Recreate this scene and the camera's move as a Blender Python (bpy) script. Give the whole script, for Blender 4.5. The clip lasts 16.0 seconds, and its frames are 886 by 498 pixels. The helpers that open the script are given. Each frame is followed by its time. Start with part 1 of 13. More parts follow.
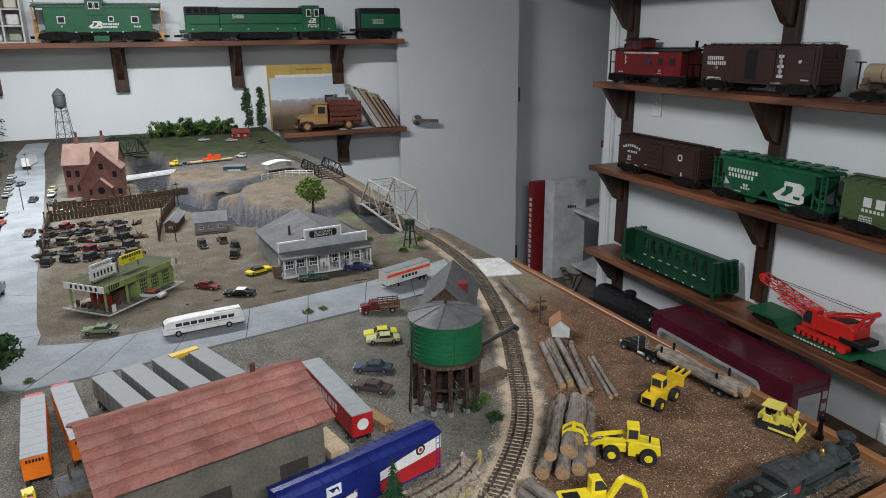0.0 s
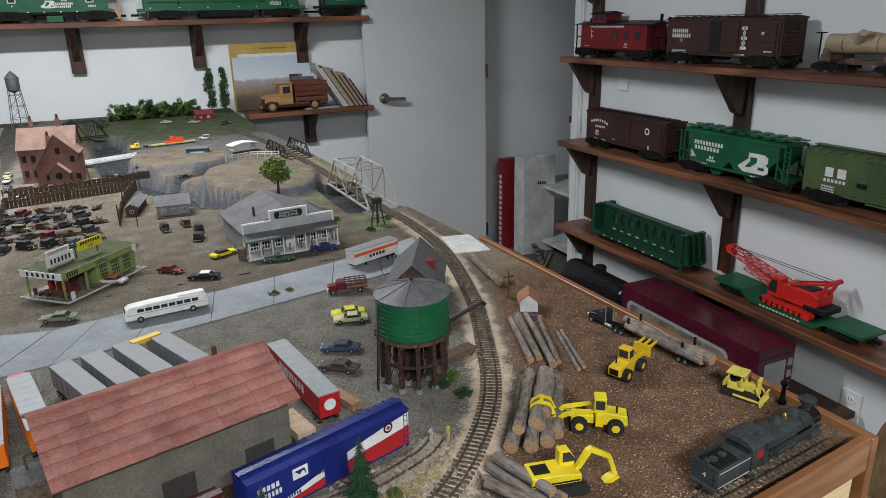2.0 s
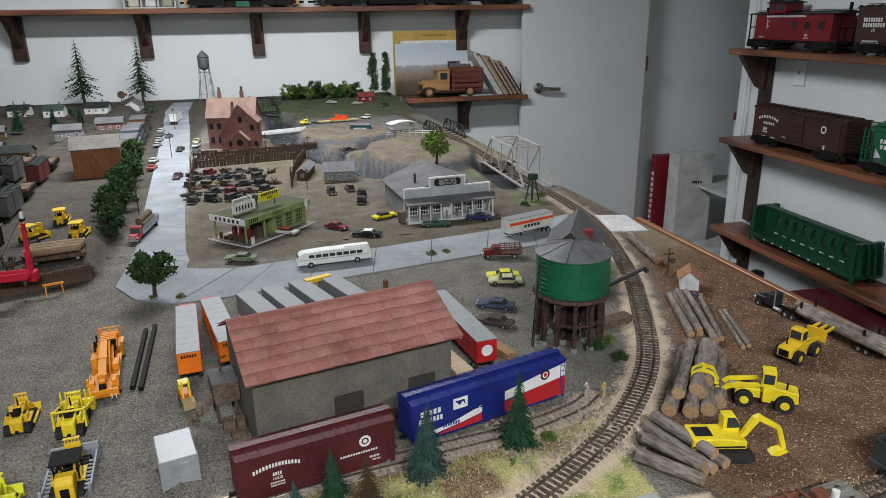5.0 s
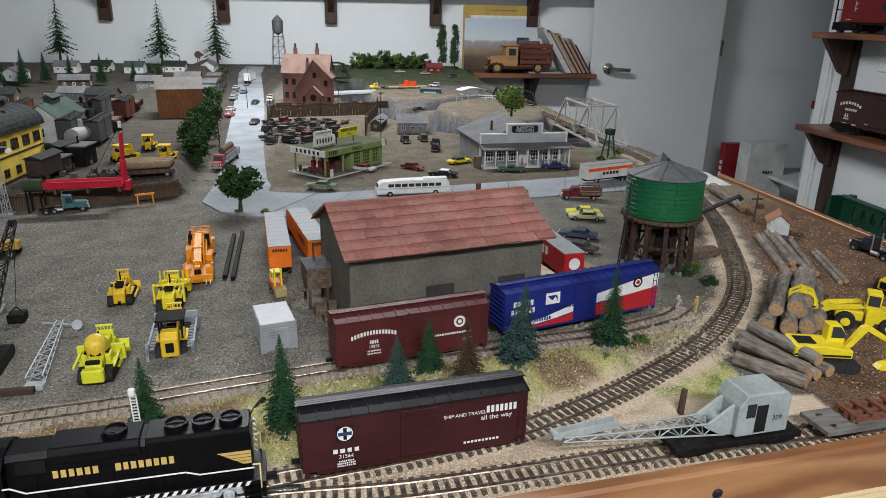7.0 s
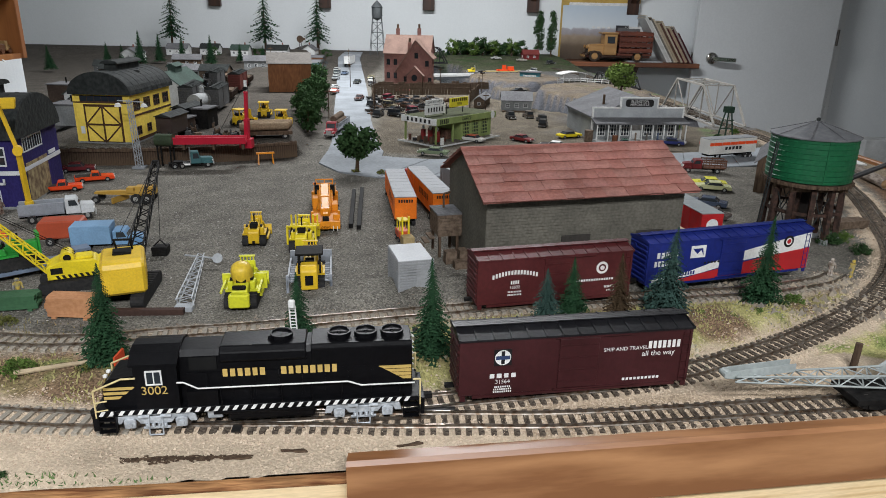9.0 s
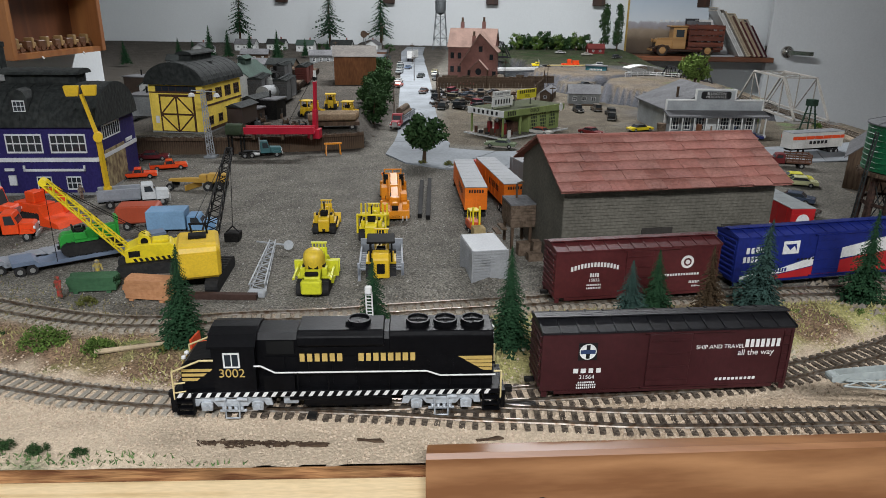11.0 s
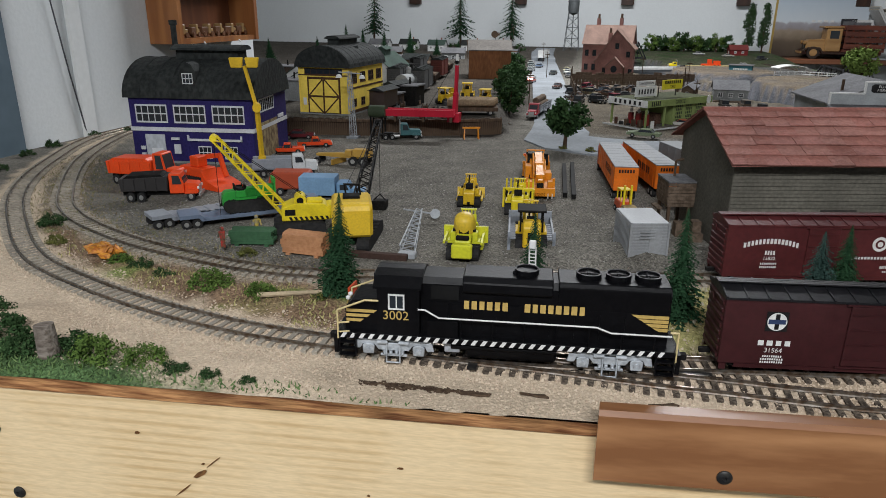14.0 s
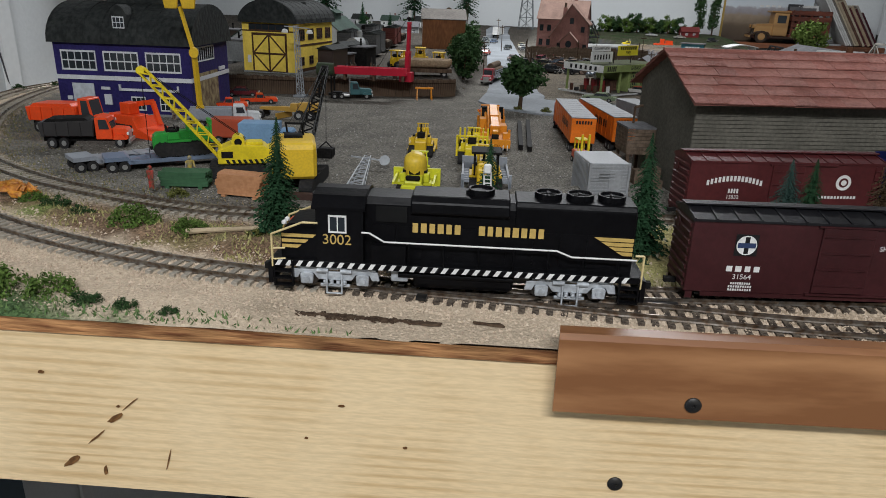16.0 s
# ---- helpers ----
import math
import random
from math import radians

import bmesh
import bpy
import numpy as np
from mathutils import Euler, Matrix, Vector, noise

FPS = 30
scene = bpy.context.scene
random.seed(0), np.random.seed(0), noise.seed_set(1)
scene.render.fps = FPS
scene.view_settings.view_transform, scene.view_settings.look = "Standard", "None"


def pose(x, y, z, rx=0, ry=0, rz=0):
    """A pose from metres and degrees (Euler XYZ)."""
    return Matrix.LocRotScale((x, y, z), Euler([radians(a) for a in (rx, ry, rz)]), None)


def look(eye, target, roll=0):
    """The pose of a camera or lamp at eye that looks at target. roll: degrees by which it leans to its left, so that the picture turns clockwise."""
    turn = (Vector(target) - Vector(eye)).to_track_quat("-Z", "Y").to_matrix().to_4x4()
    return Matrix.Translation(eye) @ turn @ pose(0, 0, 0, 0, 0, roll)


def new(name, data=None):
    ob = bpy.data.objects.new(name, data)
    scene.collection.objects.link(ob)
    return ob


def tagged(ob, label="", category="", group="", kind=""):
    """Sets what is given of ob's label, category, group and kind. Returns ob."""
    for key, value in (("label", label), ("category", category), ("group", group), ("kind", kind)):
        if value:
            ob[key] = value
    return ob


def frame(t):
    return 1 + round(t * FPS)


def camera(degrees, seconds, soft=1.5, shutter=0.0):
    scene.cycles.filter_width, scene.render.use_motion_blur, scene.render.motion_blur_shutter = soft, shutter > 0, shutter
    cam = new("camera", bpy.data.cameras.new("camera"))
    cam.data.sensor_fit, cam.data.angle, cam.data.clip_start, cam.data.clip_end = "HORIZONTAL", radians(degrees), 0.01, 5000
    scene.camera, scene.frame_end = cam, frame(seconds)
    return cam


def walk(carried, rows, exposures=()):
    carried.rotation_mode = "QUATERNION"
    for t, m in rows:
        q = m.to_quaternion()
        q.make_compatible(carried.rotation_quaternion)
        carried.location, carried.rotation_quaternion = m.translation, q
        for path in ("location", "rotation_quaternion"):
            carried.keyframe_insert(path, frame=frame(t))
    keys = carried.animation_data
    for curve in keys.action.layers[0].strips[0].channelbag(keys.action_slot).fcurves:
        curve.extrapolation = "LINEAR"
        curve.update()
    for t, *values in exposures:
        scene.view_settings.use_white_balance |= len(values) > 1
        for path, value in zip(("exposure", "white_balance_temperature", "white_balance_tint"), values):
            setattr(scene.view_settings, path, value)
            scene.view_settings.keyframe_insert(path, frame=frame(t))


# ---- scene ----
cam = camera(65.6, 16.0, soft=0.9)
PATH = [
    (0, (0.285, -0.431, 0.5), (0.996, 1.346, -0.08), -0.8),
    (0.5, (0.288, -0.426, 0.495), (1.023, 1.339, -0.093), -0.7),
    (1, (0.291, -0.426, 0.495), (1.045, 1.323, -0.114), -1.0),
    (1.5, (0.295, -0.426, 0.493), (1.062, 1.311, -0.136), -1.2),
    (2, (0.299, -0.427, 0.492), (1.074, 1.303, -0.146), -1.5),
    (2.5, (0.299, -0.425, 0.491), (1.078, 1.303, -0.149), -1.2),
    (3, (0.299, -0.425, 0.49), (1.077, 1.3, -0.158), -1.3),
    (3.5, (0.286, -0.431, 0.487), (1.03, 1.308, -0.164), -0.3),
    (4, (0.259, -0.443, 0.478), (0.886, 1.343, -0.169), 1.1),
    (4.5, (0.249, -0.45, 0.465), (0.726, 1.383, -0.177), 0.4),
    (4.7, (0.252, -0.445, 0.456), (0.689, 1.401, -0.177), -0.4),
    (6.8, (0.201, -0.472, 0.347), (0.466, 1.402, -0.299), 0.6),
    (7, (0.192, -0.471, 0.335), (0.454, 1.401, -0.316), 1.1),
    (7.5, (0.179, -0.471, 0.31), (0.384, 1.405, -0.352), -0.0),
    (8, (0.158, -0.467, 0.292), (0.314, 1.412, -0.374), 1.2),
    (8.5, (0.142, -0.465, 0.283), (0.26, 1.419, -0.379), 1.3),
    (9, (0.13, -0.468, 0.275), (0.17, 1.419, -0.386), 1.2),
    (9.5, (0.123, -0.462, 0.273), (0.087, 1.42, -0.404), -0.1),
    (11.8, (0.098, -0.452, 0.255), (-0.099, 1.422, -0.415), 1.3),
    (12, (0.093, -0.456, 0.254), (-0.135, 1.412, -0.422), 1.2),
    (12.5, (0.086, -0.46, 0.246), (-0.219, 1.397, -0.432), 1.2),
    (13, (0.078, -0.457, 0.228), (-0.284, 1.391, -0.445), 1.3),
    (13.5, (0.073, -0.458, 0.22), (-0.35, 1.382, -0.44), 1.3),
    (14, (0.075, -0.453, 0.219), (-0.369, 1.385, -0.434), 0.5),
    (14.5, (0.075, -0.45, 0.215), (-0.388, 1.386, -0.429), 0.8),
    (15, (0.074, -0.448, 0.203), (-0.361, 1.394, -0.445), 1.7),
    (15.5, (0.075, -0.439, 0.181), (-0.286, 1.41, -0.491), 1.7),
    (16, (0.074, -0.429, 0.169), (-0.236, 1.425, -0.516), 2.0),
]
walk(cam, [(t, look(eye, target, roll)) for t, eye, target, roll in PATH],
     [(0, 0.08), (4.5, 0.06), (8, 0.05), (12, -0.15), (14, -0.31), (16, -0.42)])

# ---------------------------------------------------------------- world and lamps
world = bpy.data.worlds.new("room_dark")
scene.world = world
world.use_nodes = True
world.node_tree.nodes["Background"].inputs[0].default_value = (0.75, 0.85, 1.0, 1)
world.node_tree.nodes["Background"].inputs[1].default_value = 0.006


def ceiling_lamp(x, y, sx, sy, watts, colour=(0.945, 0.965, 1.0)):
    data = bpy.data.lights.new("ceiling_tube", "AREA")
    data.shape, data.size, data.size_y, data.energy, data.color = "RECTANGLE", sx, sy, watts, colour
    ob = new("ceiling_tube", data)
    ob.location = (x, y, 1.36)
    return ob


ceiling_lamp(0.05, 2.05, 1.2, 0.14, 64)
ceiling_lamp(0.35, -1.55, 1.2, 0.14, 84)
# ---------------------------------------------------------------- materials
MATS = {}


def M(name, a, b=None, scale=300.0, rough=0.6, bump=0.0, metal=0.0, stretch=(1, 1, 1), wear=0.25, spec=0.5, coarse=None):
    """Surface of two mixed colours: fine grain at scale per metre, broad stains at a tenth of it."""
    if name in MATS:
        return MATS[name]
    if b is None:
        b = tuple(c * 0.78 for c in a)
    m = bpy.data.materials.new(name)
    m.use_nodes = True
    nt = m.node_tree
    bs = nt.nodes["Principled BSDF"]
    bs.inputs["Roughness"].default_value, bs.inputs["Metallic"].default_value = rough, metal
    bs.inputs["Specular IOR Level"].default_value = spec * (0.25 if rough >= 0.6 and not metal else 0.6)
    tc = nt.nodes.new("ShaderNodeTexCoord")
    mp = nt.nodes.new("ShaderNodeMapping")
    mp.inputs["Scale"].default_value = stretch
    nt.links.new(tc.outputs["Object"], mp.inputs["Vector"])
    fine = nt.nodes.new("ShaderNodeTexNoise")
    fine.inputs["Scale"].default_value, fine.inputs["Detail"].default_value = scale, 4
    broad = nt.nodes.new("ShaderNodeTexNoise")
    broad.inputs["Scale"].default_value, broad.inputs["Detail"].default_value = coarse or scale * 0.09, 3
    nt.links.new(mp.outputs[0], fine.inputs["Vector"])
    nt.links.new(tc.outputs["Object"], broad.inputs["Vector"])
    ramp = nt.nodes.new("ShaderNodeMapRange")
    ramp.inputs[1].default_value, ramp.inputs[2].default_value = 0.36, 0.64
    nt.links.new(fine.outputs[0], ramp.inputs[0])
    mix = nt.nodes.new("ShaderNodeMix")
    mix.data_type = "RGBA"
    mix.inputs[6].default_value, mix.inputs[7].default_value = (*a, 1), (*b, 1)
    nt.links.new(ramp.outputs[0], mix.inputs[0])
    st = nt.nodes.new("ShaderNodeMapRange")
    st.inputs[1].default_value, st.inputs[2].default_value = 0.3, 0.7
    st.inputs[3].default_value, st.inputs[4].default_value = 1 - wear, 1 + wear * 0.4
    nt.links.new(broad.outputs[0], st.inputs[0])
    mul = nt.nodes.new("ShaderNodeVectorMath")
    mul.operation = "SCALE"
    nt.links.new(mix.outputs[2], mul.inputs[0])
    nt.links.new(st.outputs[0], mul.inputs["Scale"])
    nt.links.new(mul.outputs[0], bs.inputs["Base Color"])
    rg = nt.nodes.new("ShaderNodeMapRange")
    rg.inputs[3].default_value, rg.inputs[4].default_value = max(0.03, rough - 0.12), min(1, rough + 0.1)
    nt.links.new(broad.outputs[0], rg.inputs[0])
    nt.links.new(rg.outputs[0], bs.inputs["Roughness"])
    if bump:
        bp = nt.nodes.new("ShaderNodeBump")
        bp.inputs["Strength"].default_value, bp.inputs["Distance"].default_value = min(1, bump), 1.2 / scale * max(1, bump)
        nt.links.new(fine.outputs[0], bp.inputs["Height"])
        nt.links.new(bp.outputs[0], bs.inputs["Normal"])
    MATS[name] = m
    return m


def wood(name, a, b, scale=60.0, along=0, rough=0.45, ring=0.55, bump=0.15):
    """Sawn timber: long grain along one axis, growth rings bent by noise, a few dark streaks."""
    if name in MATS:
        return MATS[name]
    m = bpy.data.materials.new(name)
    m.use_nodes = True
    nt = m.node_tree
    bs = nt.nodes["Principled BSDF"]
    bs.inputs["Roughness"].default_value = rough
    tc = nt.nodes.new("ShaderNodeTexCoord")
    mp = nt.nodes.new("ShaderNodeMapping")
    s = [1.0, 1.0, 1.0]
    s[along] = 0.09
    mp.inputs["Scale"].default_value = s
    nt.links.new(tc.outputs["Object"], mp.inputs["Vector"])
    n1 = nt.nodes.new("ShaderNodeTexNoise")
    n1.inputs["Scale"].default_value, n1.inputs["Detail"].default_value, n1.inputs["Distortion"].default_value = scale, 6, 0.6
    n2 = nt.nodes.new("ShaderNodeTexNoise")
    n2.inputs["Scale"].default_value, n2.inputs["Detail"].default_value = scale * 0.22, 2
    n3 = nt.nodes.new("ShaderNodeTexNoise")
    n3.inputs["Scale"].default_value, n3.inputs["Detail"].default_value = scale * 7, 3
    for n in (n1, n2, n3):
        nt.links.new(mp.outputs[0], n.inputs["Vector"])
    w = nt.nodes.new("ShaderNodeMath")
    w.operation = "MULTIPLY"
    w.inputs[1].default_value = 34.0
    nt.links.new(n2.outputs[0], w.inputs[0])
    sn = nt.nodes.new("ShaderNodeMath")
    sn.operation = "SINE"
    nt.links.new(w.outputs[0], sn.inputs[0])
    mr = nt.nodes.new("ShaderNodeMapRange")
    mr.inputs[1].default_value, mr.inputs[2].default_value, mr.inputs[3].default_value, mr.inputs[4].default_value = -1, 1, 0, ring
    nt.links.new(sn.outputs[0], mr.inputs[0])
    ad = nt.nodes.new("ShaderNodeMath")
    ad.operation = "MULTIPLY_ADD"
    ad.inputs[1].default_value = 0.9
    nt.links.new(n1.outputs[0], ad.inputs[0])
    nt.links.new(mr.outputs[0], ad.inputs[2])
    a2 = nt.nodes.new("ShaderNodeMath")
    a2.operation = "MULTIPLY_ADD"
    a2.inputs[1].default_value = 0.35
    nt.links.new(n3.outputs[0], a2.inputs[0])
    nt.links.new(ad.outputs[0], a2.inputs[2])
    m2 = nt.nodes.new("ShaderNodeMapRange")
    m2.inputs[1].default_value, m2.inputs[2].default_value = 0.45, 1.15
    nt.links.new(a2.outputs[0], m2.inputs[0])
    mix = nt.nodes.new("ShaderNodeMix")
    mix.data_type = "RGBA"
    mix.inputs[6].default_value, mix.inputs[7].default_value = (*a, 1), (*b, 1)
    nt.links.new(m2.outputs[0], mix.inputs[0])
    nt.links.new(mix.outputs[2], bs.inputs["Base Color"])
    bp = nt.nodes.new("ShaderNodeBump")
    bp.inputs["Strength"].default_value, bp.inputs["Distance"].default_value = bump, 0.02 / scale
    nt.links.new(a2.outputs[0], bp.inputs["Height"])
    nt.links.new(bp.outputs[0], bs.inputs["Normal"])
    MATS[name] = m
    return m


def pine_material():
    """Planed pine: thin wavering growth lines along x, pale blotches, fine pores."""
    m = bpy.data.materials.new("pine_board")
    m.use_nodes = True
    nt = m.node_tree
    bs = nt.nodes["Principled BSDF"]
    bs.inputs["Roughness"].default_value, bs.inputs["Specular IOR Level"].default_value = 0.48, 0.3
    tc = nt.nodes.new("ShaderNodeTexCoord")
    mp = nt.nodes.new("ShaderNodeMapping")
    mp.inputs["Scale"].default_value = (0.035, 0.2, 1.0)
    nt.links.new(tc.outputs["Object"], mp.inputs["Vector"])
    wave = nt.nodes.new("ShaderNodeTexWave")
    wave.bands_direction = "Z"
    for key, v in (("Scale", 46), ("Distortion", 7.0), ("Detail", 2.0), ("Detail Scale", 0.9)):
        wave.inputs[key].default_value = v
    nt.links.new(mp.outputs[0], wave.inputs["Vector"])
    blotch = nt.nodes.new("ShaderNodeTexNoise")
    blotch.inputs["Scale"].default_value, blotch.inputs["Detail"].default_value = 14, 3
    nt.links.new(tc.outputs["Object"], blotch.inputs["Vector"])
    mp2 = nt.nodes.new("ShaderNodeMapping")
    mp2.inputs["Scale"].default_value = (0.06, 1.0, 1.0)
    nt.links.new(tc.outputs["Object"], mp2.inputs["Vector"])
    pore = nt.nodes.new("ShaderNodeTexNoise")
    pore.inputs["Scale"].default_value, pore.inputs["Detail"].default_value = 900, 4
    nt.links.new(mp2.outputs[0], pore.inputs["Vector"])
    line = nt.nodes.new("ShaderNodeMapRange")
    line.inputs[1].default_value, line.inputs[2].default_value, line.inputs[3].default_value, line.inputs[4].default_value = 0.55, 1.0, 0.0, 0.75
    nt.links.new(wave.outputs[1], line.inputs[0])
    fade = nt.nodes.new("ShaderNodeMapRange")
    fade.inputs[1].default_value, fade.inputs[2].default_value, fade.inputs[3].default_value, fade.inputs[4].default_value = 0.38, 0.66, 0.15, 1.0
    nt.links.new(blotch.outputs[0], fade.inputs[0])
    k = nt.nodes.new("ShaderNodeMath")
    k.operation = "MULTIPLY"
    nt.links.new(line.outputs[0], k.inputs[0])
    nt.links.new(fade.outputs[0], k.inputs[1])
    p = nt.nodes.new("ShaderNodeMapRange")
    p.inputs[1].default_value, p.inputs[2].default_value, p.inputs[3].default_value, p.inputs[4].default_value = 0.35, 0.65, 0.92, 1.06
    nt.links.new(pore.outputs[0], p.inputs[0])
    base = nt.nodes.new("ShaderNodeMix")
    base.data_type = "RGBA"
    base.inputs[6].default_value, base.inputs[7].default_value = (0.74, 0.585, 0.365, 1), (0.66, 0.485, 0.265, 1)
    nt.links.new(blotch.outputs[0], base.inputs[0])
    mix = nt.nodes.new("ShaderNodeMix")
    mix.data_type = "RGBA"
    mix.inputs[7].default_value = (0.50, 0.33, 0.155, 1)
    nt.links.new(k.outputs[0], mix.inputs[0])
    nt.links.new(base.outputs[2], mix.inputs[6])
    sc = nt.nodes.new("ShaderNodeVectorMath")
    sc.operation = "SCALE"
    nt.links.new(mix.outputs[2], sc.inputs[0])
    nt.links.new(p.outputs[0], sc.inputs["Scale"])
    nt.links.new(sc.outputs[0], bs.inputs["Base Color"])
    return m


def P(name, c, rough=0.42, metal=0.0, wear=0.16):
    """Moulded or painted model plastic with slight dust."""
    return M("plastic_" + name, c, tuple(v * 0.85 + 0.006 for v in c), 500, rough, 0.06, metal, wear=wear)


def ground_material():
    m = bpy.data.materials.new("scenic_ground")
    m.use_nodes = True
    nt = m.node_tree
    bs = nt.nodes["Principled BSDF"]
    bs.inputs["Roughness"].default_value, bs.inputs["Specular IOR Level"].default_value = 0.95, 0.15
    at = nt.nodes.new("ShaderNodeAttribute")
    at.attribute_name = "soil"
    tc = nt.nodes.new("ShaderNodeTexCoord")
    vo = nt.nodes.new("ShaderNodeTexVoronoi")
    vo.inputs["Scale"].default_value = 760
    n1 = nt.nodes.new("ShaderNodeTexNoise")
    n1.inputs["Scale"].default_value, n1.inputs["Detail"].default_value = 380, 5
    n2 = nt.nodes.new("ShaderNodeTexNoise")
    n2.inputs["Scale"].default_value, n2.inputs["Detail"].default_value = 22, 4
    for n in (vo, n1, n2):
        nt.links.new(tc.outputs["Object"], n.inputs["Vector"])
    sep = nt.nodes.new("ShaderNodeSeparateColor")
    nt.links.new(vo.outputs["Color"], sep.inputs[0])
    k1 = nt.nodes.new("ShaderNodeMapRange")
    k1.inputs[3].default_value, k1.inputs[4].default_value = 0.48, 1.55
    nt.links.new(sep.outputs[0], k1.inputs[0])
    k2 = nt.nodes.new("ShaderNodeMapRange")
    k2.inputs[1].default_value, k2.inputs[2].default_value, k2.inputs[3].default_value, k2.inputs[4].default_value = 0.3, 0.7, 0.72, 1.2
    nt.links.new(n2.outputs[0], k2.inputs[0])
    k3 = nt.nodes.new("ShaderNodeMapRange")
    k3.inputs[1].default_value, k3.inputs[2].default_value, k3.inputs[3].default_value, k3.inputs[4].default_value = 0.3, 0.7, 0.70, 1.28
    nt.links.new(n1.outputs[0], k3.inputs[0])
    prod = nt.nodes.new("ShaderNodeMath")
    prod.operation = "MULTIPLY"
    nt.links.new(k1.outputs[0], prod.inputs[0])
    nt.links.new(k2.outputs[0], prod.inputs[1])
    prod2 = nt.nodes.new("ShaderNodeMath")
    prod2.operation = "MULTIPLY"
    nt.links.new(prod.outputs[0], prod2.inputs[0])
    nt.links.new(k3.outputs[0], prod2.inputs[1])
    grain = nt.nodes.new("ShaderNodeMix")
    grain.inputs[2].default_value = 1.0
    nt.links.new(at.outputs["Alpha"], grain.inputs[0])
    nt.links.new(prod2.outputs[0], grain.inputs[3])
    sc = nt.nodes.new("ShaderNodeVectorMath")
    sc.operation = "SCALE"
    nt.links.new(at.outputs["Color"], sc.inputs[0])
    nt.links.new(grain.outputs[0], sc.inputs["Scale"])
    nt.links.new(sc.outputs[0], bs.inputs["Base Color"])
    bp = nt.nodes.new("ShaderNodeBump")
    bp.inputs["Strength"].default_value, bp.inputs["Distance"].default_value = 0.8, 0.0012
    nt.links.new(prod2.outputs[0], bp.inputs["Height"])
    nt.links.new(bp.outputs[0], bs.inputs["Normal"])
    return m


def glass_material(name, c=(0.02, 0.025, 0.03), rough=0.08):
    return M(name, c, c, 50, rough, wear=0.05, spec=0.6)


# ---------------------------------------------------------------- mesh helpers
def bm_new():
    return bmesh.new()


def quad_faces(bm, vs, idx):
    for f in idx:
        try:
            bm.faces.new([vs[i] for i in f])
        except ValueError:
            pass


def box(bm, x0, x1, y0, y1, z0, z1, m=None):
    co = [(x0, y0, z0), (x1, y0, z0), (x1, y1, z0), (x0, y1, z0), (x0, y0, z1), (x1, y0, z1), (x1, y1, z1), (x0, y1, z1)]
    vs = [bm.verts.new(m @ Vector(c) if m else c) for c in co]
    quad_faces(bm, vs, [(0, 3, 2, 1), (4, 5, 6, 7), (0, 1, 5, 4), (1, 2, 6, 5), (2, 3, 7, 6), (3, 0, 4, 7)])
    return bm


def cbox(bm, x, y, z, sx, sy, sz, m=None):
    """A box by its centre in plan, its bottom and its size."""
    return box(bm, x - sx / 2, x + sx / 2, y - sy / 2, y + sy / 2, z, z + sz, m)


def rod(bm, a, b, r, r2=None, n=8):
    """A round bar from a to b, tapering to r2."""
    a, b = Vector(a), Vector(b)
    r2 = r if r2 is None else r2
    q = (b - a).to_track_quat("Z", "Y").to_matrix()
    ra, rb = [], []
    for i in range(n):
        u = q @ Vector((math.cos(2 * math.pi * i / n), math.sin(2 * math.pi * i / n), 0))
        ra.append(bm.verts.new(a + u * r))
        rb.append(bm.verts.new(b + u * r2))
    for i in range(n):
        j = (i + 1) % n
        bm.faces.new((ra[i], ra[j], rb[j], rb[i]))
    bm.faces.new(ra[::-1])
    bm.faces.new(rb)
    return bm


def beam(bm, a, b, w, h=None):
    """A square bar from a to b."""
    a, b = Vector(a), Vector(b)
    h = w if h is None else h
    q = (b - a).to_track_quat("Z", "Y").to_matrix().to_4x4()
    return box(bm, -w / 2, w / 2, -h / 2, h / 2, 0, (b - a).length, Matrix.Translation(a) @ q)


def prism(bm, pts, axis, d0, d1, m=None):
    """A flat outline drawn in the two other axes, pushed along one axis from d0 to d1."""
    def place(p, d):
        v = [p[0], p[1]]
        v.insert("xyz".index(axis), d)
        return m @ Vector(v) if m else Vector(v)
    lo = [bm.verts.new(place(p, d0)) for p in pts]
    hi = [bm.verts.new(place(p, d1)) for p in pts]
    n = len(pts)
    for i in range(n):
        j = (i + 1) % n
        bm.faces.new((lo[i], lo[j], hi[j], hi[i]))
    bm.faces.new(lo[::-1])
    bm.faces.new(hi)
    bmesh.ops.recalc_face_normals(bm, faces=bm.faces[:])
    return bm


def lathe(bm, prof, n=24, at=(0, 0, 0)):
    """A turned form: rows of radius and height."""
    rings = []
    for r, z in prof:
        rings.append([bm.verts.new((at[0] + r * math.cos(2 * math.pi * i / n), at[1] + r * math.sin(2 * math.pi * i / n), at[2] + z)) for i in range(n)])
    for a, b in zip(rings, rings[1:]):
        for i in range(n):
            j = (i + 1) % n
            bm.faces.new((a[i], a[j], b[j], b[i]))
    bm.faces.new(rings[0][::-1])
    bm.faces.new(rings[-1])
    return bm


def blob(bm, at, r, squash=(1, 1, 1), seed=0, rough=0.3, sub=1):
    """A lumpy ball."""
    rng = random.Random(seed)
    made = bmesh.ops.create_icosphere(bm, subdivisions=sub, radius=1.0)["verts"]
    for v in made:
        k = r * (1 + rng.uniform(-rough, rough))
        v.co = Vector((at[0] + v.co.x * k * squash[0], at[1] + v.co.y * k * squash[1], at[2] + v.co.z * k * squash[2]))
    return bm


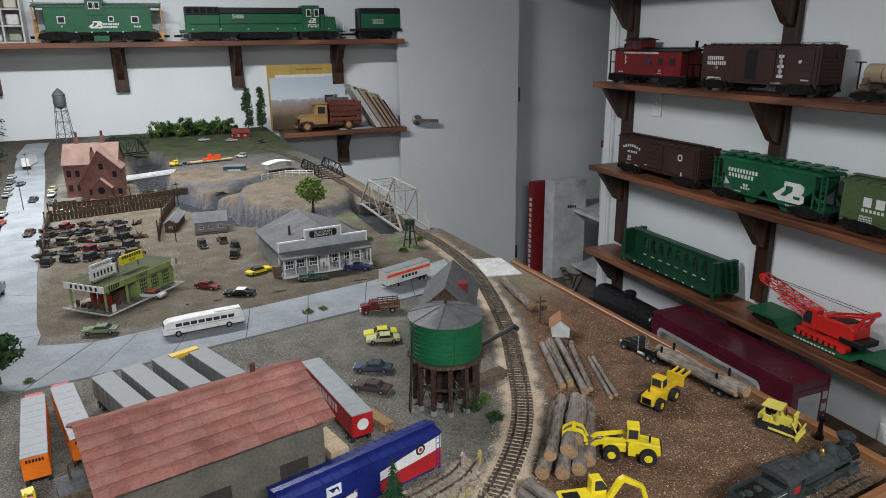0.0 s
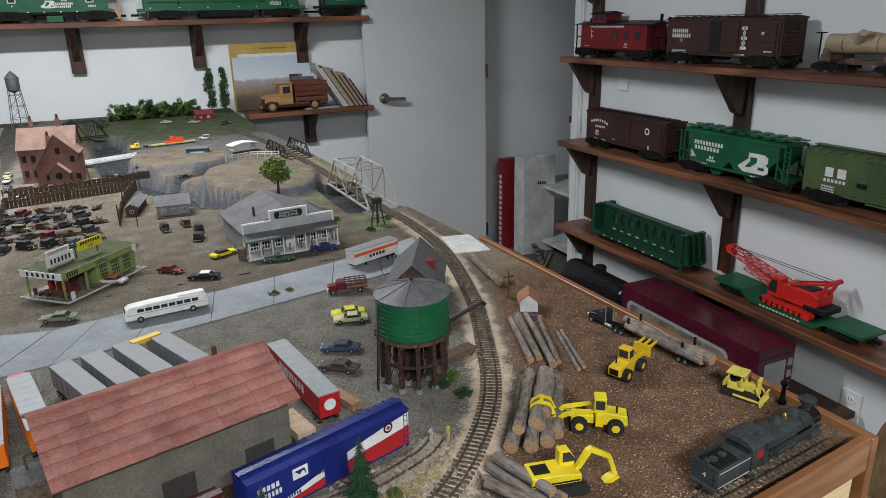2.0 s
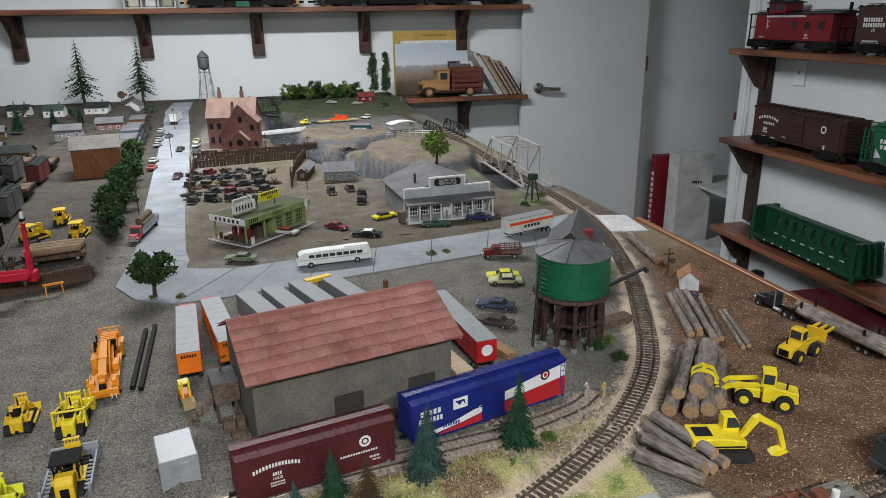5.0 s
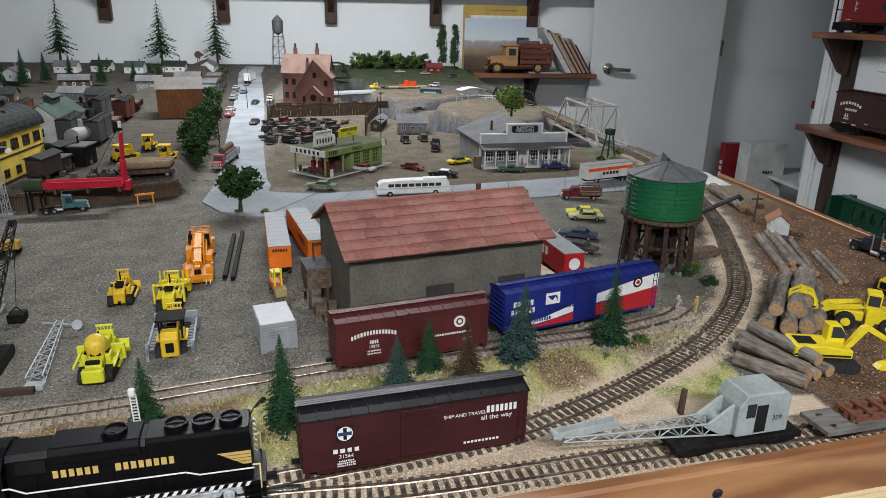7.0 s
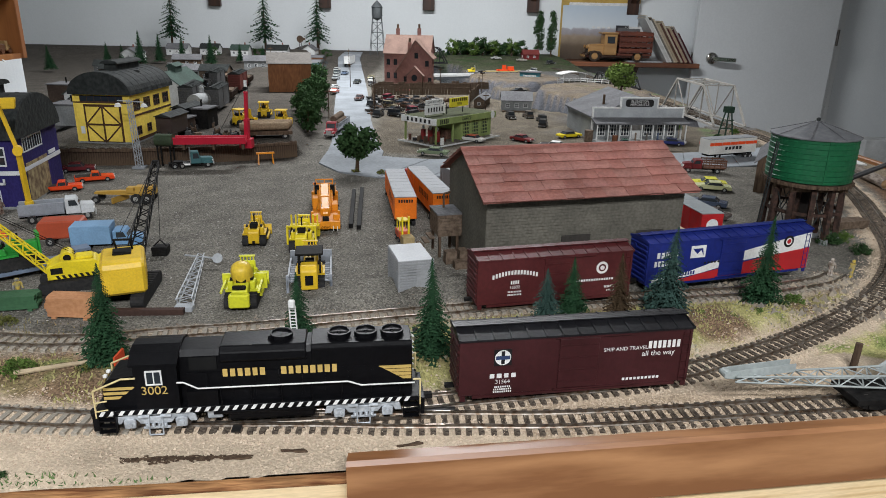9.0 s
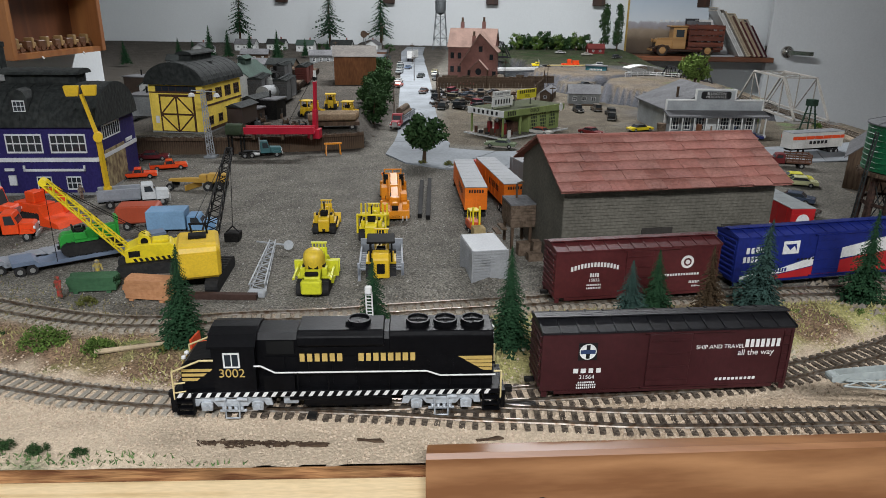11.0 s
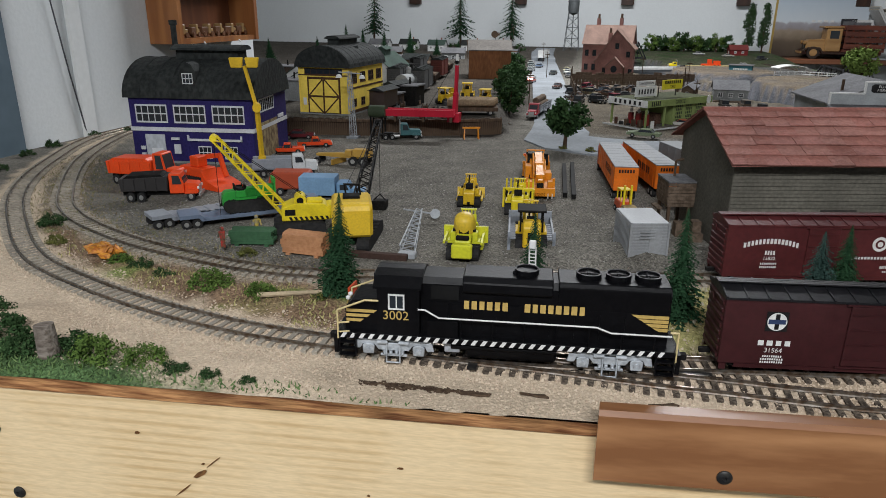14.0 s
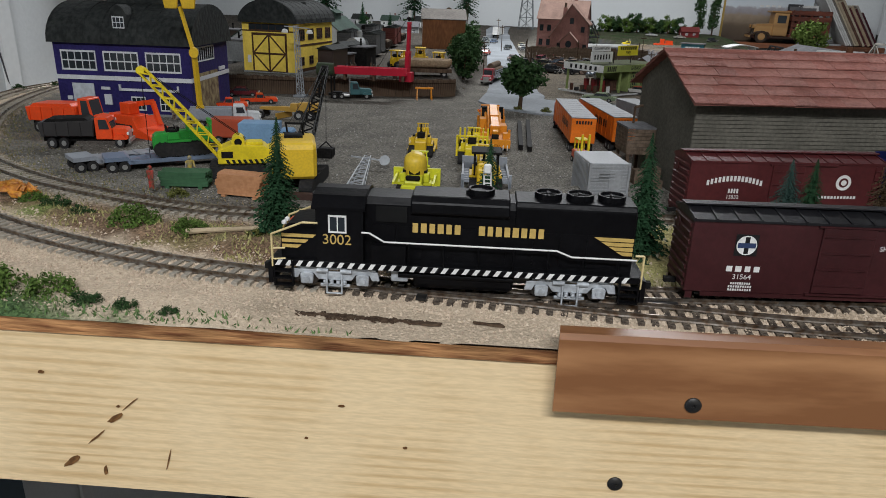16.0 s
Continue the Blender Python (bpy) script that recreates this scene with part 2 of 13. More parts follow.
def link_mesh(name, bm, mat, smooth=False, bevel=0.0, recalc=True):
    if bevel:
        bmesh.ops.bevel(bm, geom=bm.edges[:], offset=bevel, segments=1, affect="EDGES", clamp_overlap=True)
    if recalc:
        bmesh.ops.recalc_face_normals(bm, faces=bm.faces[:])
    me = bpy.data.meshes.new(name)
    bm.to_mesh(me)
    bm.free()
    me.materials.append(mat)
    if smooth:
        me.polygons.foreach_set("use_smooth", [True] * len(me.polygons))
        me.set_sharp_from_angle(angle=radians(40))
    return me


def part(name, bm, mat, parent, label="", smooth=False, bevel=0.0, m=None):
    ob = new(name, link_mesh(name, bm, mat, smooth, bevel))
    ob.parent = parent
    if m is not None:
        ob.matrix_basis = m
    if label:
        tagged(ob, label)
    return ob


def thing(name, label, category, m=None, group="", kind=""):
    ob = new(name)
    ob.empty_display_size = 0.02
    if m is not None:
        ob.matrix_basis = m
    return tagged(ob, label, category, group, kind)


def solo(name, bm, mat, label, category="", kind="", smooth=False, bevel=0.0, m=None, group=""):
    ob = new(name, link_mesh(name, bm, mat, smooth, bevel))
    if m is not None:
        ob.matrix_basis = m
    return tagged(ob, label, category, group, kind)


def lettering(name, words, size, mat, parent, m, align="CENTER", thick=0.00006, squeeze=1.0):
    cu = bpy.data.curves.new(name, "FONT")
    cu.body, cu.size, cu.align_x, cu.align_y, cu.extrude = words, size, align, "CENTER", thick
    tmp = bpy.data.objects.new(name, cu)
    scene.collection.objects.link(tmp)
    me = bpy.data.meshes.new_from_object(tmp.evaluated_get(bpy.context.evaluated_depsgraph_get()))
    bpy.data.objects.remove(tmp)
    bpy.data.curves.remove(cu)
    me.name = name
    me.materials.clear()
    me.materials.append(mat)
    ob = new(name, me)
    ob.parent = parent
    ob.matrix_basis = m @ Matrix.Diagonal((squeeze, 1, 1, 1))
    return ob


def mark_bars(name, count, width, height, mat, parent, m, seed=1, gap=0.3, thick=0.00012, arc=0.0):
    """A row of upright bars, the size and colour of a worn inscription."""
    bm, rng = bm_new(), random.Random(seed)
    step = width / count
    for i in range(count):
        x = -width / 2 + (i + 0.5) * step
        w = step * (1 - gap) * rng.uniform(0.85, 1.0)
        lift = arc * (1 - (2 * x / width) ** 2)
        box(bm, x - w / 2, x + w / 2, -height / 2 + lift, height / 2 + lift, 0, thick)
    return tagged(part(name, bm, mat, parent, m=m), kind="stuff")


def upright(x, y, z, rz=0):
    """Drawing plane standing on edge, facing -y after the turn rz."""
    return pose(x, y, z, 90, 0, rz)


def smooth_line(pts, step):
    """Points at even steps along a smooth curve through pts."""
    p = [Vector(q).to_3d() if len(q) == 2 else Vector(q) for q in pts]
    p = [2 * p[0] - p[1]] + p + [2 * p[-1] - p[-2]]
    dense = []
    for i in range(1, len(p) - 2):
        for k in range(24):
            t = k / 24
            a, b, c, d = p[i - 1], p[i], p[i + 1], p[i + 2]
            dense.append(0.5 * (2 * b + (c - a) * t + (2 * a - 5 * b + 4 * c - d) * t * t + (3 * b - a - 3 * c + d) * t ** 3))
    dense.append(p[-2])
    d = np.array([v[:] for v in dense])
    s = np.r_[0, np.cumsum(np.linalg.norm(np.diff(d, axis=0), axis=1))]
    n = max(2, int(s[-1] / step))
    return np.stack([np.interp(np.linspace(0, s[-1], n + 1), s, d[:, k]) for k in range(3)], 1)
# ---------------------------------------------------------------- room
WALL_R, WALL_B, WALL_L, FLOOR, CEIL = 2.66, 3.76, -2.40, -1.3, 1.4
wall_white = M("wall_paint", (0.70, 0.73, 0.74), (0.67, 0.70, 0.71), 160, 0.75, 0.1, wear=0.07, coarse=1.5)
trim_white = M("trim_paint", (0.74, 0.76, 0.76), (0.70, 0.72, 0.72), 90, 0.4, wear=0.06, coarse=3)
dark_wood = wood("stained_wood", (0.085, 0.032, 0.016), (0.022, 0.010, 0.006), 46, along=2, rough=0.45)
shelf_wood = wood("shelf_wood", (0.25, 0.095, 0.045), (0.085, 0.034, 0.018), 34, along=1, rough=0.4)
shelf_wood_x = wood("shelf_wood_back", (0.25, 0.095, 0.045), (0.085, 0.034, 0.018), 34, along=0, rough=0.4)
pine = pine_material()
varnished = wood("varnished_board", (0.38, 0.19, 0.085), (0.20, 0.085, 0.034), 60, along=0, rough=0.34, ring=0.6)
edge_wood = wood("edge_strip", (0.30, 0.14, 0.055), (0.19, 0.08, 0.03), 30, along=1, rough=0.4)
ply = M("plywood_edge", (0.46, 0.235, 0.10), (0.16, 0.062, 0.026), 240, 0.75, 0.5, stretch=(0.10, 1, 1.3), wear=0.45, coarse=16)
black_metal = M("black_steel", (0.02, 0.02, 0.022), (0.035, 0.033, 0.03), 300, 0.45, metal=0.4)
chrome = M("chrome", (0.62, 0.61, 0.58), (0.55, 0.54, 0.52), 60, 0.14, metal=1.0, wear=0.1)

# Unseen floor and ceiling: colours held down to weaken bounced light.
b = box(bm_new(), -4.2, 5.0, -3.4, 5.0, FLOOR - 0.1, FLOOR)
solo("floor", b, M("floor_carpet", (0.16, 0.15, 0.14), (0.11, 0.105, 0.10), 500, 0.95, 0.5), "dull grey carpeted floor of the train room", "floor", "structure")
b = box(bm_new(), -4.2, 5.0, -3.4, 5.0, CEIL, CEIL + 0.1)
solo("ceiling", b, M("ceiling_paint", (0.55, 0.55, 0.54), (0.50, 0.50, 0.49), 60, 0.9), "unseen ceiling over the layout, greyed to cut bounce light", "ceiling", "structure")
b = box(bm_new(), WALL_L - 0.12, WALL_R + 1.3, WALL_B, WALL_B + 0.12, FLOOR, CEIL)
solo("wall_north", b, wall_white, "white painted wall behind the town", "wall", "structure")
b = box(bm_new(), WALL_R, WALL_R + 0.12, -3.0, 2.93, FLOOR, CEIL)
box(b, WALL_R, WALL_R + 0.12, 2.93, WALL_B, 0.80, CEIL)
solo("wall_east", b, wall_white, "white painted wall with shelves and a doorway", "wall", "structure")
b = box(bm_new(), WALL_L - 0.12, WALL_L, -3.0, WALL_B, FLOOR, CEIL)
solo("wall_west", b, wall_white, "white painted wall beside the far houses", "wall", "structure")
b = prism(bm_new(), [(WALL_L, 1.12), (-0.985, 1.12), (-0.985, -3.0), (-0.845, -3.0)] + [(-0.863 + 0.018 * math.cos(radians(15 * k)), 1.232 + 0.018 * math.sin(radians(15 * k))) for k in range(7)] + [(WALL_L, 1.25)], "z", FLOOR, CEIL)
solo("wall_jut", b, wall_white, "white wall with a rounded corner beside the tracks", "wall", "structure")
# Unseen south wall, coloured dark so that less light bounces back.
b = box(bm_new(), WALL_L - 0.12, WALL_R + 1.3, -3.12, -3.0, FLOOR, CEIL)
solo("wall_south", b, M("rear_wall_low_bounce", (0.30, 0.28, 0.25), None, 60, 0.8), "unseen wall behind the viewer, darkened to cut bounce light", "wall", "structure")
b = box(bm_new(), WALL_R + 1.2, WALL_R + 1.3, 1.5, WALL_B, FLOOR, CEIL)
box(b, WALL_R + 0.12, WALL_R + 1.2, 1.4, 1.5, FLOOR, CEIL)
solo("wall_closet", b, wall_white, "pale wall of the room past the doorway", "wall", "structure")

# door casing round the opening, with rebate
b = bm_new()
box(b, WALL_R - 0.018, WALL_R - 0.001, 2.85, 2.93, FLOOR, 0.88)
box(b, WALL_R - 0.026, WALL_R - 0.018, 2.862, 2.90, FLOOR, 0.87)
box(b, WALL_R - 0.018, WALL_R - 0.001, 2.93, WALL_B - 0.03, 0.80, 0.88)
box(b, 2.445, 2.535, WALL_B - 0.05, WALL_B - 0.001, FLOOR, 0.88)
box(b, 2.462, 2.505, WALL_B - 0.062, WALL_B - 0.05, FLOOR, 0.87)
box(b, WALL_R + 0.001, WALL_R + 0.12, 2.93, 2.945, FLOOR, 0.8)
solo("door_trim", b, trim_white, "white moulded casing round the doorway", "trim", "structure", bevel=0.002)

door = thing("door_1", "white flush door standing open against the wall", "door", kind="structure")
b = box(bm_new(), 1.632, 2.438, 3.605, 3.645, FLOOR + 0.01, 0.79)
leaf = part("leaf", b, M("door_paint", (0.60, 0.62, 0.63), (0.57, 0.59, 0.60), 120, 0.45, 0.05, wear=0.06, coarse=2), door, bevel=0.002)
b = bm_new()
rod(b, (1.738, 3.605, 0.034), (1.738, 3.590, 0.034), 0.034, 0.031, 24)
rod(b, (1.738, 3.590, 0.034), (1.738, 3.565, 0.034), 0.013, 0.012, 16)
beam(b, (1.726, 3.562, 0.034), (1.861, 3.560, 0.027), 0.016, 0.022)
part("lever_handle", b, chrome, door, "chrome lever handle", smooth=True, bevel=0.001)
b = box(bm_new(), 1.629, 1.6325, 3.614, 3.636, 0.005, 0.065)
part("latch_plate", b, chrome, door)
for z in (0.16, -0.9):
    b = rod(bm_new(), (2.443, 3.60, z - 0.045), (2.443, 3.60, z + 0.045), 0.007, n=10)
    part("hinge", b, M("hinge_steel", (0.12, 0.11, 0.10), None, 200, 0.4, metal=0.8), door)

# boxes seen in the doorway
red_card = M("red_card", (0.20, 0.012, 0.018), (0.16, 0.01, 0.014), 200, 0.5)
white_card = M("white_card", (0.55, 0.56, 0.56), (0.5, 0.51, 0.5), 150, 0.6)
t = thing("carton", "tall dark red cardboard box with a white label", "box", pose(2.55, 3.50, FLOOR))
part("body", box(bm_new(), -0.06, 0.06, -0.03, 0.03, 0, 0.90), red_card, t, bevel=0.002)
mark_bars("label_bars", 14, 0.5, 0.03, white_card, t, pose(-0.0605, -0.002, 0.55, 90, 90, -90), 3)
t = thing("carton", "large white cardboard box with marker writing", "box", pose(2.59, 3.33, FLOOR))
part("body", box(bm_new(), -0.04, 0.2, -0.03, 0.09, 0, 0.93), white_card, t, bevel=0.002)
mark_bars("marker_bars", 8, 0.12, 0.018, black_metal, t, pose(0.06, -0.031, 0.76, 90, 0, -20), 5)
t = thing("carton", "white box with a red lid and dark label", "box", pose(2.78, 3.02, -0.55))
part("body", box(bm_new(), -0.05, 0.08, -0.06, 0.05, 0, 0.42), white_card, t, bevel=0.002)
part("lid", box(bm_new(), -0.054, 0.084, -0.064, 0.054, 0.42, 0.46), red_card, t)
part("label_panel", box(bm_new(), -0.0515, -0.05, -0.03, 0.02, 0.2, 0.28), black_metal, t)
t = thing("storage_rack", "pale metal rack past the doorway", "rack", pose(2.80, 3.0, FLOOR))
for z in (0.35, 0.72):
    part("shelf_board", box(bm_new(), -0.1, 0.3, -0.1, 0.5, z, z + 0.02), white_card, t)
for x, y in ((-0.1, -0.1), (-0.1, 0.5), (0.3, -0.1), (0.3, 0.5)):
    part("post", box(bm_new(), x, x + 0.02, y - 0.02, y, 0, 0.74), white_card, t)
for k in range(6):
    b = beam(bm_new(), (2.50 + 0.02 * k, 2.98 + 0.05 * k, -1.0 + 0.012 * k), (2.74, 3.25 + 0.06 * k, -1.02), 0.03, 0.012)
    solo("timber_offcut", b, M("grey_timber", (0.20, 0.17, 0.13), (0.11, 0.09, 0.07), 80, 0.8), "weathered timber offcut lying in the doorway", "wood offcut", group="offcuts in the doorway")
b = box(bm_new(), 2.45, 2.85, 2.9, 3.6, FLOOR + 0.02, -1.02)
solo("storage_crate", b, M("dim_crate", (0.12, 0.11, 0.09), (0.08, 0.07, 0.06), 60, 0.8), "dark crate carrying timber offcuts in the doorway", "crate")

# switch and sockets
def wall_plate(name, label, y, z, sockets):
    t = thing(name, label, "wall plate", pose(WALL_R - 0.001, y, z, 0, 0, -90))
    part("plate", box(bm_new(), -0.04, 0.04, -0.008, 0, -0.06, 0.06), trim_white, t, bevel=0.002)
    if sockets:
        for dz in (-0.024, 0.024):
            part("socket", lathe(bm_new(), [(0.018, 0), (0.018, 0.003), (0.016, 0.004)], 16), trim_white, t, m=pose(0, -0.008, dz, 90, 0, 0))
            part("slots", box(box(bm_new(), -0.007, -0.005, -0.0125, -0.0118, dz, dz + 0.009), 0.005, 0.007, -0.0125, -0.0118, dz, dz + 0.009), black_metal, t)
    else:
        part("toggle", box(bm_new(), -0.006, 0.006, -0.018, -0.008, -0.004, 0.012), trim_white, t)
    return t


wall_plate("light_switch", "white light switch on the wall under the shelf", 2.50, 0.17, False)
wall_plate("wall_socket", "white double wall socket below the shelves", 1.04, -0.96, True)

# ---------------------------------------------------------------- wall shelves, right
POSTS = (2.72, 1.70, 0.68, -0.34)
for z in (0.74, 0.278, -0.172, -0.652):
    b = box(bm_new(), 2.455, WALL_R - 0.002, -1.2, 2.79, z - 0.028, z)
    solo("wall_shelf", b, shelf_wood, "long stained pine shelf board on dark brackets", "shelf", bevel=0.003, group="shelves of large trains")
    for y in POSTS:
        t = thing("shelf_bracket", "dark stained wooden bracket under a wall shelf", "bracket", pose(WALL_R - 0.002, y, z - 0.0285), group="brackets of the east shelves")
        part("gusset", prism(bm_new(), [(-0.03, 0), (-0.185, 0), (-0.165, -0.03), (-0.07, -0.16), (-0.03, -0.18)], "y", -0.019, 0.019), dark_wood, t, bevel=0.002)
        part("upright", box(bm_new(), -0.03, 0, -0.035, 0.035, -0.425, -0.001), dark_wood, t, bevel=0.002)

# ---------------------------------------------------------------- wall shelves, back
b = box(bm_new(), -1.5, 1.66, 3.565, WALL_B - 0.002, 0.487, 0.515)
solo("wall_shelf", b, shelf_wood_x, "long stained pine shelf high on the white wall", "shelf", bevel=0.003)
for x in (-1.12, -0.49, 0.107, 0.711, 1.29):
    t = thing("shelf_bracket", "dark stained wooden bracket under the high shelf", "bracket", pose(x, WALL_B - 0.002, 0.486), group="brackets of the high shelf")
    part("gusset", prism(bm_new(), [(-0.03, 0), (-0.175, 0), (-0.15, -0.03), (-0.03, -0.165)], "x", -0.018, 0.018), dark_wood, t, bevel=0.002)
    part("upright", box(bm_new(), -0.034, 0.034, -0.03, 0, -0.225, -0.001), dark_wood, t, bevel=0.002)
b = box(bm_new(), 0.92, 1.655, 3.55, WALL_B - 0.002, -0.022, 0.004)
solo("wall_shelf", b, shelf_wood_x, "low stained shelf holding a toy truck and pictures", "shelf", bevel=0.003)
t = thing("shelf_bracket", "dark stained wooden bracket under the low shelf", "bracket", pose(1.30, WALL_B - 0.002, -0.0225))
part("gusset", prism(bm_new(), [(-0.03, 0), (-0.175, 0), (-0.15, -0.03), (-0.03, -0.165)], "x", -0.018, 0.018), dark_wood, t, bevel=0.002)
part("upright", box(bm_new(), -0.034, 0.034, -0.03, 0, -0.19, -0.001), dark_wood, t, bevel=0.002)

# ---------------------------------------------------------------- benchwork
def front_y(x):
    return -0.1185 + 0.108 * x if x < 0.1 else float(np.interp(x, [0.1, 0.42, 0.60, 0.83, 1.04], [-0.1077, -0.066, -0.043, -0.018, 0.008]))


F0, F1 = Vector((-0.843, front_y(-0.843))), Vector((1.025, front_y(1.025)))
ang = math.degrees(math.atan2(F1.y - F0.y, F1.x - F0.x))
bench = thing("bench_front", "pale pine board along the front of the bench", "bench", kind="structure")
b = bm_new()
n = 24
for k in range(n):
    x0, x1 = F0.x + (F1.x - F0.x) * k / n, F0.x + (F1.x - F0.x) * (k + 1) / n
    for y_in, y_out, z0, z1 in ((0.024, 0.0, -0.106, -0.006),):
        v = [b.verts.new((x, front_y(x) + y, z)) for x in (x0, x1) for y in (y_out, y_in) for z in (z0, z1)]
        quad_faces(b, v, [(0, 4, 5, 1), (2, 3, 7, 6), (1, 5, 7, 3), (0, 2, 6, 4)])
bmesh.ops.remove_doubles(b, verts=b.verts[:], dist=1e-6)
part("pine_face_board", b, pine, bench, "pale knotty pine board")
b = bm_new()
for k in range(n):
    x0, x1 = F0.x + (F1.x - F0.x) * k / n, F0.x + (F1.x - F0.x) * (k + 1) / n
    v = [b.verts.new((x, front_y(x) + y, z)) for x in (x0, x1) for y in (-0.0016, 0.0034) for z in (-0.0058, 0.0004)]
    quad_faces(b, v, [(0, 4, 5, 1), (2, 3, 7, 6), (1, 5, 7, 3), (0, 2, 6, 4)])
bmesh.ops.remove_doubles(b, verts=b.verts[:], dist=1e-6)
part("plywood_edge", b, ply, bench, "rough brown plywood edge")
b = bm_new()
for k in range(16):
    x0, x1 = 0.082 + 0.945 * k / 16, 0.082 + 0.945 * (k + 1) / 16
    top0, top1 = 0.011, 0.011
    v = [b.verts.new(c) for x in (x0, x1) for c in ((x, front_y(x) - 0.012, -0.027), (x, front_y(x) - 0.012, 0.0140), (x, front_y(x) - 0.0095, 0.0165), (x, front_y(x) - 0.001, 0.0165), (x, front_y(x) - 0.001, -0.027))]
    for i in range(5):
        j = (i + 1) % 5
        b.faces.new((v[i], v[j], v[5 + j], v[5 + i]))
    if k == 0:
        b.faces.new(v[:5])
    if k == 15:
        b.faces.new(v[5:])
bmesh.ops.remove_doubles(b, verts=b.verts[:], dist=1e-6)
part("varnished_face_board", b, varnished, bench, "varnished brown wooden trim board")
knot = M("pine_knot", (0.10, 0.045, 0.018), (0.22, 0.11, 0.04), 220, 0.6)
for x, z, w, h, tilt in ((-0.158, -0.058, 0.0062, 0.0021, 40), (-0.187, -0.089, 0.0070, 0.0024, 38), (-0.170, -0.071, 0.0085, 0.0006, 42), (-0.148, -0.048, 0.0070, 0.0004, 42), (-0.196, -0.031, 0.0020, 0.0010, 10), (-0.155, -0.050, 0.0013, 0.0008, 0), (-0.030, -0.040, 0.0022, 0.0008, 0), (-0.05, -0.062, 0.0014, 0.0007, 0), (0.005, -0.064, 0.0014, 0.0010, 0), (-0.130, -0.084, 0.0004, 0.008, -16), (-0.168, -0.094, 0.0013, 0.0032, -8)):
    b = bm_new()
    ring = []
    rng = random.Random(int(x * 999))
    for k in range(12):
        a = 2 * math.pi * k / 12
        r = rng.uniform(0.65, 1.1)
        ring.append((w * r * math.cos(a), h * r * math.sin(a)))
    prism(b, ring, "z", 0, 0.0005)
    part("knot", b, knot, bench, m=pose(x, front_y(x) - 0.0002, z, 90, -tilt, 5))
for x, z, on_trim in ((-0.2945, -0.037, 0), (-0.287, -0.086, 0), (0.120, -0.078, 0), (0.151, -0.0185, 1), (0.46, -0.004, 1), (0.86, -0.004, 1)):
    b = bm_new()
    lathe(b, [(0.0042, 0), (0.0042, 0.0008), (0.003, 0.0018), (0.0012, 0.0019), (0.0009, 0.0008)], 16)
    part("screw", b, black_metal, bench, "black screw head", smooth=True, m=pose(x, front_y(x) - (0.0122 if on_trim else 0.0002), z, 90, 0, 5))
b = box(bm_new(), 0, 0.012, 0, 0.93, -0.10, 0.008)
part("side_board", b, edge_wood, bench, m=pose(1.040, 0.0, 0, 0, 0, 2.6), bevel=0.001)
b = bm_new()
prism(b, [(-0.84, front_y(-0.84) + 0.03), (0.98, front_y(0.98) + 0.02), (0.995, 0.93), (0.95, 1.1), (0.93, 1.9), (0.86, 2.9), (0.82, 3.74), (-2.38, 3.74), (-2.38, 1.255), (-0.84, 1.255)], "z", -0.10, -0.095)
part("deck", b, ply, bench)
for x, y in ((-0.78, 0.2), (0.9, 0.2), (-0.9, 2.6), (0.82, 2.6), (0, 1.4)):
    part("leg", box(bm_new(), x - 0.04, x + 0.04, y - 0.04, y + 0.04, FLOOR, -0.1), pine, bench)
# ---------------------------------------------------------------- railway lines in plan
MAIN = [(-0.808, 0.80), (-0.808, 0.578), (-0.717, 0.364), (-0.624, 0.219), (-0.514, 0.105), (-0.424, 0.031), (-0.337, -0.010), (-0.253, -0.038), (-0.172, -0.055), (-0.099, -0.060),
        (-0.03, -0.057), (0.052, -0.049), (0.106, -0.038), (0.158, -0.028), (0.23, -0.014), (0.311, 0.006), (0.397, 0.044), (0.469, 0.085), (0.543, 0.137), (0.595, 0.181),
        (0.662, 0.258), (0.71, 0.336), (0.762, 0.455), (0.822, 0.612), (0.88, 0.833), (0.902, 0.993), (0.905, 1.148), (0.895, 1.30), (0.884, 1.70), (0.871, 2.08), (0.838, 2.484), (0.785, 2.848), (0.69, 3.13), (0.50, 3.36)]
SPUR = [(-0.03, -0.0572), (0.052, -0.056), (0.107, -0.057), (0.157, -0.056), (0.222, -0.055), (0.303, -0.047), (0.389, -0.036), (0.45, -0.029), (0.55, -0.021), (0.65, -0.012), (0.80, 0.010), (0.90, 0.022), (1.0, 0.034)]
YARD = [(-0.775, 0.78), (-0.774, 0.615), (-0.694, 0.415), (-0.57, 0.236), (-0.49, 0.156), (-0.391, 0.102), (-0.30, 0.072), (-0.217, 0.056), (-0.153, 0.058), (-0.094, 0.072), (-0.021, 0.086),
        (0.047, 0.104), (0.146, 0.128), (0.227, 0.145), (0.334, 0.164), (0.41, 0.176), (0.477, 0.188), (0.551, 0.214), (0.585, 0.24)]
main_line, spur_line, yard_line = (smooth_line(p, 0.0082) for p in (MAIN, SPUR, YARD))


def gap(px, py, line):
    """Distance in plan from many places to a line of points."""
    d = np.full(px.shape, 9.0)
    for q in line[::2]:
        d = np.minimum(d, (px - q[0]) ** 2 + (py - q[1]) ** 2)
    return np.sqrt(d)


def ramp(v, a, b):
    t = np.clip((v - a) / (b - a), 0, 1)
    return t * t * (3 - 2 * t)


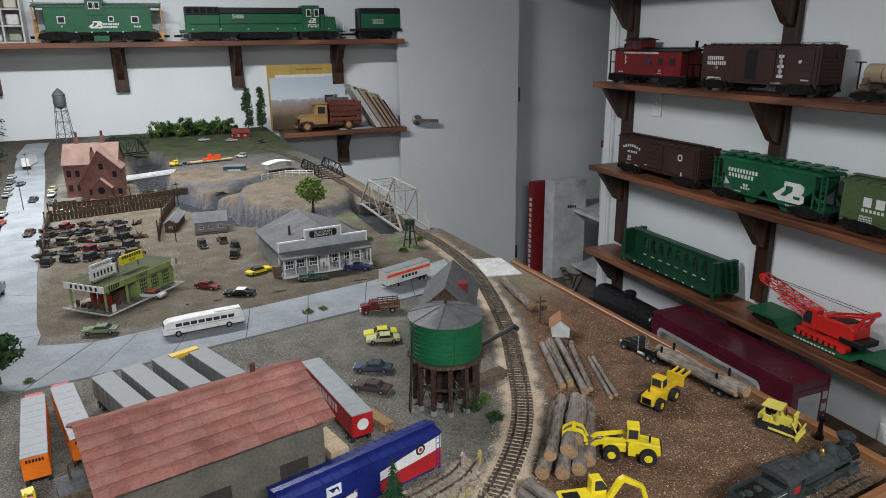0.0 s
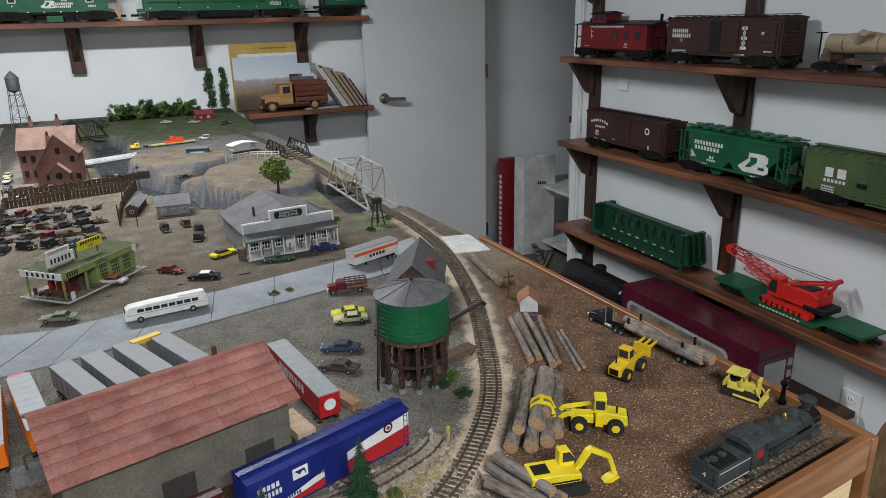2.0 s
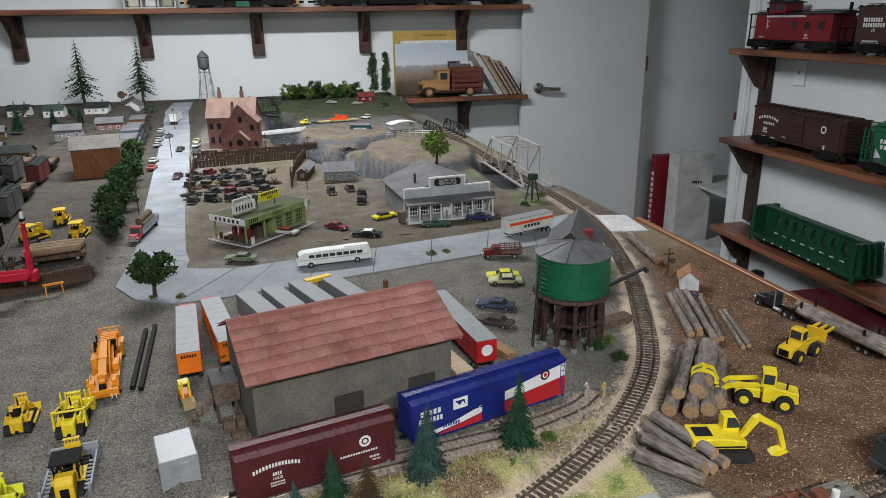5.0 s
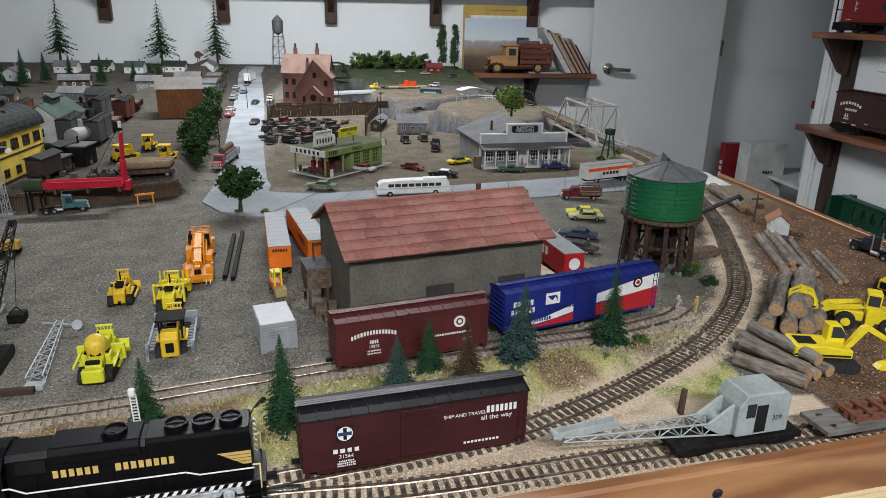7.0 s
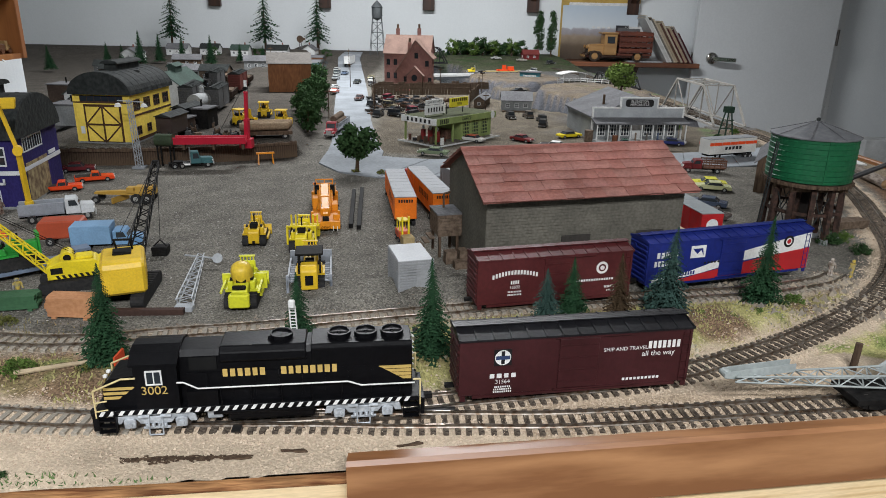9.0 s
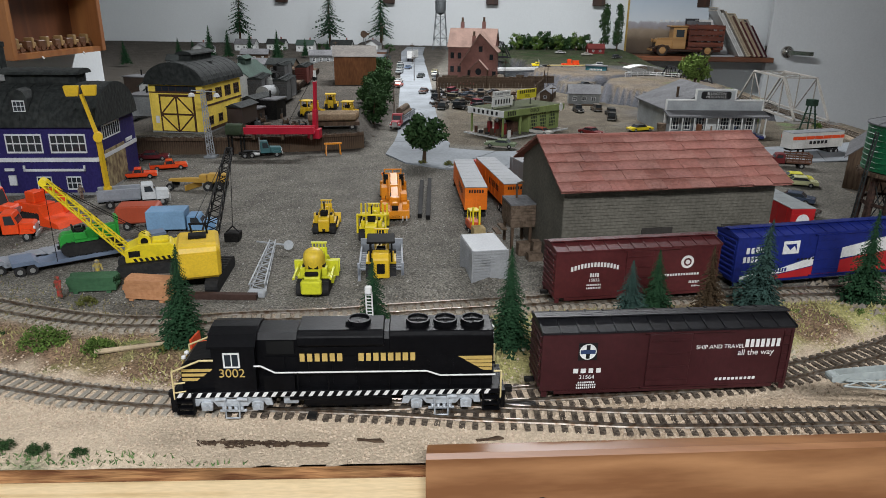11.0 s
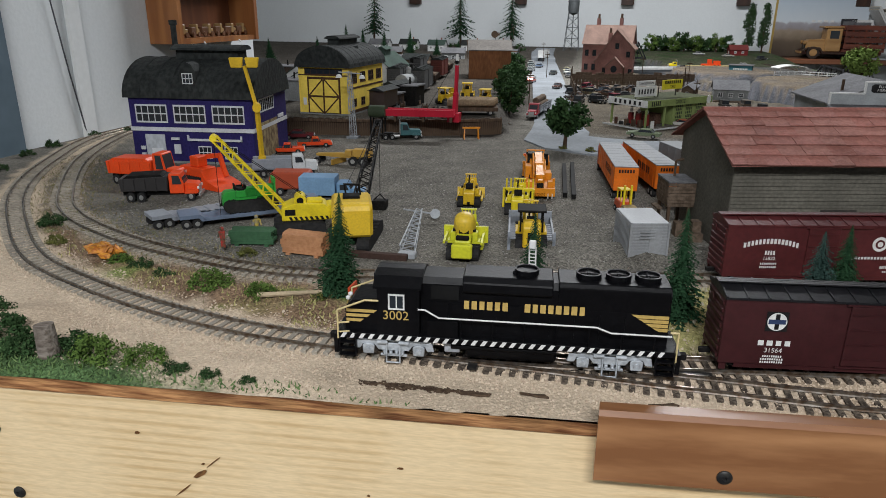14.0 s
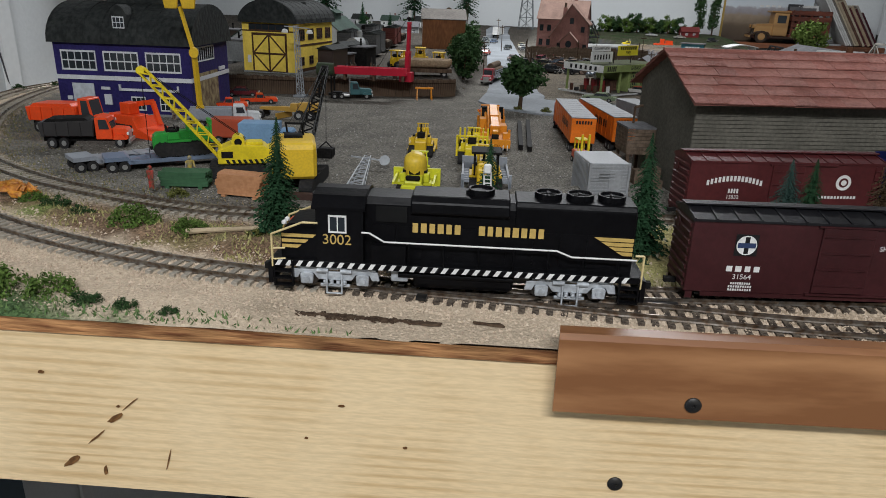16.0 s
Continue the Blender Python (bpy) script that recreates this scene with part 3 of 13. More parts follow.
def lumps(px, py, scale, seed=0.0):
    """Smooth noise from sums of turned waves."""
    rng = np.random.RandomState(int(seed * 10) + 7)
    out = np.zeros(px.shape)
    for k in range(10):
        a, f, ph = rng.uniform(0, 6.28), scale * rng.uniform(0.5, 2.2), rng.uniform(0, 6.28)
        out += np.sin((px * math.cos(a) + py * math.sin(a)) * f + ph + 1.7 * np.sin((px * math.sin(a) - py * math.cos(a)) * f * 0.6 + ph * 2))
    return out / 4.5


def canyon(px, py):
    """1 in the river bed, 0 on the banks."""
    stream = smooth_line([(0.20, 3.05), (0.21, 2.70), (0.23, 2.40), (0.27, 2.14), (0.35, 1.97), (0.41, 1.82), (0.49, 1.64), (0.60, 1.52)], 0.02)
    branch = smooth_line([(0.38, 1.98), (0.48, 2.06), (0.60, 2.13), (0.70, 2.15)], 0.02)
    wob = 0.008 * lumps(px, py, 30, 3)
    c = 1 - ramp(gap(px, py, stream) + wob, 0.058, 0.078)
    c = np.maximum(c, 1 - ramp(gap(px, py, branch) + wob, 0.026, 0.042))
    cut = (1 - ramp(np.abs(px - 0.90), 0.10, 0.16)) * ramp(py, 1.29, 1.35) * (1 - ramp(py, 1.62, 1.70)) * ramp(px, 0.79, 0.83)
    return np.maximum(c, cut)


def mesas(px, py):
    j = 0.05 * lumps(px, py, 18, 21)
    r1 = np.sqrt(((px - 0.662) / 0.178) ** 2 + ((py - 1.82) / 0.275) ** 2) + j
    r2 = np.sqrt(((px - 0.46) / 0.185) ** 2 + ((py - 2.33) / 0.20) ** 2) + j
    return 1 - ramp(r1, 0.97, 1.07), 1 - ramp(r2, 0.97, 1.08)


def land(px, py):
    h = 0.0 * px
    dm, dy_, ds = gap(px, py, main_line), gap(px, py, yard_line), gap(px, py, spur_line)
    near_track = np.minimum(np.minimum(dm, dy_), ds)
    berm = ramp(px, -0.05, 0.05) * (1 - ramp(px, 0.44, 0.54)) * ramp(near_track, 0.016, 0.045) * ((py > -0.02) & (py < 0.2))
    h += berm * (0.010 + 0.004 * lumps(px, py, 60, 1))
    left = (1 - ramp(px, -0.12, 0.0)) * ramp(near_track, 0.018, 0.05) * (py < 0.3) * (px > -0.6)
    yard = ramp(dy_, 0.02, 0.03) * ((py - np.interp(px, [-0.8, -0.57, -0.39, -0.153, 0.14, 0.6], [0.6, 0.236, 0.102, 0.058, 0.128, 0.25])) > 0)
    h += left * (1 - yard) * 0.004 * (1 + lumps(px, py, 50, 2))
    plateau = (1 - ramp(px, -0.13 - 0.16 * (py - 0.8), -0.10 - 0.16 * (py - 0.8))) * ramp(py, 0.735 + 0.3 * np.clip(px + 0.52, 0, 1) ** 1.1, 0.75 + 0.3 * np.clip(px + 0.52, 0, 1) ** 1.1)
    plateau = plateau * (px < -0.08) * ramp(px, -0.62, -0.60)
    h += 0.030 * plateau
    h -= 0.055 * canyon(px, py)
    m1, m2 = mesas(px, py)
    h = h * (1 - m1) + 0.030 * m1
    h = h * (1 - m2) + 0.024 * m2
    h += ramp(py, 2.9, 3.45) * 0.03
    h += np.exp(-(((px - 0.63) / 0.10) ** 4 + ((py - 1.33) / 0.06) ** 4)) * 0.045 * (py > 1.15)
    h = h + 0.0006 * lumps(px, py, 150, 5)
    h += 0.0027 * (1 - ramp(near_track, 0.013, 0.026)) * (py < 1.2)
    lip = py - np.vectorize(front_y)(px)
    h = h * ramp(lip, -0.002, 0.012) + 0.0003
    return np.where((canyon(px, py) > 0.01) & (np.maximum(m1, m2) < 0.9), h, np.maximum(h, 0.0004))


def soil(px, py, h):
    n1, n2, n3 = lumps(px, py, 30, 11), lumps(px, py, 90, 12), lumps(px, py, 12, 13)
    col = np.zeros(px.shape + (3,))

    def lay(c, w):
        w = np.clip(w, 0, 1)[..., None]
        col[:] = col * (1 - w) + np.array(c) * w
    lay((0.150, 0.140, 0.120), np.ones(px.shape))
    dm, dy_, ds = gap(px, py, main_line), gap(px, py, yard_line), gap(px, py, spur_line)
    mx = np.interp(py, [q[1] for q in MAIN[14:26]], [q[0] for q in MAIN[14:26]])
    lay((0.112, 0.094, 0.070), ramp(py, 0.86, 0.90) * ramp(px, -0.03, 0.02) * (1 - ramp(n1, 0.3, 1.2) * 0.4))
    lay((0.125, 0.073, 0.044), ramp(px - mx, 0.03, 0.055) * ramp(px, 0.58, 0.66) * (py < 0.97))
    lay((0.185, 0.115, 0.07), ramp(px - mx, 0.03, 0.055) * ramp(px, 0.58, 0.66) * (py < 0.97) * ramp(n2, 0.0, 1.3) * 0.7)
    lay((0.19, 0.155, 0.11), ramp(px - mx, 0.03, 0.06) * ramp(py, 0.62, 0.80) * (py < 0.97) * (px > 0.6))
    sand = (0.50, 0.405, 0.30)
    inner = ((py > np.interp(px, [q[0] for q in MAIN[4:17]], [q[1] for q in MAIN[4:17]])) & (py < np.interp(px, [-0.57, -0.39, -0.153, 0.14, 0.33, 0.6], [0.236, 0.102, 0.058, 0.128, 0.164, 0.25])) & (px < 0.57))
    lay((0.19, 0.125, 0.078), inner * ramp(px, -0.60, -0.5))
    lay((0.37, 0.345, 0.145), inner * ramp(n1 * (0.5 + 0.5 * ramp(px, 0.0, 0.08)) + ramp(px, 0.0, 0.08), 0.1, 0.9) * ramp(dy_, 0.016, 0.03))
    lay((0.14, 0.19, 0.05), inner * ramp(n2 + n1, 0.7, 1.4) * ramp(dy_, 0.018, 0.03) * 0.8)
    front = (py < np.interp(px, [q[0] for q in MAIN[4:17]], [q[1] for q in MAIN[4:17]])) & (px < 0.62)
    lay(sand, front * 1.0)
    lay((0.36, 0.27, 0.19), front * ramp(n3, 0.2, 1.2) * 0.5)
    lay(sand, 1 - ramp(dm + 0.006 * n2, 0.020, 0.034))
    lay((0.34, 0.27, 0.20), (1 - ramp(dm + 0.006 * n2, 0.020, 0.034)) * ramp(py, 0.62, 0.95))
    lay((0.33, 0.275, 0.21), 1 - ramp(dy_ + 0.005 * n2, 0.014, 0.024))
    lay((0.40, 0.31, 0.22), (1 - ramp(ds + 0.006 * n2, 0.020, 0.04)) * (px > 0.2) * (1 - ramp(px, 0.66, 0.78)))
    lay((0.18, 0.14, 0.10), (1 - ramp(dm, 0.03, 0.05)) * ramp(py, 1.05, 1.3))
    edge = py - np.vectorize(front_y)(px)
    lay((0.075, 0.13, 0.05), (1 - ramp(edge + 0.008 * n2 + 0.075 * ramp(px, -0.36, -0.05), 0.040, 0.065)) * (px < 0.06))
    c = canyon(px, py)
    lay((0.085, 0.085, 0.092), ramp(c, 0.02, 0.15))
    lay((0.035, 0.038, 0.042), ramp(c, 0.9, 1.0))
    lay((0.17, 0.14, 0.10), np.exp(-(((px - 0.68) / 0.16) ** 4 + ((py - 1.8) / 0.2) ** 4)) * (1 - ramp(c, 0.02, 0.1)))
    m1, m2 = mesas(px, py)
    for mk in (m1, m2):
        lay((0.088, 0.090, 0.100), ramp(mk, 0.01, 0.12) * (1 - 0.25 * ramp(n2, 0.2, 1.2)))
        lay((0.135, 0.108, 0.078), ramp(mk, 0.985, 0.999) * (0.75 + 0.25 * ramp(n1, -0.5, 0.5)))
        lay((0.085, 0.066, 0.04), ramp(mk, 0.985, 0.999) * ramp(n1, 0.4, 1.1) * 0.7)
    lay((0.115, 0.112, 0.105), (1 - np.maximum(m1, m2)) * (1 - ramp(c, 0.02, 0.1)) * ramp(py, 2.3, 2.5) * ramp(px, 0.3, 0.34))
    lay((0.065, 0.072, 0.042), (1 - ramp(c, 0.02, 0.1)) * (1 - m2) * ramp(py, 2.85, 2.95) * ramp(px, 0.0, 0.06))
    lay((0.085, 0.083, 0.085), np.exp(-(((px - 0.60) / 0.13) ** 4 + ((py - 1.36) / 0.09) ** 4)))
    lay((0.10, 0.15, 0.06), ramp(n1, 0.5, 1.0) * ramp(px, 0.62, 0.75) * ramp(py, 1.0, 1.1) * 0.8 * (1 - ramp(c, 0.02, 0.1)))
    lay((0.045, 0.07, 0.028), ramp(py, 3.0, 3.2) * ramp(n1, -0.2, 0.6) * ramp(px, -0.05, 0.1))
    lay((0.070, 0.062, 0.052), ramp(0.0 - px, 0.10, 0.14) * ramp(py, 0.76, 0.80))
    return col


def sheet(x0, x1, y0, y1, step):
    nx, ny = int((x1 - x0) / step), int((y1 - y0) / step)
    gx, gy = np.meshgrid(np.linspace(x0, x1, nx + 1), np.linspace(y0, y1, ny + 1))
    return gx, gy


def right_edge(y):
    return np.interp(y, [-0.2, 0.0, 0.93, 1.0, 1.4, 1.9, 2.4, 2.85, 3.4, 3.8], [1.038, 1.038, 0.999, 0.985, 0.955, 0.945, 0.925, 0.89, 0.84, 0.84])


verts, faces, cols = [], [], []
for x0, x1, y0, y1, step in ((-0.843, 1.04, -0.20, 0.96, 0.0055), (-0.843, 1.06, 0.955, 1.26, 0.012), (-2.38, 1.06, 1.255, 3.74, 0.014)):
    gx, gy = sheet(x0, x1, y0, y1, step)
    fy = np.vectorize(front_y)(gx)
    gy = np.maximum(gy, fy + 0.0015)
    gx = np.minimum(gx, right_edge(gy))
    gz = land(gx, gy)
    base = len(verts)
    verts += np.stack([gx, gy, gz], -1).reshape(-1, 3).tolist()
    cols += soil(gx, gy, gz).reshape(-1, 3).tolist()
    ny, nx = gx.shape
    ids = base + np.arange(ny * nx).reshape(ny, nx)
    q = np.stack([ids[:-1, :-1], ids[:-1, 1:], ids[1:, 1:], ids[1:, :-1]], -1).reshape(-1, 4)
    faces += q.tolist()
me = bpy.data.meshes.new("ground")
me.from_pydata(verts, [], faces)
att = me.attributes.new("soil", "FLOAT_COLOR", "POINT")
att.data.foreach_set("color", np.c_[np.array(cols), np.clip(1.25 - 2.4 * np.array(cols).mean(1), 0.25, 1.0)].astype(np.float32).ravel())
me.materials.append(ground_material())
me.polygons.foreach_set("use_smooth", [True] * len(me.polygons))
tagged(new("ground", me), "model landscape of gravel yard, sand, dirt and dry grass", "ground", kind="structure")

# river
b = box(bm_new(), 0.12, 0.72, 1.36, 3.2, -0.056, -0.050)
solo("water", b, M("river_resin", (0.018, 0.022, 0.028), (0.03, 0.034, 0.04), 60, 0.12, 0.3, wear=0.2), "dark glossy river in a rocky cut", "river", "structure")

# road: concrete slabs with joints
concrete = M("model_concrete", (0.25, 0.268, 0.285), (0.21, 0.228, 0.243), 220, 0.85, 0.15, wear=0.22, coarse=14)
road = thing("road", "pale grey concrete road with joints through the town", "road", kind="structure")


def strip(bm, left, right, z=0.0028):
    a = [bm.verts.new((p[0], p[1], z)) for p in left]
    c = [bm.verts.new((p[0], p[1], z)) for p in right]
    a0 = [bm.verts.new((p[0], p[1], -0.004)) for p in left]
    c0 = [bm.verts.new((p[0], p[1], -0.004)) for p in right]
    for i in range(len(left) - 1):
        bm.faces.new((a[i], c[i], c[i + 1], a[i + 1]))
        bm.faces.new((a[i + 1], a0[i + 1], a0[i], a[i]))
        bm.faces.new((c[i], c0[i], c0[i + 1], c[i + 1]))
    bm.faces.new((a[0], a0[0], c0[0], c[0]))
    bm.faces.new((a[-1], c[-1], c0[-1], a0[-1]))
    return bm


def road_z(p):
    return float(land(np.array([p[0]]), np.array([p[1]]))[0])


LV = [(-0.075, 0.90), (-0.08, 0.988), (-0.130, 1.388), (-0.194, 1.922), (-0.280, 2.617), (-0.345, 3.15), (-0.36, 3.55)]
RV = [(0.035, 0.90), (0.021, 0.958), (-0.024, 1.306), (-0.088, 1.925), (-0.169, 2.626), (-0.235, 3.15), (-0.26, 3.55)]
cuts = np.linspace(0, 6, 13)
lv = [[np.interp(s, range(7), [p[k] for p in LV]) for k in (0, 1)] for s in cuts]
rv = [[np.interp(s, range(7), [p[k] for p in RV]) for k in (0, 1)] for s in cuts]
for i in range(12):
    e = 0.0012
    q0, q1 = lv[i], lv[i + 1]
    r0, r1 = rv[i], rv[i + 1]
    zz = max(0.0028, 0.0028 + max(road_z(q1), 0) if q1[1] > 2.9 else 0.0028)
    b = strip(bm_new(), [q0, (q1[0], q1[1] - e)], [r0, (r1[0], r1[1] - e)], zz)
    part("slab", b, concrete, road)
b = strip(bm_new(), [(-0.075, 0.898), (-0.075, 0.78), (-0.03, 0.71), (0.04, 0.674)][::1], [(0.036, 0.898), (0.036, 0.85), (0.06, 0.84), (0.125, 0.826)], 0.0029)
part("slab", b, concrete, road)
SB = [(0.042, 0.673), (0.133, 0.684), (0.25, 0.709), (0.376, 0.737), (0.49, 0.762), (0.607, 0.788), (0.72, 0.812), (0.838, 0.838)]
ST = [(0.127, 0.8255), (0.20, 0.839), (0.30, 0.858), (0.40, 0.878), (0.52, 0.904), (0.652, 0.932), (0.76, 0.968), (0.868, 1.015)]
for i in range(7):
    b = strip(bm_new(), [SB[i], (SB[i + 1][0] - 0.0012, SB[i + 1][1])], [ST[i], (ST[i + 1][0] - 0.0012, ST[i + 1][1])], 0.0029)
    part("slab", b, concrete, road)
b = strip(bm_new(), [(0.905, 0.86), (0.985, 0.845)], [(0.925, 0.985), (0.993, 0.97)], 0.0029)
part("slab", b, M("pale_plaster", (0.58, 0.58, 0.56), None, 200, 0.85, 0.1), road)

# ---------------------------------------------------------------- tracks
rail_steel = M("rail_steel", (0.34, 0.31, 0.27), (0.16, 0.11, 0.075), 260, 0.32, metal=0.85)
tie_dark = M("tie_plastic", (0.045, 0.035, 0.028), (0.16, 0.13, 0.10), 330, 0.85, 0.3)
tie_grey = M("tie_weathered", (0.26, 0.235, 0.195), (0.37, 0.33, 0.27), 330, 0.9, 0.3)


def rails(line, parent, z=0.0045):
    for side in (-0.00825, 0.00825):
        bm = bm_new()
        prev = None
        for i, p in enumerate(line):
            q = line[min(i + 1, len(line) - 1)] - line[max(i - 1, 0)]
            nrm = np.array([-q[1], q[0]]) / np.hypot(q[0], q[1])
            ring = []
            for w, zz in ((-0.0011, 0), (-0.0004, 0.0007), (-0.0006, 0.0026), (0.0006, 0.0026), (0.0004, 0.0007), (0.0011, 0)):
                ring.append(bm.verts.new((p[0] + nrm[0] * (side + w), p[1] + nrm[1] * (side + w), p[2] + z + zz)))
            if prev:
                for k in range(6):
                    bm.faces.new((prev[k], prev[(k + 1) % 6], ring[(k + 1) % 6], ring[k]))
            prev = ring
        part("rail", bm, rail_steel, parent, "worn metal rail", smooth=True)


tie_mesh = {}
for nm, mt in (("dark", tie_dark), ("grey", tie_grey)):
    tie_mesh[nm] = link_mesh("tie", box(bm_new(), -0.0019, 0.0019, -0.0152, 0.0152, 0.0012, 0.0046), mt)


def ties(line, parent, choose, near, z=0.0):
    rest = {"dark": bm_new(), "grey": bm_new()}
    rng = random.Random(len(line))
    for i in range(0, len(line) - 1):
        p, q = line[i], line[i + 1] - line[i]
        rz = math.degrees(math.atan2(q[1], q[0])) + rng.uniform(-2, 2)
        m = pose(p[0], p[1], p[2] + z + rng.uniform(-0.0003, 0.0002), 0, 0, rz)
        kind = choose(p)
        if near(p):
            ob = new("tie", tie_mesh[kind])
            ob.parent, ob.matrix_basis = parent, m
        else:
            box(rest[kind], -0.0019, 0.0019, -0.0152, 0.0152, 0.0012, 0.0046, m)
    for k, bm in rest.items():
        if len(bm.verts):
            tagged(part("far_ties", bm, tie_dark if k == "dark" else tie_grey, parent), kind="stuff")
        else:
            bm.free()


main_line[:, 2] = spur_line[:, 2] = yard_line[:, 2] = 0.0
track = thing("track_main", "model railway main line of metal rails on dark ties", "railway track", kind="structure")
rails(main_line, track)
ties(main_line, track, lambda p: "grey" if p[0] < -0.06 and p[1] < 0.9 else "dark", lambda p: p[1] < 0.34 and p[0] > -0.36)
track2 = thing("track_spur", "model railway spur with a turnout along the front edge", "railway track", kind="structure")
rails(spur_line, track2)
ties(spur_line, track2, lambda p: "dark", lambda p: p[0] > 0.02 and p[0] < 0.7, z=-0.0004)
track3 = thing("track_yard", "weathered model railway siding with parked boxcars", "railway track", kind="structure")
rails(yard_line, track3, 0.0046)
ties(yard_line, track3, lambda p: "grey", lambda p: p[0] > -0.35)
b = box(bm_new(), 0.115, 0.150, -0.048, -0.040, 0.0046, 0.0056)
part("frog_plate", b, black_metal, track2, "black turnout frog plate")
for dx in (0, 0.012):
    part("guard_rail", beam(bm_new(), (0.075 + dx, -0.0335 - 0.024 * (dx > 0), 0.0058), (0.12 + dx, -0.027 - 0.027 * (dx > 0), 0.0058), 0.0008, 0.0022), rail_steel, track2)
t = thing("switch_machine", "black turnout motor beside the track", "switch motor", pose(0.0, -0.028, 0, 0, 0, 3))
part("case", box(bm_new(), -0.008, 0.008, 0.0, 0.022, 0, 0.009), black_metal, t, bevel=0.001)
part("throw_bar", box(bm_new(), -0.003, 0.003, -0.045, 0.0, 0.0046, 0.0058), black_metal, t)
# ---------------------------------------------------------------- millimetre forms
MM = 0.001


def bx(bm, x0, x1, y0, y1, z0, z1):
    return box(bm, x0 * MM, x1 * MM, y0 * MM, y1 * MM, z0 * MM, z1 * MM)


def rd(bm, a, b, r, r2=None, n=8):
    return rod(bm, [v * MM for v in a], [v * MM for v in b], r * MM, None if r2 is None else r2 * MM, n)


def bar(bm, a, b, w, h=None):
    return beam(bm, [v * MM for v in a], [v * MM for v in b], w * MM, None if h is None else h * MM)


def pr(bm, pts, axis, d0, d1):
    return prism(bm, [(p[0] * MM, p[1] * MM) for p in pts], axis, d0 * MM, d1 * MM)


def N():
    return bm_new()


roof_grey = M("roof_felt", (0.105, 0.105, 0.11), (0.15, 0.15, 0.155), 240, 0.9, 0.2)
roof_dark = M("roof_tar", (0.016, 0.018, 0.018), (0.034, 0.038, 0.036), 150, 0.75, 0.2)
roof_green = M("roof_green", (0.055, 0.085, 0.07), (0.04, 0.06, 0.05), 180, 0.8, 0.2)
white_wall = M("model_white", (0.60, 0.61, 0.60), (0.52, 0.53, 0.52), 260, 0.7, 0.1)
grey_wall = M("model_grey_boards", (0.25, 0.26, 0.26), (0.19, 0.20, 0.20), 300, 0.8, 0.2)
brick_red = M("brick_card", (0.27, 0.135, 0.115), (0.19, 0.095, 0.082), 420, 0.85, 0.3)
brick_tan = M("tile_tan", (0.20, 0.13, 0.105), (0.15, 0.10, 0.082), 300, 0.85, 0.2)
brown_wall = M("brown_card", (0.125, 0.055, 0.028), (0.085, 0.038, 0.02), 300, 0.8, 0.2, stretch=(1, 1, 0.1))
dark_timber = M("dark_timber", (0.055, 0.035, 0.024), (0.11, 0.075, 0.05), 260, 0.85, 0.3, stretch=(1, 1, 0.15))
old_timber = M("old_timber", (0.15, 0.11, 0.08), (0.085, 0.06, 0.042), 260, 0.9, 0.3)
pane_dark = glass_material("pane_dark")
ink_black = P("black", (0.006, 0.006, 0.007), 0.5)
ink_white = P("white", (0.70, 0.70, 0.68), 0.5)
gold = P("gold_paint", (0.52, 0.36, 0.11), 0.45)


def window(parent, x, z, w, h, m, frame_mat, cols=2, rows=2, name="window", t=0.8):
    """A window in a drawing plane: frame standing proud of a dark pane, with glazing bars. Millimetres; m stands the plane up."""
    fr = N()
    e = max(0.5, min(w, h) * 0.09)
    for x0, x1, z0, z1 in ((-w / 2, w / 2, -h / 2, -h / 2 + e), (-w / 2, w / 2, h / 2 - e, h / 2), (-w / 2, -w / 2 + e, -h / 2 + e, h / 2 - e), (w / 2 - e, w / 2, -h / 2 + e, h / 2 - e)):
        bx(fr, x + x0, x + x1, z + z0, z + z1, -0.2, t)
    for c in range(1, cols):
        xx = x - w / 2 + w * c / cols
        bx(fr, xx - e * 0.35, xx + e * 0.35, z - h / 2 + e, z + h / 2 - e, -0.2, t * 0.8)
    for r in range(1, rows):
        zz = z - h / 2 + h * r / rows
        bx(fr, x - w / 2 + e, x + w / 2 - e, zz - e * 0.35, zz + e * 0.35, -0.2, t * 0.7)
    ob = part(name, fr, frame_mat, parent, m=m)
    pane = part("pane", bx(N(), x - w / 2 + e * 0.5, x + w / 2 - e * 0.5, z - h / 2 + e * 0.5, z + h / 2 - e * 0.5, -0.3, 0.15), pane_dark, ob)
    return ob


FRONT = pose(0, 0, 0, 90, 0, 0)


def side_plane(x, y, rz):
    return pose(x * MM, y * MM, 0, 0, 0, rz) @ FRONT


def gable(parent, L, W, h, rise, over, wall, roof, thick=1.6, axis="x", roof_name="roof", wall_name="wall"):
    """A house body with a pitched roof; ridge along x. Millimetres, centred in plan."""
    w = N()
    pr(w, [(-W / 2, 0), (W / 2, 0), (W / 2, h), (0, h + rise), (-W / 2, h)], "x", -L / 2, L / 2)
    part(wall_name, w, wall, parent)
    ln = math.hypot(W / 2, rise)
    k = (W / 2 + over) / (W / 2)
    obs = []
    for s in (-1, 1):
        r = N()
        pr(r, [(0, h + rise + 0.3), (s * W / 2 * k, h + rise - rise * k + 0.3), (s * W / 2 * k, h + rise - rise * k + 0.3 + thick), (0, h + rise + 0.3 + thick)], "x", -L / 2 - over, L / 2 + over)
        obs.append(part(roof_name, r, roof, parent))
    return obs


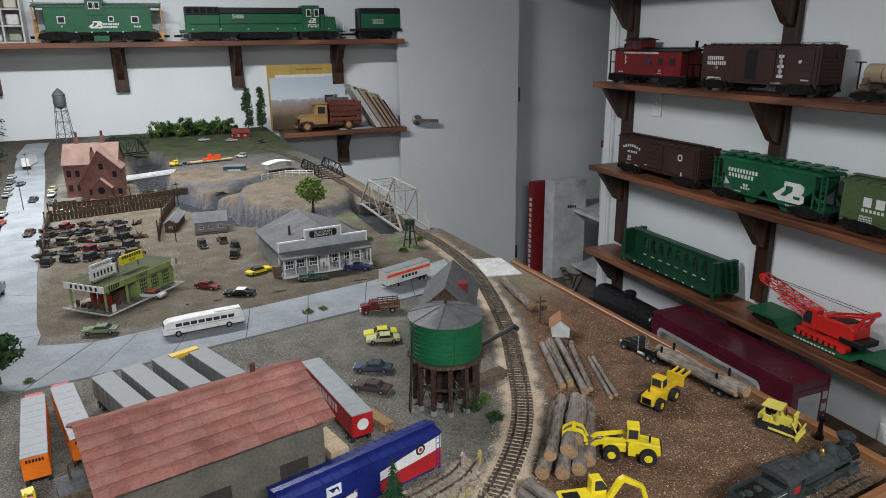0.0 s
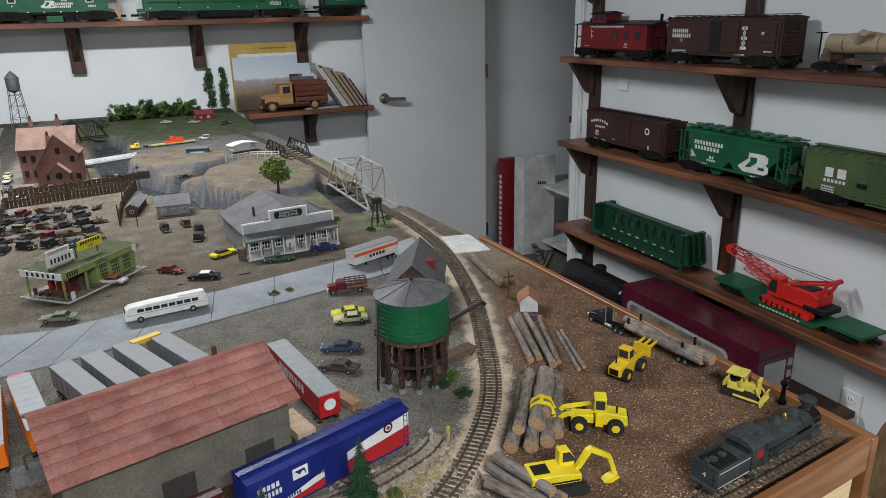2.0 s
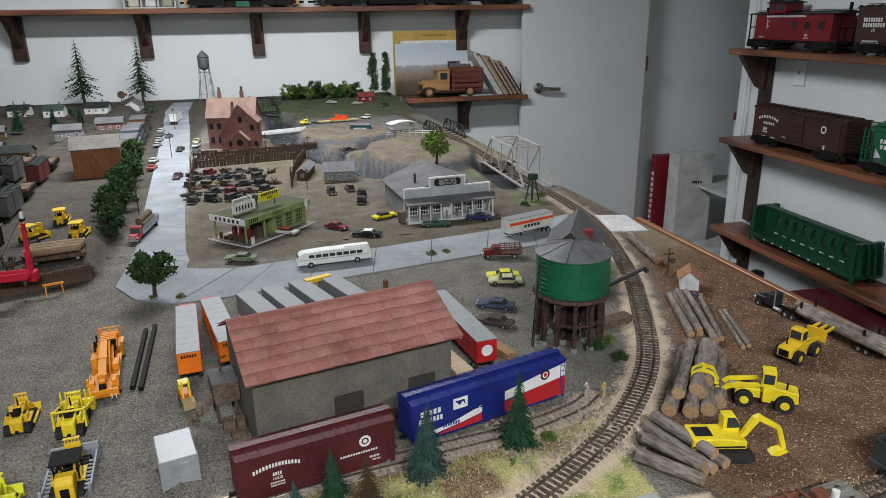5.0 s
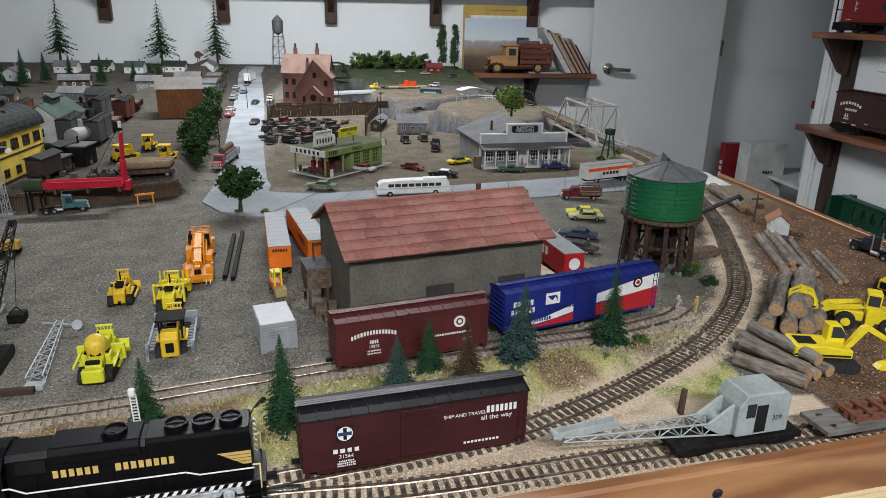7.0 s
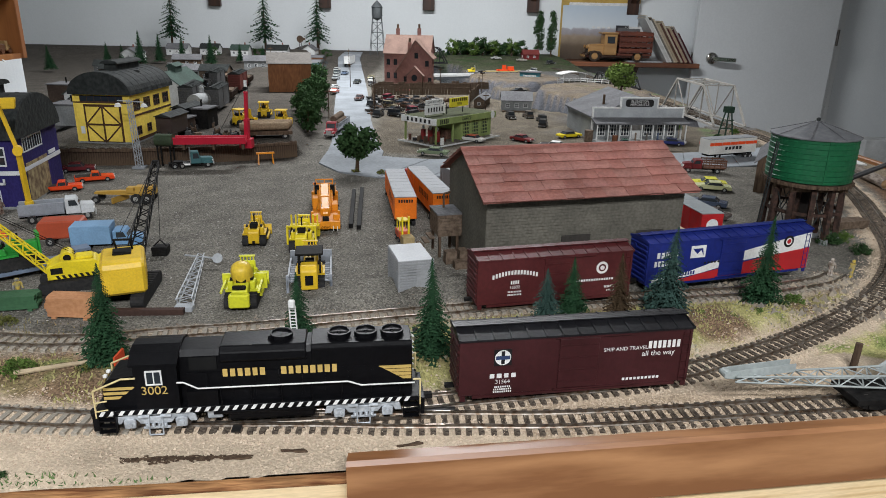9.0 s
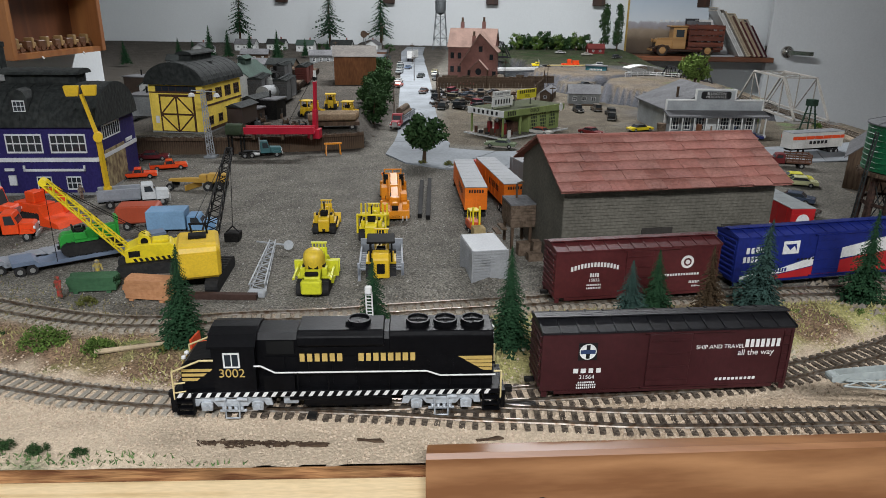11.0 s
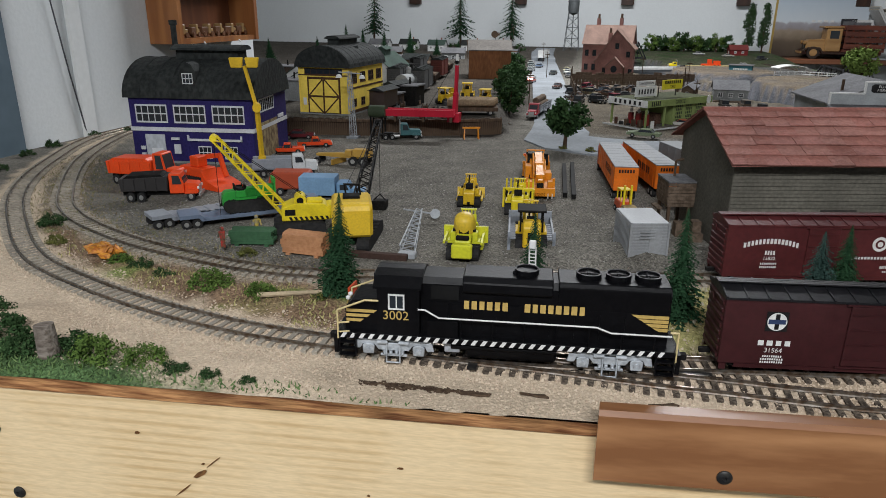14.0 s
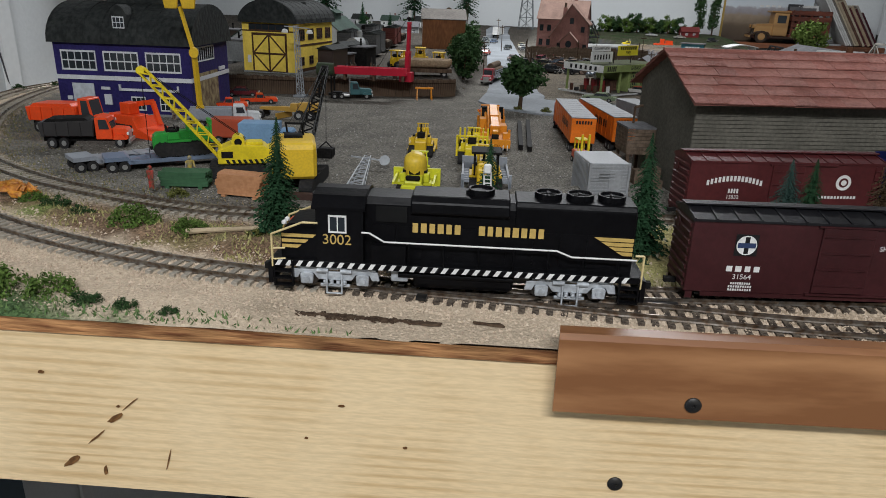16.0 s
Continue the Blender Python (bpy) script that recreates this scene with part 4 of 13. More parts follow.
# ---------------------------------------------------------------- freight shed with red shingles
HX, HY, HA = 0.284, 0.311, 14.4
freight = thing("freight_shed", "grey clapboard freight shed with a faded red shingle roof", "shed", pose(HX, HY, 0, 0, 0, HA))
clap = M("clapboard", (0.120, 0.112, 0.092), (0.088, 0.082, 0.067), 300, 0.85, 0.1)
L, W, HH, RISE, EAVE = 238, 140, 96, 33, 1.2
w = N()
pr(w, [(-W / 2, 0), (W / 2, 0), (W / 2, HH), (0, HH + RISE * 0.98), (-W / 2, HH)], "x", -L / 2 + 3, L / 2 - 3)
part("wall", w, clap, freight, "weathered grey clapboard walls")
for k in range(23):
    z = 2 + k * 3.5
    for y in (-W / 2, W / 2):
        s = -1 if y < 0 else 1
        part("clapboard", pr(N(), [(y, z), (y + s * 0.9, z), (y, z + 3.4)], "x", -L / 2 + 3, L / 2 - 3), clap, freight)
for k in range(33):
    z = 2 + k * 3.5
    half = W / 2 if z < HH else max(0, W / 2 * (1 - (z - HH) / RISE) - 2)
    if half > 2:
        for x, s in ((-L / 2 + 3, -1), (L / 2 - 3, 1)):
            part("gable_board", pr(N(), [(x, z), (x + s * 0.8, z), (x, z + 3.4)], "y", -half, half), clap, freight)
shingle_mats = [M("shingle_%d" % i, c, tuple(v * 0.8 for v in c), 320, 0.8, 0.5, wear=0.35, coarse=16) for i, c in enumerate(((0.345, 0.145, 0.118), (0.36, 0.165, 0.135), (0.31, 0.13, 0.105), (0.34, 0.16, 0.132), (0.325, 0.145, 0.122)))]
slope = math.degrees(math.atan2(RISE, W / 2))
for s in (-1, 1):
    b = N()
    k = EAVE
    pr(b, [(0, HH + RISE + 0.2), (s * W / 2 * k, HH + RISE - RISE * k + 0.2), (s * W / 2 * k, HH + RISE - RISE * k + 1.4), (0, HH + RISE + 1.4)], "x", -L / 2 - 6, L / 2 + 6)
    part("roof_deck", b, shingle_mats[2], freight)
rng = random.Random(4)
run = math.hypot(W / 2 * EAVE, RISE * EAVE)
rows = 6
for side in (0, 180):
    for r in range(rows):
        d0, d1 = run * r / rows, run * (r + 1) / rows + 1.5
        x = -L / 2 - 6.5 - (rng.uniform(4, 16) if r % 2 else 0)
        while x < L / 2 + 6:
            x0, x1 = max(x, -L / 2 - 6.5), min(x + rng.uniform(15, 27), L / 2 + 6.5)
            if x1 - x0 > 3:
                j = rng.uniform(-0.9, 0.9)
                lift = rng.uniform(0.0, 0.2)
                b = pr(N(), [(-d1 - j, 0.9 + lift), (-d0, 0.05), (-d0, 0.5), (-d1 - j, 1.9 + lift)], "x", x0 + 0.12, x1 - 0.12)
                m = pose(0, 0, 0, 0, 0, side) @ pose(0, 0, (HH + RISE + 1.5) * MM, slope + rng.uniform(-0.3, 0.3), 0, 0)
                part("shingle", b, shingle_mats[rng.randrange(5)], freight, m=m)
            x = x1
b = bx(N(), -L / 2 - 6.5, L / 2 + 6.5, -2.2, 2.2, HH + RISE + 0.6, HH + RISE + 3.0)
part("ridge_cap", b, shingle_mats[2], freight)
part("stack_pipe", rd(N(), (70, 14, HH + RISE - 12), (70, 14, HH + RISE + 8), 3.2, n=10), brown_wall, freight)
part("loading_dock", bx(N(), -L / 2 - 27, -L / 2 + 1, 10, 47, 26, 30), old_timber, freight)
for k in range(6):
    part("dock_board", bx(N(), -L / 2 - 27.8, -L / 2 - 27, 10, 47, 30.2 + k * 3.6, 33.4 + k * 3.6), old_timber, freight)
    part("dock_board", bx(N(), -L / 2 - 27, -L / 2 + 1, 9.2, 10, 30.2 + k * 3.6, 33.4 + k * 3.6), old_timber, freight)
part("dock_top", bx(N(), -L / 2 - 28.5, -L / 2 + 1, 8.6, 47, 51.8, 53.6), roof_grey, freight)
part("stove_pipe", rd(N(), (-L / 2 - 14, 36, 53), (-L / 2 - 14, 36, 70), 1.3, n=8), dark_timber, freight)
part("stove_pipe", rd(N(), (-L / 2 - 14, 36, 70), (-L / 2 - 6, 36, 72), 1.3, n=8), dark_timber, freight)
for x, y in ((-L / 2 - 26, 11), (-L / 2 - 26, 42), (-L / 2 - 5, 11), (-L / 2 - 5, 42)):
    part("dock_post", bx(N(), x, x + 3, y, y + 3, 0, 26), dark_timber, freight)
for k in range(5):
    part("dock_step", bx(N(), -L / 2 - 34 - k * 6, -L / 2 - 28 - k * 6, 22, 42, 20 - k * 5, 22 - k * 5), old_timber, freight)
for x, y, h, w_ in ((-L / 2 - 24, -14, 15, 13), (-L / 2 - 10, -22, 19, 9), (-L / 2 - 18, -32, 9, 16)):
    part("crate", bx(N(), x, x + w_, y, y + 11, 0, h), old_timber, freight)
for x in (-30, 60):
    part("dock_door", bx(N(), x, x + 34, -W / 2 - 1.6, -W / 2 - 0.2, 12, 46), M("door_boards", (0.05, 0.045, 0.04), None, 300, 0.8), freight)
part("dock_edge", bx(N(), -L / 2 + 3, L / 2 - 3, -W / 2 - 12, -W / 2 - 1.7, 6, 12), dark_timber, freight)

# ---------------------------------------------------------------- engine houses
def engine_house(name, label, m, L, W, h, rise, wall, trim, roof, lantern=True):
    t = thing(name, label, "building", m)
    part("plinth", bx(N(), -L / 2 - 1, L / 2 + 1, -W / 2 - 1, W / 2 + 1, 0, 3), grey_wall, t)
    part("wall", bx(N(), -L / 2, L / 2, -W / 2, W / 2, 3, h), wall, t)
    arc = [(-(W / 2 + 5) * math.cos(math.pi * k / 16), h + rise * math.sin(math.pi * k / 16) - 2) for k in range(17)]
    part("roof", pr(N(), arc, "x", -L / 2 - 7, L / 2 + 7), roof, t, "dark curved tar-paper roof")
    for x in np.linspace(-L / 2 - 4, L / 2 + 4, 9):
        seam = [(p[0] * 1.006, h + (p[1] - h) * 1.012) for p in arc]
        part("roof_seam", pr(N(), seam, "x", x - 0.4, x + 0.4), roof, t)
    if lantern:
        part("lantern_wall", bx(N(), -L * 0.22, L * 0.30, -W * 0.11, W * 0.11, h + rise - 4, h + rise + 7), wall if lantern == 2 else roof_dark, t)
        a2 = [(-(W * 0.16) * math.cos(math.pi * k / 8), h + rise + 7 + 6 * math.sin(math.pi * k / 8)) for k in range(9)]
        part("lantern_roof", pr(N(), a2, "x", -L * 0.25, L * 0.33), roof, t)
    return t


navy = M("navy_boards", (0.028, 0.022, 0.115), (0.02, 0.016, 0.085), 300, 0.6, 0.15)
white_trim = P("trim", (0.62, 0.64, 0.66))
BL, BW, BH, BR = 224, 160, 78, 42
bh = engine_house("engine_house", "navy blue engine house with white windows and curved black roof", pose(-0.535, 0.522, 0, 0, 0, 8) @ Matrix.Diagonal((0.835, 0.95, 1.27, 1)), BL, BW, BH, BR, navy, white_trim, roof_dark)
front = side_plane(0, -BW / 2, 0)
for i, x in enumerate((-72, -2, 68)):
    window(bh, x, 58, 58, 21, front, white_trim, 5, 2)
part("belt_course", bx(N(), -BL / 2 - 1, BL / 2 + 1, -BW / 2 - 1.6, -BW / 2 - 0.1, 38, 42.5), white_trim, bh)
part("belt_course", bx(N(), BL / 2 + 0.1, BL / 2 + 1.6, -BW / 2 - 1, BW / 2, 38, 42.5), white_trim, bh)
part("door_panel", bx(N(), -88, -52, -BW / 2 - 1.5, -BW / 2 - 0.1, 3, 34), M("pale_door", (0.50, 0.53, 0.56), None, 200, 0.6), bh, "pale grey service door")
for x0, x1, z0, z1 in ((-78, -56, 5, 18), (-98, -90, 16, 20), (-98, -90, 8, 12), (-40, -25, 28, 31), (-36, -24, 12, 23), (-10, 90, 27.5, 30), (-10, -7, 27.5, 34), (87, 90, 27.5, 34)):
    part("trim_strip", bx(N(), x0, x1, -BW / 2 - 2.2, -BW / 2 - 0.1, z0, z1), white_trim, bh)
window(bh, 20, 14, 24, 15, front, white_trim, 3, 2)
window(bh, 68, 14, 24, 15, front, white_trim, 3, 2)
gab = side_plane(BL / 2, 0, 90)
window(bh, -18, 66, 70, 16, gab, white_trim, 8, 1)
part("doorway", bx(N(), BL / 2 + 0.1, BL / 2 + 1.2, -52, 26, 3, 46), M("lit_boards", (0.30, 0.24, 0.13), (0.12, 0.08, 0.05), 120, 0.8), bh, "open doorway with tan boards")
part("trim_strip", bx(N(), BL / 2 + 0.1, BL / 2 + 1.8, 34, 60, 44, 48), white_trim, bh)
d = N()
pr(d, [(-14, 88), (14, 88), (14, 106), (9, 113), (0, 116), (-9, 113), (-14, 106)], "y", -BW / 2 + 2, -BW / 2 + 30)
part("dormer", d, roof_dark, bh)
window(bh, 0, 98, 19, 12, side_plane(0, -BW / 2 + 2, 0), white_trim, 3, 2)
part("smoke_jack", lathe(N(), [(0.005, 0), (0.005, 0.026), (0.007, 0.027), (0.007, 0.032)], 12, (-0.07, 0.02, 0.128)), roof_dark, bh, smooth=True)

yel = M("yellow_boards", (0.86, 0.64, 0.11), (0.76, 0.56, 0.095), 300, 0.65, 0.15)
ybr = M("brown_trim", (0.085, 0.045, 0.022), (0.06, 0.03, 0.016), 300, 0.7)
yh = engine_house("engine_house", "yellow engine house with brown cross-braced doors and black roof", pose(-0.455, 0.872, 0.030, 0, 0, 87) @ Matrix.Diagonal((1, 1, 1.1, 1)), 170, 104, 82, 36, yel, ybr, roof_dark)
yf = side_plane(-85, 0, -90)
bw = 104
part("door_frame", bx(N(), -34, 34, 2, 64, -0.1, 1.0), ybr, yh, m=yf)
for s in (-1, 1):
    part("door_leaf", bx(N(), s * 16 - 14.5, s * 16 + 14.5, 4, 60, 1.0, 1.6), yel, yh, m=yf)
    part("door_rail", bx(N(), s * 16 - 15.5, s * 16 + 15.5, 30, 33, 1.7, 2.4), ybr, yh, m=yf)
    for a, c in (((s * 2, 4), (s * 30, 30)), ((s * 2, 60), (s * 30, 33))):
        part("door_brace", bar(N(), (a[0], a[1], 2.0), (c[0], c[1], 2.0), 2.4, 0.8), ybr, yh, m=yf)
part("door_rail", bx(N(), -1.4, 1.4, 2, 60, 1.7, 2.6), ybr, yh, m=yf)
window(yh, 0, 73, 78, 10, yf, ybr, 6, 1)
for z in (66, 84):
    part("belt_course", bx(N(), -bw / 2, bw / 2, z, z + 2, -0.1, 0.9), ybr, yh, m=yf)
for x in (-bw / 2 + 1.5, bw / 2 - 1.5):
    part("corner_board", bx(N(), x - 1.5, x + 1.5, 0, 82, -0.1, 0.8), yel, yh, m=yf)
part("notice_board", bx(N(), -44, -37, 16, 28, -0.1, 1.0), white_wall, yh, m=yf)
ys = side_plane(0, -bw / 2, 0)
for x in np.linspace(-62, 62, 4):
    window(yh, x, 62, 26, 18, ys, ybr, 3, 2)
    window(yh, x, 20, 18, 14, ys, ybr, 2, 2)
part("belt_course", bx(N(), -84.5, 84.5, 44, 47, -0.1, 0.9), ybr, yh, m=ys)
part("skirt_board", bx(N(), -84.5, 84.5, 2, 8, -0.1, 0.7), ybr, yh, m=ys)
d = N()
pr(d, [(-8, 100), (8, 100), (8, 108), (0, 113), (-8, 108)], "y", -34, -20)
part("dormer", d, roof_dark, yh)

# retaining wall below the engine yard
rw = thing("retaining_wall", "dark brown timber retaining wall below the upper yard", "wall", kind="structure")
WALLP = [(-0.60, 0.725), (-0.514, 0.728), (-0.398, 0.744), (-0.297, 0.768), (-0.199, 0.802), (-0.125, 0.838)]
for k in range(5):
    a, c = Vector(WALLP[k]), Vector(WALLP[k + 1])
    q = (c - a)
    nb = int(q.length / 0.004)
    for i in range(nb):
        p0, p1 = a + q * (i / nb), a + q * ((i + 0.9) / nb)
        bm_ = box(N(), 0, (p1 - p0).length, -0.0016, 0.0016, 0, 0.031 + random.Random(k * 99 + i).uniform(-0.001, 0.0015))
        part("stake", bm_, dark_timber, rw, m=pose(p0.x, p0.y, 0, 0, 0, math.degrees(math.atan2(q.y, q.x))))
    part("waler", beam(N(), (a.x, a.y - 0.003, 0.028), (c.x, c.y - 0.003, 0.028), 0.004, 0.005), dark_timber, rw)

# ---------------------------------------------------------------- barns and houses at the left rear
def simple_house(name, label, x, y, z, rz, L, W, h, rise, wall, roof, nwin=3, cat="house", chimney=False, group=""):
    t = thing(name, label, cat, pose(x, y, z, 0, 0, rz), group)
    gable(t, L, W, h, rise, 4, wall, roof)
    for i in range(nwin):
        window(t, (i - (nwin - 1) / 2) * L / (nwin + 0.3), h * 0.55, min(12, L / nwin * 0.5), h * 0.35, side_plane(0, -W / 2, 0), ink_white, 2, 2)
    for sx in (-1, 1):
        window(t, 0, h * 0.55, 10, h * 0.35, side_plane(sx * L / 2, 0, 90 * sx), ink_white, 2, 2)
    if chimney:
        part("chimney", bx(N(), L * 0.2, L * 0.2 + 6, 4, 10, h, h + rise + 12), brick_red, t)
    return t


for x, y, rz, L, W, h, r in ((-0.655, 1.22, 92, 150, 90, 44, 28), (-0.745, 1.34, 92, 110, 80, 36, 26), (-0.515, 1.32, 92, 180, 84, 62, 34)):
    t = simple_house("engine_shed", "white engine shed with a dark green pitched roof and roof vent", x, y, 0.02, rz, L, W, h, r, white_wall, roof_green, 4, "building", group="green-roofed sheds")
    part("vent_box", bx(N(), -L * 0.15, L * 0.15, -9, 9, h + r - 6, h + r + 10), roof_green, t)
    part("vent_roof", pr(N(), [(-14, h + r + 10), (14, h + r + 10), (0, h + r + 18)], "x", -L * 0.18, L * 0.18), roof_green, t)
part("vent_pipe", lathe(N(), [(0.008, 0), (0.008, 0.03)], 14, (0.03, 0.02, 0.08)), M("zinc", (0.45, 0.46, 0.47), None, 200, 0.35, metal=0.8), t, "bright metal vent pipe")
bb = simple_house("warehouse", "plain brown block building with a flat grey roof", -0.305, 1.70, 0.0, 12, 124, 150, 112, 26, M("rust_card", (0.27, 0.118, 0.052), (0.19, 0.08, 0.038), 200, 0.85, 0.2, stretch=(1, 1, 0.3)), M("pale_roof", (0.15, 0.138, 0.125), (0.10, 0.092, 0.085), 200, 0.9, 0.15), 0, "building")
rng = random.Random(8)
for i, (x, y) in enumerate(((-1.18, 3.25), (-1.03, 3.3), (-0.86, 3.25), (-0.68, 3.3), (-1.25, 2.85), (-0.52, 3.35))):
    simple_house("house", "small white model house with a dark roof", x, y, 0.02, rng.choice((0, 90, 5)), rng.uniform(80, 150), 70, 34, 22, white_wall, rng.choice((roof_dark, roof_grey, roof_green)), 3, chimney=True, group="far houses")
for i, (x, y, c) in enumerate(((-0.78, 2.2, grey_wall), (-0.95, 2.0, old_timber), (-0.60, 2.5, grey_wall), (-0.90, 2.55, dark_timber), (-0.62, 2.0, old_timber), (-1.12, 2.3, grey_wall), (-0.48, 2.65, brick_red))):
    simple_house("depot", "low weathered model building with a dark roof", x, y, 0.015, rng.uniform(-10, 20), rng.uniform(90, 150), 60, rng.uniform(26, 44), 18, c, rng.choice((roof_dark, roof_grey)), 3, "building", group="rear yard buildings")

dull_red = M("dull_red_boards", (0.16, 0.022, 0.022), (0.11, 0.018, 0.018), 300, 0.75, 0.1)
rs = simple_house("depot", "small dull red depot with a red roof far off", 0.655, 3.34, 0.024, 8, 84, 50, 30, 20, dull_red, M("depot_roof", (0.17, 0.04, 0.035), (0.12, 0.03, 0.028), 250, 0.85, 0.1), 2, "building")
# ---------------------------------------------------------------- garage with canopy
gs = thing("gas_station", "green roadside garage with a canopy and white roof signs", "gas station", pose(0.141, 0.965, 0.0, 0, 0, 47) @ Matrix.Diagonal((0.93, 1.02, 1.2, 1)))
tyre_stack = M("tyre_stack", (0.02, 0.02, 0.021), (0.035, 0.034, 0.033), 300, 0.85)
gas_green = M("pale_green_boards", (0.24, 0.30, 0.11), (0.20, 0.25, 0.09), 300, 0.7, 0.1)
part("slab", bx(N(), -8, 215, -12, 104, 0, 2), M("oily_concrete", (0.30, 0.28, 0.25), (0.13, 0.11, 0.09), 160, 0.85, 0.2, wear=0.5, coarse=30), gs, "oil-stained pale concrete apron")
part("kerb", bx(N(), -9, 216, -13.2, -12, 0, 3), white_wall, gs)
part("kerb", bx(N(), -9.2, -8, -13, 104, 0, 3), white_wall, gs)
part("wall", bx(N(), 92, 205, 6, 90, 3, 44), gas_green, gs)
part("roof", bx(N(), -4, 210, -3, 97, 45, 47), M("olive_felt", (0.075, 0.085, 0.045), (0.05, 0.055, 0.032), 160, 0.9, 0.2), gs, "dark olive felt roof")
part("fascia", bx(N(), -4, 210, -4.2, -3, 37, 48), gas_green, gs)
part("fascia", bx(N(), -5.2, -4, -4, 97, 37, 48), ink_white, gs, "white canopy fascia")
for x, y in ((2, 2), (2, 90), (60, 2)):
    part("post", bx(N(), x, x + 3.5, y, y + 3.5, 3, 45), gas_green, gs)
    part("brace", bar(N(), (x + 2, y + 2, 32), (x + 12, y + 2, 45), 2), gas_green, gs)
mark_bars("fascia_bars", 6, 0.075, 0.0065, ink_black, gs, side_plane(-5.3, 46, -90) @ pose(0, 0.0425, 0), 7, 0.5)
lettering("sign_words", "GARAGE", 0.0085, ink_black, gs, side_plane(70, -4.3, 0) @ pose(0.03, 0.0425, 0.0002))
mark_bars("name_bars", 5, 0.03, 0.008, ink_black, gs, side_plane(22, -4.3, 0) @ pose(0, 0.0425, 0), 9)
for x in (112, 145, 180):
    window(gs, x, 22, 26, 32, side_plane(0, 6, 0), gas_green, 4, 5)
sg = part("roof_sign", bx(N(), 10, 78, 40, 42, 50, 66), ink_white, gs, "white roof sign")
mark_bars("sign_bars", 6, 0.055, 0.008, ink_black, gs, side_plane(44, 39.8, 0) @ pose(0, 0.058, 0), 11, 0.5)
part("roof_sign", bx(N(), 12, 70, 40, 42, 67, 76), ink_white, gs, "small white sign above the roof")
lettering("sign_words", "CLEAN REST ROOMS", 0.0052, ink_black, gs, side_plane(41, 39.8, 0) @ pose(0, 0.0715, 0.0002))
part("roof_sign", bx(N(), 82, 148, 30, 32, 60, 76), P("sign_yellow", (0.72, 0.62, 0.03)), gs, "bright yellow tyre sign")
lettering("sign_words", "TIRES", 0.0075, ink_black, gs, side_plane(115, 29.8, 0) @ pose(0, 0.0642, 0.0002))
mark_bars("sign_bars", 8, 0.055, 0.0055, ink_black, gs, side_plane(115, 29.8, 0) @ pose(0, 0.072, 0), 12)
for x in (14, 74, 86, 144):
    part("sign_post", bx(N(), x, x + 1.5, 42.2, 43.7, 47, 66), ink_black, gs)
part("round_sign", lathe(N(), [(0.007, 0), (0.007, 0.001)], 20), ink_white, gs, m=side_plane(196, -4.3, 0) @ pose(0, 0.0425, 0))
for y in (20, 40, 60):
    p = part("fuel_pump", bx(N(), 28, 36, y, y + 8, 3, 22), P("pump_red", (0.22, 0.02, 0.02)), gs)
    part("pump_globe", blob(N(), (0.032, (y + 4) * MM, 0.026), 0.004, seed=y, rough=0.0), ink_white, p)
part("stock_rack", bx(N(), 66, 88, 30, 80, 3, 20), M("dim_stock", (0.09, 0.05, 0.04), (0.18, 0.10, 0.07), 300, 0.7), gs)
for k in range(16):
    x, y = 12 + (k * 37) % 74, 12 + (k * 23) % 78
    if k % 3 == 0:
        part("tyre", rd(N(), (x, y, 2), (x, y, 5 + k % 4), 5, n=14), tyre_stack, gs)
    elif k % 3 == 1:
        part("oil_drum", rd(N(), (x, y, 2), (x, y, 13), 3.6, n=12), M("drum_rust", (0.12, 0.05, 0.03), (0.05, 0.03, 0.025), 300, 0.7), gs)
    else:
        part("parts_crate", bx(N(), x - 4, x + 4, y - 3, y + 3, 2, 10 + k % 5), dark_timber, gs)
part("sandwich_board", bx(N(), 4, 14, -10, -9, 3, 16), ink_white, gs)

# ---------------------------------------------------------------- general store
mc = thing("general_store", "grey false-front general store with a white porch", "store", pose(0.592, 1.075, 0, 0, 0, 6))
pale_front = M("pale_grey_front", (0.40, 0.42, 0.43), (0.35, 0.37, 0.38), 300, 0.7, 0.1)
part("wall", bx(N(), -100, 100, 0, 200, 0, 52), grey_wall, mc)
part("false_front", bx(N(), -104, 104, -3, 0, 40, 74), pale_front, mc, "pale grey false front")
part("sign_gable", bx(N(), -42, 42, -3.4, 0.4, 74, 96), pale_front, mc)
for x0, x1, z0, z1 in ((-106, -42, 73, 76), (42, 106, 73, 76), (-44, 44, 95, 98), (-44, -41, 74, 95), (41, 44, 74, 95), (-106, -103, 0, 73), (103, 106, 0, 73)):
    part("trim_board", bx(N(), x0, x1, -4.6, 0.6, z0, z1), ink_white, mc)
oct_ = [(-32, 80), (-28, 77), (28, 77), (32, 80), (32, 90), (28, 93), (-28, 93), (-32, 90)]
part("sign_board", pr(N(), oct_, "y", -5.2, -3.5), ink_black, mc, "black name board with white letters")
lettering("sign_words", "ELLINGTON", 0.0075, ink_white, mc, side_plane(0, -5.3, 0) @ pose(0, 0.0885, 0.0002))
lettering("sign_words", "MERCANTILE", 0.0075, ink_white, mc, side_plane(0, -5.3, 0) @ pose(0, 0.0815, 0.0002))
part("porch_roof", pr(N(), [(0, 54), (0, 51), (-36, 42), (-36, 45)], "x", -108, 108), roof_grey, mc, "grey sloping porch roof")
part("porch_floor", bx(N(), -106, 106, -34, 0, 0, 5), white_wall, mc)
for x in np.linspace(-102, 102, 9):
    part("porch_post", bx(N(), x - 1.3, x + 1.3, -33, -30.4, 5, 43), ink_white, mc)
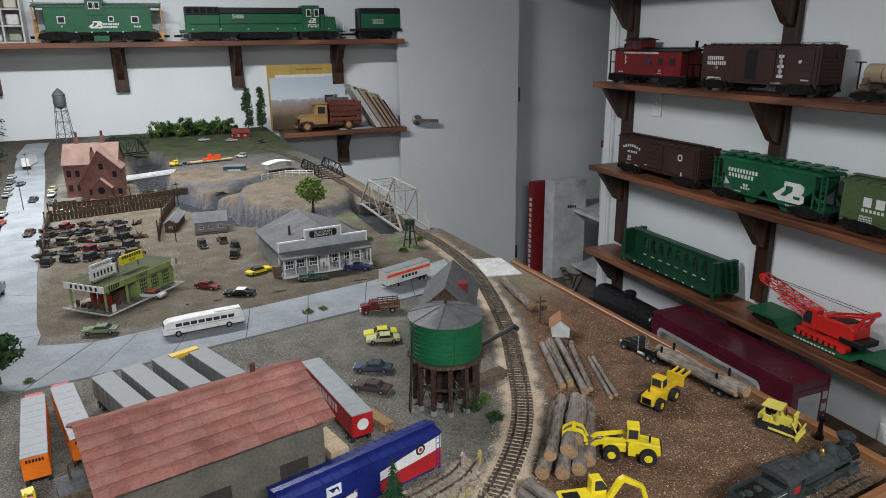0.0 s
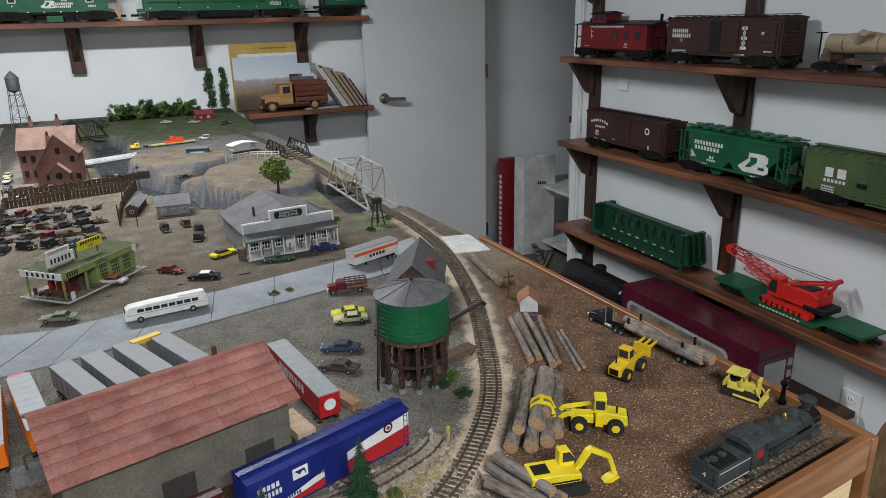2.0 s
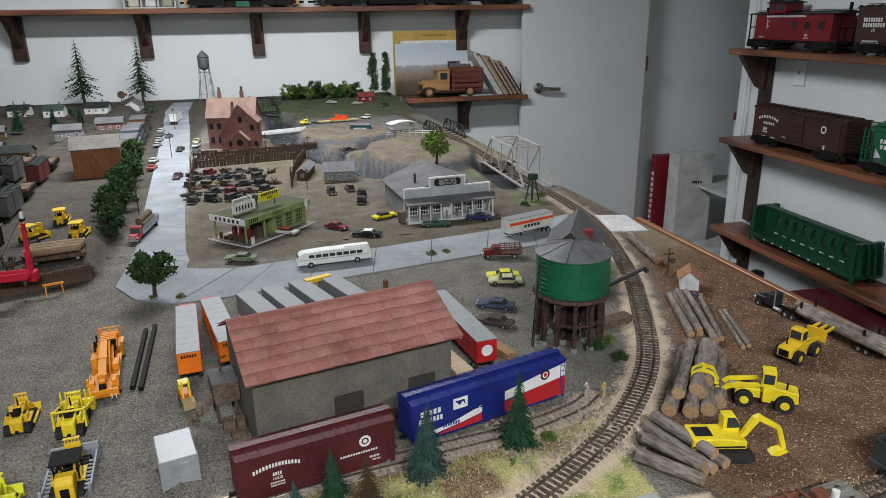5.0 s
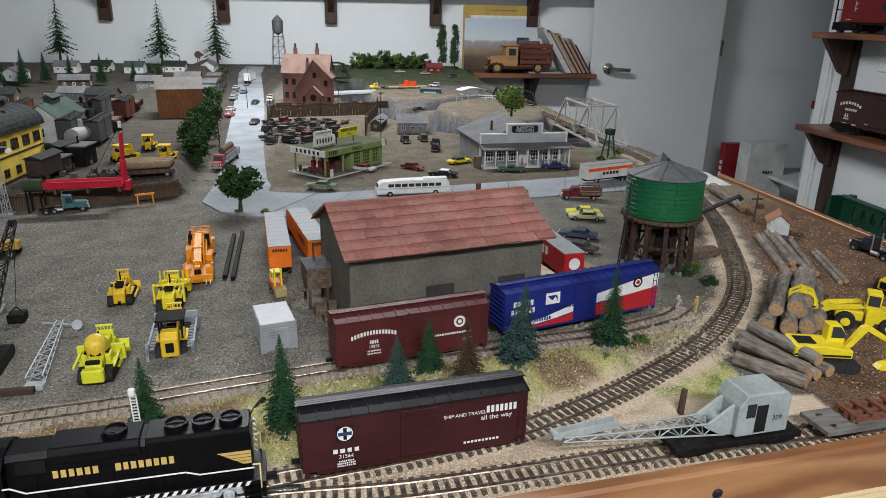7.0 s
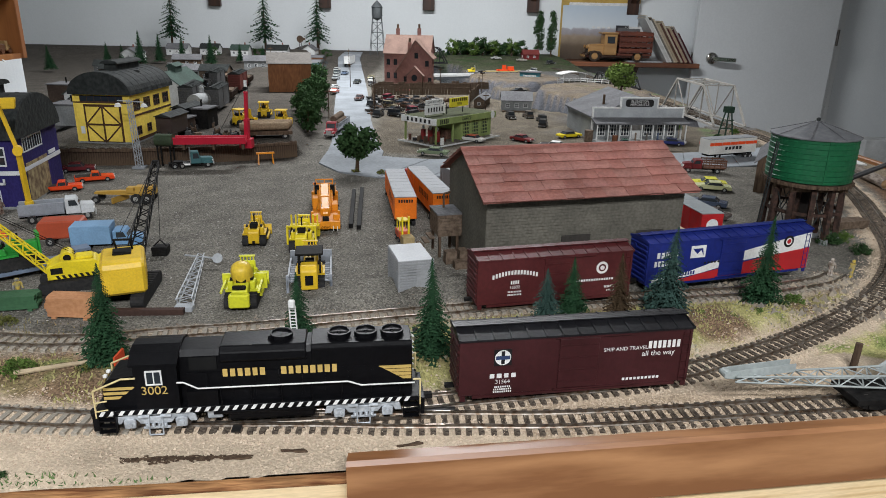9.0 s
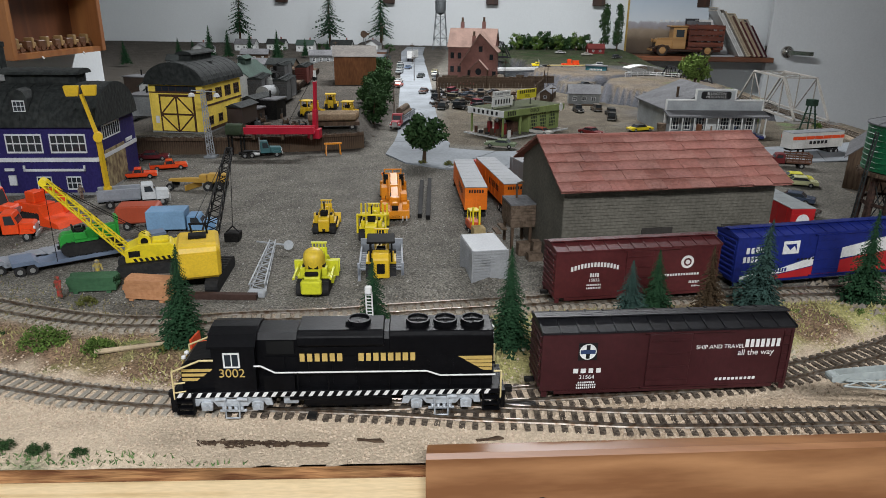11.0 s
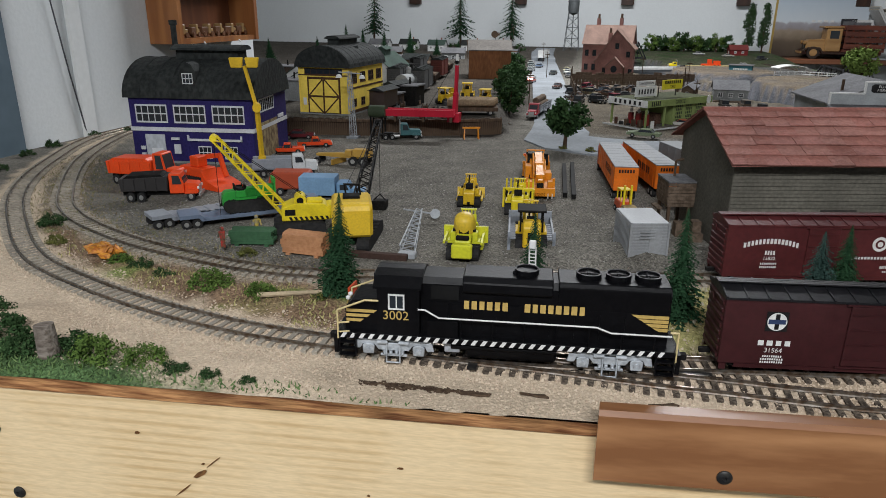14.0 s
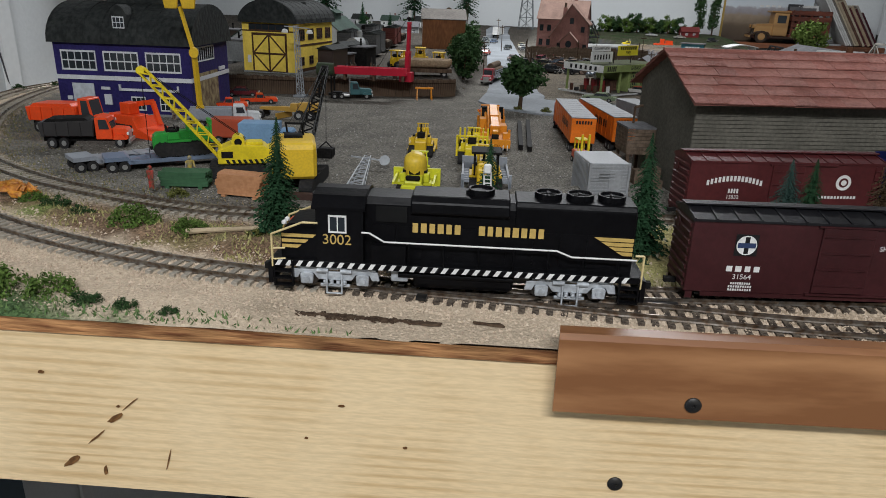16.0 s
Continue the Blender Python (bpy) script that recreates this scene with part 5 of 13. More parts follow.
for x in (-82, -56, -26, 28, 58, 84):
    window(mc, x, 25, 20, 28, side_plane(0, 0, 0), ink_white, 3, 3)
part("shop_door", bx(N(), -10, 10, -1.2, -0.1, 5, 38), ink_white, mc)
for s in (-1, 1):
    part("roof", pr(N(), [(0, 96), (s * 108, 52), (s * 108, 55), (0, 99)], "y", 1, 206), roof_grey, mc)
part("rear_gable", pr(N(), [(-100, 52), (100, 52), (0, 95)], "y", 150, 196), grey_wall, mc)
part("stove_pipe", rd(N(), (-60, 60, 60), (-60, 60, 96), 3), dark_timber, mc)
part("water_butt", rd(N(), (-112, -8, 0), (-112, -8, 26), 9, 10, 12), old_timber, mc)
for i, x in enumerate((-70, -48, -8, 18, 44)):
    b = N()
    rd(b, (x, -20, 5), (x, -20, 14), 2.4, 2.0)
    blob(b, (x * MM, -0.02, 0.0205), 0.0022, seed=i, rough=0.0)
    rd(b, (x, -20, 13.5), (x, -20, 18.5), 1.4, 2.2)
    solo("figurine", b, M("figure_%d" % (i % 3), ((0.18, 0.16, 0.14), (0.10, 0.13, 0.2), (0.3, 0.22, 0.16))[i % 3], None, 400, 0.7), "tiny painted figurine standing on the store porch", "figurine", m=pose(0.592, 1.075, 0, 0, 0, 6), group="store porch figurines")

# ---------------------------------------------------------------- brick brewery
br = thing("brick_mill", "red brick mill with tan gabled roofs and chimneys", "building", pose(0.045, 2.24, 0.0, 0, 0, -8) @ Matrix.Diagonal((0.9, 0.9, 0.98, 1)))
gable_main = gable(br, 190, 130, 118, 62, 5, brick_red, brick_tan)
part("wing_wall", pr(N(), [(-32, 0), (112, 0), (112, 104), (44, 164), (-32, 62)], "y", -118, -60), brick_red, br)
for s in (-1, 1):
    e = (118, 98) if s > 0 else (-38, 52)
    part("wing_roof", pr(N(), [(44, 164.5), e, (e[0], e[1] + 4), (44, 169)], "y", -124, -20), brick_tan, br)
part("porch_wall", pr(N(), [(14, 0), (78, 0), (78, 42), (46, 72), (14, 42)], "y", -150, -118), brick_red, br)
for s in (-1, 1):
    part("porch_roof", pr(N(), [(46, 73), (46 + s * 38, 38), (46 + s * 38, 41), (46, 76)], "y", -154, -116), brick_tan, br)
for x, y, z in ((-50, 5, 216), (40, 5, 218), (10, -55, 168)):
    part("chimney", bx(N(), x - 7, x + 7, y - 7, y + 7, 120, z - 12), brick_red, br)
    part("chimney_cap", rd(N(), (x, y, z - 12), (x, y, z + 4), 5, 4.5, 12), dark_timber, br)
for x, z in ((48, 112), (92, 84), (4, 26), (104, 24)):
    window(br, x, z, 15, 20, side_plane(0, -118, 0), ink_black, 2, 2)
for x in (-78, -48):
    for z in (34, 84):
        window(br, x, z, 15, 22, side_plane(0, -65, 0), ink_black, 2, 2)
part("round_window", lathe(N(), [(0.012, 0), (0.012, 0.002)], 18), pane_dark, br, m=side_plane(46, -150.2, 0) @ pose(0, 0.034, 0))
part("loading_stage", bx(N(), -100, 100, -175, -151, 0, 8), old_timber, br)

# ---------------------------------------------------------------- junkyard fence
jf = thing("board_fence", "weathered board fence round the junkyard", "fence")
FP = [(-0.021, 1.40), (-0.055, 1.72), (-0.06, 1.84), (0.10, 1.875), (0.29, 1.91), (0.25, 1.70), (0.238, 1.48)]
rng = random.Random(3)
for a, c in zip(FP, FP[1:]):
    a, c = Vector(a), Vector(c)
    nb = int((c - a).length / 0.0105)
    rz = math.degrees(math.atan2((c - a).y, (c - a).x))
    for i in range(nb):
        p = a + (c - a) * i / nb
        part("board", bx(N(), 0, 9.8, -0.8, 0.8, 0, 34 + rng.uniform(-3, 3)), old_timber, jf, m=pose(p.x, p.y, 0, rng.uniform(-3, 3), 0, rz))
    part("rail_board", beam(bm_new(), (a.x, a.y - 0.002, 0.022), (c.x, c.y - 0.002, 0.022), 0.0025, 0.004), old_timber, jf)
for k, p in enumerate(FP):
    part("post", rd(N(), (0, 0, 0), (0, 0, 58), 1.6), dark_timber, jf, m=pose(p[0], p[1], 0))
jf2 = thing("board_fence", "low weathered timber wall behind the junkyard", "fence")
for k in range(30):
    part("board", bx(N(), 0, 13, -1, 1, 0, 26 + rng.uniform(-4, 4)), old_timber, jf2, m=pose(-0.07 + 0.0136 * k, 1.99 + 0.003 * k, 0, 0, 0, 8))
part("rail_board", beam(bm_new(), (-0.07, 1.985, 0.02), (0.33, 2.075, 0.02), 0.003), dark_timber, jf2)

# shed with lean-to in the lot
sh = simple_house("office_shed", "small grey board office with a shingle roof", 0.375, 1.545, 0, -3, 84, 70, 32, 20, grey_wall, roof_grey, 3, "shed")
part("porch", bx(N(), -42, 42, -52, -36, 0, 4), old_timber, sh)
lean = simple_house("lean_to", "long weathered lean-to shed beside the lot", 0.283, 1.63, 0, 78, 130, 30, 24, 10, old_timber, roof_grey, 0, "shed")

# ---------------------------------------------------------------- far steel water tower
zinc = M("old_zinc", (0.17, 0.185, 0.19), (0.11, 0.12, 0.125), 260, 0.55, metal=0.5)
wt2 = thing("steel_water_tower", "tall grey steel water tower on lattice legs", "water tower", pose(-0.165, 3.40, 0.015) @ Matrix.Diagonal((0.95, 0.95, 1.14, 1)))
part("tank", lathe(N(), [(0.004, 0.168), (0.026, 0.178), (0.030, 0.19), (0.030, 0.225), (0.033, 0.227), (0.018, 0.243), (0.002, 0.256)], 22), zinc, wt2, smooth=True)
for sx in (-1, 1):
    for sy in (-1, 1):
        part("leg", rd(N(), (sx * 42, sy * 42, 0), (sx * 24, sy * 24, 186), 1.8), zinc, wt2)
for z0, z1 in ((10, 65), (65, 115), (115, 160)):
    for s in (-1, 1):
        w0, w1 = 42 - 18 * z0 / 186, 42 - 18 * z1 / 186
        part("brace", rd(N(), (-w0, s * w0, z0), (w1, s * w1, z1), 0.8), zinc, wt2)
        part("brace", rd(N(), (w0, s * w0, z0), (-w1, s * w1, z1), 0.8), zinc, wt2)
        part("girt", rd(N(), (-w1, s * w1, z1), (w1, s * w1, z1), 0.9), zinc, wt2)
        part("girt", rd(N(), (s * w1, -w1, z1), (s * w1, w1, z1), 0.9), zinc, wt2)
part("riser", rd(N(), (0, 0, 0), (0, 0, 172), 2.4), zinc, wt2)

# ---------------------------------------------------------------- near wooden water tank
TX, TY = 0.619, 0.398
tank_green = M("tank_green", (0.008, 0.105, 0.040), (0.006, 0.080, 0.032), 220, 0.45, 0.1)
wt = thing("water_tank", "round green water tank with grey conical roof on posts", "water tank", pose(TX, TY, 0))
R = 51
part("tub", lathe(N(), [((R - 3) * MM, 0.079), (R * MM, 0.079), (R * MM, 0.133), ((R - 3) * MM, 0.133)], 40), tank_green, wt, "green planked tub", smooth=False)
for z in (83, 89.5, 96, 102.5, 109, 115.5, 122, 128.5):
    part("hoop", lathe(N(), [((R + 0.1) * MM, (z - 0.6) * MM), ((R + 0.7) * MM, z * MM), ((R + 0.1) * MM, (z + 0.6) * MM)], 40), tank_green, wt)
lid = part("roof", lathe(N(), [((R + 2.2) * MM, 0.1325), ((R + 2.2) * MM, 0.1338), (0.002, 0.1495), (0.001, 0.1505)], 24), M("zinc_roof", (0.145, 0.148, 0.155), (0.10, 0.103, 0.11), 120, 0.55, 0.1), wt, "grey conical roof")
for k in range(8):
    a = math.pi / 4 * k + 0.2
    part("roof_seam", bar(N(), (4 * math.cos(a), 4 * math.sin(a), 149.7), ((R + 2) * math.cos(a), (R + 2) * math.sin(a), 134.4), 0.8, 0.8), roof_grey, lid)
part("finial", blob(N(), (0, 0, 0.152), 0.0028, seed=1, rough=0.0), roof_dark, lid)
part("seam_rib", bx(N(), -1, 1, -R - 1.0, -R + 0.2, 79, 133), tank_green, wt, m=pose(0, 0, 0, 0, 0, -8))
part("frost_box", rd(N(), (0, 4, 0), (0, 4, 76), 15, 15, 12), M("frost_box", (0.02, 0.016, 0.014), None, 300, 0.9), wt)
part("platform", rd(N(), (0, 0, 73), (0, 0, 77.5), R + 2, R + 2, 32), dark_timber, wt)
rust_post = M("rust_post", (0.075, 0.042, 0.032), (0.028, 0.02, 0.017), 200, 0.85, 0.3)
TANK_POSTS = [(44 * math.cos(math.radians(15 + 30 * k)), 44 * math.sin(math.radians(15 + 30 * k))) for k in range(12)]
for x, y in TANK_POSTS + [(-15, -14), (15, -14)]:
    k = 1.05
    part("post", bar(N(), (x * k, y * k, 6), (x, y, 73), 6), rust_post, wt)
    part("footing", rd(N(), (x * k, y * k, 0), (x * k, y * k, 7), 5.4, 4.8, 12), grey_wall, wt)
for k in range(12):
    (xa, ya), (xb, yb) = TANK_POSTS[k], TANK_POSTS[(k + 1) % 12]
    part("girt", bar(N(), (xa * 1.02, ya * 1.02, 38), (xb * 1.02, yb * 1.02, 38), 2.6, 4), rust_post, wt)
    if k % 2 == 0:
        part("tie_rod", rd(N(), (xa * 1.04, ya * 1.04, 10), (xb, yb, 68), 0.7, n=6), roof_dark, wt)
        part("tie_rod", rd(N(), (xb * 1.04, yb * 1.04, 10), (xa, ya, 68), 0.7, n=6), roof_dark, wt)
for y in (-32, -11, 11, 32):
    half = math.sqrt(48 ** 2 - y * y)
    part("cap_beam", bx(N(), -half, half, y - 3, y + 3, 66, 73), dark_timber, wt)
for k in range(28):
    a = math.tau * k / 28
    part("joist_end", bar(N(), (46 * math.cos(a), 46 * math.sin(a), 75), (55 * math.cos(a), 55 * math.sin(a), 75), 3, 3.4), dark_timber, wt)
part("spout_mast", rd(N(), (R + 4, 6, 70), (R + 4, 6, 108), 2.2), roof_dark, wt)
part("spout", rd(N(), (R + 4, 4, 74), (R + 52, -14, 104), 3.6, 3.0, 10), M("spout_black", (0.025, 0.024, 0.025), None, 250, 0.5), wt, "black swinging spout", smooth=True)
part("spout_tip", rd(N(), (R + 50, -13, 104), (R + 56, -15, 98), 3.2, 3.4, 10), roof_dark, wt)
part("ladder_rail", bar(N(), (-R - 10, -10, 0), (-R - 2, -10, 126), 1.4), roof_dark, wt)
part("ladder_rail", bar(N(), (-R - 10, -16, 0), (-R - 2, -16, 126), 1.4), roof_dark, wt)
for k in range(18):
    z = 6 + k * 6.6
    part("rung", rd(N(), (-R - 10 + 8 * z / 126, -10, z), (-R - 10 + 8 * z / 126, -16, z), 0.5, n=5), roof_dark, wt)

# grey-roofed engine shed behind the tank
es = thing("coal_shed", "dark shed with a steep grey roof and red roof hatch", "shed", pose(0.735, 0.665, 0, 0, 0, 62))
gable(es, 150, 92, 52, 42, 5, dark_timber, roof_grey)
part("roof_hatch", bx(N(), -20, 0, -34, -16, 62, 82), P("hatch_red", (0.20, 0.03, 0.03)), es, "red hatch on the roof")

# ---------------------------------------------------------------- bridges
def truss_bridge(name, label, a, c, z, width, height, panels, mat, top=True):
    a, c = Vector(a), Vector(c)
    L = (c - a).length * 1000
    t = thing(name, label, "bridge", pose(a.x, a.y, z, 0, 0, math.degrees(math.atan2((c - a).y, (c - a).x))))
    s = L / panels
    for y in (-width / 2, width / 2):
        part("bottom_chord", bar(N(), (0, y, 0), (L, y, 0), 5, 5), mat, t)
        part("top_chord", bar(N(), (s, y, height), (L - s, y, height), 4.5, 4.5), mat, t)
        for i in range(1, panels):
            part("vertical", bar(N(), (i * s, y, 0), (i * s, y, height), 2.6), mat, t)
        part("end_post", bar(N(), (0, y, 0), (s, y, height), 4.5), mat, t)
        part("end_post", bar(N(), (L, y, 0), (L - s, y, height), 4.5), mat, t)
        for i in range(1, panels - 1):
            up = i < panels / 2
            p, q = ((i * s, y, height), ((i + 1) * s, y, 0)) if up else ((i * s, y, 0), ((i + 1) * s, y, height))
            part("diagonal", bar(N(), p, q, 2.4), mat, t)
    if top:
        for i in range(1, panels):
            part("top_strut", bar(N(), (i * s, -width / 2, height), (i * s, width / 2, height), 2.6), mat, t)
            if i < panels - 1:
                part("sway_brace", bar(N(), (i * s, -width / 2, height), ((i + 1) * s, width / 2, height), 1.6), mat, t)
                part("sway_brace", bar(N(), (i * s, width / 2, height), ((i + 1) * s, -width / 2, height), 1.6), mat, t)
    for i in range(panels + 1):
        part("floor_beam", bar(N(), (i * s, -width / 2, -2), (i * s, width / 2, -2), 3.5), mat, t)
    return t


silver_paint = M("silver_paint", (0.42, 0.40, 0.36), (0.33, 0.31, 0.28), 260, 0.5, metal=0.25)
truss_bridge("truss_bridge", "silver through-truss railway bridge over the cut", (0.8935, 1.285), (0.884, 1.67), 0.004, 82, 92, 4, silver_paint)
truss_bridge("pony_truss", "black pony-truss railway bridge", (0.866, 2.14), (0.842, 2.44), 0.004, 88, 40, 6, M("bridge_black", (0.02, 0.02, 0.022), None, 260, 0.6), False)
truss_bridge("girder_bridge", "black truss bridge far behind the mill", (0.005, 3.02), (0.20, 3.06), 0.02, 60, 72, 5, MATS["bridge_black"], False)
b = N()
bx(b, -110, 110, -28, 28, 0, 8)
t = thing("plate_bridge", "pale concrete road bridge over the river", "bridge", pose(0.22, 2.45, 0.004, 0, 0, 24))
part("deck", b, concrete, t)
for y in (-29, 29):
    part("parapet", bx(N(), -110, 110, y - 1.5, y + 1.5, 8, 16), ink_white, t)
for y, r in ((1.28, 0), (1.69, 0)):
    solo("bridge_abutment", box(bm_new(), 0.835, 0.952, y - 0.03, y + 0.02, -0.085, 0.001), M("abutment", (0.14, 0.13, 0.12), (0.10, 0.095, 0.09), 200, 0.9, 0.3), "grey stone bridge abutment in the cut", "abutment", m=None, group="abutments")
t = thing("signal_tripod", "small green timber trestle beside the main line", "trestle", pose(0.832, 1.16, 0, 0, 0, 30))
for x, y in ((-14, -10), (14, -10), (-14, 10), (14, 10)):
    part("leg", bar(N(), (x, y, 0), (x * 0.4, y * 0.4, 58), 3), M("trestle_green", (0.03, 0.06, 0.04), None, 250, 0.7), t)
for z in (18, 38):
    part("cross_bar", bar(N(), (-12, -9, z), (10, 8, z), 2), MATS["trestle_green"], t)
    part("cross_bar", bar(N(), (12, -9, z), (-10, 8, z), 2), MATS["trestle_green"], t)
part("top_box", bx(N(), -9, 9, -9, 9, 56, 70), MATS["trestle_green"], t)

# pens and huts on the mesa
t = thing("park_fence", "short white rail fence on the bluff", "fence")
for k in range(9):
    part("post", bx(N(), -1, 1, -1, 1, 0, 22), ink_white, t, m=pose(0.60 + 0.024 * k, 2.20 - 0.012 * abs(k - 4), 0.014))
for z in (12, 20):
    part("rail", beam(bm_new(), (0.60, 2.152, 0.014 + z * MM), (0.696, 2.20, 0.014 + z * MM), 0.0018), ink_white, t)
    part("rail", beam(bm_new(), (0.696, 2.20, 0.014 + z * MM), (0.792, 2.152, 0.014 + z * MM), 0.0018), ink_white, t)
b = N()
bx(b, -40, 40, -22, 22, 0, 26)
t = thing("trailer_box", "teal and grey market stall building on the bluff", "stall", pose(0.525, 2.36, 0.014, 0, 0, -14))
part("body", b, M("teal", (0.05, 0.17, 0.21), (0.04, 0.13, 0.16), 250, 0.6), t, bevel=0.0006)
part("roof", bx(N(), -43, 43, -25, 25, 26.2, 29), roof_grey, t)
mark_bars("sign_bars", 9, 0.05, 0.006, ink_white, t, side_plane(0, -22.2, 0) @ pose(0, 0.014, 0), 4)
t = thing("picnic_shelter", "white curved shelter on posts on the bluff", "shelter", pose(0.70, 2.40, 0.015, 0, 0, 20))
arc = [(-60 + 12 * k, 20 + 9 * math.sin(math.pi * k / 10)) for k in range(11)] + [(60 - 12 * k, 17 + 9 * math.sin(math.pi * k / 10)) for k in range(11)]
part("roof", pr(N(), arc, "y", -26, 26), ink_white, t)
for x in (-50, 50):
    part("wall", bx(N(), x - 2, x + 2, -22, 22, 0, 20), ink_white, t)
for k, (x, y, rz) in enumerate(((0.60, 1.86, 20), (0.66, 1.74, -60), (0.78, 1.83, 70))):
    solo("log", rd(N(), (-28, 0, 4), (28, 0, 4), 4, 3.4, 10), dark_timber, "small dark log lying on the bluff", "log", m=pose(x, y, 0.0225, 0, 0, rz), group="bluff logs")

# shanty beside the log yard
sn = thing("crossing_shanty", "tiny white shanty with a tan gabled roof", "shanty", pose(0.893, 0.535, 0, 0, 0, 62))
gable(sn, 34, 30, 22, 12, 5, white_wall, M("tan_roof", (0.34, 0.17, 0.095), (0.28, 0.14, 0.08), 260, 0.8, 0.1))
part("door", bx(N(), -17.8, -17, -5, 5, 0, 16), white_wall, sn)
for i, c in enumerate(((0.6, 0.6, 0.58), (0.10, 0.06, 0.16), (0.3, 0.25, 0.2))):
    solo("barrel", rd(N(), (0, 0, 0), (0, 0, 8), 3.4, 3.4, 12), P("barrel_%d" % i, c), "small painted barrel beside the shanty", "barrel", m=pose(0.868 + 0.008 * i, 0.496 - 0.006 * i, 0), group="shanty barrels")
t = thing("telegraph_pole", "dark wooden telegraph pole by the shanty", "pole", pose(0.885, 0.592, 0))
part("mast", rd(N(), (0, 0, 0), (0, 0, 52), 1.8, 1.2), dark_timber, t)
part("cross_arm", bx(N(), -10, 10, -1, 1, 40, 43), dark_timber, t)
part("lamp_box", bx(N(), 3, 12, -4, 4, 24, 32), dark_timber, t)
for i, (x, y, h) in enumerate(((-0.13, 1.30, 80), (-0.16, 2.05, 90), (0.16, 1.96, 85), (0.30, 1.90, 80), (-0.245, 2.75, 95), (0.28, 1.45, 60), (-0.55, 2.55, 110), (-0.47, 3.35, 150))):
    t = thing("telegraph_pole", "slim dark telegraph pole in the town", "pole", pose(x, y, 0.0, 0, 0, 20), group="town poles")
    part("mast", rd(N(), (0, 0, 0), (0, 0, h), 1.4, 1.0, 6), dark_timber, t)
    part("cross_arm", bx(N(), -9, 9, -0.8, 0.8, h - 10, h - 7.5), dark_timber, t)
# windmill
t = thing("windmill", "small dark farm windmill against the wall", "windmill", pose(-0.56, 3.3, 0.02))
for sx, sy in ((-1, -1), (1, -1), (-1, 1), (1, 1)):
    part("leg", rd(N(), (sx * 12, sy * 12, 0), (sx * 2, sy * 2, 84), 1), zinc, t)
part("wheel", lathe(N(), [(0.018, 0), (0.018, 0.002)], 18), dark_timber, t, m=pose(0, -0.006, 0.088, 90, 0, 0))
part("vane", bx(N(), 10, 26, -0.5, 0.5, 82, 94), dark_timber, t)

# low brick storefront row along the street
for k, (y, c) in enumerate(((2.02, brick_red), (2.22, white_wall), (2.40, P("store_blue", (0.08, 0.13, 0.16))), (2.58, brick_red), (2.78, brown_wall))):
    x = -0.30 - 0.12 * (y - 2.0)
    t = thing("storefront", "narrow town storefront along the main street", "store", pose(x, y, 0, 0, 0, 97), group="main street stores")
    part("wall", bx(N(), -80, 80, -34, 34, 0, 50 + 6 * (k % 3)), c, t)
    part("cornice", bx(N(), -82, 82, -37, -30, 46 + 6 * (k % 3), 53 + 6 * (k % 3)), roof_dark, t)
    part("roof", bx(N(), -80, 80, -30, 34, 50.2 + 6 * (k % 3), 52 + 6 * (k % 3)), roof_grey, t)
    for xx in (-50, 0, 50):
        window(t, xx, 16, 30, 20, side_plane(0, -34, 0), ink_white, 2, 1)
    part("awning", pr(N(), [(-34, 33), (-48, 27), (-48, 28), (-34, 35)], "x", -76, 76), roof_dark, t)
# ---------------------------------------------------------------- rolling stock
RT = 7.1
truck_black = M("truck_black", (0.007, 0.0068, 0.0068), (0.015, 0.014, 0.013), 300, 0.65, spec=0.3)
truck_grey = M("truck_grey", (0.46, 0.49, 0.52), (0.30, 0.32, 0.34), 300, 0.5, metal=0.2)
tuscan = M("tuscan_red", (0.080, 0.016, 0.017), (0.066, 0.0135, 0.0145), 260, 0.5, 0.05)
tuscan2 = M("oxide_red", (0.045, 0.0105, 0.012), (0.037, 0.009, 0.010), 260, 0.5, 0.05)
car_black = M("car_black", (0.007, 0.007, 0.0085), (0.012, 0.012, 0.014), 260, 0.45, 0.05)


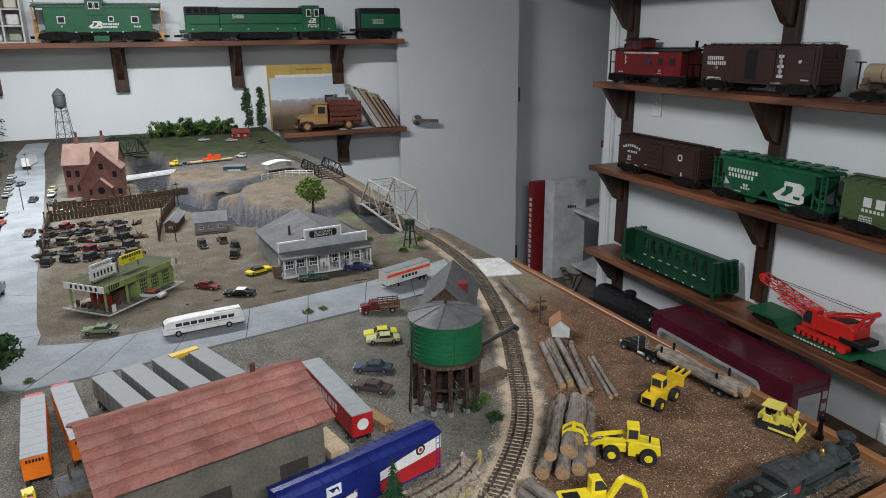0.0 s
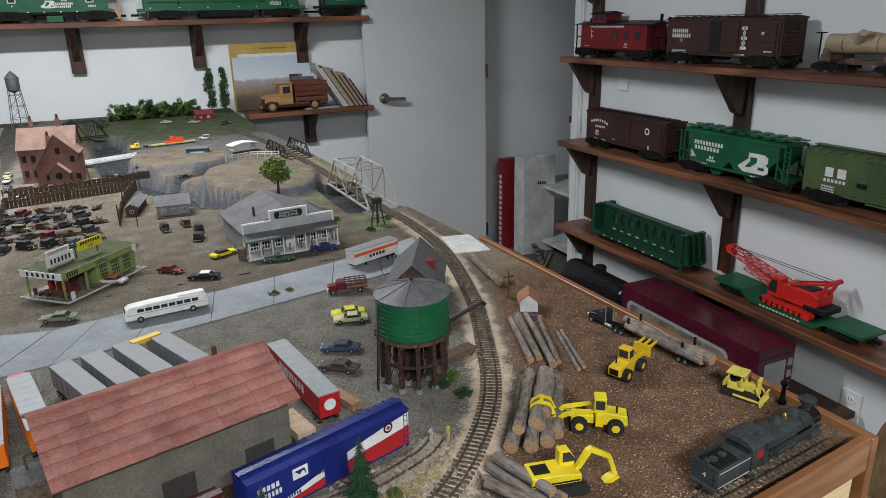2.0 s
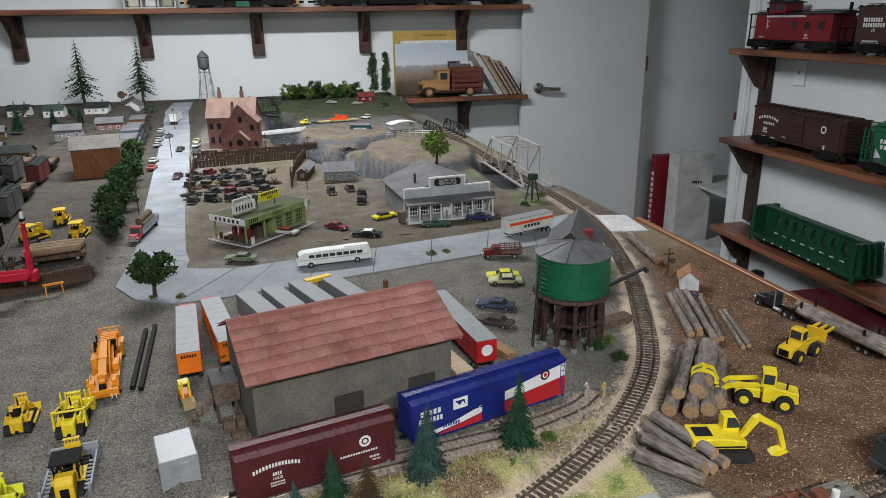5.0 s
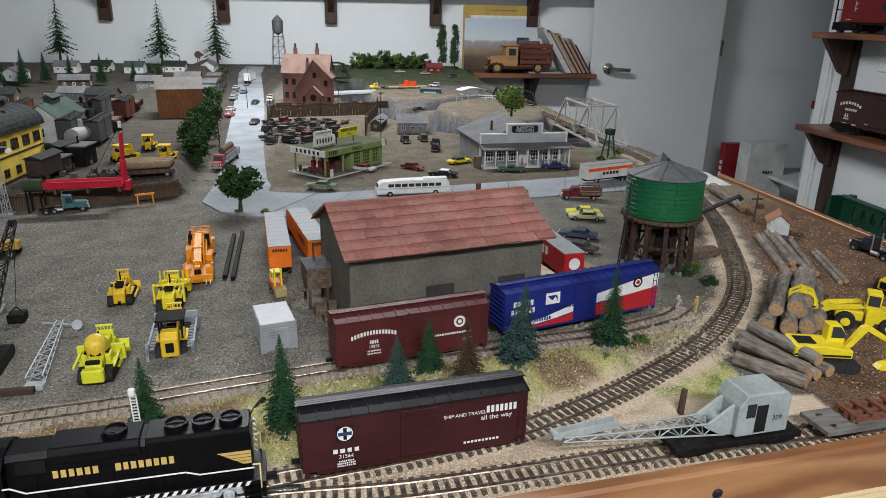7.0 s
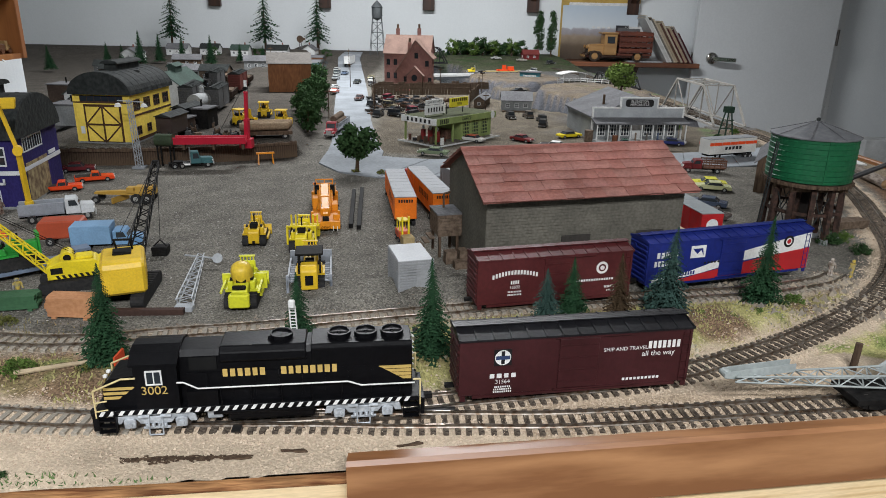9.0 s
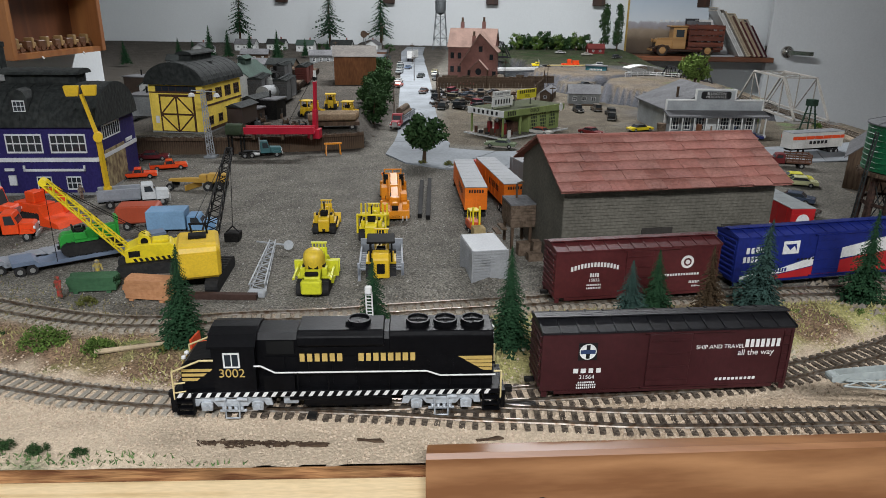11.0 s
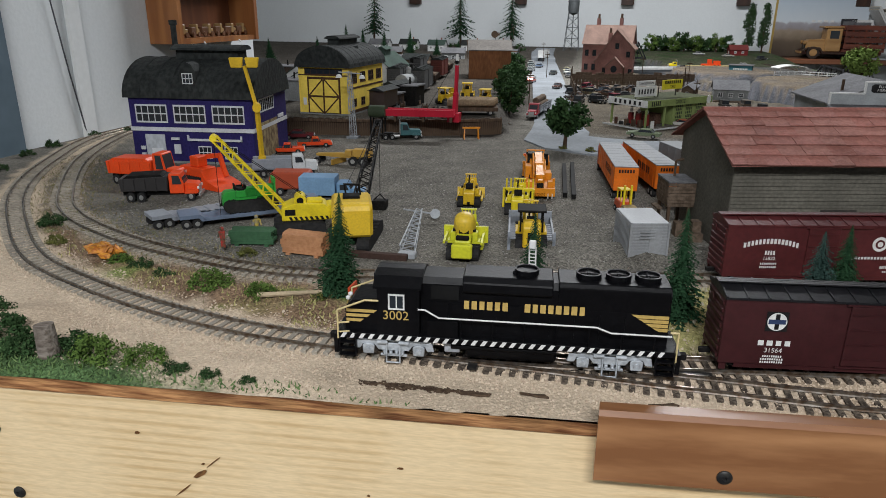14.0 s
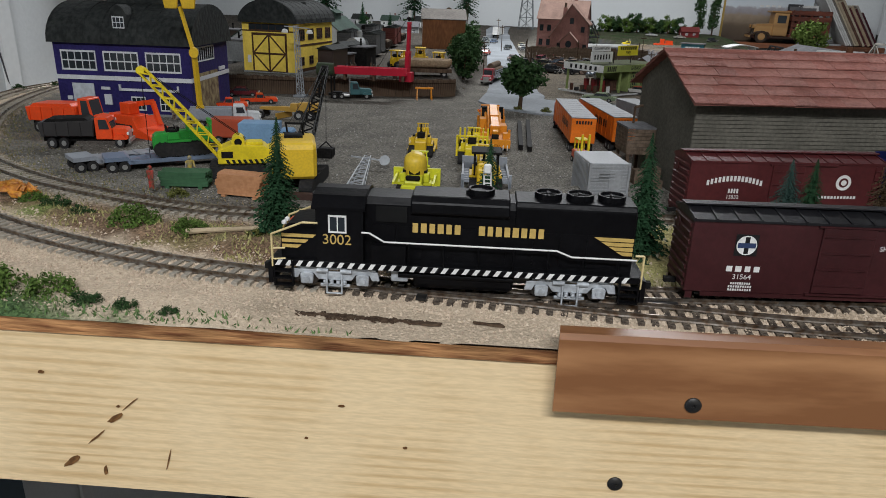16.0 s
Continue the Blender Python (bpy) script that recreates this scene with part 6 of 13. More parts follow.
def bogie(parent, x, mat, wheelbase=22, wr=5.2, name="truck", k=1.0):
    """A two-axle truck; k enlarges it about its centre on the rail."""
    grow = pose(x * MM, 0, RT * MM) @ Matrix.Scale(k, 4) @ pose(-x * MM, 0, -RT * MM)
    b = N()
    for y in (-13, 13):
        pr(b, [(x - wheelbase / 2 - 6, RT + 4), (x - wheelbase / 2 - 4, RT + 8), (x - 5, RT + 9.5), (x + 5, RT + 9.5), (x + wheelbase / 2 + 4, RT + 8), (x + wheelbase / 2 + 6, RT + 4), (x + 6, RT + 2), (x - 6, RT + 2)], "y", y - 1.2, y + 1.2)
        for dx in (-wheelbase / 2, wheelbase / 2):
            rd(b, (x + dx, y - 1.8, RT + wr), (x + dx, y + 1.8, RT + wr), 2.0, n=10)
        rd(b, (x - 2.5, y, RT + 3), (x - 2.5, y, RT + 8), 1.4)
        rd(b, (x + 2.5, y, RT + 3), (x + 2.5, y, RT + 8), 1.4)
    bx(b, x - 3, x + 3, -12, 12, RT + 5, RT + 9)
    ob = part(name, b, mat, parent, m=grow)
    for dx in (-wheelbase / 2, wheelbase / 2):
        w = N()
        for y in (-9.2, 9.2):
            rd(w, (x + dx, y - 1.2, RT + wr), (x + dx, y + 1.2, RT + wr), wr, n=18)
            rd(w, (x + dx, (y - 1.2 if y > 0 else y + 1.2), RT + wr), (x + dx, (y - 1.8 if y > 0 else y + 1.8), RT + wr), wr + 0.8, n=18)
        rd(w, (x + dx, -9, RT + wr), (x + dx, 9, RT + wr), 1.2)
        part("wheelset", w, M("wheel_steel", (0.10, 0.09, 0.085), (0.05, 0.045, 0.04), 300, 0.4, metal=0.6), ob)
    return ob


def ladder(parent, x, y, z0, z1, mat, side=-1, width=5, rungs=6):
    b = N()
    yy = y + side * 0.9
    for dx in (-width / 2, width / 2):
        bx(b, x + dx - 0.3, x + dx + 0.3, min(y, yy), max(y, yy), z0, z1)
    for k in range(rungs):
        z = z0 + (z1 - z0) * (k + 0.5) / rungs
        bx(b, x - width / 2, x + width / 2, yy - 0.3, yy + 0.3, z - 0.3, z + 0.3)
    return part("ladder", b, mat, parent)


def boxcar(label, m, L, body, roof, h0=12.5, h1=55, W=33, door=26, door_mat=None, ribs=0, peak=4.5, open_door=False, name="boxcar", group="", bk=1.0):
    t = thing(name, label, "boxcar", m, group)
    w = W / 2
    part("body", bx(N(), -L / 2, L / 2, -w, w, h0, h1), body, t, bevel=0.0004)
    part("roof", pr(N(), [(-w - 0.8, h1 - 0.6), (w + 0.8, h1 - 0.6), (w + 0.8, h1 + 0.8), (0, h1 + peak), (-w - 0.8, h1 + 0.8)], "x", -L / 2 - 0.8, L / 2 + 0.8), roof, t)
    n = max(8, int(L / 12))
    for k in range(n + 1):
        x = -L / 2 + L * k / n
        part("roof_rib", pr(N(), [(-w - 1.1, h1 - 0.2), (w + 1.1, h1 - 0.2), (w + 1.1, h1 + 1.5), (0, h1 + peak + 0.7), (-w - 1.1, h1 + 1.5)], "x", x - 0.55, x + 0.55), roof, t)
    for y in (-2.6, 0, 2.6):
        part("roof_walk_board", bx(N(), -L / 2 - 2, L / 2 + 2, y - 1.15, y + 1.15, h1 + peak + 0.9, h1 + peak + 1.7), roof, t)
    for s in (-1, 1):
        y = s * w
        dx = 0 if not open_door else 16
        part("door", bx(N(), dx - door / 2, dx + door / 2, min(y, y + s * 1.3), max(y, y + s * 1.3), h0 + 2, h1 - 2), door_mat or body, t, bevel=0.0003)
        for z in np.linspace(h0 + 7, h1 - 7, 4):
            part("door_rib", bx(N(), dx - door / 2 + 1, dx + door / 2 - 1, min(y + s * 1.3, y + s * 1.9), max(y + s * 1.3, y + s * 1.9), z - 0.4, z + 0.4), door_mat or body, t)
        # Black sheet on the solid side paints the shade inside the open door.
        if open_door:
            part("opening_shade", bx(N(), -14, 2, min(y, y + s * 0.25), max(y, y + s * 0.25), h0 + 2, h1 - 3), ink_black, t)
        for zz in (h0 + 1, h1 - 1.2):
            part("door_track", bx(N(), -door * 0.6, door * 1.5, min(y, y + s * 1.6), max(y, y + s * 1.6), zz - 0.5, zz + 0.5), body, t)
        part("side_sill", bx(N(), -L / 2 + 10, L / 2 - 10, min(y, y - s * 1.0), max(y, y - s * 1.0), h0 - 2.6, h0), body, t)
        for k in range(ribs):
            x = -L / 2 + L * (k + 0.5) / ribs
            if abs(x - dx) > door / 2 + 2:
                part("side_post", bx(N(), x - 0.5, x + 0.5, min(y, y + s * 0.9), max(y, y + s * 0.9), h0, h1 - 1), body, t)
        ladder(t, -s * (L / 2 - 5), y, h0, h1 - 2, body, s)
        for e in (-1, 1):
            part("stirrup", bx(N(), e * (L / 2 - 3) - 2, e * (L / 2 - 3) + 2, y - 0.4, y + 0.4, h0 - 4, h0), body, t)
    for e in (-1, 1):
        x0, x1, end_pts = e * L / 2 + e * 0.1, e * (L / 2 + 1.1), []
        for z in np.linspace(h0 + 4, h1 - 4, 8):
            end_pts += [(x0, z - 1.5), (x1, z - 0.8), (x1, z + 0.8), (x0, z + 1.5)]
        end_pts += [(x0 - e * 0.5, h1 - 2), (x0 - e * 0.5, h0 + 2)]
        part("corrugated_end", pr(N(), end_pts, "y", -w + 2, w - 2), body, t)
        part("coupler", bx(N(), min(e * L / 2, e * (L / 2 + 7)), max(e * L / 2, e * (L / 2 + 7)), -1.6, 1.6, RT + 5, RT + 8), truck_black, t)
        part("brake_wheel", lathe(N(), [(0.003, 0), (0.003, 0.0006)], 14), body, t, m=pose(e * (L / 2 + 1.6) * MM, 0.006, (h1 - 8) * MM, 0, 90, 0))
        bogie(t, e * (L / 2 - 24), truck_black, k=bk)
    part("underframe", bx(N(), -L / 2 + 4, L / 2 - 4, -5, 5, h0 - 4, h0), truck_black, t)
    part("brake_tank", rd(N(), (-8, -8, h0 - 4), (8, -8, h0 - 4), 3, n=10), truck_black, t)
    return t


def side_marks(t, W, rows):
    """Inscriptions on the -y side: rows of kind, words or bar count, x, z, width or size, height."""
    for i, (kind, what, x, z, a, h) in enumerate(rows):
        m = side_plane(x, -W / 2 - 0.15, 0) @ pose(0, z * MM, 0)
        if kind == "w":
            lettering("lettering", what, a * MM, ink_white, t, m @ pose(0, 0, 0.0001))
        elif kind == "a":
            mark_bars("inscription", what, a * MM, h * MM, ink_white, t, m, 30 + i, arc=0.004)
        else:
            mark_bars("inscription", what, a * MM, h * MM, ink_white, t, m, 40 + i)


def disc(t, name, x, z, r, mat, W, lift=0.3, inner=None):
    m = side_plane(x, -W / 2 - lift, 0) @ pose(0, z * MM, 0)
    part(name, lathe(N(), [(r * MM, -0.0002), (r * MM, 0.0001)], 28), mat, t, m=m)
    if inner:
        part(name, lathe(N(), [(r * 0.62 * MM, -0.0001), (r * 0.62 * MM, 0.0002)], 24), inner, t, m=m)


np_car = boxcar("dark red boxcar with ribbed roof on the siding", pose(0.2475, 0.1545, 0, 0, 0, 13.8), 158, tuscan, tuscan, h0=13, h1=57)
side_marks(np_car, 33, [("a", 15, -42, 40, 46, 4.2), ("b", 4, -42, 34, 9, 3.6), ("w", "15832", -42, 29, 4.2, 0), ("b", 9, -42, 24.5, 14, 1.6), ("b", 9, -42, 21.5, 14, 1.6), ("b", 7, 56, 22, 11, 2.4), ("b", 15, 40, 30, 40, 2.2), ("b", 6, 58, 18, 9, 1.6)])
disc(np_car, "round_emblem", 47, 42, 6.2, ink_white, 33, inner=tuscan)
disc(np_car, "round_emblem", 47, 42, 2.2, ink_white, 33, 0.7)

cobalt = M("cobalt_car", (0.012, 0.022, 0.165), (0.010, 0.018, 0.13), 260, 0.4, 0.05)
red_stripe = P("flag_red", (0.42, 0.018, 0.022))
flag = boxcar("blue boxcar with a white and red diagonal band", pose(0.4425, 0.2215, 0, 0, 0, 17.0), 205, cobalt, cobalt, h0=13, h1=57, door=30)
b = pr(N(), [(-100, 22), (-20, 24), (102, 42), (102, 55.5), (96, 55.5), (10, 40), (-45, 26), (-100, 23.5)], "y", -16.75, -16.6)
b = pr(N(), [(-95, 14), (-40, 20), (20, 30), (102, 36), (102, 54), (60, 48), (8, 39), (-50, 24), (-95, 18)], "y", -16.75, -16.6)
part("white_band", b, ink_white, flag, "white diagonal band")
b = pr(N(), [(-70, 13.2), (102, 13.2), (102, 37), (40, 31), (-10, 24), (-70, 15)], "y", -17.0, -16.8)
part("red_band", b, red_stripe, flag, "red lower band")
part("white_panel", bx(N(), -52, -34, -16.9, -16.6, 38, 51), ink_white, flag)
part("panel_mark", pr(N(), [(-50, 48), (-44, 42), (-40, 46), (-36, 40), (-38, 48)], "y", -17.0, -16.95), cobalt, flag)
mark_bars("inscription", 5, 0.026, 0.006, ink_white, flag, side_plane(-80, -16.8, 0) @ pose(0, 0.044, 0), 5)
mark_bars("inscription", 7, 0.030, 0.006, ink_white, flag, side_plane(-80, -16.8, 0) @ pose(0, 0.035, 0), 6)
mark_bars("inscription", 12, 0.05, 0.002, ink_black, flag, side_plane(-10, -16.9, 0) @ pose(0, 0.0315, 0), 7)
mark_bars("inscription", 7, 0.022, 0.004, cobalt, flag, side_plane(-55, -16.9, 0) @ pose(0, 0.022, 0), 8)
disc(flag, "round_emblem", 72, 46, 6.5, ink_black, 33, 0.6, ink_white)
disc(flag, "round_emblem", 72, 46, 2.6, red_stripe, 33, 0.9)

sf = boxcar("oxide red boxcar with black roof behind the locomotive", pose(0.2365, -0.0095, 0.0, 0, 0, 9.0), 176, tuscan2, car_black, h0=13, h1=56.5, door=30)
side_marks(sf, 33, [("b", 4, -56, 28, 21, 3.4), ("w", "31564", -56, 23, 4.4, 0), ("b", 9, -56, 19, 12, 1.3), ("b", 10, -56, 17, 14, 1.3), ("b", 10, -56, 15, 14, 1.3), ("w", "SHIP AND TRAVEL", 36, 43, 4.2, 0), ("b", 7, 66, 45, 26, 6), ("w", "all the way", 62, 38, 6.0, 0), ("b", 10, 50, 18, 30, 2)])
part("emblem_ground", bx(N(), -63, -50, -16.8, -16.6, 36, 49), ink_black, sf)
disc(sf, "round_emblem", -56.5, 42.5, 5.8, ink_white, 33, 0.5)
part("emblem_cross", bx(N(), -57.8, -55.2, -17.2, -17.0, 37.4, 47.6), ink_black, sf)
part("emblem_cross", bx(N(), -61.6, -51.4, -17.25, -17.02, 41, 44), M("emblem_blue", (0.03, 0.05, 0.12), None, 300, 0.5), sf)

# ---------------------------------------------------------------- black diesel locomotive
loco_black = M("loco_black", (0.0025, 0.0025, 0.0032), (0.0042, 0.0042, 0.0052), 350, 0.42, 0.06, wear=0.25, spec=0.22)
lc = thing("diesel_locomotive", "black road-switcher diesel locomotive with gold lettering and grey trucks", "locomotive", pose(0.0190, -0.0520, -0.0006, 0, 0, 186.6) @ Matrix.Scale(1.085, 4))
part("walkway", bx(N(), -97, 97, -17, 17, 20.5, 24), loco_black, lc, bevel=0.0003)
hood = N()
pr(hood, [(-11, 24), (11, 24), (11, 55), (8.5, 58.5), (-8.5, 58.5), (-11, 55)], "x", -92, 48)
part("long_hood", hood, loco_black, lc)
part("cab", pr(N(), [(-16.5, 24), (16.5, 24), (16.5, 53), (11, 58), (4, 60), (-4, 60), (-11, 58), (-16.5, 53)], "x", 48.2, 73), loco_black, lc)
part("cab_roof", pr(N(), [(-17.3, 52.6), (-17.3, 54), (-11.2, 59), (-4, 61), (4, 61), (11.2, 59), (17.3, 54), (17.3, 52.6), (10.8, 57.8), (4, 59.8), (-4, 59.8), (-10.8, 57.8)], "x", 47.2, 75), loco_black, lc)
nose = N()
pr(nose, [(73.1, 24), (93, 24), (93, 38), (89, 42.5), (73.1, 44.5)], "y", -12, 12)
part("nose", nose, loco_black, lc)
for y in (-16.9, 16.9):
    w_ = window(lc, 0, 0, 9.5, 9.5, pose(61.5 * MM, y * MM, 45 * MM, 90, 0, 180 if y > 0 else 0), ink_white, 2, 1, t=0.5)
for y in (-8, 8):
    part("windscreen", bx(N(), 73.0, 73.5, y - 4, y + 4, 47, 53.5), pane_dark, lc)
part("number_board", bx(N(), 71, 76, -9, 9, 55.5, 59), ink_black, lc)
part("air_intake", bx(N(), 26, 42, -11.8, 11.8, 46, 54.5), M("grille", (0.008, 0.008, 0.008), None, 400, 0.7), lc)
part("dynamic_brake", pr(N(), [(-11.1, 50), (-13.6, 52), (-13.2, 57.5), (-10, 60.5), (10, 60.5), (13.2, 57.5), (13.6, 52), (11.1, 50)], "x", -27, 24), loco_black, lc, bevel=0.0006)
part("radiator_flare", pr(N(), [(-11.2, 40), (11.2, 40), (12.2, 57), (11, 60), (-11, 60), (-12.2, 57)], "x", -91.5, -30), loco_black, lc, bevel=0.0005)
for x in (-80, -63.5, -47):
    f = part("radiator_fan", lathe(N(), [(0.0072, 0), (0.0072, 0.0032), (0.0062, 0.0032), (0.0060, 0.0018), (0.0015, 0.0018), (0.001, 0.003)], 24), loco_black, lc, smooth=False, m=pose(x * MM, 0, 0.060))
    part("fan_rotor", bx(bx(N(), -5.8, 5.8, -0.6, 0.6, 2.0, 2.4), -0.6, 0.6, -5.8, 5.8, 2.0, 2.4), MATS["grille"], f)
for x in (-12,):
    part("brake_fan", lathe(N(), [(0.007, 0), (0.007, 0.003), (0.006, 0.003), (0.0058, 0.0015), (0.001, 0.0015)], 24), loco_black, lc, m=pose(x * MM, 0, 0.0605))
part("exhaust_stack", bx(N(), -12, -4, -3, 3, 60.5, 62.5), loco_black, lc)
for k in range(9):
    x = 38 - k * 14
    for y in (-11.3, 11.3):
        part("hood_door", bx(N(), x - 6, x + 6, y - 0.25, y + 0.25, 26, 44), loco_black, lc)
part("battery_box", bx(N(), 26, 44, -16, 16, 24, 34), loco_black, lc)
# sill stripes
for s in (-1, 1):
    y = s * 17.15
    for k in range(34):
        x = 93 - k * 5.5
        b = N()
        sl = 2.0 if k < 40 else -2.0
        pr(b, [(x, 20.7), (x + 2.4, 20.7), (x + 2.4 - sl, 23.8), (x - sl, 23.8)], "y", y - 0.12, y + 0.12)
        part("sill_stripe", b, ink_white, lc)
    rail_ = N()
    pts = [(49, 41), (45, 41), (37, 36.5), (-52, 36.5), (-60, 33.5), (-66, 33.5), (-93, 33.5)]
    for a, c in zip(pts, pts[1:]):
        rd(rail_, (a[0], y * 0.985, a[1]), (c[0], y * 0.985, c[1]), 0.5, n=6)
    part("handrail", rail_, ink_white, lc, "white handrail")
    for x in (24, 6, -12, -30, -48, -66, -84):
        part("stanchion", rd(N(), (x, y * 0.985, 24), (x, y * 0.985, 36.4 if x > -55 else 33.4), 0.45, n=6), loco_black, lc)
    end = N()
    rd(end, (96.5, y, 20), (96.5, y, 38), 0.6, n=6)
    rd(end, (96.5, y, 38), (80, y * 0.98, 45), 0.6, n=6)
    rd(end, (80, y * 0.98, 45), (72, y * 0.98, 45), 0.6, n=6)
    cream = M("cream_wire", (0.62, 0.50, 0.25), None, 300, 0.5)
    part("end_rail", end, cream, lc, "cream end railing")
    end = rd(N(), (-96.5, y, 18), (-96.5, y, 36), 0.6, n=6)
    rd(end, (-96.5, y, 36), (-92, y, 36), 0.6, n=6)
    part("end_rail", end, cream, lc, "cream end railing")
    for z in (24, 30):
        part("end_rail", rd(N(), (96.5, y, z), (90, y * 0.9, z), 0.5, n=6), cream, lc)
    for x in (91, -91):
        st = N()
        for z in (9, 13, 17):
            bx(st, x - 4.5, x + 4.5, s * 14 if s > 0 else s * 17.5, s * 17.5 if s > 0 else s * 14, z, z + 0.8)
        bx(st, x - 5.2, x - 4.4, s * 14 if s > 0 else s * 17.5, s * 17.5 if s > 0 else s * 14, 9, 24)
        bx(st, x + 4.4, x + 5.2, s * 14 if s > 0 else s * 17.5, s * 17.5 if s > 0 else s * 14, 9, 24)
        part("step_unit", st, loco_black, lc)
    # painted wings and lettering
    yy = s * 11.35
    for k in range(4):
        x0 = -86
        part("gold_wing", pr(N(), [(-91.3, 43.4 - 2.5 * k), (-71 - 4.0 * k, 43.4 - 2.5 * k), (-74.4 - 4.0 * k, 41.5 - 2.5 * k), (-91.3, 41.5 - 2.5 * k)], "y", s * 12.0 - 0.25, s * 12.0 + 0.25), gold, lc)
    for k in range(3):
        part("gold_wing", pr(N(), [(92.5, 37 - 3 * k), (74 + 4 * k, 37 - 3 * k), (76 + 4 * k, 35.2 - 3 * k), (92.5, 35.2 - 3 * k)], "y", s * 12.2 - 0.15, s * 12.2 + 0.15), gold, lc)
    turn = 180 if s > 0 else 0
    mm = lambda x, z, yy=yy: pose(x * MM, (yy + s * 0.05) * MM, z * MM, 90, 0, turn)
    mark_bars("inscription", 6, 0.0265, 0.0052, gold, lc, pose(10.5 * MM, s * 11.75 * MM, 43.5 * MM, 90, 0, turn), 51, 0.26)
    mark_bars("inscription", 8, 0.0350, 0.0052, gold, lc, pose(-28.5 * MM, s * 11.75 * MM, 43.5 * MM, 90, 0, turn), 52, 0.26)
    lettering("road_number", "3002", 0.0078, gold, lc, pose(62 * MM, s * 16.75 * MM, 36.2 * MM, 90, 0, turn))
    for x in (64, -61):
        fr = N()
        pr(fr, [(x - 24, 13), (x - 23, 18), (x - 11, 18.8), (x - 7, 17.2), (x + 7, 17.2), (x + 11, 18.8), (x + 23, 18), (x + 24, 13), (x + 20, 13), (x + 18.5, 16), (x + 11.5, 16), (x + 9, 12.6), (x - 9, 12.6), (x - 11.5, 16), (x - 18.5, 16), (x - 20, 13)], "y", s * 13.6 - 0.9, s * 13.6 + 0.9)
        bx(fr, x - 8, x + 8, s * 13.6 - 0.7, s * 13.6 + 0.7, 8.6, 10.2)
        part("truck_frame", fr, truck_grey, lc, "grey cast truck frame", bevel=0.0003)
        for dx in (-15, 15):
            part("journal_box", pr(N(), [(x + dx - 3.2, 10.2), (x + dx + 3.2, 10.2), (x + dx + 3.6, 15.6), (x + dx + 1.6, 16.8), (x + dx - 1.6, 16.8), (x + dx - 3.6, 15.6)], "y", s * 14.7 - 0.9, s * 14.7 + 0.9), truck_grey, lc, bevel=0.0004)
            part("journal_cap", rd(N(), (x + dx, s * 15.5, 13), (x + dx, s * 16.3, 13), 1.9, 1.6, 12), truck_grey, lc)
            part("brake_cylinder", rd(N(), (x + dx * 0.42 - 3, s * 15.3, 18.2), (x + dx * 0.42 + 3, s * 15.3, 18.2), 1.25, n=10), truck_grey, lc)
        for dx in (-5.2, -1.8, 1.8, 5.2):
            part("spring", lathe(N(), [((0.0013 if k % 2 else 0.00095), 0.0102 + 0.0004 * k) for k in range(8)], 10, (0, 0, 0)), truck_grey, lc, m=pose((x + dx) * MM, s * 0.0142, 0))
        step = N()
        for dx in (-4, 4):
            rd(step, (x + dx, s * 16.2, 5.6), (x + dx, s * 15.4, 17), 0.5, n=6)
        rd(step, (x - 4, s * 16.2, 5.8), (x + 4, s * 16.2, 5.8), 0.5, n=6)
        part("truck_step", step, truck_grey, lc)
        part("sand_pipe", rd(N(), (x - 22, s * 14.8, 19.2), (x + 20, s * 14.8, 19.4), 0.55, n=6), truck_grey, lc)
for k in range(5):
    part("gold_wing", bx(N(), 93.0, 93.4, -9 + k * 0.6, 9 - k * 0.6, 27 + 2.6 * k, 28.6 + 2.6 * k), gold, lc)
part("fuel_tank", pr(N(), [(-13, 11), (-10, 9), (10, 9), (13, 11), (14, 20), (-14, 20)], "x", -31, 22), loco_black, lc, bevel=0.0015)
for s in (-1, 1):
    part("air_reservoir", rd(N(), (-31, s * 12.5, 17.5), (30, s * 12.5, 17.5), 2.0, n=12), loco_black, lc, smooth=True)
    part("equipment_box", bx(N(), 25, 34, s * 11 - 2, s * 11 + 2, 13, 19.5), truck_grey, lc, bevel=0.0005)
for x in (64, -61):
    for dx in (-15, 15):
        w_ = N()
        for y in (-9.2, 9.2):
            rd(w_, (x + dx, y - 1.3, RT + 5.8), (x + dx, y + 1.3, RT + 5.8), 5.8, n=20)
        rd(w_, (x + dx, -9, RT + 5.8), (x + dx, 9, RT + 5.8), 1.5)
        part("wheelset", w_, MATS["wheel_steel"], lc)
for e in (-1, 1):
    part("pilot", bx(N(), min(e * 97, e * 99.5), max(e * 97, e * 99.5), -16, 16, 10, 22), loco_black, lc)
    part("coupler", bx(N(), min(e * 99, e * 106), max(e * 99, e * 106), -1.8, 1.8, RT + 5, RT + 8.5), truck_black, lc)
ch = N()
for k in range(7):
    rd(ch, (-93, -9 + k * 0.2, 54 - 4 * k), (-94.4, -9, 52.2 - 4 * k), 0.6, n=6)
part("end_grab", ch, ink_white, lc)
part("ditch_light", blob(blob(N(), (0.0935, -0.003, 0.040), 0.0016, seed=2, rough=0), (0.0935, 0.003, 0.040), 0.0016, seed=2, rough=0), ink_white, lc)

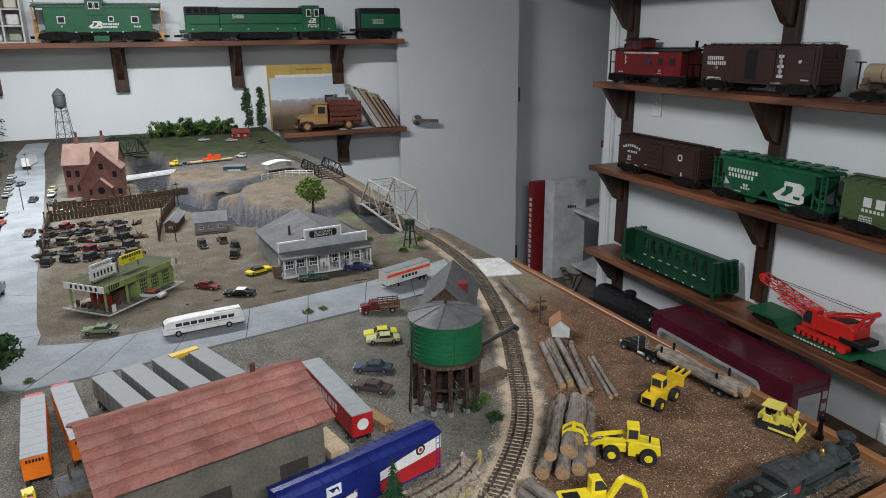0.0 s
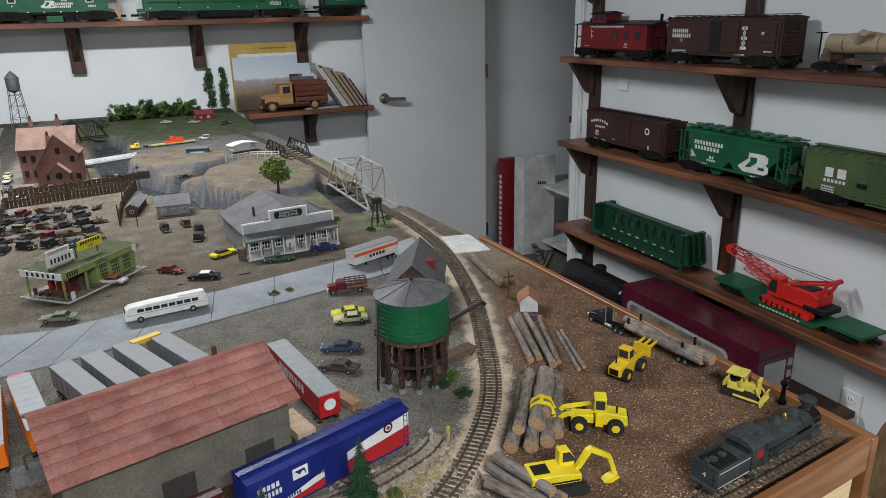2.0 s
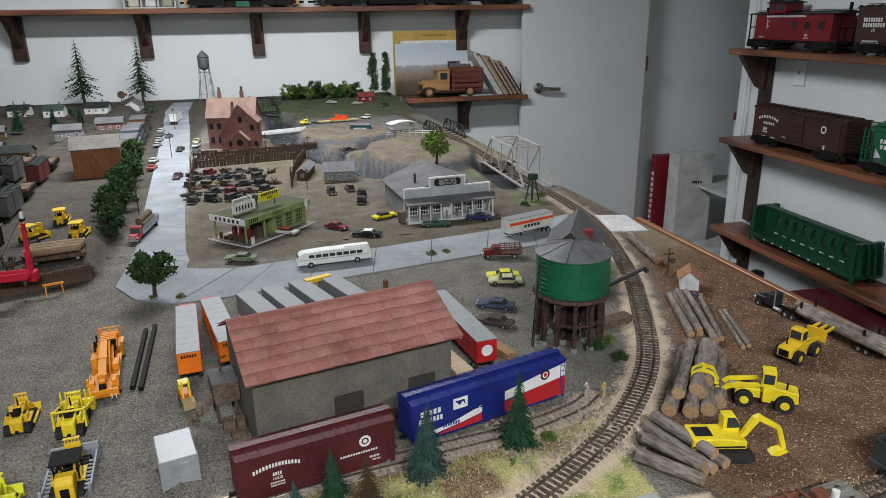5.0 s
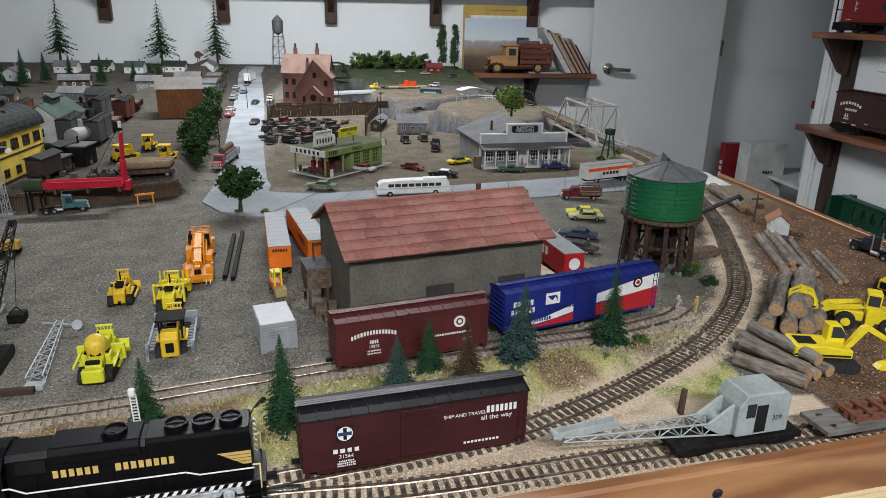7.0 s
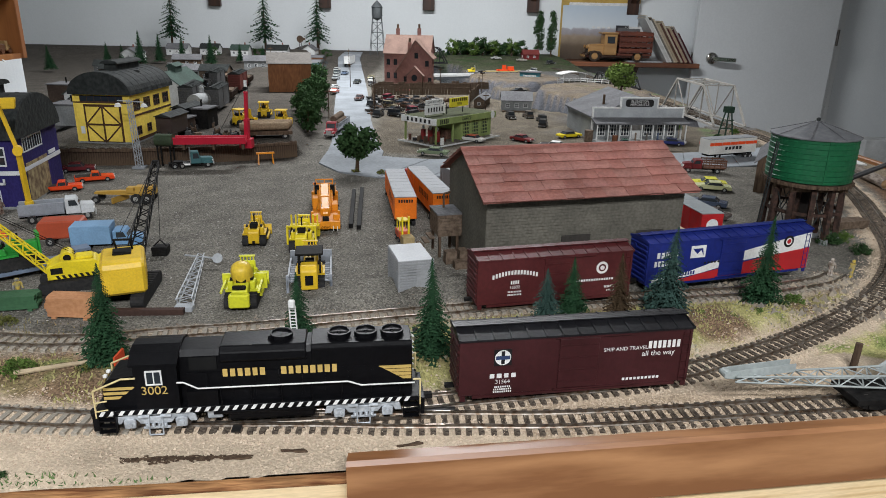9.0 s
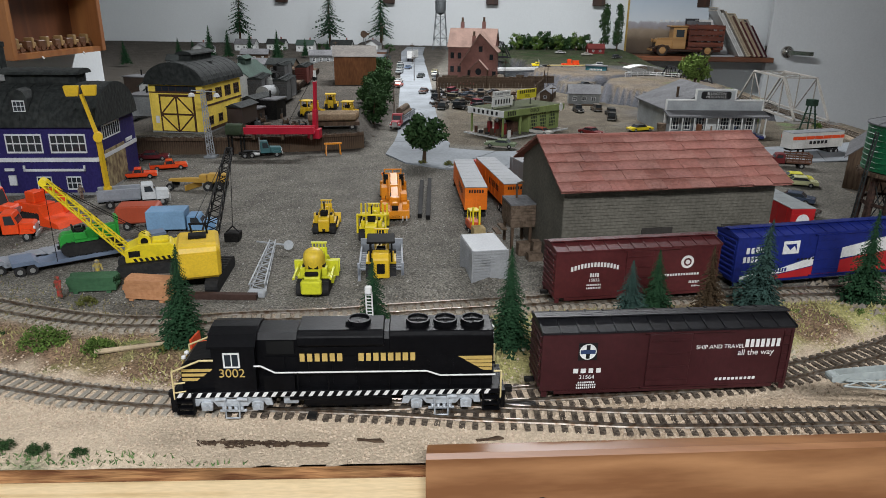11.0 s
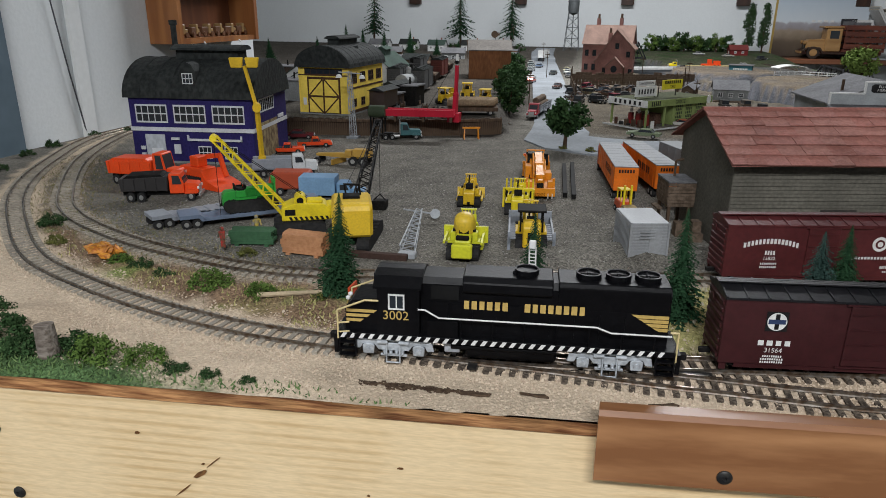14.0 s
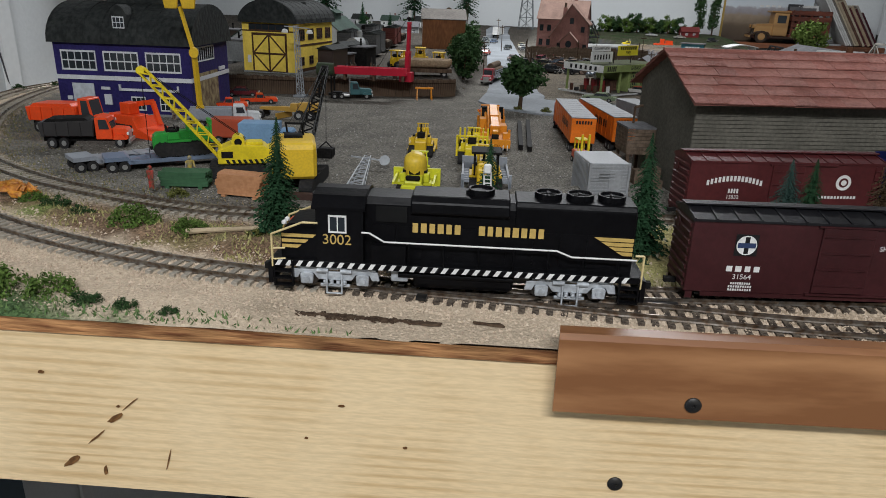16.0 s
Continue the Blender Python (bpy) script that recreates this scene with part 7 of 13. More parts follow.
# ---------------------------------------------------------------- grey crane car and flat car
crane_grey = M("crane_grey", (0.31, 0.34, 0.33), (0.26, 0.285, 0.28), 300, 0.5, 0.05)
cc = thing("railway_crane", "pale grey railway crane with its lattice boom lowered", "crane", pose(0.492, -0.026, 0.0, 0, 0, 187))
part("deck", bx(N(), -58, 58, -15, 15, 13, 18), truck_black, cc, bevel=0.0004)
bogie(cc, 38, truck_black, 18)
bogie(cc, -38, truck_black, 18)
part("turntable", rd(N(), (-10, 0, 18), (-10, 0, 21), 12, n=24), truck_black, cc)
house = N()
pr(house, [(-42, 21), (6, 21), (6, 47), (-1, 58), (-36, 58), (-42, 52)], "y", -15, 15)
part("cab_house", house, crane_grey, cc, "pale grey machinery house", bevel=0.0012)
for x in (-4,):
    part("cab_window", bx(N(), x - 5, x + 3, 15.0, 15.4, 38, 50), pane_dark, cc)
    part("cab_door", bx(N(), -20, -10, 15.0, 15.5, 24, 48), ink_black, cc)
lettering("number_plate", "329", 0.006, ink_black, cc, pose(-30 * MM, 0.0152, 0.035, 90, 0, 180))


def lattice(parent, a, c, w, h, mat, bays, taper=1.0, name="boom", r=0.7):
    """A lattice boom of four chords with zigzag lacing from a to c, in millimetres."""
    a, c = Vector(a), Vector(c)
    d = (c - a).normalized()
    side = d.cross(Vector((0, 0, 1))).normalized() if abs(d.z) < 0.99 else Vector((0, 1, 0))
    up = side.cross(d).normalized()
    b = N()
    P_ = lambda t, i, j: a + (c - a) * t + side * (w / 2 * i) * (1 - (1 - taper) * t) + up * (h / 2 * j) * (1 - (1 - taper) * t)
    for i in (-1, 1):
        for j in (-1, 1):
            rd(b, P_(0, i, j), P_(1, i, j), r, r * 0.8, 5)
    for k in range(bays):
        t0, t1 = k / bays, (k + 1) / bays
        f = 1 if k % 2 else -1
        for i in (-1, 1):
            rd(b, P_(t0, i, f), P_(t1, i, -f), r * 0.6, n=4)
            rd(b, P_(t0, f, i), P_(t1, -f, i), r * 0.6, n=4)
    return part(name, b, mat, parent)


lattice(cc, (10, 0, 26), (150, 4, 36), 16, 11, crane_grey, 14, 0.35, r=0.9)
for y in (-4, 3):
    part("boom_head_plate", pr(N(), [(104, 38), (150, 34.5), (157, 36), (157, 39), (150, 40.5), (104, 44)], "y", y, y + 1), crane_grey, cc)
part("head_sheave", rd(N(), (154, -3, 37.5), (154, 3, 37.5), 3.2, n=14), crane_grey, cc)
part("boom_foot", pr(N(), [(2, 20), (16, 22), (30, 30), (4, 48), (-4, 48)], "y", -9, -6), crane_grey, cc)
part("boom_foot", pr(N(), [(2, 20), (16, 22), (30, 30), (4, 48), (-4, 48)], "y", 6, 9), crane_grey, cc)
part("cable_drum", rd(N(), (14, -7, 30), (14, 7, 30), 6, n=16), crane_grey, cc)
fl = thing("flat_car", "grey planked flat car with a rusty frame load", "flat car", pose(0.655, -0.011, 0.0, 0, 0, 7))
part("deck", bx(N(), -85, 85, -16, 16, 13, 17), M("flat_deck", (0.18, 0.17, 0.15), (0.12, 0.11, 0.10), 250, 0.85, 0.2, stretch=(0.2, 1, 1)), fl)
bogie(fl, 62, truck_black)
bogie(fl, -62, truck_black)
rust = M("rust_red", (0.19, 0.075, 0.045), (0.13, 0.05, 0.03), 280, 0.8, 0.2)
for y in (-9, -2, 9):
    part("load_beam", bx(N(), -55, 30, y, y + 3, 17, 22), rust, fl)
for x in np.linspace(-54, 26, 6):
    part("load_tie", bx(N(), x, x + 3, -11, 13, 22, 24.5), rust, fl)
part("vise", bx(N(), 34, 48, -5, 5, 17, 27), rust, fl)
part("jar", rd(N(), (58, -3, 17), (58, -3, 25), 3.5, n=12), ink_white, fl)

# ---------------------------------------------------------------- small black steam engine
engine_grey = M("engine_grey", (0.030, 0.036, 0.037), (0.048, 0.055, 0.055), 260, 0.62, 0.15, wear=0.4)
sl_ = thing("steam_locomotive", "dark grey saddle-tank steam locomotive with a red number panel", "locomotive", pose(0.898, 0.036, 0.0, 0, 0, 8) @ Matrix.Diagonal((1.06, 1.06, 0.86, 1)))
part("frame", bx(N(), -96, 90, -12, 12, 12, 18), engine_grey, sl_)
part("tender_body", bx(N(), -96, -44, -16, 16, 18, 42), engine_grey, sl_, bevel=0.001)
part("tender_deck", bx(N(), -90, -60, -11, 11, 42, 45), truck_black, sl_, bevel=0.0006)
part("cab", bx(N(), -42, -14, -16, 16, 18, 52), engine_grey, sl_)
part("cab_roof", pr(N(), [(-18 * math.cos(math.pi * k / 8), 52 + 8 * math.sin(math.pi * k / 8)) for k in range(9)], "x", -47, -10), M("roof_soot", (0.03, 0.033, 0.036), (0.05, 0.052, 0.055), 200, 0.8), sl_)
part("boiler", rd(N(), (-14, 0, 35), (74, 0, 35), 12, 11.5, 20), engine_grey, sl_, smooth=True)
part("saddle_tank", pr(N(), [(-14, 32), (14, 32), (14, 44), (9, 50), (-9, 50), (-14, 44)], "x", -8, 40), engine_grey, sl_, bevel=0.0008)
part("smokebox", rd(N(), (74, 0, 35), (88, 0, 35), 12.6, 12.6, 20), truck_black, sl_)
part("stack", lathe(N(), [(0.0045, 0.044), (0.0045, 0.052), (0.0095, 0.060), (0.0098, 0.0625), (0.006, 0.066)], 18, (0.078, 0, 0)), engine_grey, sl_, smooth=True)
for x in (20, 52):
    part("dome", lathe(N(), [(0.006, 0.044), (0.006, 0.054), (0.004, 0.059), (0.001, 0.0605)], 16, (x * MM, 0, 0)), engine_grey, sl_, smooth=True)
part("bell", lathe(N(), [(0.0035, 0.046), (0.0025, 0.052), (0.0008, 0.055)], 12, (0.036, 0, 0.004)), M("brass_dull", (0.25, 0.17, 0.05), None, 200, 0.4, metal=0.8), sl_)
part("number_panel", bx(N(), -34, -24, -16.4, -16.05, 32, 42), P("panel_red", (0.35, 0.02, 0.02)), sl_, "red number panel")
lettering("tender_number", "4", 0.009, ink_white, sl_, pose(-0.0964, 0, 0.030, 90, 0, -90))
for z in (20, 40):
    part("lining", bx(N(), -95, -45, -16.3, -16.05, z, z + 0.6), ink_white, sl_)
for x in (-80, -58, -10, 16, 42):
    w_ = N()
    rr = 6 if x < -40 else 9.5
    for y in (-9, 9):
        rd(w_, (x, y - 1.3, RT + rr), (x, y + 1.3, RT + rr), rr, n=18)
    part("wheelset", w_, truck_black, sl_)
for s in (-1, 1):
    part("cylinder", rd(N(), (62, s * 14, 20), (80, s * 14, 20), 5.5, n=14), engine_grey, sl_)
    part("side_rod", bx(N(), -12, 62, s * 12, s * 12.8 if s > 0 else s * 12 + 0.8, 15, 17), M("rod_steel", (0.3, 0.29, 0.27), None, 200, 0.35, metal=0.9), sl_)
    part("running_board", bx(N(), -12, 84, s * 12, s * 17 if s > 0 else s * 12 + 0.01, 27, 28.2) if s > 0 else bx(N(), -12, 84, -17, -12, 27, 28.2), engine_grey, sl_)
part("head_lamp", rd(N(), (88, 0, 46), (94, 0, 46), 4, n=14), engine_grey, sl_)
for s in (-1, 1):
    part("handrail", rd(N(), (-10, s * 13.2, 41), (84, s * 13.2, 41), 0.5, n=6), engine_grey, sl_)
    part("cab_window", bx(N(), -22, -17, min(s * 15.9, s * 16.5), max(s * 15.9, s * 16.5), 36, 48), pane_dark, sl_)
    part("cab_step", bx(N(), -44, -36, s * 15 - 1.5, s * 15 + 1.5, 8, 10), engine_grey, sl_)
    part("flare_board", bar(N(), (-95, s * 15.6, 44), (-46, s * 15.6, 44), 1.0, 4.0), engine_grey, sl_)
    part("grab_iron", rd(N(), (-96.8, s * 13, 22), (-96.8, s * 13, 38), 0.45, n=6), engine_grey, sl_)
    part("steam_pipe", rd(N(), (76, s * 9, 40), (72, s * 14, 24), 1.6, n=8), engine_grey, sl_)
    part("air_tank", rd(N(), (4, s * 13.5, 23), (34, s * 13.5, 23), 3.2, n=12), engine_grey, sl_)
part("tail_board", bx(N(), -96.6, -95.4, -16, 16, 42, 46), engine_grey, sl_)
part("tail_beam", bx(N(), -99, -96, -15, 15, 12, 18), engine_grey, sl_)
part("coupler", bx(N(), -106, -99, -1.8, 1.8, 12, 16), truck_black, sl_)
for x in (-84, -70):
    part("water_hatch", rd(N(), (x, 0, 45), (x, 0, 47.4), 4.2, n=14), engine_grey, sl_)
part("back_lamp", rd(N(), (-93, 0, 49), (-97, 0, 49), 3.2, n=12), engine_grey, sl_)
part("roof_vent", bx(N(), -34, -22, -5, 5, 59, 62), engine_grey, sl_, bevel=0.0005)
for x in (4, 30, 56, 70):
    part("boiler_band", rd(N(), (x, 0, 35), (x + 1.2, 0, 35), 12.3, n=20), engine_grey, sl_)
part("whistle", rd(N(), (-6, 0, 49), (-6, 0, 57), 0.9, n=8), MATS["brass_dull"], sl_)
t = thing("stove_stack", "small black standing stove behind the steam engine", "stove", pose(1.022, 0.112, 0) @ Matrix.Scale(0.85, 4))
part("body", lathe(N(), [(0.006, 0), (0.007, 0.006), (0.004, 0.012), (0.003, 0.03), (0.006, 0.034), (0.006, 0.038)], 14), loco_black, t, smooth=True)
# ---------------------------------------------------------------- vehicles
tyre = M("tyre_rubber", (0.018, 0.018, 0.019), (0.03, 0.029, 0.028), 300, 0.8)
hub = M("hubcap", (0.45, 0.45, 0.44), None, 200, 0.35, metal=0.6)
glass_v = glass_material("car_glass", (0.03, 0.035, 0.04), 0.1)
cat_yellow = P("machine_yellow", (0.68, 0.44, 0.020))
lemon = P("lemon_yellow", (0.74, 0.58, 0.02))
hi_orange = P("orange", (0.78, 0.070, 0.010))
amber = P("amber_orange", (0.72, 0.26, 0.015))
steel_grey = P("steel_grey", (0.26, 0.28, 0.31))


def between(a, c, z=0.0, shift=0.0):
    """Pose midway between the rear a and the front c; shift moves it to its left."""
    a, c = Vector(a), Vector(c)
    d = (c - a).normalized()
    mid = (a + c) / 2 + Vector((-d.y, d.x)) * shift
    return pose(mid.x, mid.y, z, 0, 0, math.degrees(math.atan2(d.y, d.x)))


def wheel(parent, x, y, r, w, name="wheel", rim=None):
    s = 1 if y > 0 else -1
    b = N()
    rd(b, (x, y - w / 2, r), (x, y + w / 2, r), r, n=16)
    ob = part(name, b, tyre, parent)
    part("rim", rd(N(), (x, y + s * w * 0.42, r), (x, y + s * (w * 0.5 + 0.25), r), r * 0.58, r * 0.45, 12), rim or hub, ob)
    return ob


def car(label, m, colour, roof=None, L=54, W=21, h=15.5, style="sedan", group="town cars", name="car"):
    t = thing(name, label, "car", m, group)
    k = L / 54
    body = P("car_%s" % "_".join("%d" % (c * 100) for c in colour), colour, 0.3)
    b = N()
    if style == "pickup":
        prof = [(-27, 4), (27, 4), (27, 8), (25, 9.5), (9, 10), (8, 10), (-27, 10)]
        cab = [(-4, 9.8), (9.5, 9.8), (6, 15.5), (-3, 15.5)]
    elif style == "old":
        prof = [(-22, 4), (22, 4), (22, 10), (8, 11), (-22, 11)]
        cab = [(-20, 10.8), (7, 10.8), (6, 19), (-20, 19)]
    else:
        prof = [(-27, 4), (27, 4), (27.3, 7), (26, 9), (10, 10.3), (-16, 10.5), (-27, 9.5), (-27.4, 6)]
        cab = [(-17, 10.2), (11, 10.2), (5, 15), (-11, 15)]
    pr(b, [(x * k, z) for x, z in prof], "y", -W / 2, W / 2)
    part("body", b, body, t, bevel=0.0005)
    part("cab_glass", pr(N(), [(x * k, z) for x, z in cab], "y", -W / 2 + 1.6, W / 2 - 1.6), glass_v, t)
    xs = [c[0] * k for c in cab]
    zt = cab[2][1]
    b = bx(N(), cab[3][0] * k - 0.4, cab[2][0] * k + 0.4, -W / 2 + 1.4, W / 2 - 1.4, zt - 0.5, zt + 0.7)
    for x in (cab[3][0] * k, cab[2][0] * k):
        for y in (-W / 2 + 1.7, W / 2 - 1.7):
            bar(b, (x, y, zt), (x + (cab[0][0] - cab[3][0]) * k * (1 if x < 0 else -0.9) * 0.9, y * 1.05, 10.2), 0.8)
    part("roof", b, roof or body, t, bevel=0.0003)
    if style == "pickup":
        part("load_bed", bx(N(), -26 * k, -6 * k, -W / 2 + 1.5, W / 2 - 1.5, 10.0, 10.4), ink_black, t)
    for x in (-17 * k, 17 * k):
        for y in (-W / 2 + 1.2, W / 2 - 1.2):
            wheel(t, x, y, 3.9 if style != "old" else 4.6, 3)
    for e in (-1, 1):
        part("bumper", bx(N(), min(e * 26.8 * k, e * 28 * k), max(e * 26.8 * k, e * 28 * k), -W / 2 + 0.5, W / 2 - 0.5, 4.6, 6.2), hub, t)
    for y in (-W / 2 + 4, W / 2 - 4):
        part("headlight", rd(N(), (26.6 * k, y, 8), (27.6 * k, y, 8), 1.3, n=10), ink_white, t)
    return t


car("sage green fastback car parked at the kerb", between((0.164, 0.848), (0.102, 0.864), 0.003, -0.010), (0.16, 0.20, 0.12), L=60)
car("coral and white finned sedan by the garage", between((0.245, 1.006), (0.181, 1.046), 0, -0.010), (0.62, 0.60, 0.56), P("coral", (0.62, 0.13, 0.07)), L=62)
car("dark maroon coupe on the dirt lot", between((0.299, 1.058), (0.351, 1.012), 0, 0.010), (0.16, 0.018, 0.018))
car("black and white police sedan by the road", between((0.421, 0.946), (0.352, 0.975), 0, -0.010), (0.012, 0.012, 0.016), ink_white, L=62)
car("bright yellow muscle car with black roof", between((0.419, 1.076), (0.483, 1.108), 0, 0.010), (0.72, 0.56, 0.02), ink_black, L=60)
car("dark green pickup in front of the store", between((0.584, 0.992), (0.515, 0.999), 0.0, -0.010), (0.045, 0.10, 0.07), style="pickup", L=62, name="pickup_truck")
car("deep blue coupe in front of the store", between((0.688, 1.012), (0.619, 1.030), 0, -0.010), (0.02, 0.03, 0.13), L=60)
for i, (x, y, rz) in enumerate(((0.342, 1.372, -80), (0.41, 1.255, 75), (0.392, 1.40, 100), (0.418, 1.33, 95))):
    car("black vintage car on the dirt lot", pose(x, y, 0, 0, 0, rz), (0.02, 0.018, 0.016) if i != 2 else (0.10, 0.075, 0.055), style="old", L=50, W=19, group="vintage cars")
rng = random.Random(21)
for i, (x, y, rz, c) in enumerate(((-0.092, 1.69, -97, (0.09, 0.04, 0.03)), (-0.148, 2.17, -97, (0.02, 0.025, 0.022)), (-0.235, 2.51, 83, (0.12, 0.17, 0.26)), (-0.245, 2.30, 83, (0.3, 0.32, 0.32)), (-0.258, 2.42, 85, (0.35, 0.36, 0.34)), (-0.275, 2.56, 84, (0.12, 0.15, 0.14)), (-0.29, 2.68, 84, (0.5, 0.5, 0.47)),
                                 (-0.11, 2.34, -97, (0.4, 0.36, 0.2)), (-0.10, 2.24, -97, (0.55, 0.55, 0.52)), (-0.085, 2.10, -97, (0.05, 0.05, 0.05)), (-0.19, 1.85, 83, (0.45, 0.08, 0.05)), (-0.205, 1.97, 83, (0.5, 0.5, 0.48)))):
    car("model car on the main street", pose(x, y, 0.003, 0, 0, rz), c, group="main street cars")
JC = [(0.03, 0.028, 0.026), (0.03, 0.03, 0.03), (0.04, 0.04, 0.045), (0.035, 0.05, 0.07), (0.08, 0.06, 0.045), (0.09, 0.085, 0.08), (0.05, 0.05, 0.045), (0.18, 0.02, 0.035), (0.10, 0.06, 0.04), (0.06, 0.055, 0.05), (0.07, 0.07, 0.07), (0.16, 0.14, 0.08), (0.09, 0.05, 0.035), (0.05, 0.05, 0.055)] * 2
JUNK = []
for row in range(5):
    for k in range(5):
        JUNK.append((-0.005 + 0.046 * k - 0.012 * row + rng.uniform(-0.008, 0.008), 1.37 + 0.088 * row + rng.uniform(-0.014, 0.014), rng.choice((55, 65, 80, 20, -30)) + rng.uniform(-14, 14)))
for (x, y, rz), c in zip(JUNK, JC):
    car("rusting wreck inside the junkyard fence", pose(x, y, 0, rng.uniform(-4, 4), rng.uniform(-4, 4), rz), c, style=rng.choice(("sedan", "old", "pickup")), group="junkyard wrecks")
scrap_rust = M("yard_scrap", (0.10, 0.058, 0.036), (0.045, 0.032, 0.026), 300, 0.9, 0.5, wear=0.5, coarse=90)
jr = random.Random(61)
for k in range(12):
    x, y = -0.03 + 0.072 * (k % 4) + jr.uniform(-0.012, 0.012), 1.40 + 0.15 * (k // 4) + jr.uniform(-0.02, 0.02)
    t = thing("scrap_heap", "heap of rusty brown scrap parts in the junkyard", "scrap heap", pose(x, y, 0, 0, 0, jr.uniform(0, 180)), "junkyard scrap piles")
    part("mound", blob(N(), (0, 0, 0.003), 0.015, (1.5, 0.8, 0.55), seed=k + 7, rough=0.6), scrap_rust, t)
    for q in range(7):
        u, v = jr.uniform(-18, 18), jr.uniform(-9, 9)
        part("scrap_bar", bar(N(), (u, v, 4 + jr.uniform(0, 4)), (u + jr.uniform(-14, 14), v + jr.uniform(-10, 10), 9 + jr.uniform(0, 9)), 1.4, 2.2), scrap_rust if q % 2 else old_timber, t)
for x, y, rz, c in ((-0.04, 1.93, 5, (0.5, 0.5, 0.48)), (0.03, 1.945, 5, (0.42, 0.10, 0.09)), (0.17, 2.08, 90, (0.6, 0.6, 0.58)), (0.235, 2.13, 70, (0.05, 0.05, 0.05)), (0.44, 2.0, 30, (0.03, 0.03, 0.03))):
    car("model car parked behind the fence", pose(x, y, 0, 0, 0, rz), c, group="mill cars")
car("cream sports car beside the tank", between((0.621, 0.611), (0.563, 0.627), 0, -0.010), (0.55, 0.55, 0.30), L=58)
car("yellow coupe beside the tank", pose(0.598, 0.655, 0, 0, 0, 168), (0.66, 0.62, 0.06), L=58)
car("derelict dark blue sedan beside the freight shed", between((0.574, 0.505), (0.511, 0.537), 0, -0.01), (0.05, 0.065, 0.10), L=60, group="derelict cars")
car("derelict brown sedan beside the freight shed", between((0.548, 0.438), (0.493, 0.484), 0, -0.01), (0.07, 0.05, 0.045), L=60, group="derelict cars")
car("white jeep wagon on the far road", pose(0.60, 2.83, 0.0008, 0, 0, 160), (0.62, 0.62, 0.6), style="old")
car("dark jeep on the far slope", pose(0.74, 3.17, 0.0148, 0, 0, 30), (0.05, 0.05, 0.05), style="old")
car("tan car at the far houses", pose(0.60, 3.25, 0.0212, 0, 0, 10), (0.4, 0.38, 0.33))
for x, y, rz in ((-0.50, 0.640, 30), (-0.47, 0.69, 20)):
    car("old maroon car beside the blue engine house", pose(x, y, 0, 0, 0, rz), (0.12, 0.015, 0.02), group="maroon cars")

# coach
bus = thing("motor_coach", "white streamlined motor coach on the road", "bus", between((0.383, 0.801), (0.240, 0.786), 0.003, -0.013))
b = N()
pr(b, [(-70, 5), (70, 5), (71, 12), (68, 24), (60, 29), (20, 31), (-60, 31), (-68, 28), (-71, 16)], "y", -13, 13)
part("body", b, ink_white, bus, bevel=0.0016)
for y in (-13.2, 13.2):
    for k in range(8):
        x = 44 - k * 13
        part("window", bx(N(), x - 5.4, x + 5.4, y - 0.25, y + 0.25, 19, 25), glass_v, bus)
    part("side_stripe", bx(N(), -66, 66, y - 0.2, y + 0.2, 15.5, 16.5), hub, bus)
part("windscreen", bx(N(), 67.5, 69.5, -11, 11, 17, 25), glass_v, bus)
for x in (-42, 46):
    for y in (-11.6, 11.6):
        wheel(bus, x, y, 5.6, 4)
part("roof_box", bx(N(), -66, -20, -8, 8, 30.8, 33), ink_white, bus, bevel=0.0006)


def semi_trailer(label, m, L, body, roof, h=42, W=29, group="", end=None, z0=13):
    t = thing("semi_trailer", label, "trailer", m, group)
    bd = part("body", bx(N(), -L / 2, L / 2, -W / 2, W / 2, z0, h), body, t, bevel=0.0004)
    part("roof", bx(N(), -L / 2 - 0.2, L / 2 + 0.2, -W / 2 - 0.2, W / 2 + 0.2, h + 0.02, h + 1.3), roof, t, bevel=0.0004)
    for k in range(int(L / 18)):
        x = -L / 2 + (k + 0.5) * L / int(L / 18)
        if roof is not body:
            part("roof_bow", bx(N(), x - 0.4, x + 0.4, -W / 2, W / 2, h + 1.3, h + 1.45), roof, t)
        for s in (-1, 1):
            part("side_post", bx(N(), x - 0.4, x + 0.4, s * W / 2 - (0.4 if s < 0 else 0), s * W / 2 + (0.4 if s > 0 else 0), z0 + 1, h - 1), body, t)
    part("chassis", bx(N(), -L / 2 + 3, L / 2 - 3, -8, 8, 9, z0), truck_black, t)
    for x in (-L / 2 + 12, -L / 2 + 24):
        for y in (-W / 2 + 3, W / 2 - 3):
            wheel(t, x, y, 5.2, 5)
    for y in (-6, 6):
        part("landing_leg", bx(N(), L / 2 - 38, L / 2 - 35, y - 1.2, y + 1.2, 0, 10), truck_black, t)
    for y in (-W / 4, W / 4):
        part("rear_door", bx(N(), -L / 2 - 0.5, -L / 2, y - W / 4 + 0.8, y + W / 4 - 0.8, z0 + 1, h - 6), end or body, t)
    return t


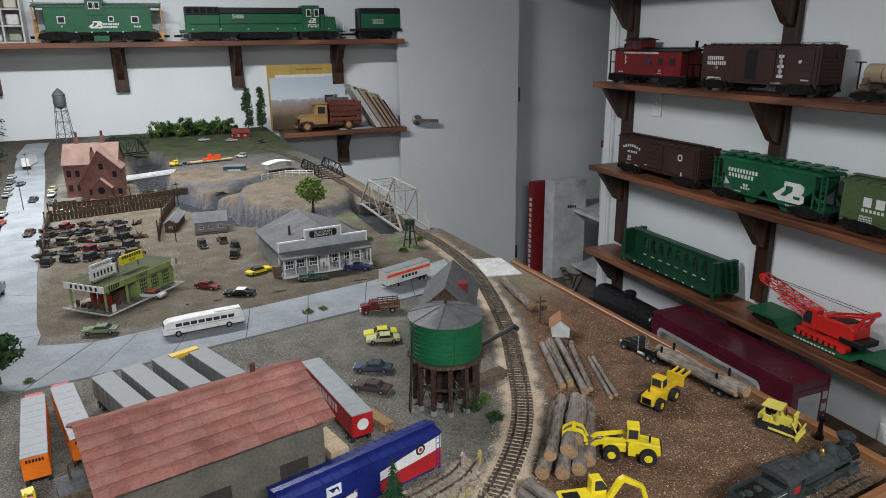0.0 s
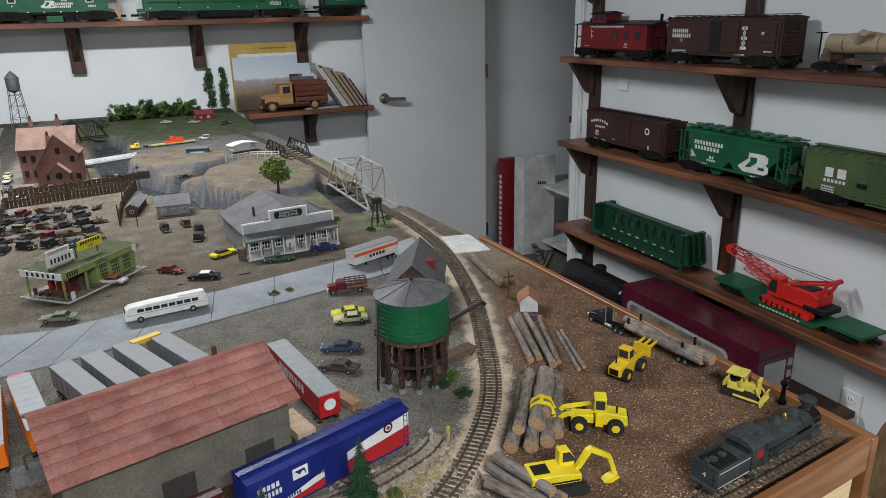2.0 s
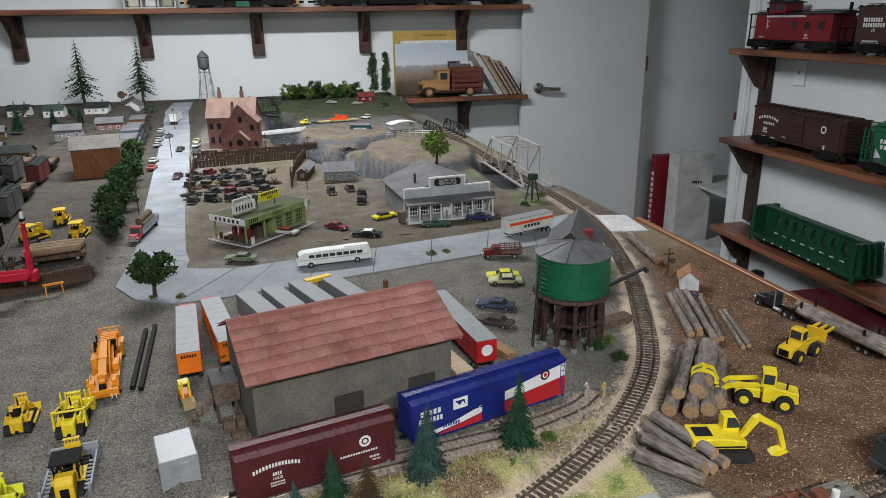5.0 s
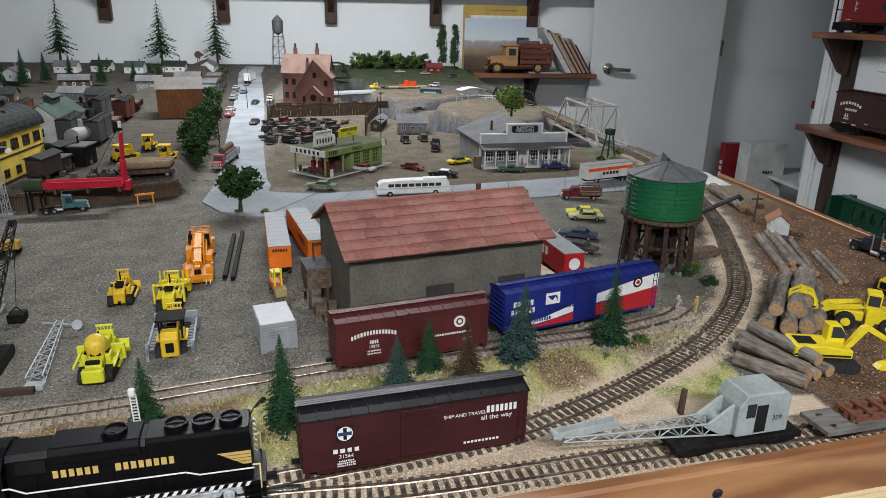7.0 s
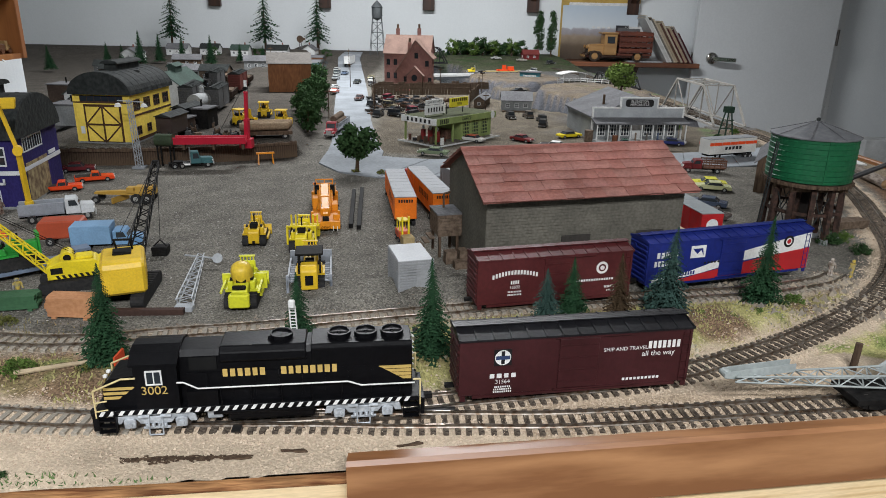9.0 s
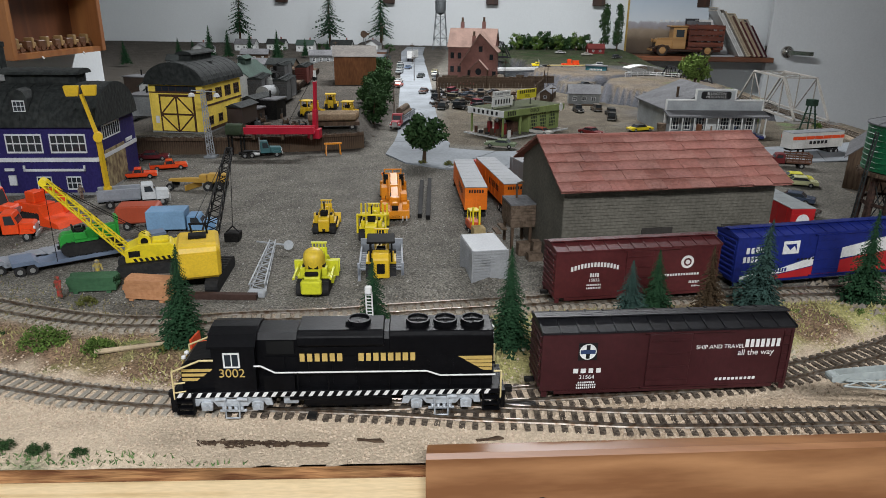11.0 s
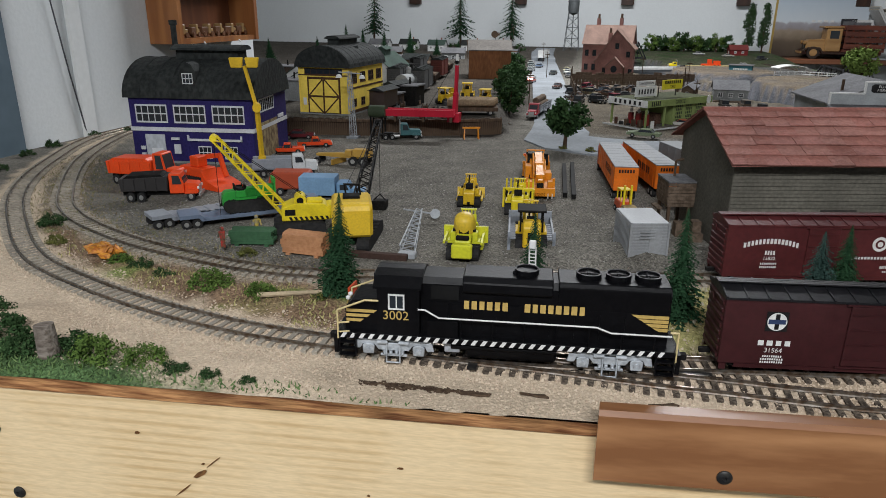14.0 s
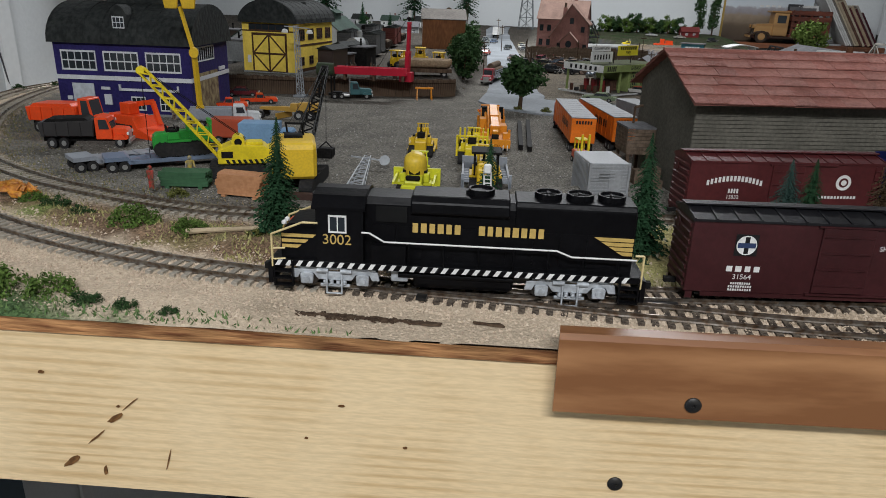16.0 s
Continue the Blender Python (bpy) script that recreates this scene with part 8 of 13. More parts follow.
alu = P("aluminium", (0.23, 0.24, 0.25), 0.5, 0.1)
grey_panel = P("panel_grey", (0.20, 0.21, 0.215), 0.55)
for i, (x, y, rz) in enumerate(((0.087, 0.478, 98), (0.128, 0.500, 104))):
    t = semi_trailer("orange freight trailer with a silver roof behind the shed", pose(x, y, 0, 0, 0, rz), 165, P("freight_orange", (0.74, 0.165, 0.012)), alu, 42, group="orange trailers")
    mark_bars("inscription", 6, 0.020, 0.004, ink_black, t, pose(-0.0832, 0, 0.0375, 90, 0, -90), 3)
    mark_bars("inscription", 6, 0.055, 0.009, ink_black, t, pose(-0.03, 0.0147, 0.030, 90, 0, 180), 4)
    part("tractor_cab", bx(N(), 84, 112, -12, 12, 6, 34), P("cab_red", (0.40, 0.03, 0.02)), t, bevel=0.001)
    for xx in (92,):
        for yy in (-11, 11):
            wheel(t, xx, yy, 5.2, 5)
for i, (x, y) in enumerate(((0.186, 0.527), (0.224, 0.542), (0.266, 0.557), (0.313, 0.574))):
    semi_trailer("grey freight trailer parked behind the shed", pose(x, y, 0, 0, 0, 113 + 180), 140, grey_panel, grey_panel, 43, group="grey trailers")
solo("yellow_sign", bx(N(), -22, 22, -6, 6, 40, 46), cat_yellow, "small yellow roof box among the trailers", "box", m=pose(0.272, 0.622, 0, 0, 0, 24))
t = semi_trailer("red and silver freight trailer beside the shed", pose(0.462, 0.425, 0, 0, 0, 99), 185, P("oil_red", (0.40, 0.014, 0.016)), P("silver_roof", (0.26, 0.28, 0.285), 0.5, 0.1), 44)
mark_bars("inscription", 8, 0.09, 0.012, ink_white, t, pose(0.0, 0.0147, 0.032, 90, 0, 180), 5)
disc_ = part("round_emblem", lathe(N(), [(0.008, 0), (0.008, 0.0004)], 20), ink_white, t, m=pose(-0.0931, 0, 0.03, 90, 0, -90))
t = semi_trailer("white and orange rental trailer behind the tank", between((0.800, 0.925), (0.655, 0.868), 0.0, 0.0), 120, P("rental_white", (0.60, 0.58, 0.54)), alu, 42)
part("orange_band", bx(N(), -60.3, 60.3, -14.9, -14.6, 30, 36), hi_orange, t)
part("orange_band", bx(N(), -60.3, 60.3, 14.6, 14.9, 30, 36), hi_orange, t)
mark_bars("inscription", 5, 0.045, 0.006, ink_black, t, pose(0.0, 0.0151, 0.024, 90, 0, 180), 5)


def lorry(label, m, cab, bed, L=80, kind="flat", name="truck", group="", W=25, cab_h=24, hood=16, load=None):
    """A bonneted truck facing +x."""
    t = thing(name, label, "truck", m, group)
    f = L / 2
    part("chassis", bx(N(), -f, f - 2, -6, 6, 6, 9.5), truck_black, t)
    part("hood", pr(N(), [(f - hood, 8), (f, 8), (f, 15), (f - 2, 17), (f - hood, 18)], "y", -8.5, 8.5), cab, t, bevel=0.0006)
    for s in (-1, 1):
        part("fender", pr(N(), [(f - 16, 8), (f - 13, 12), (f - 5, 12), (f - 1, 8)], "y", s * 8 if s > 0 else -12, 12 if s > 0 else -8), cab, t)
    part("cab", pr(N(), [(f - hood - 17, 8), (f - hood, 8), (f - hood, 17), (f - hood - 4, cab_h), (f - hood - 17, cab_h)], "y", -11, 11), cab, t, bevel=0.0006)
    part("cab_glass", pr(N(), [(f - hood - 13, 17), (f - hood - 2.2, 17), (f - hood - 5, cab_h - 1.6), (f - hood - 13, cab_h - 1.6)], "y", -11.25, 11.25), glass_v, t)
    part("windscreen", bar(N(), (f - hood - 0.2, 0, 17.4), (f - hood - 4, 0, cab_h - 1), 18, 0.5), glass_v, t)
    part("grille", bx(N(), f - 0.1, f + 0.6, -6, 6, 8, 15), hub, t)
    part("bumper", bx(N(), f + 0.4, f + 2, -11.5, 11.5, 5, 8), hub, t)
    for y in (-9, 9):
        part("headlight", rd(N(), (f - 1, y, 13), (f + 0.9, y, 13), 1.5, n=10), ink_white, t)
    x1 = f - hood - 18.5
    if kind == "dump":
        part("dump_body", pr(N(), [(-f, 11), (x1, 11), (x1 + 1, 25), (-f - 2, 23)], "y", -W / 2, W / 2), bed, t, bevel=0.0005)
        part("load", pr(N(), [(-f + 1, 22), (x1 - 1, 23), (x1 - 8, 27), (-f + 8, 26)], "y", -W / 2 + 1.5, W / 2 - 1.5), load or truck_black, t)
        for k in range(5):
            x = -f + 3 + k * (x1 + f - 4) / 4
            for s in (-1, 1):
                part("body_rib", bx(N(), x - 0.7, x + 0.7, s * W / 2 - (1 if s < 0 else 0), s * W / 2 + (1 if s > 0 else 0), 11, 23), bed, t)
    elif kind == "box":
        part("box_body", bx(N(), -f, x1, -W / 2, W / 2, 10, 32), bed, t, bevel=0.0006)
    elif kind == "stake":
        part("bed", bx(N(), -f, x1, -W / 2, W / 2, 9.5, 12), bed, t)
        for z in (15, 19, 23):
            for s in (-1, 1):
                part("stake_rail", bx(N(), -f, x1, s * W / 2 - 0.6, s * W / 2 + 0.6, z, z + 2), bed, t)
            part("stake_rail", bx(N(), -f - 0.6, -f + 0.6, -W / 2, W / 2, z, z + 2), bed, t)
        for k in range(5):
            x = -f + k * (x1 + f) / 4
            for s in (-1, 1):
                part("stake_post", bx(N(), x - 0.7, x + 0.7, s * W / 2 - 0.8, s * W / 2 + 0.8, 10, 26), bed, t)
    elif kind == "service":
        for s in (-1, 1):
            part("tool_locker", bx(N(), -f, x1, s * W / 2 - (5 if s > 0 else 0), s * W / 2 + (5 if s < 0 else 0), 9.5, 22), bed, t, bevel=0.0004)
            for k in range(4):
                x = -f + 3 + k * (x1 + f - 4) / 4
                part("locker_door", bx(N(), x, x + (x1 + f) / 5, s * W / 2 - 0.3, s * W / 2 + 0.3, 11, 20.5), bed, t)
        part("bed", bx(N(), -f, x1, -W / 2, W / 2, 9.5, 11), bed, t)
    elif kind == "tractor":
        part("fifth_wheel", bx(N(), -f + 8, -f + 24, -7, 7, 9.5, 12), truck_black, t)
        for y in (-9, 9):
            part("fuel_tank", rd(N(), (x1 - 12, y, 7), (x1, y, 7), 3, n=12), hub, t)
            part("exhaust", rd(N(), (x1 + 1, y, 10), (x1 + 1, y, 34), 1.0, n=8), hub, t)
    wheel(t, f - 9, -10, 5, 3.6)
    wheel(t, f - 9, 10, 5, 3.6)
    for x in ((-f + 10, -f + 22) if kind in ("tractor", "dump") else (-f + 14,)):
        for y in (-9.8, 9.8):
            wheel(t, x, y, 5, 5.5)
    return t


lorry("dark red stake-bed truck beside the tank", pose(0.63, 0.765, 0, 0, 0, 171), P("dark_red", (0.13, 0.012, 0.014)), P("stake_brown", (0.11, 0.05, 0.03)), 74, "stake")
lorry("teal and white highway tractor in the yard", between((-0.321, 0.720), (-0.262, 0.742), 0, 0.008), P("teal_cab", (0.05, 0.14, 0.15)), steel_grey, 74, "tractor", cab_h=28, hood=20)
lorry("orange dump truck with a black bed full of coal", between((-0.482, 0.232), (-0.404, 0.262), 0, 0.008) @ Matrix.Diagonal((1, 1.1, 1.25, 1)), hi_orange, P("bed_black", (0.03, 0.028, 0.028)), 88, "dump", cab_h=27)
lorry("large orange dump truck", between((-0.555, 0.315), (-0.470, 0.318), 0, 0.004) @ Matrix.Diagonal((1, 1.1, 1.35, 1)), hi_orange, hi_orange, 98, "dump", cab_h=32, W=28, load=hi_orange)
svc = lorry("silver utility truck with lockers and a yellow bucket lift", pose(-0.362, 0.414, 0, 0, 0, 25) @ Matrix.Diagonal((1.02, 1.08, 1.18, 1)), P("white_cab", (0.55, 0.57, 0.58)), steel_grey, 86, "service", cab_h=25)
part("lift_base", rd(N(), (-30, 0, 11), (-30, 0, 24), 6, 5, 14), cat_yellow, svc)
part("lower_boom", bar(N(), (-30, 0, 20), (-32, 2, 80), 5, 5), cat_yellow, svc)
part("boom_elbow", rd(N(), (-32, -4, 80), (-32, 6, 80), 5.5, n=14), cat_yellow, svc)
part("upper_boom", bar(N(), (-32, 0, 80), (-44, 6, 126), 3.6, 3.6), cat_yellow, svc)
for x in (-54, -34):
    part("bucket", pr(N(), [(x - 7, 124), (x + 7, 124), (x + 9, 135), (x - 9, 135)], "y", 2, 12), cat_yellow, svc, bevel=0.0008)
car("orange pickup beside the engine house", between((-0.437, 0.612), (-0.386, 0.638), 0, 0.0), (0.74, 0.065, 0.012), style="pickup", L=58, group="orange pickups", name="pickup_truck")
car("orange pickup by the navy wall", pose(-0.432, 0.560, 0, 0, 0, 25), (0.74, 0.065, 0.012), style="pickup", L=58, group="orange pickups", name="pickup_truck")
bt = lorry("light blue boxy tractor truck", between((-0.272, 0.290), (-0.214, 0.301), 0, 0.006), P("sky_blue", (0.16, 0.30, 0.48)), P("sky_blue_box", (0.19, 0.33, 0.50)), 78, "box", cab_h=25, W=27)
t = thing("cable_trailer", "red covered equipment trailer", "trailer", pose(-0.308, 0.322, 0, 0, 0, 14) @ Matrix.Diagonal((1.05, 1.1, 1.2, 1)))
part("body", pr(N(), [(-24, 7), (24, 7), (26, 14), (22, 25), (-22, 25), (-26, 14)], "y", -12, 12), P("brick_orange", (0.40, 0.07, 0.03)), t, bevel=0.0015)
for x in (-12, 12):
    for y in (-11, 11):
        wheel(t, x, y, 4.6, 4)
lt = lorry("red and white log truck driving down the street", pose(-0.085, 1.11, 0.003, 0, 0, -96), P("truck_red", (0.34, 0.035, 0.045)), steel_grey, 150, "stake", cab_h=30, hood=18)
for x, z, r in ((0, 20, 8), (-6, 30, 8)):
    part("log", rd(N(), (-70, x, z), (8, x, z), r, r * 0.9, 12), old_timber, lt)
white_rig = semi_trailer("white livestock trailer parked at the far end of the street", pose(-0.262, 2.93, 0.006, 0, 0, 84), 120, ink_white, alu, 48)
t = lorry("yellow lowboy truck on the far road", pose(0.335, 2.72, 0.0008, 0, 0, 192), lemon, P("lowboy_tan", (0.45, 0.36, 0.16)), 90, "tractor")
t = thing("lowboy_trailer", "tan lowboy trailer carrying an orange grader far off", "trailer", pose(0.465, 2.75, 0.0008, 0, 0, 12))
part("deck", bx(N(), -110, 90, -13, 13, 7, 11), MATS["plastic_lowboy_tan"], t)
for x in (60, 72, 84, -100):
    for y in (-12, 12):
        wheel(t, x, y, 4.6, 4)
part("grader_frame", bx(N(), -40, 40, -8, 8, 11, 18), hi_orange, t)
part("grader_engine", bx(N(), 10, 38, -7, 7, 18, 30), hi_orange, t)
part("grader_cab", bx(N(), -14, 2, -7, 7, 18, 36), hi_orange, t)
for x in (-34, 14, 30):
    for y in (-9, 9):
        wheel(t, x, y, 6.5, 5)
car("white delivery wagon on the far road", pose(0.47, 3.30, 0.0250, 0, 0, 20), (0.5, 0.5, 0.48))


# ---------------------------------------------------------------- crawlers and loaders
def crawler_tracks(t, L, gauge, w, r, x0=0, pads=18):
    for s in (-1, 1):
        y = s * gauge / 2
        b = N()
        arc = [(x0 + L / 2 - r + r * math.cos(a), r + r * math.sin(a)) for a in np.linspace(-math.pi / 2, math.pi / 2, 8)]
        arc += [(x0 - L / 2 + r + r * math.cos(a), r + r * math.sin(a)) for a in np.linspace(math.pi / 2, 3 * math.pi / 2, 8)]
        pr(b, arc, "y", y - w / 2, y + w / 2)
        for i in range(pads):
            p = i / pads * 2
            q = p % 1
            x = x0 + (-L / 2 + r) + (L - 2 * r) * q
            z = -0.3 if p < 1 else 2 * r + 0.3
            bx(b, x - 0.7, x + 0.7, y - w / 2 - 0.2, y + w / 2 + 0.2, z - 0.5, z + 0.5)
        part("track", b, tyre, t, "black cleated crawler track")


def bulldozer(label, m, mat, L=46, cab=False, blade=True, group="", canopy=None, name="bulldozer", big=1.0, arms=False):
    t = thing(name, label, "bulldozer", m @ Matrix.Scale(big, 4), group)
    crawler_tracks(t, L, 20, 7, 6)
    part("hull", bx(N(), -L / 2 + 4, L / 2 - 3, -6.2, 6.2, 4, 12), mat, t)
    part("rear_case", pr(N(), [(-L / 2 + 1, 4), (-7, 4), (-7, 21), (-L / 2 + 4, 21), (-L / 2 + 1, 18)], "y", -6.6, 6.6), mat, t, bevel=0.0008)
    part("rear_plate", bx(N(), -L / 2 + 0.2, -L / 2 + 1, -5, 5, 6, 16), mat, t)
    part("hitch", bx(N(), -L / 2 - 2.5, -L / 2 + 1, -1.5, 1.5, 5, 8), truck_black, t)
    part("engine_hood", pr(N(), [(-5, 12), (L / 2 - 3, 12), (L / 2 - 3, 24), (-5, 22)], "y", -5.2, 5.2), mat, t, bevel=0.0008)
    for s in (-1, 1):
        for k in range(4):
            x = 2 + k * 3.6
            part("louvre", bx(N(), x, x + 1.6, s * 5.2 - 0.3, s * 5.2 + 0.3, 14, 20), mat, t)
    part("radiator_guard", bx(N(), L / 2 - 3, L / 2 - 1, -7, 7, 8, 27), mat, t, bevel=0.0004)
    b = bx(N(), L / 2 - 3.6, L / 2 - 0.6, -7, 7, 31, 32)
    for k in range(5):
        bx(b, L / 2 - 3.6, L / 2 - 0.6, -6 + k * 2.8, -5.2 + k * 2.8, 27, 31)
    part("guard_rack", b, mat, t)
    part("exhaust", rd(N(), (9, 1.5, 22), (9, 1.5, 33), 0.9), truck_black, t)
    part("air_cleaner", rd(N(), (5, -2.5, 22), (5, -2.5, 28), 1.5, 1.9), mat, t)
    part("seat", bx(N(), -13, -7, -4.2, 4.2, 21, 23.5), truck_black, t, bevel=0.0006)
    part("seat_back", pr(N(), [(-15, 21), (-13, 21), (-14, 28), (-15.6, 27.6)], "y", -4.2, 4.2), truck_black, t, bevel=0.0005)
    part("console", bx(N(), -5.2, -3, -4, 4, 21, 26), truck_black, t)
    for y in (-3, -1, 2):
        part("lever", rd(N(), (-6, y, 21), (-7, y, 27.5), 0.35, n=5), truck_black, t)
    for s in (-1, 1):
        part("fender", bx(N(), -15, 6, min(s * 6.8, s * 13.5), max(s * 6.8, s * 13.5), 13, 15), mat, t)
        part("side_tank", pr(N(), [(-15, 15), (-3, 15), (-5, 22), (-15, 22)], "y", min(s * 7, s * 11.5), max(s * 7, s * 11.5)), mat, t, bevel=0.0006)
        part("arm_rest", bx(N(), -12, -6, s * 8.4 - 1.2, s * 8.4 + 1.2, 22.2, 24), truck_black, t)
    if canopy is not None:
        for x in (-15, 2):
            for y in (-9.5, 9.5):
                part("canopy_post", bx(N(), x - 0.8, x + 0.8, y - 0.8, y + 0.8, 15, 33), canopy, t)
        part("canopy", bx(N(), -18.5, 6, -12.5, 12.5, 33, 35), canopy, t, bevel=0.0006)
    if arms:
        for s in (-1, 1):
            part("lift_arm", bar(N(), (-12, s * 15.5, 26), (L / 2 + 4, s * 15.5, 14), 2.4, 3.4), mat, t)
            part("lift_tower", pr(N(), [(-15, 8), (-6, 8), (-9, 29), (-14, 29)], "y", s * 15.5 - 1, s * 15.5 + 1), mat, t)
            part("lift_cylinder", rd(N(), (-2, s * 13.2, 9), (10, s * 13.2, 20), 1.3), truck_black, t)
        part("cage_bar", bar(N(), (-14, -16, 29), (-14, 16, 29), 1.6), mat, t)
        for k in range(7):
            part("scoop_tooth", bx(N(), L / 2 + 3, L / 2 + 5, -15 + k * 5 - 0.9, -15 + k * 5 + 0.9, 17, 30), mat, t)
        part("scoop", pr(N(), [(L / 2 + 4, 3), (L / 2 + 16, 2), (L / 2 + 15, 5), (L / 2 + 8, 18), (L / 2 + 3, 18)], "y", -17, 17), mat, t)
    if blade:
        for s in (-1, 1):
            part("push_arm", bar(N(), (-6, s * 14.6, 6), (L / 2 + 5, s * 14.6, 5), 2.2), mat, t)
            part("lift_cylinder", rd(N(), (L / 2 - 4, s * 7.6, 20), (L / 2 + 4, s * 10, 8), 1.0), mat, t)
        prof = [(L / 2 + 5, 0.5), (L / 2 + 7.5, 0.5), (L / 2 + 5.5, 6), (L / 2 + 7.5, 13), (L / 2 + 5.5, 13), (L / 2 + 3.5, 6)]
        part("blade", pr(N(), prof, "y", -17, 17), mat, t)
    return t


bulldozer("yellow crawler bulldozer on the gravel yard", pose(-0.083, 0.336, 0, 0, 0, 98), cat_yellow, group="yard bulldozers")
bulldozer("yellow crawler loader with an open seat and raised arms", pose(-0.022, 0.318, 0, 0, 0, 95), lemon, L=50, blade=False, arms=True, group="yard bulldozers", big=1.05)
g = bulldozer("green crawler tractor riding on a lowboy trailer", pose(-0.304, 0.208, 0.0125, 0, 0, 38), P("tractor_green", (0.03, 0.30, 0.045)), L=56, blade=False, big=1.04)
bulldozer("yellow bulldozer with cage at the edge of the log yard", pose(0.992, 0.152, 0, 0, 0, -66), P("pale_yellow", (0.66, 0.56, 0.09)), L=48, canopy=P("cage_yellow", (0.60, 0.52, 0.10)))
dg = bulldozer("black-roofed track loader with yellow rear", pose(0.006, 0.205, 0, 0, 0, 98), cat_yellow, L=62, blade=False, canopy=truck_black, big=1.12, name="track_loader")
for s in (-1, 1):
    part("side_guard", bx(N(), -33, 34, s * 19 - 0.8, s * 19 + 0.8, 9, 15), steel_grey, dg)
    part("side_guard", bx(N(), -33, -30, s * 19 - 1.2, s * 19 + 1.2, 2, 20), steel_grey, dg)
    for k in range(8):
        part("step_grid", bx(N(), -28 + k * 6, -26.5 + k * 6, min(s * 13.5, s * 18.2), max(s * 13.5, s * 18.2), 12, 13.4), steel_grey, dg)
part("bucket", pr(N(), [(34, 1), (48, 1), (46, 6), (36, 20), (34, 20)], "y", -20, 20), steel_grey, dg)
part("engine_cover", pr(N(), [(-34, 6), (-19, 6), (-19, 28), (-30, 28), (-34, 24)], "y", -7.5, 7.5), cat_yellow, dg, bevel=0.001)
part("grille", bx(N(), -34.6, -34, -3.5, 3.5, 11, 20), truck_black, dg)
lime = P("lime_yellow", (0.62, 0.62, 0.03))
ct = bulldozer("lime yellow crawler tractor with a round amber hood", pose(-0.051, 0.160, 0, 0, 0, 96), lime, L=54, blade=True, big=1.12, name="crawler_tractor")
part("round_tank", lathe(N(), [(0.0005, 0.024), (0.0055, 0.0232), (0.0082, 0.0205), (0.0092, 0.016), (0.0092, 0.0)], 20), P("tank_amber", (0.66, 0.46, 0.04)), ct, "rounded amber hood", smooth=True, m=pose(-0.002, 0, 0.015, 0, -24, 0))
part("counterweight", bx(N(), -33, -26, -8.5, 8.5, 5, 17), lime, ct, bevel=0.0012)
part("dark_hatch", bx(N(), -27.5, -24, -5.5, 5.5, 19.5, 23), truck_black, ct, bevel=0.0008)
for s in (-1, 1):
    part("side_wing", bx(N(), 4, 7, min(s * 8, s * 19), max(s * 8, s * 19), 8, 22), lime, ct)
    part("side_rail", bar(N(), (-24, s * 15.5, 16), (6, s * 15.5, 18), 1.8), lime, ct)
ot = lorry("orange crane carrier truck in the yard", pose(-0.0165, 0.463, 0, 0, 0, 99), amber, amber, 184, "flat", W=36, cab_h=20, hood=6)
part("deck", bx(N(), -88, 66, -17, 17, 9.5, 13), amber, ot)
part("rear_bumper", bx(N(), -92, -88, -18, 18, 5, 15), amber, ot, bevel=0.0006)
for s in (-1, 1):
    for k in range(2):
        part("tail_frame", bx(N(), -93, -92, s * 12 - 3 + k * 5, s * 12 - 2 + k * 5, 3, 9), ink_white, ot)
    for x in (-78, 24):
        part("outrigger_box", bx(N(), x, x + 11, s * 14 - 4.5, s * 14 + 4.5, 10, 20), amber, ot, bevel=0.0005)
        part("outrigger_jack", rd(N(), (x + 5, s * 17, 3), (x + 5, s * 17, 24), 1.7), amber, ot)
        part("outrigger_foot", rd(N(), (x + 5, s * 17, 2), (x + 5, s * 17, 3.2), 3.0), truck_black, ot)
    part("deck_rail", bar(N(), (-86, s * 17.2, 15), (-40, s * 17.2, 15), 1.2), amber, ot)
    part("boom_cheek", pr(N(), [(-44, 13), (6, 13), (14, 36), (-4, 42), (-20, 34), (-44, 22)], "y", s * 6.4 - 1, s * 6.4 + 1), amber, ot)
    part("hydraulic_ram", rd(N(), (-36, s * 9, 16), (6, s * 9, 34), 1.8), amber, ot)
    part("hose", rd(N(), (-30, s * 11, 14), (12, s * 10.5, 30), 0.7), truck_black, ot)
    part("winch", rd(N(), (6, s * 7.5, 30), (6, s * 14, 30), 6.5, n=16), truck_black, ot, "black winch drum")
    part("winch_flange", rd(N(), (6, s * 14, 30), (6, s * 15, 30), 7.6, n=16), amber, ot)
    part("toolbox", bx(N(), -30 + 6 * s, -8 + 6 * s, min(s * 8.5, s * 17), max(s * 8.5, s * 17), 13, 25 + 3 * s), amber, ot, bevel=0.0007)
    part("valve_block", bx(N(), 30, 40, s * 8 - 3, s * 8 + 3, 20, 27), amber, ot, bevel=0.0004)
    part("mirror_arm", bar(N(), (74, s * 12, 18), (78, s * 17, 24), 0.9), amber, ot)
    part("walkway", bx(N(), 40, 66, min(s * 10, s * 18), max(s * 10, s * 18), 14, 16), amber, ot)
part("boom", bar(N(), (-2, 0, 39), (-74, 0, 22), 9, 9), amber, ot, "stubby orange telescopic boom")
part("boom_section", bar(N(), (-70, 0, 23), (-82, 0, 20), 6.5, 6.5), amber, ot)
part("boom_collar", bar(N(), (-70, 0, 23), (-73, 0, 22.4), 11.5, 11.5), amber, ot)
part("boom_collar", bar(N(), (-36, 0, 31), (-39, 0, 30.4), 11, 11), amber, ot)
part("hook_block", bx(N(), -87, -82, -4, 4, 13, 20), truck_black, ot, bevel=0.0008)
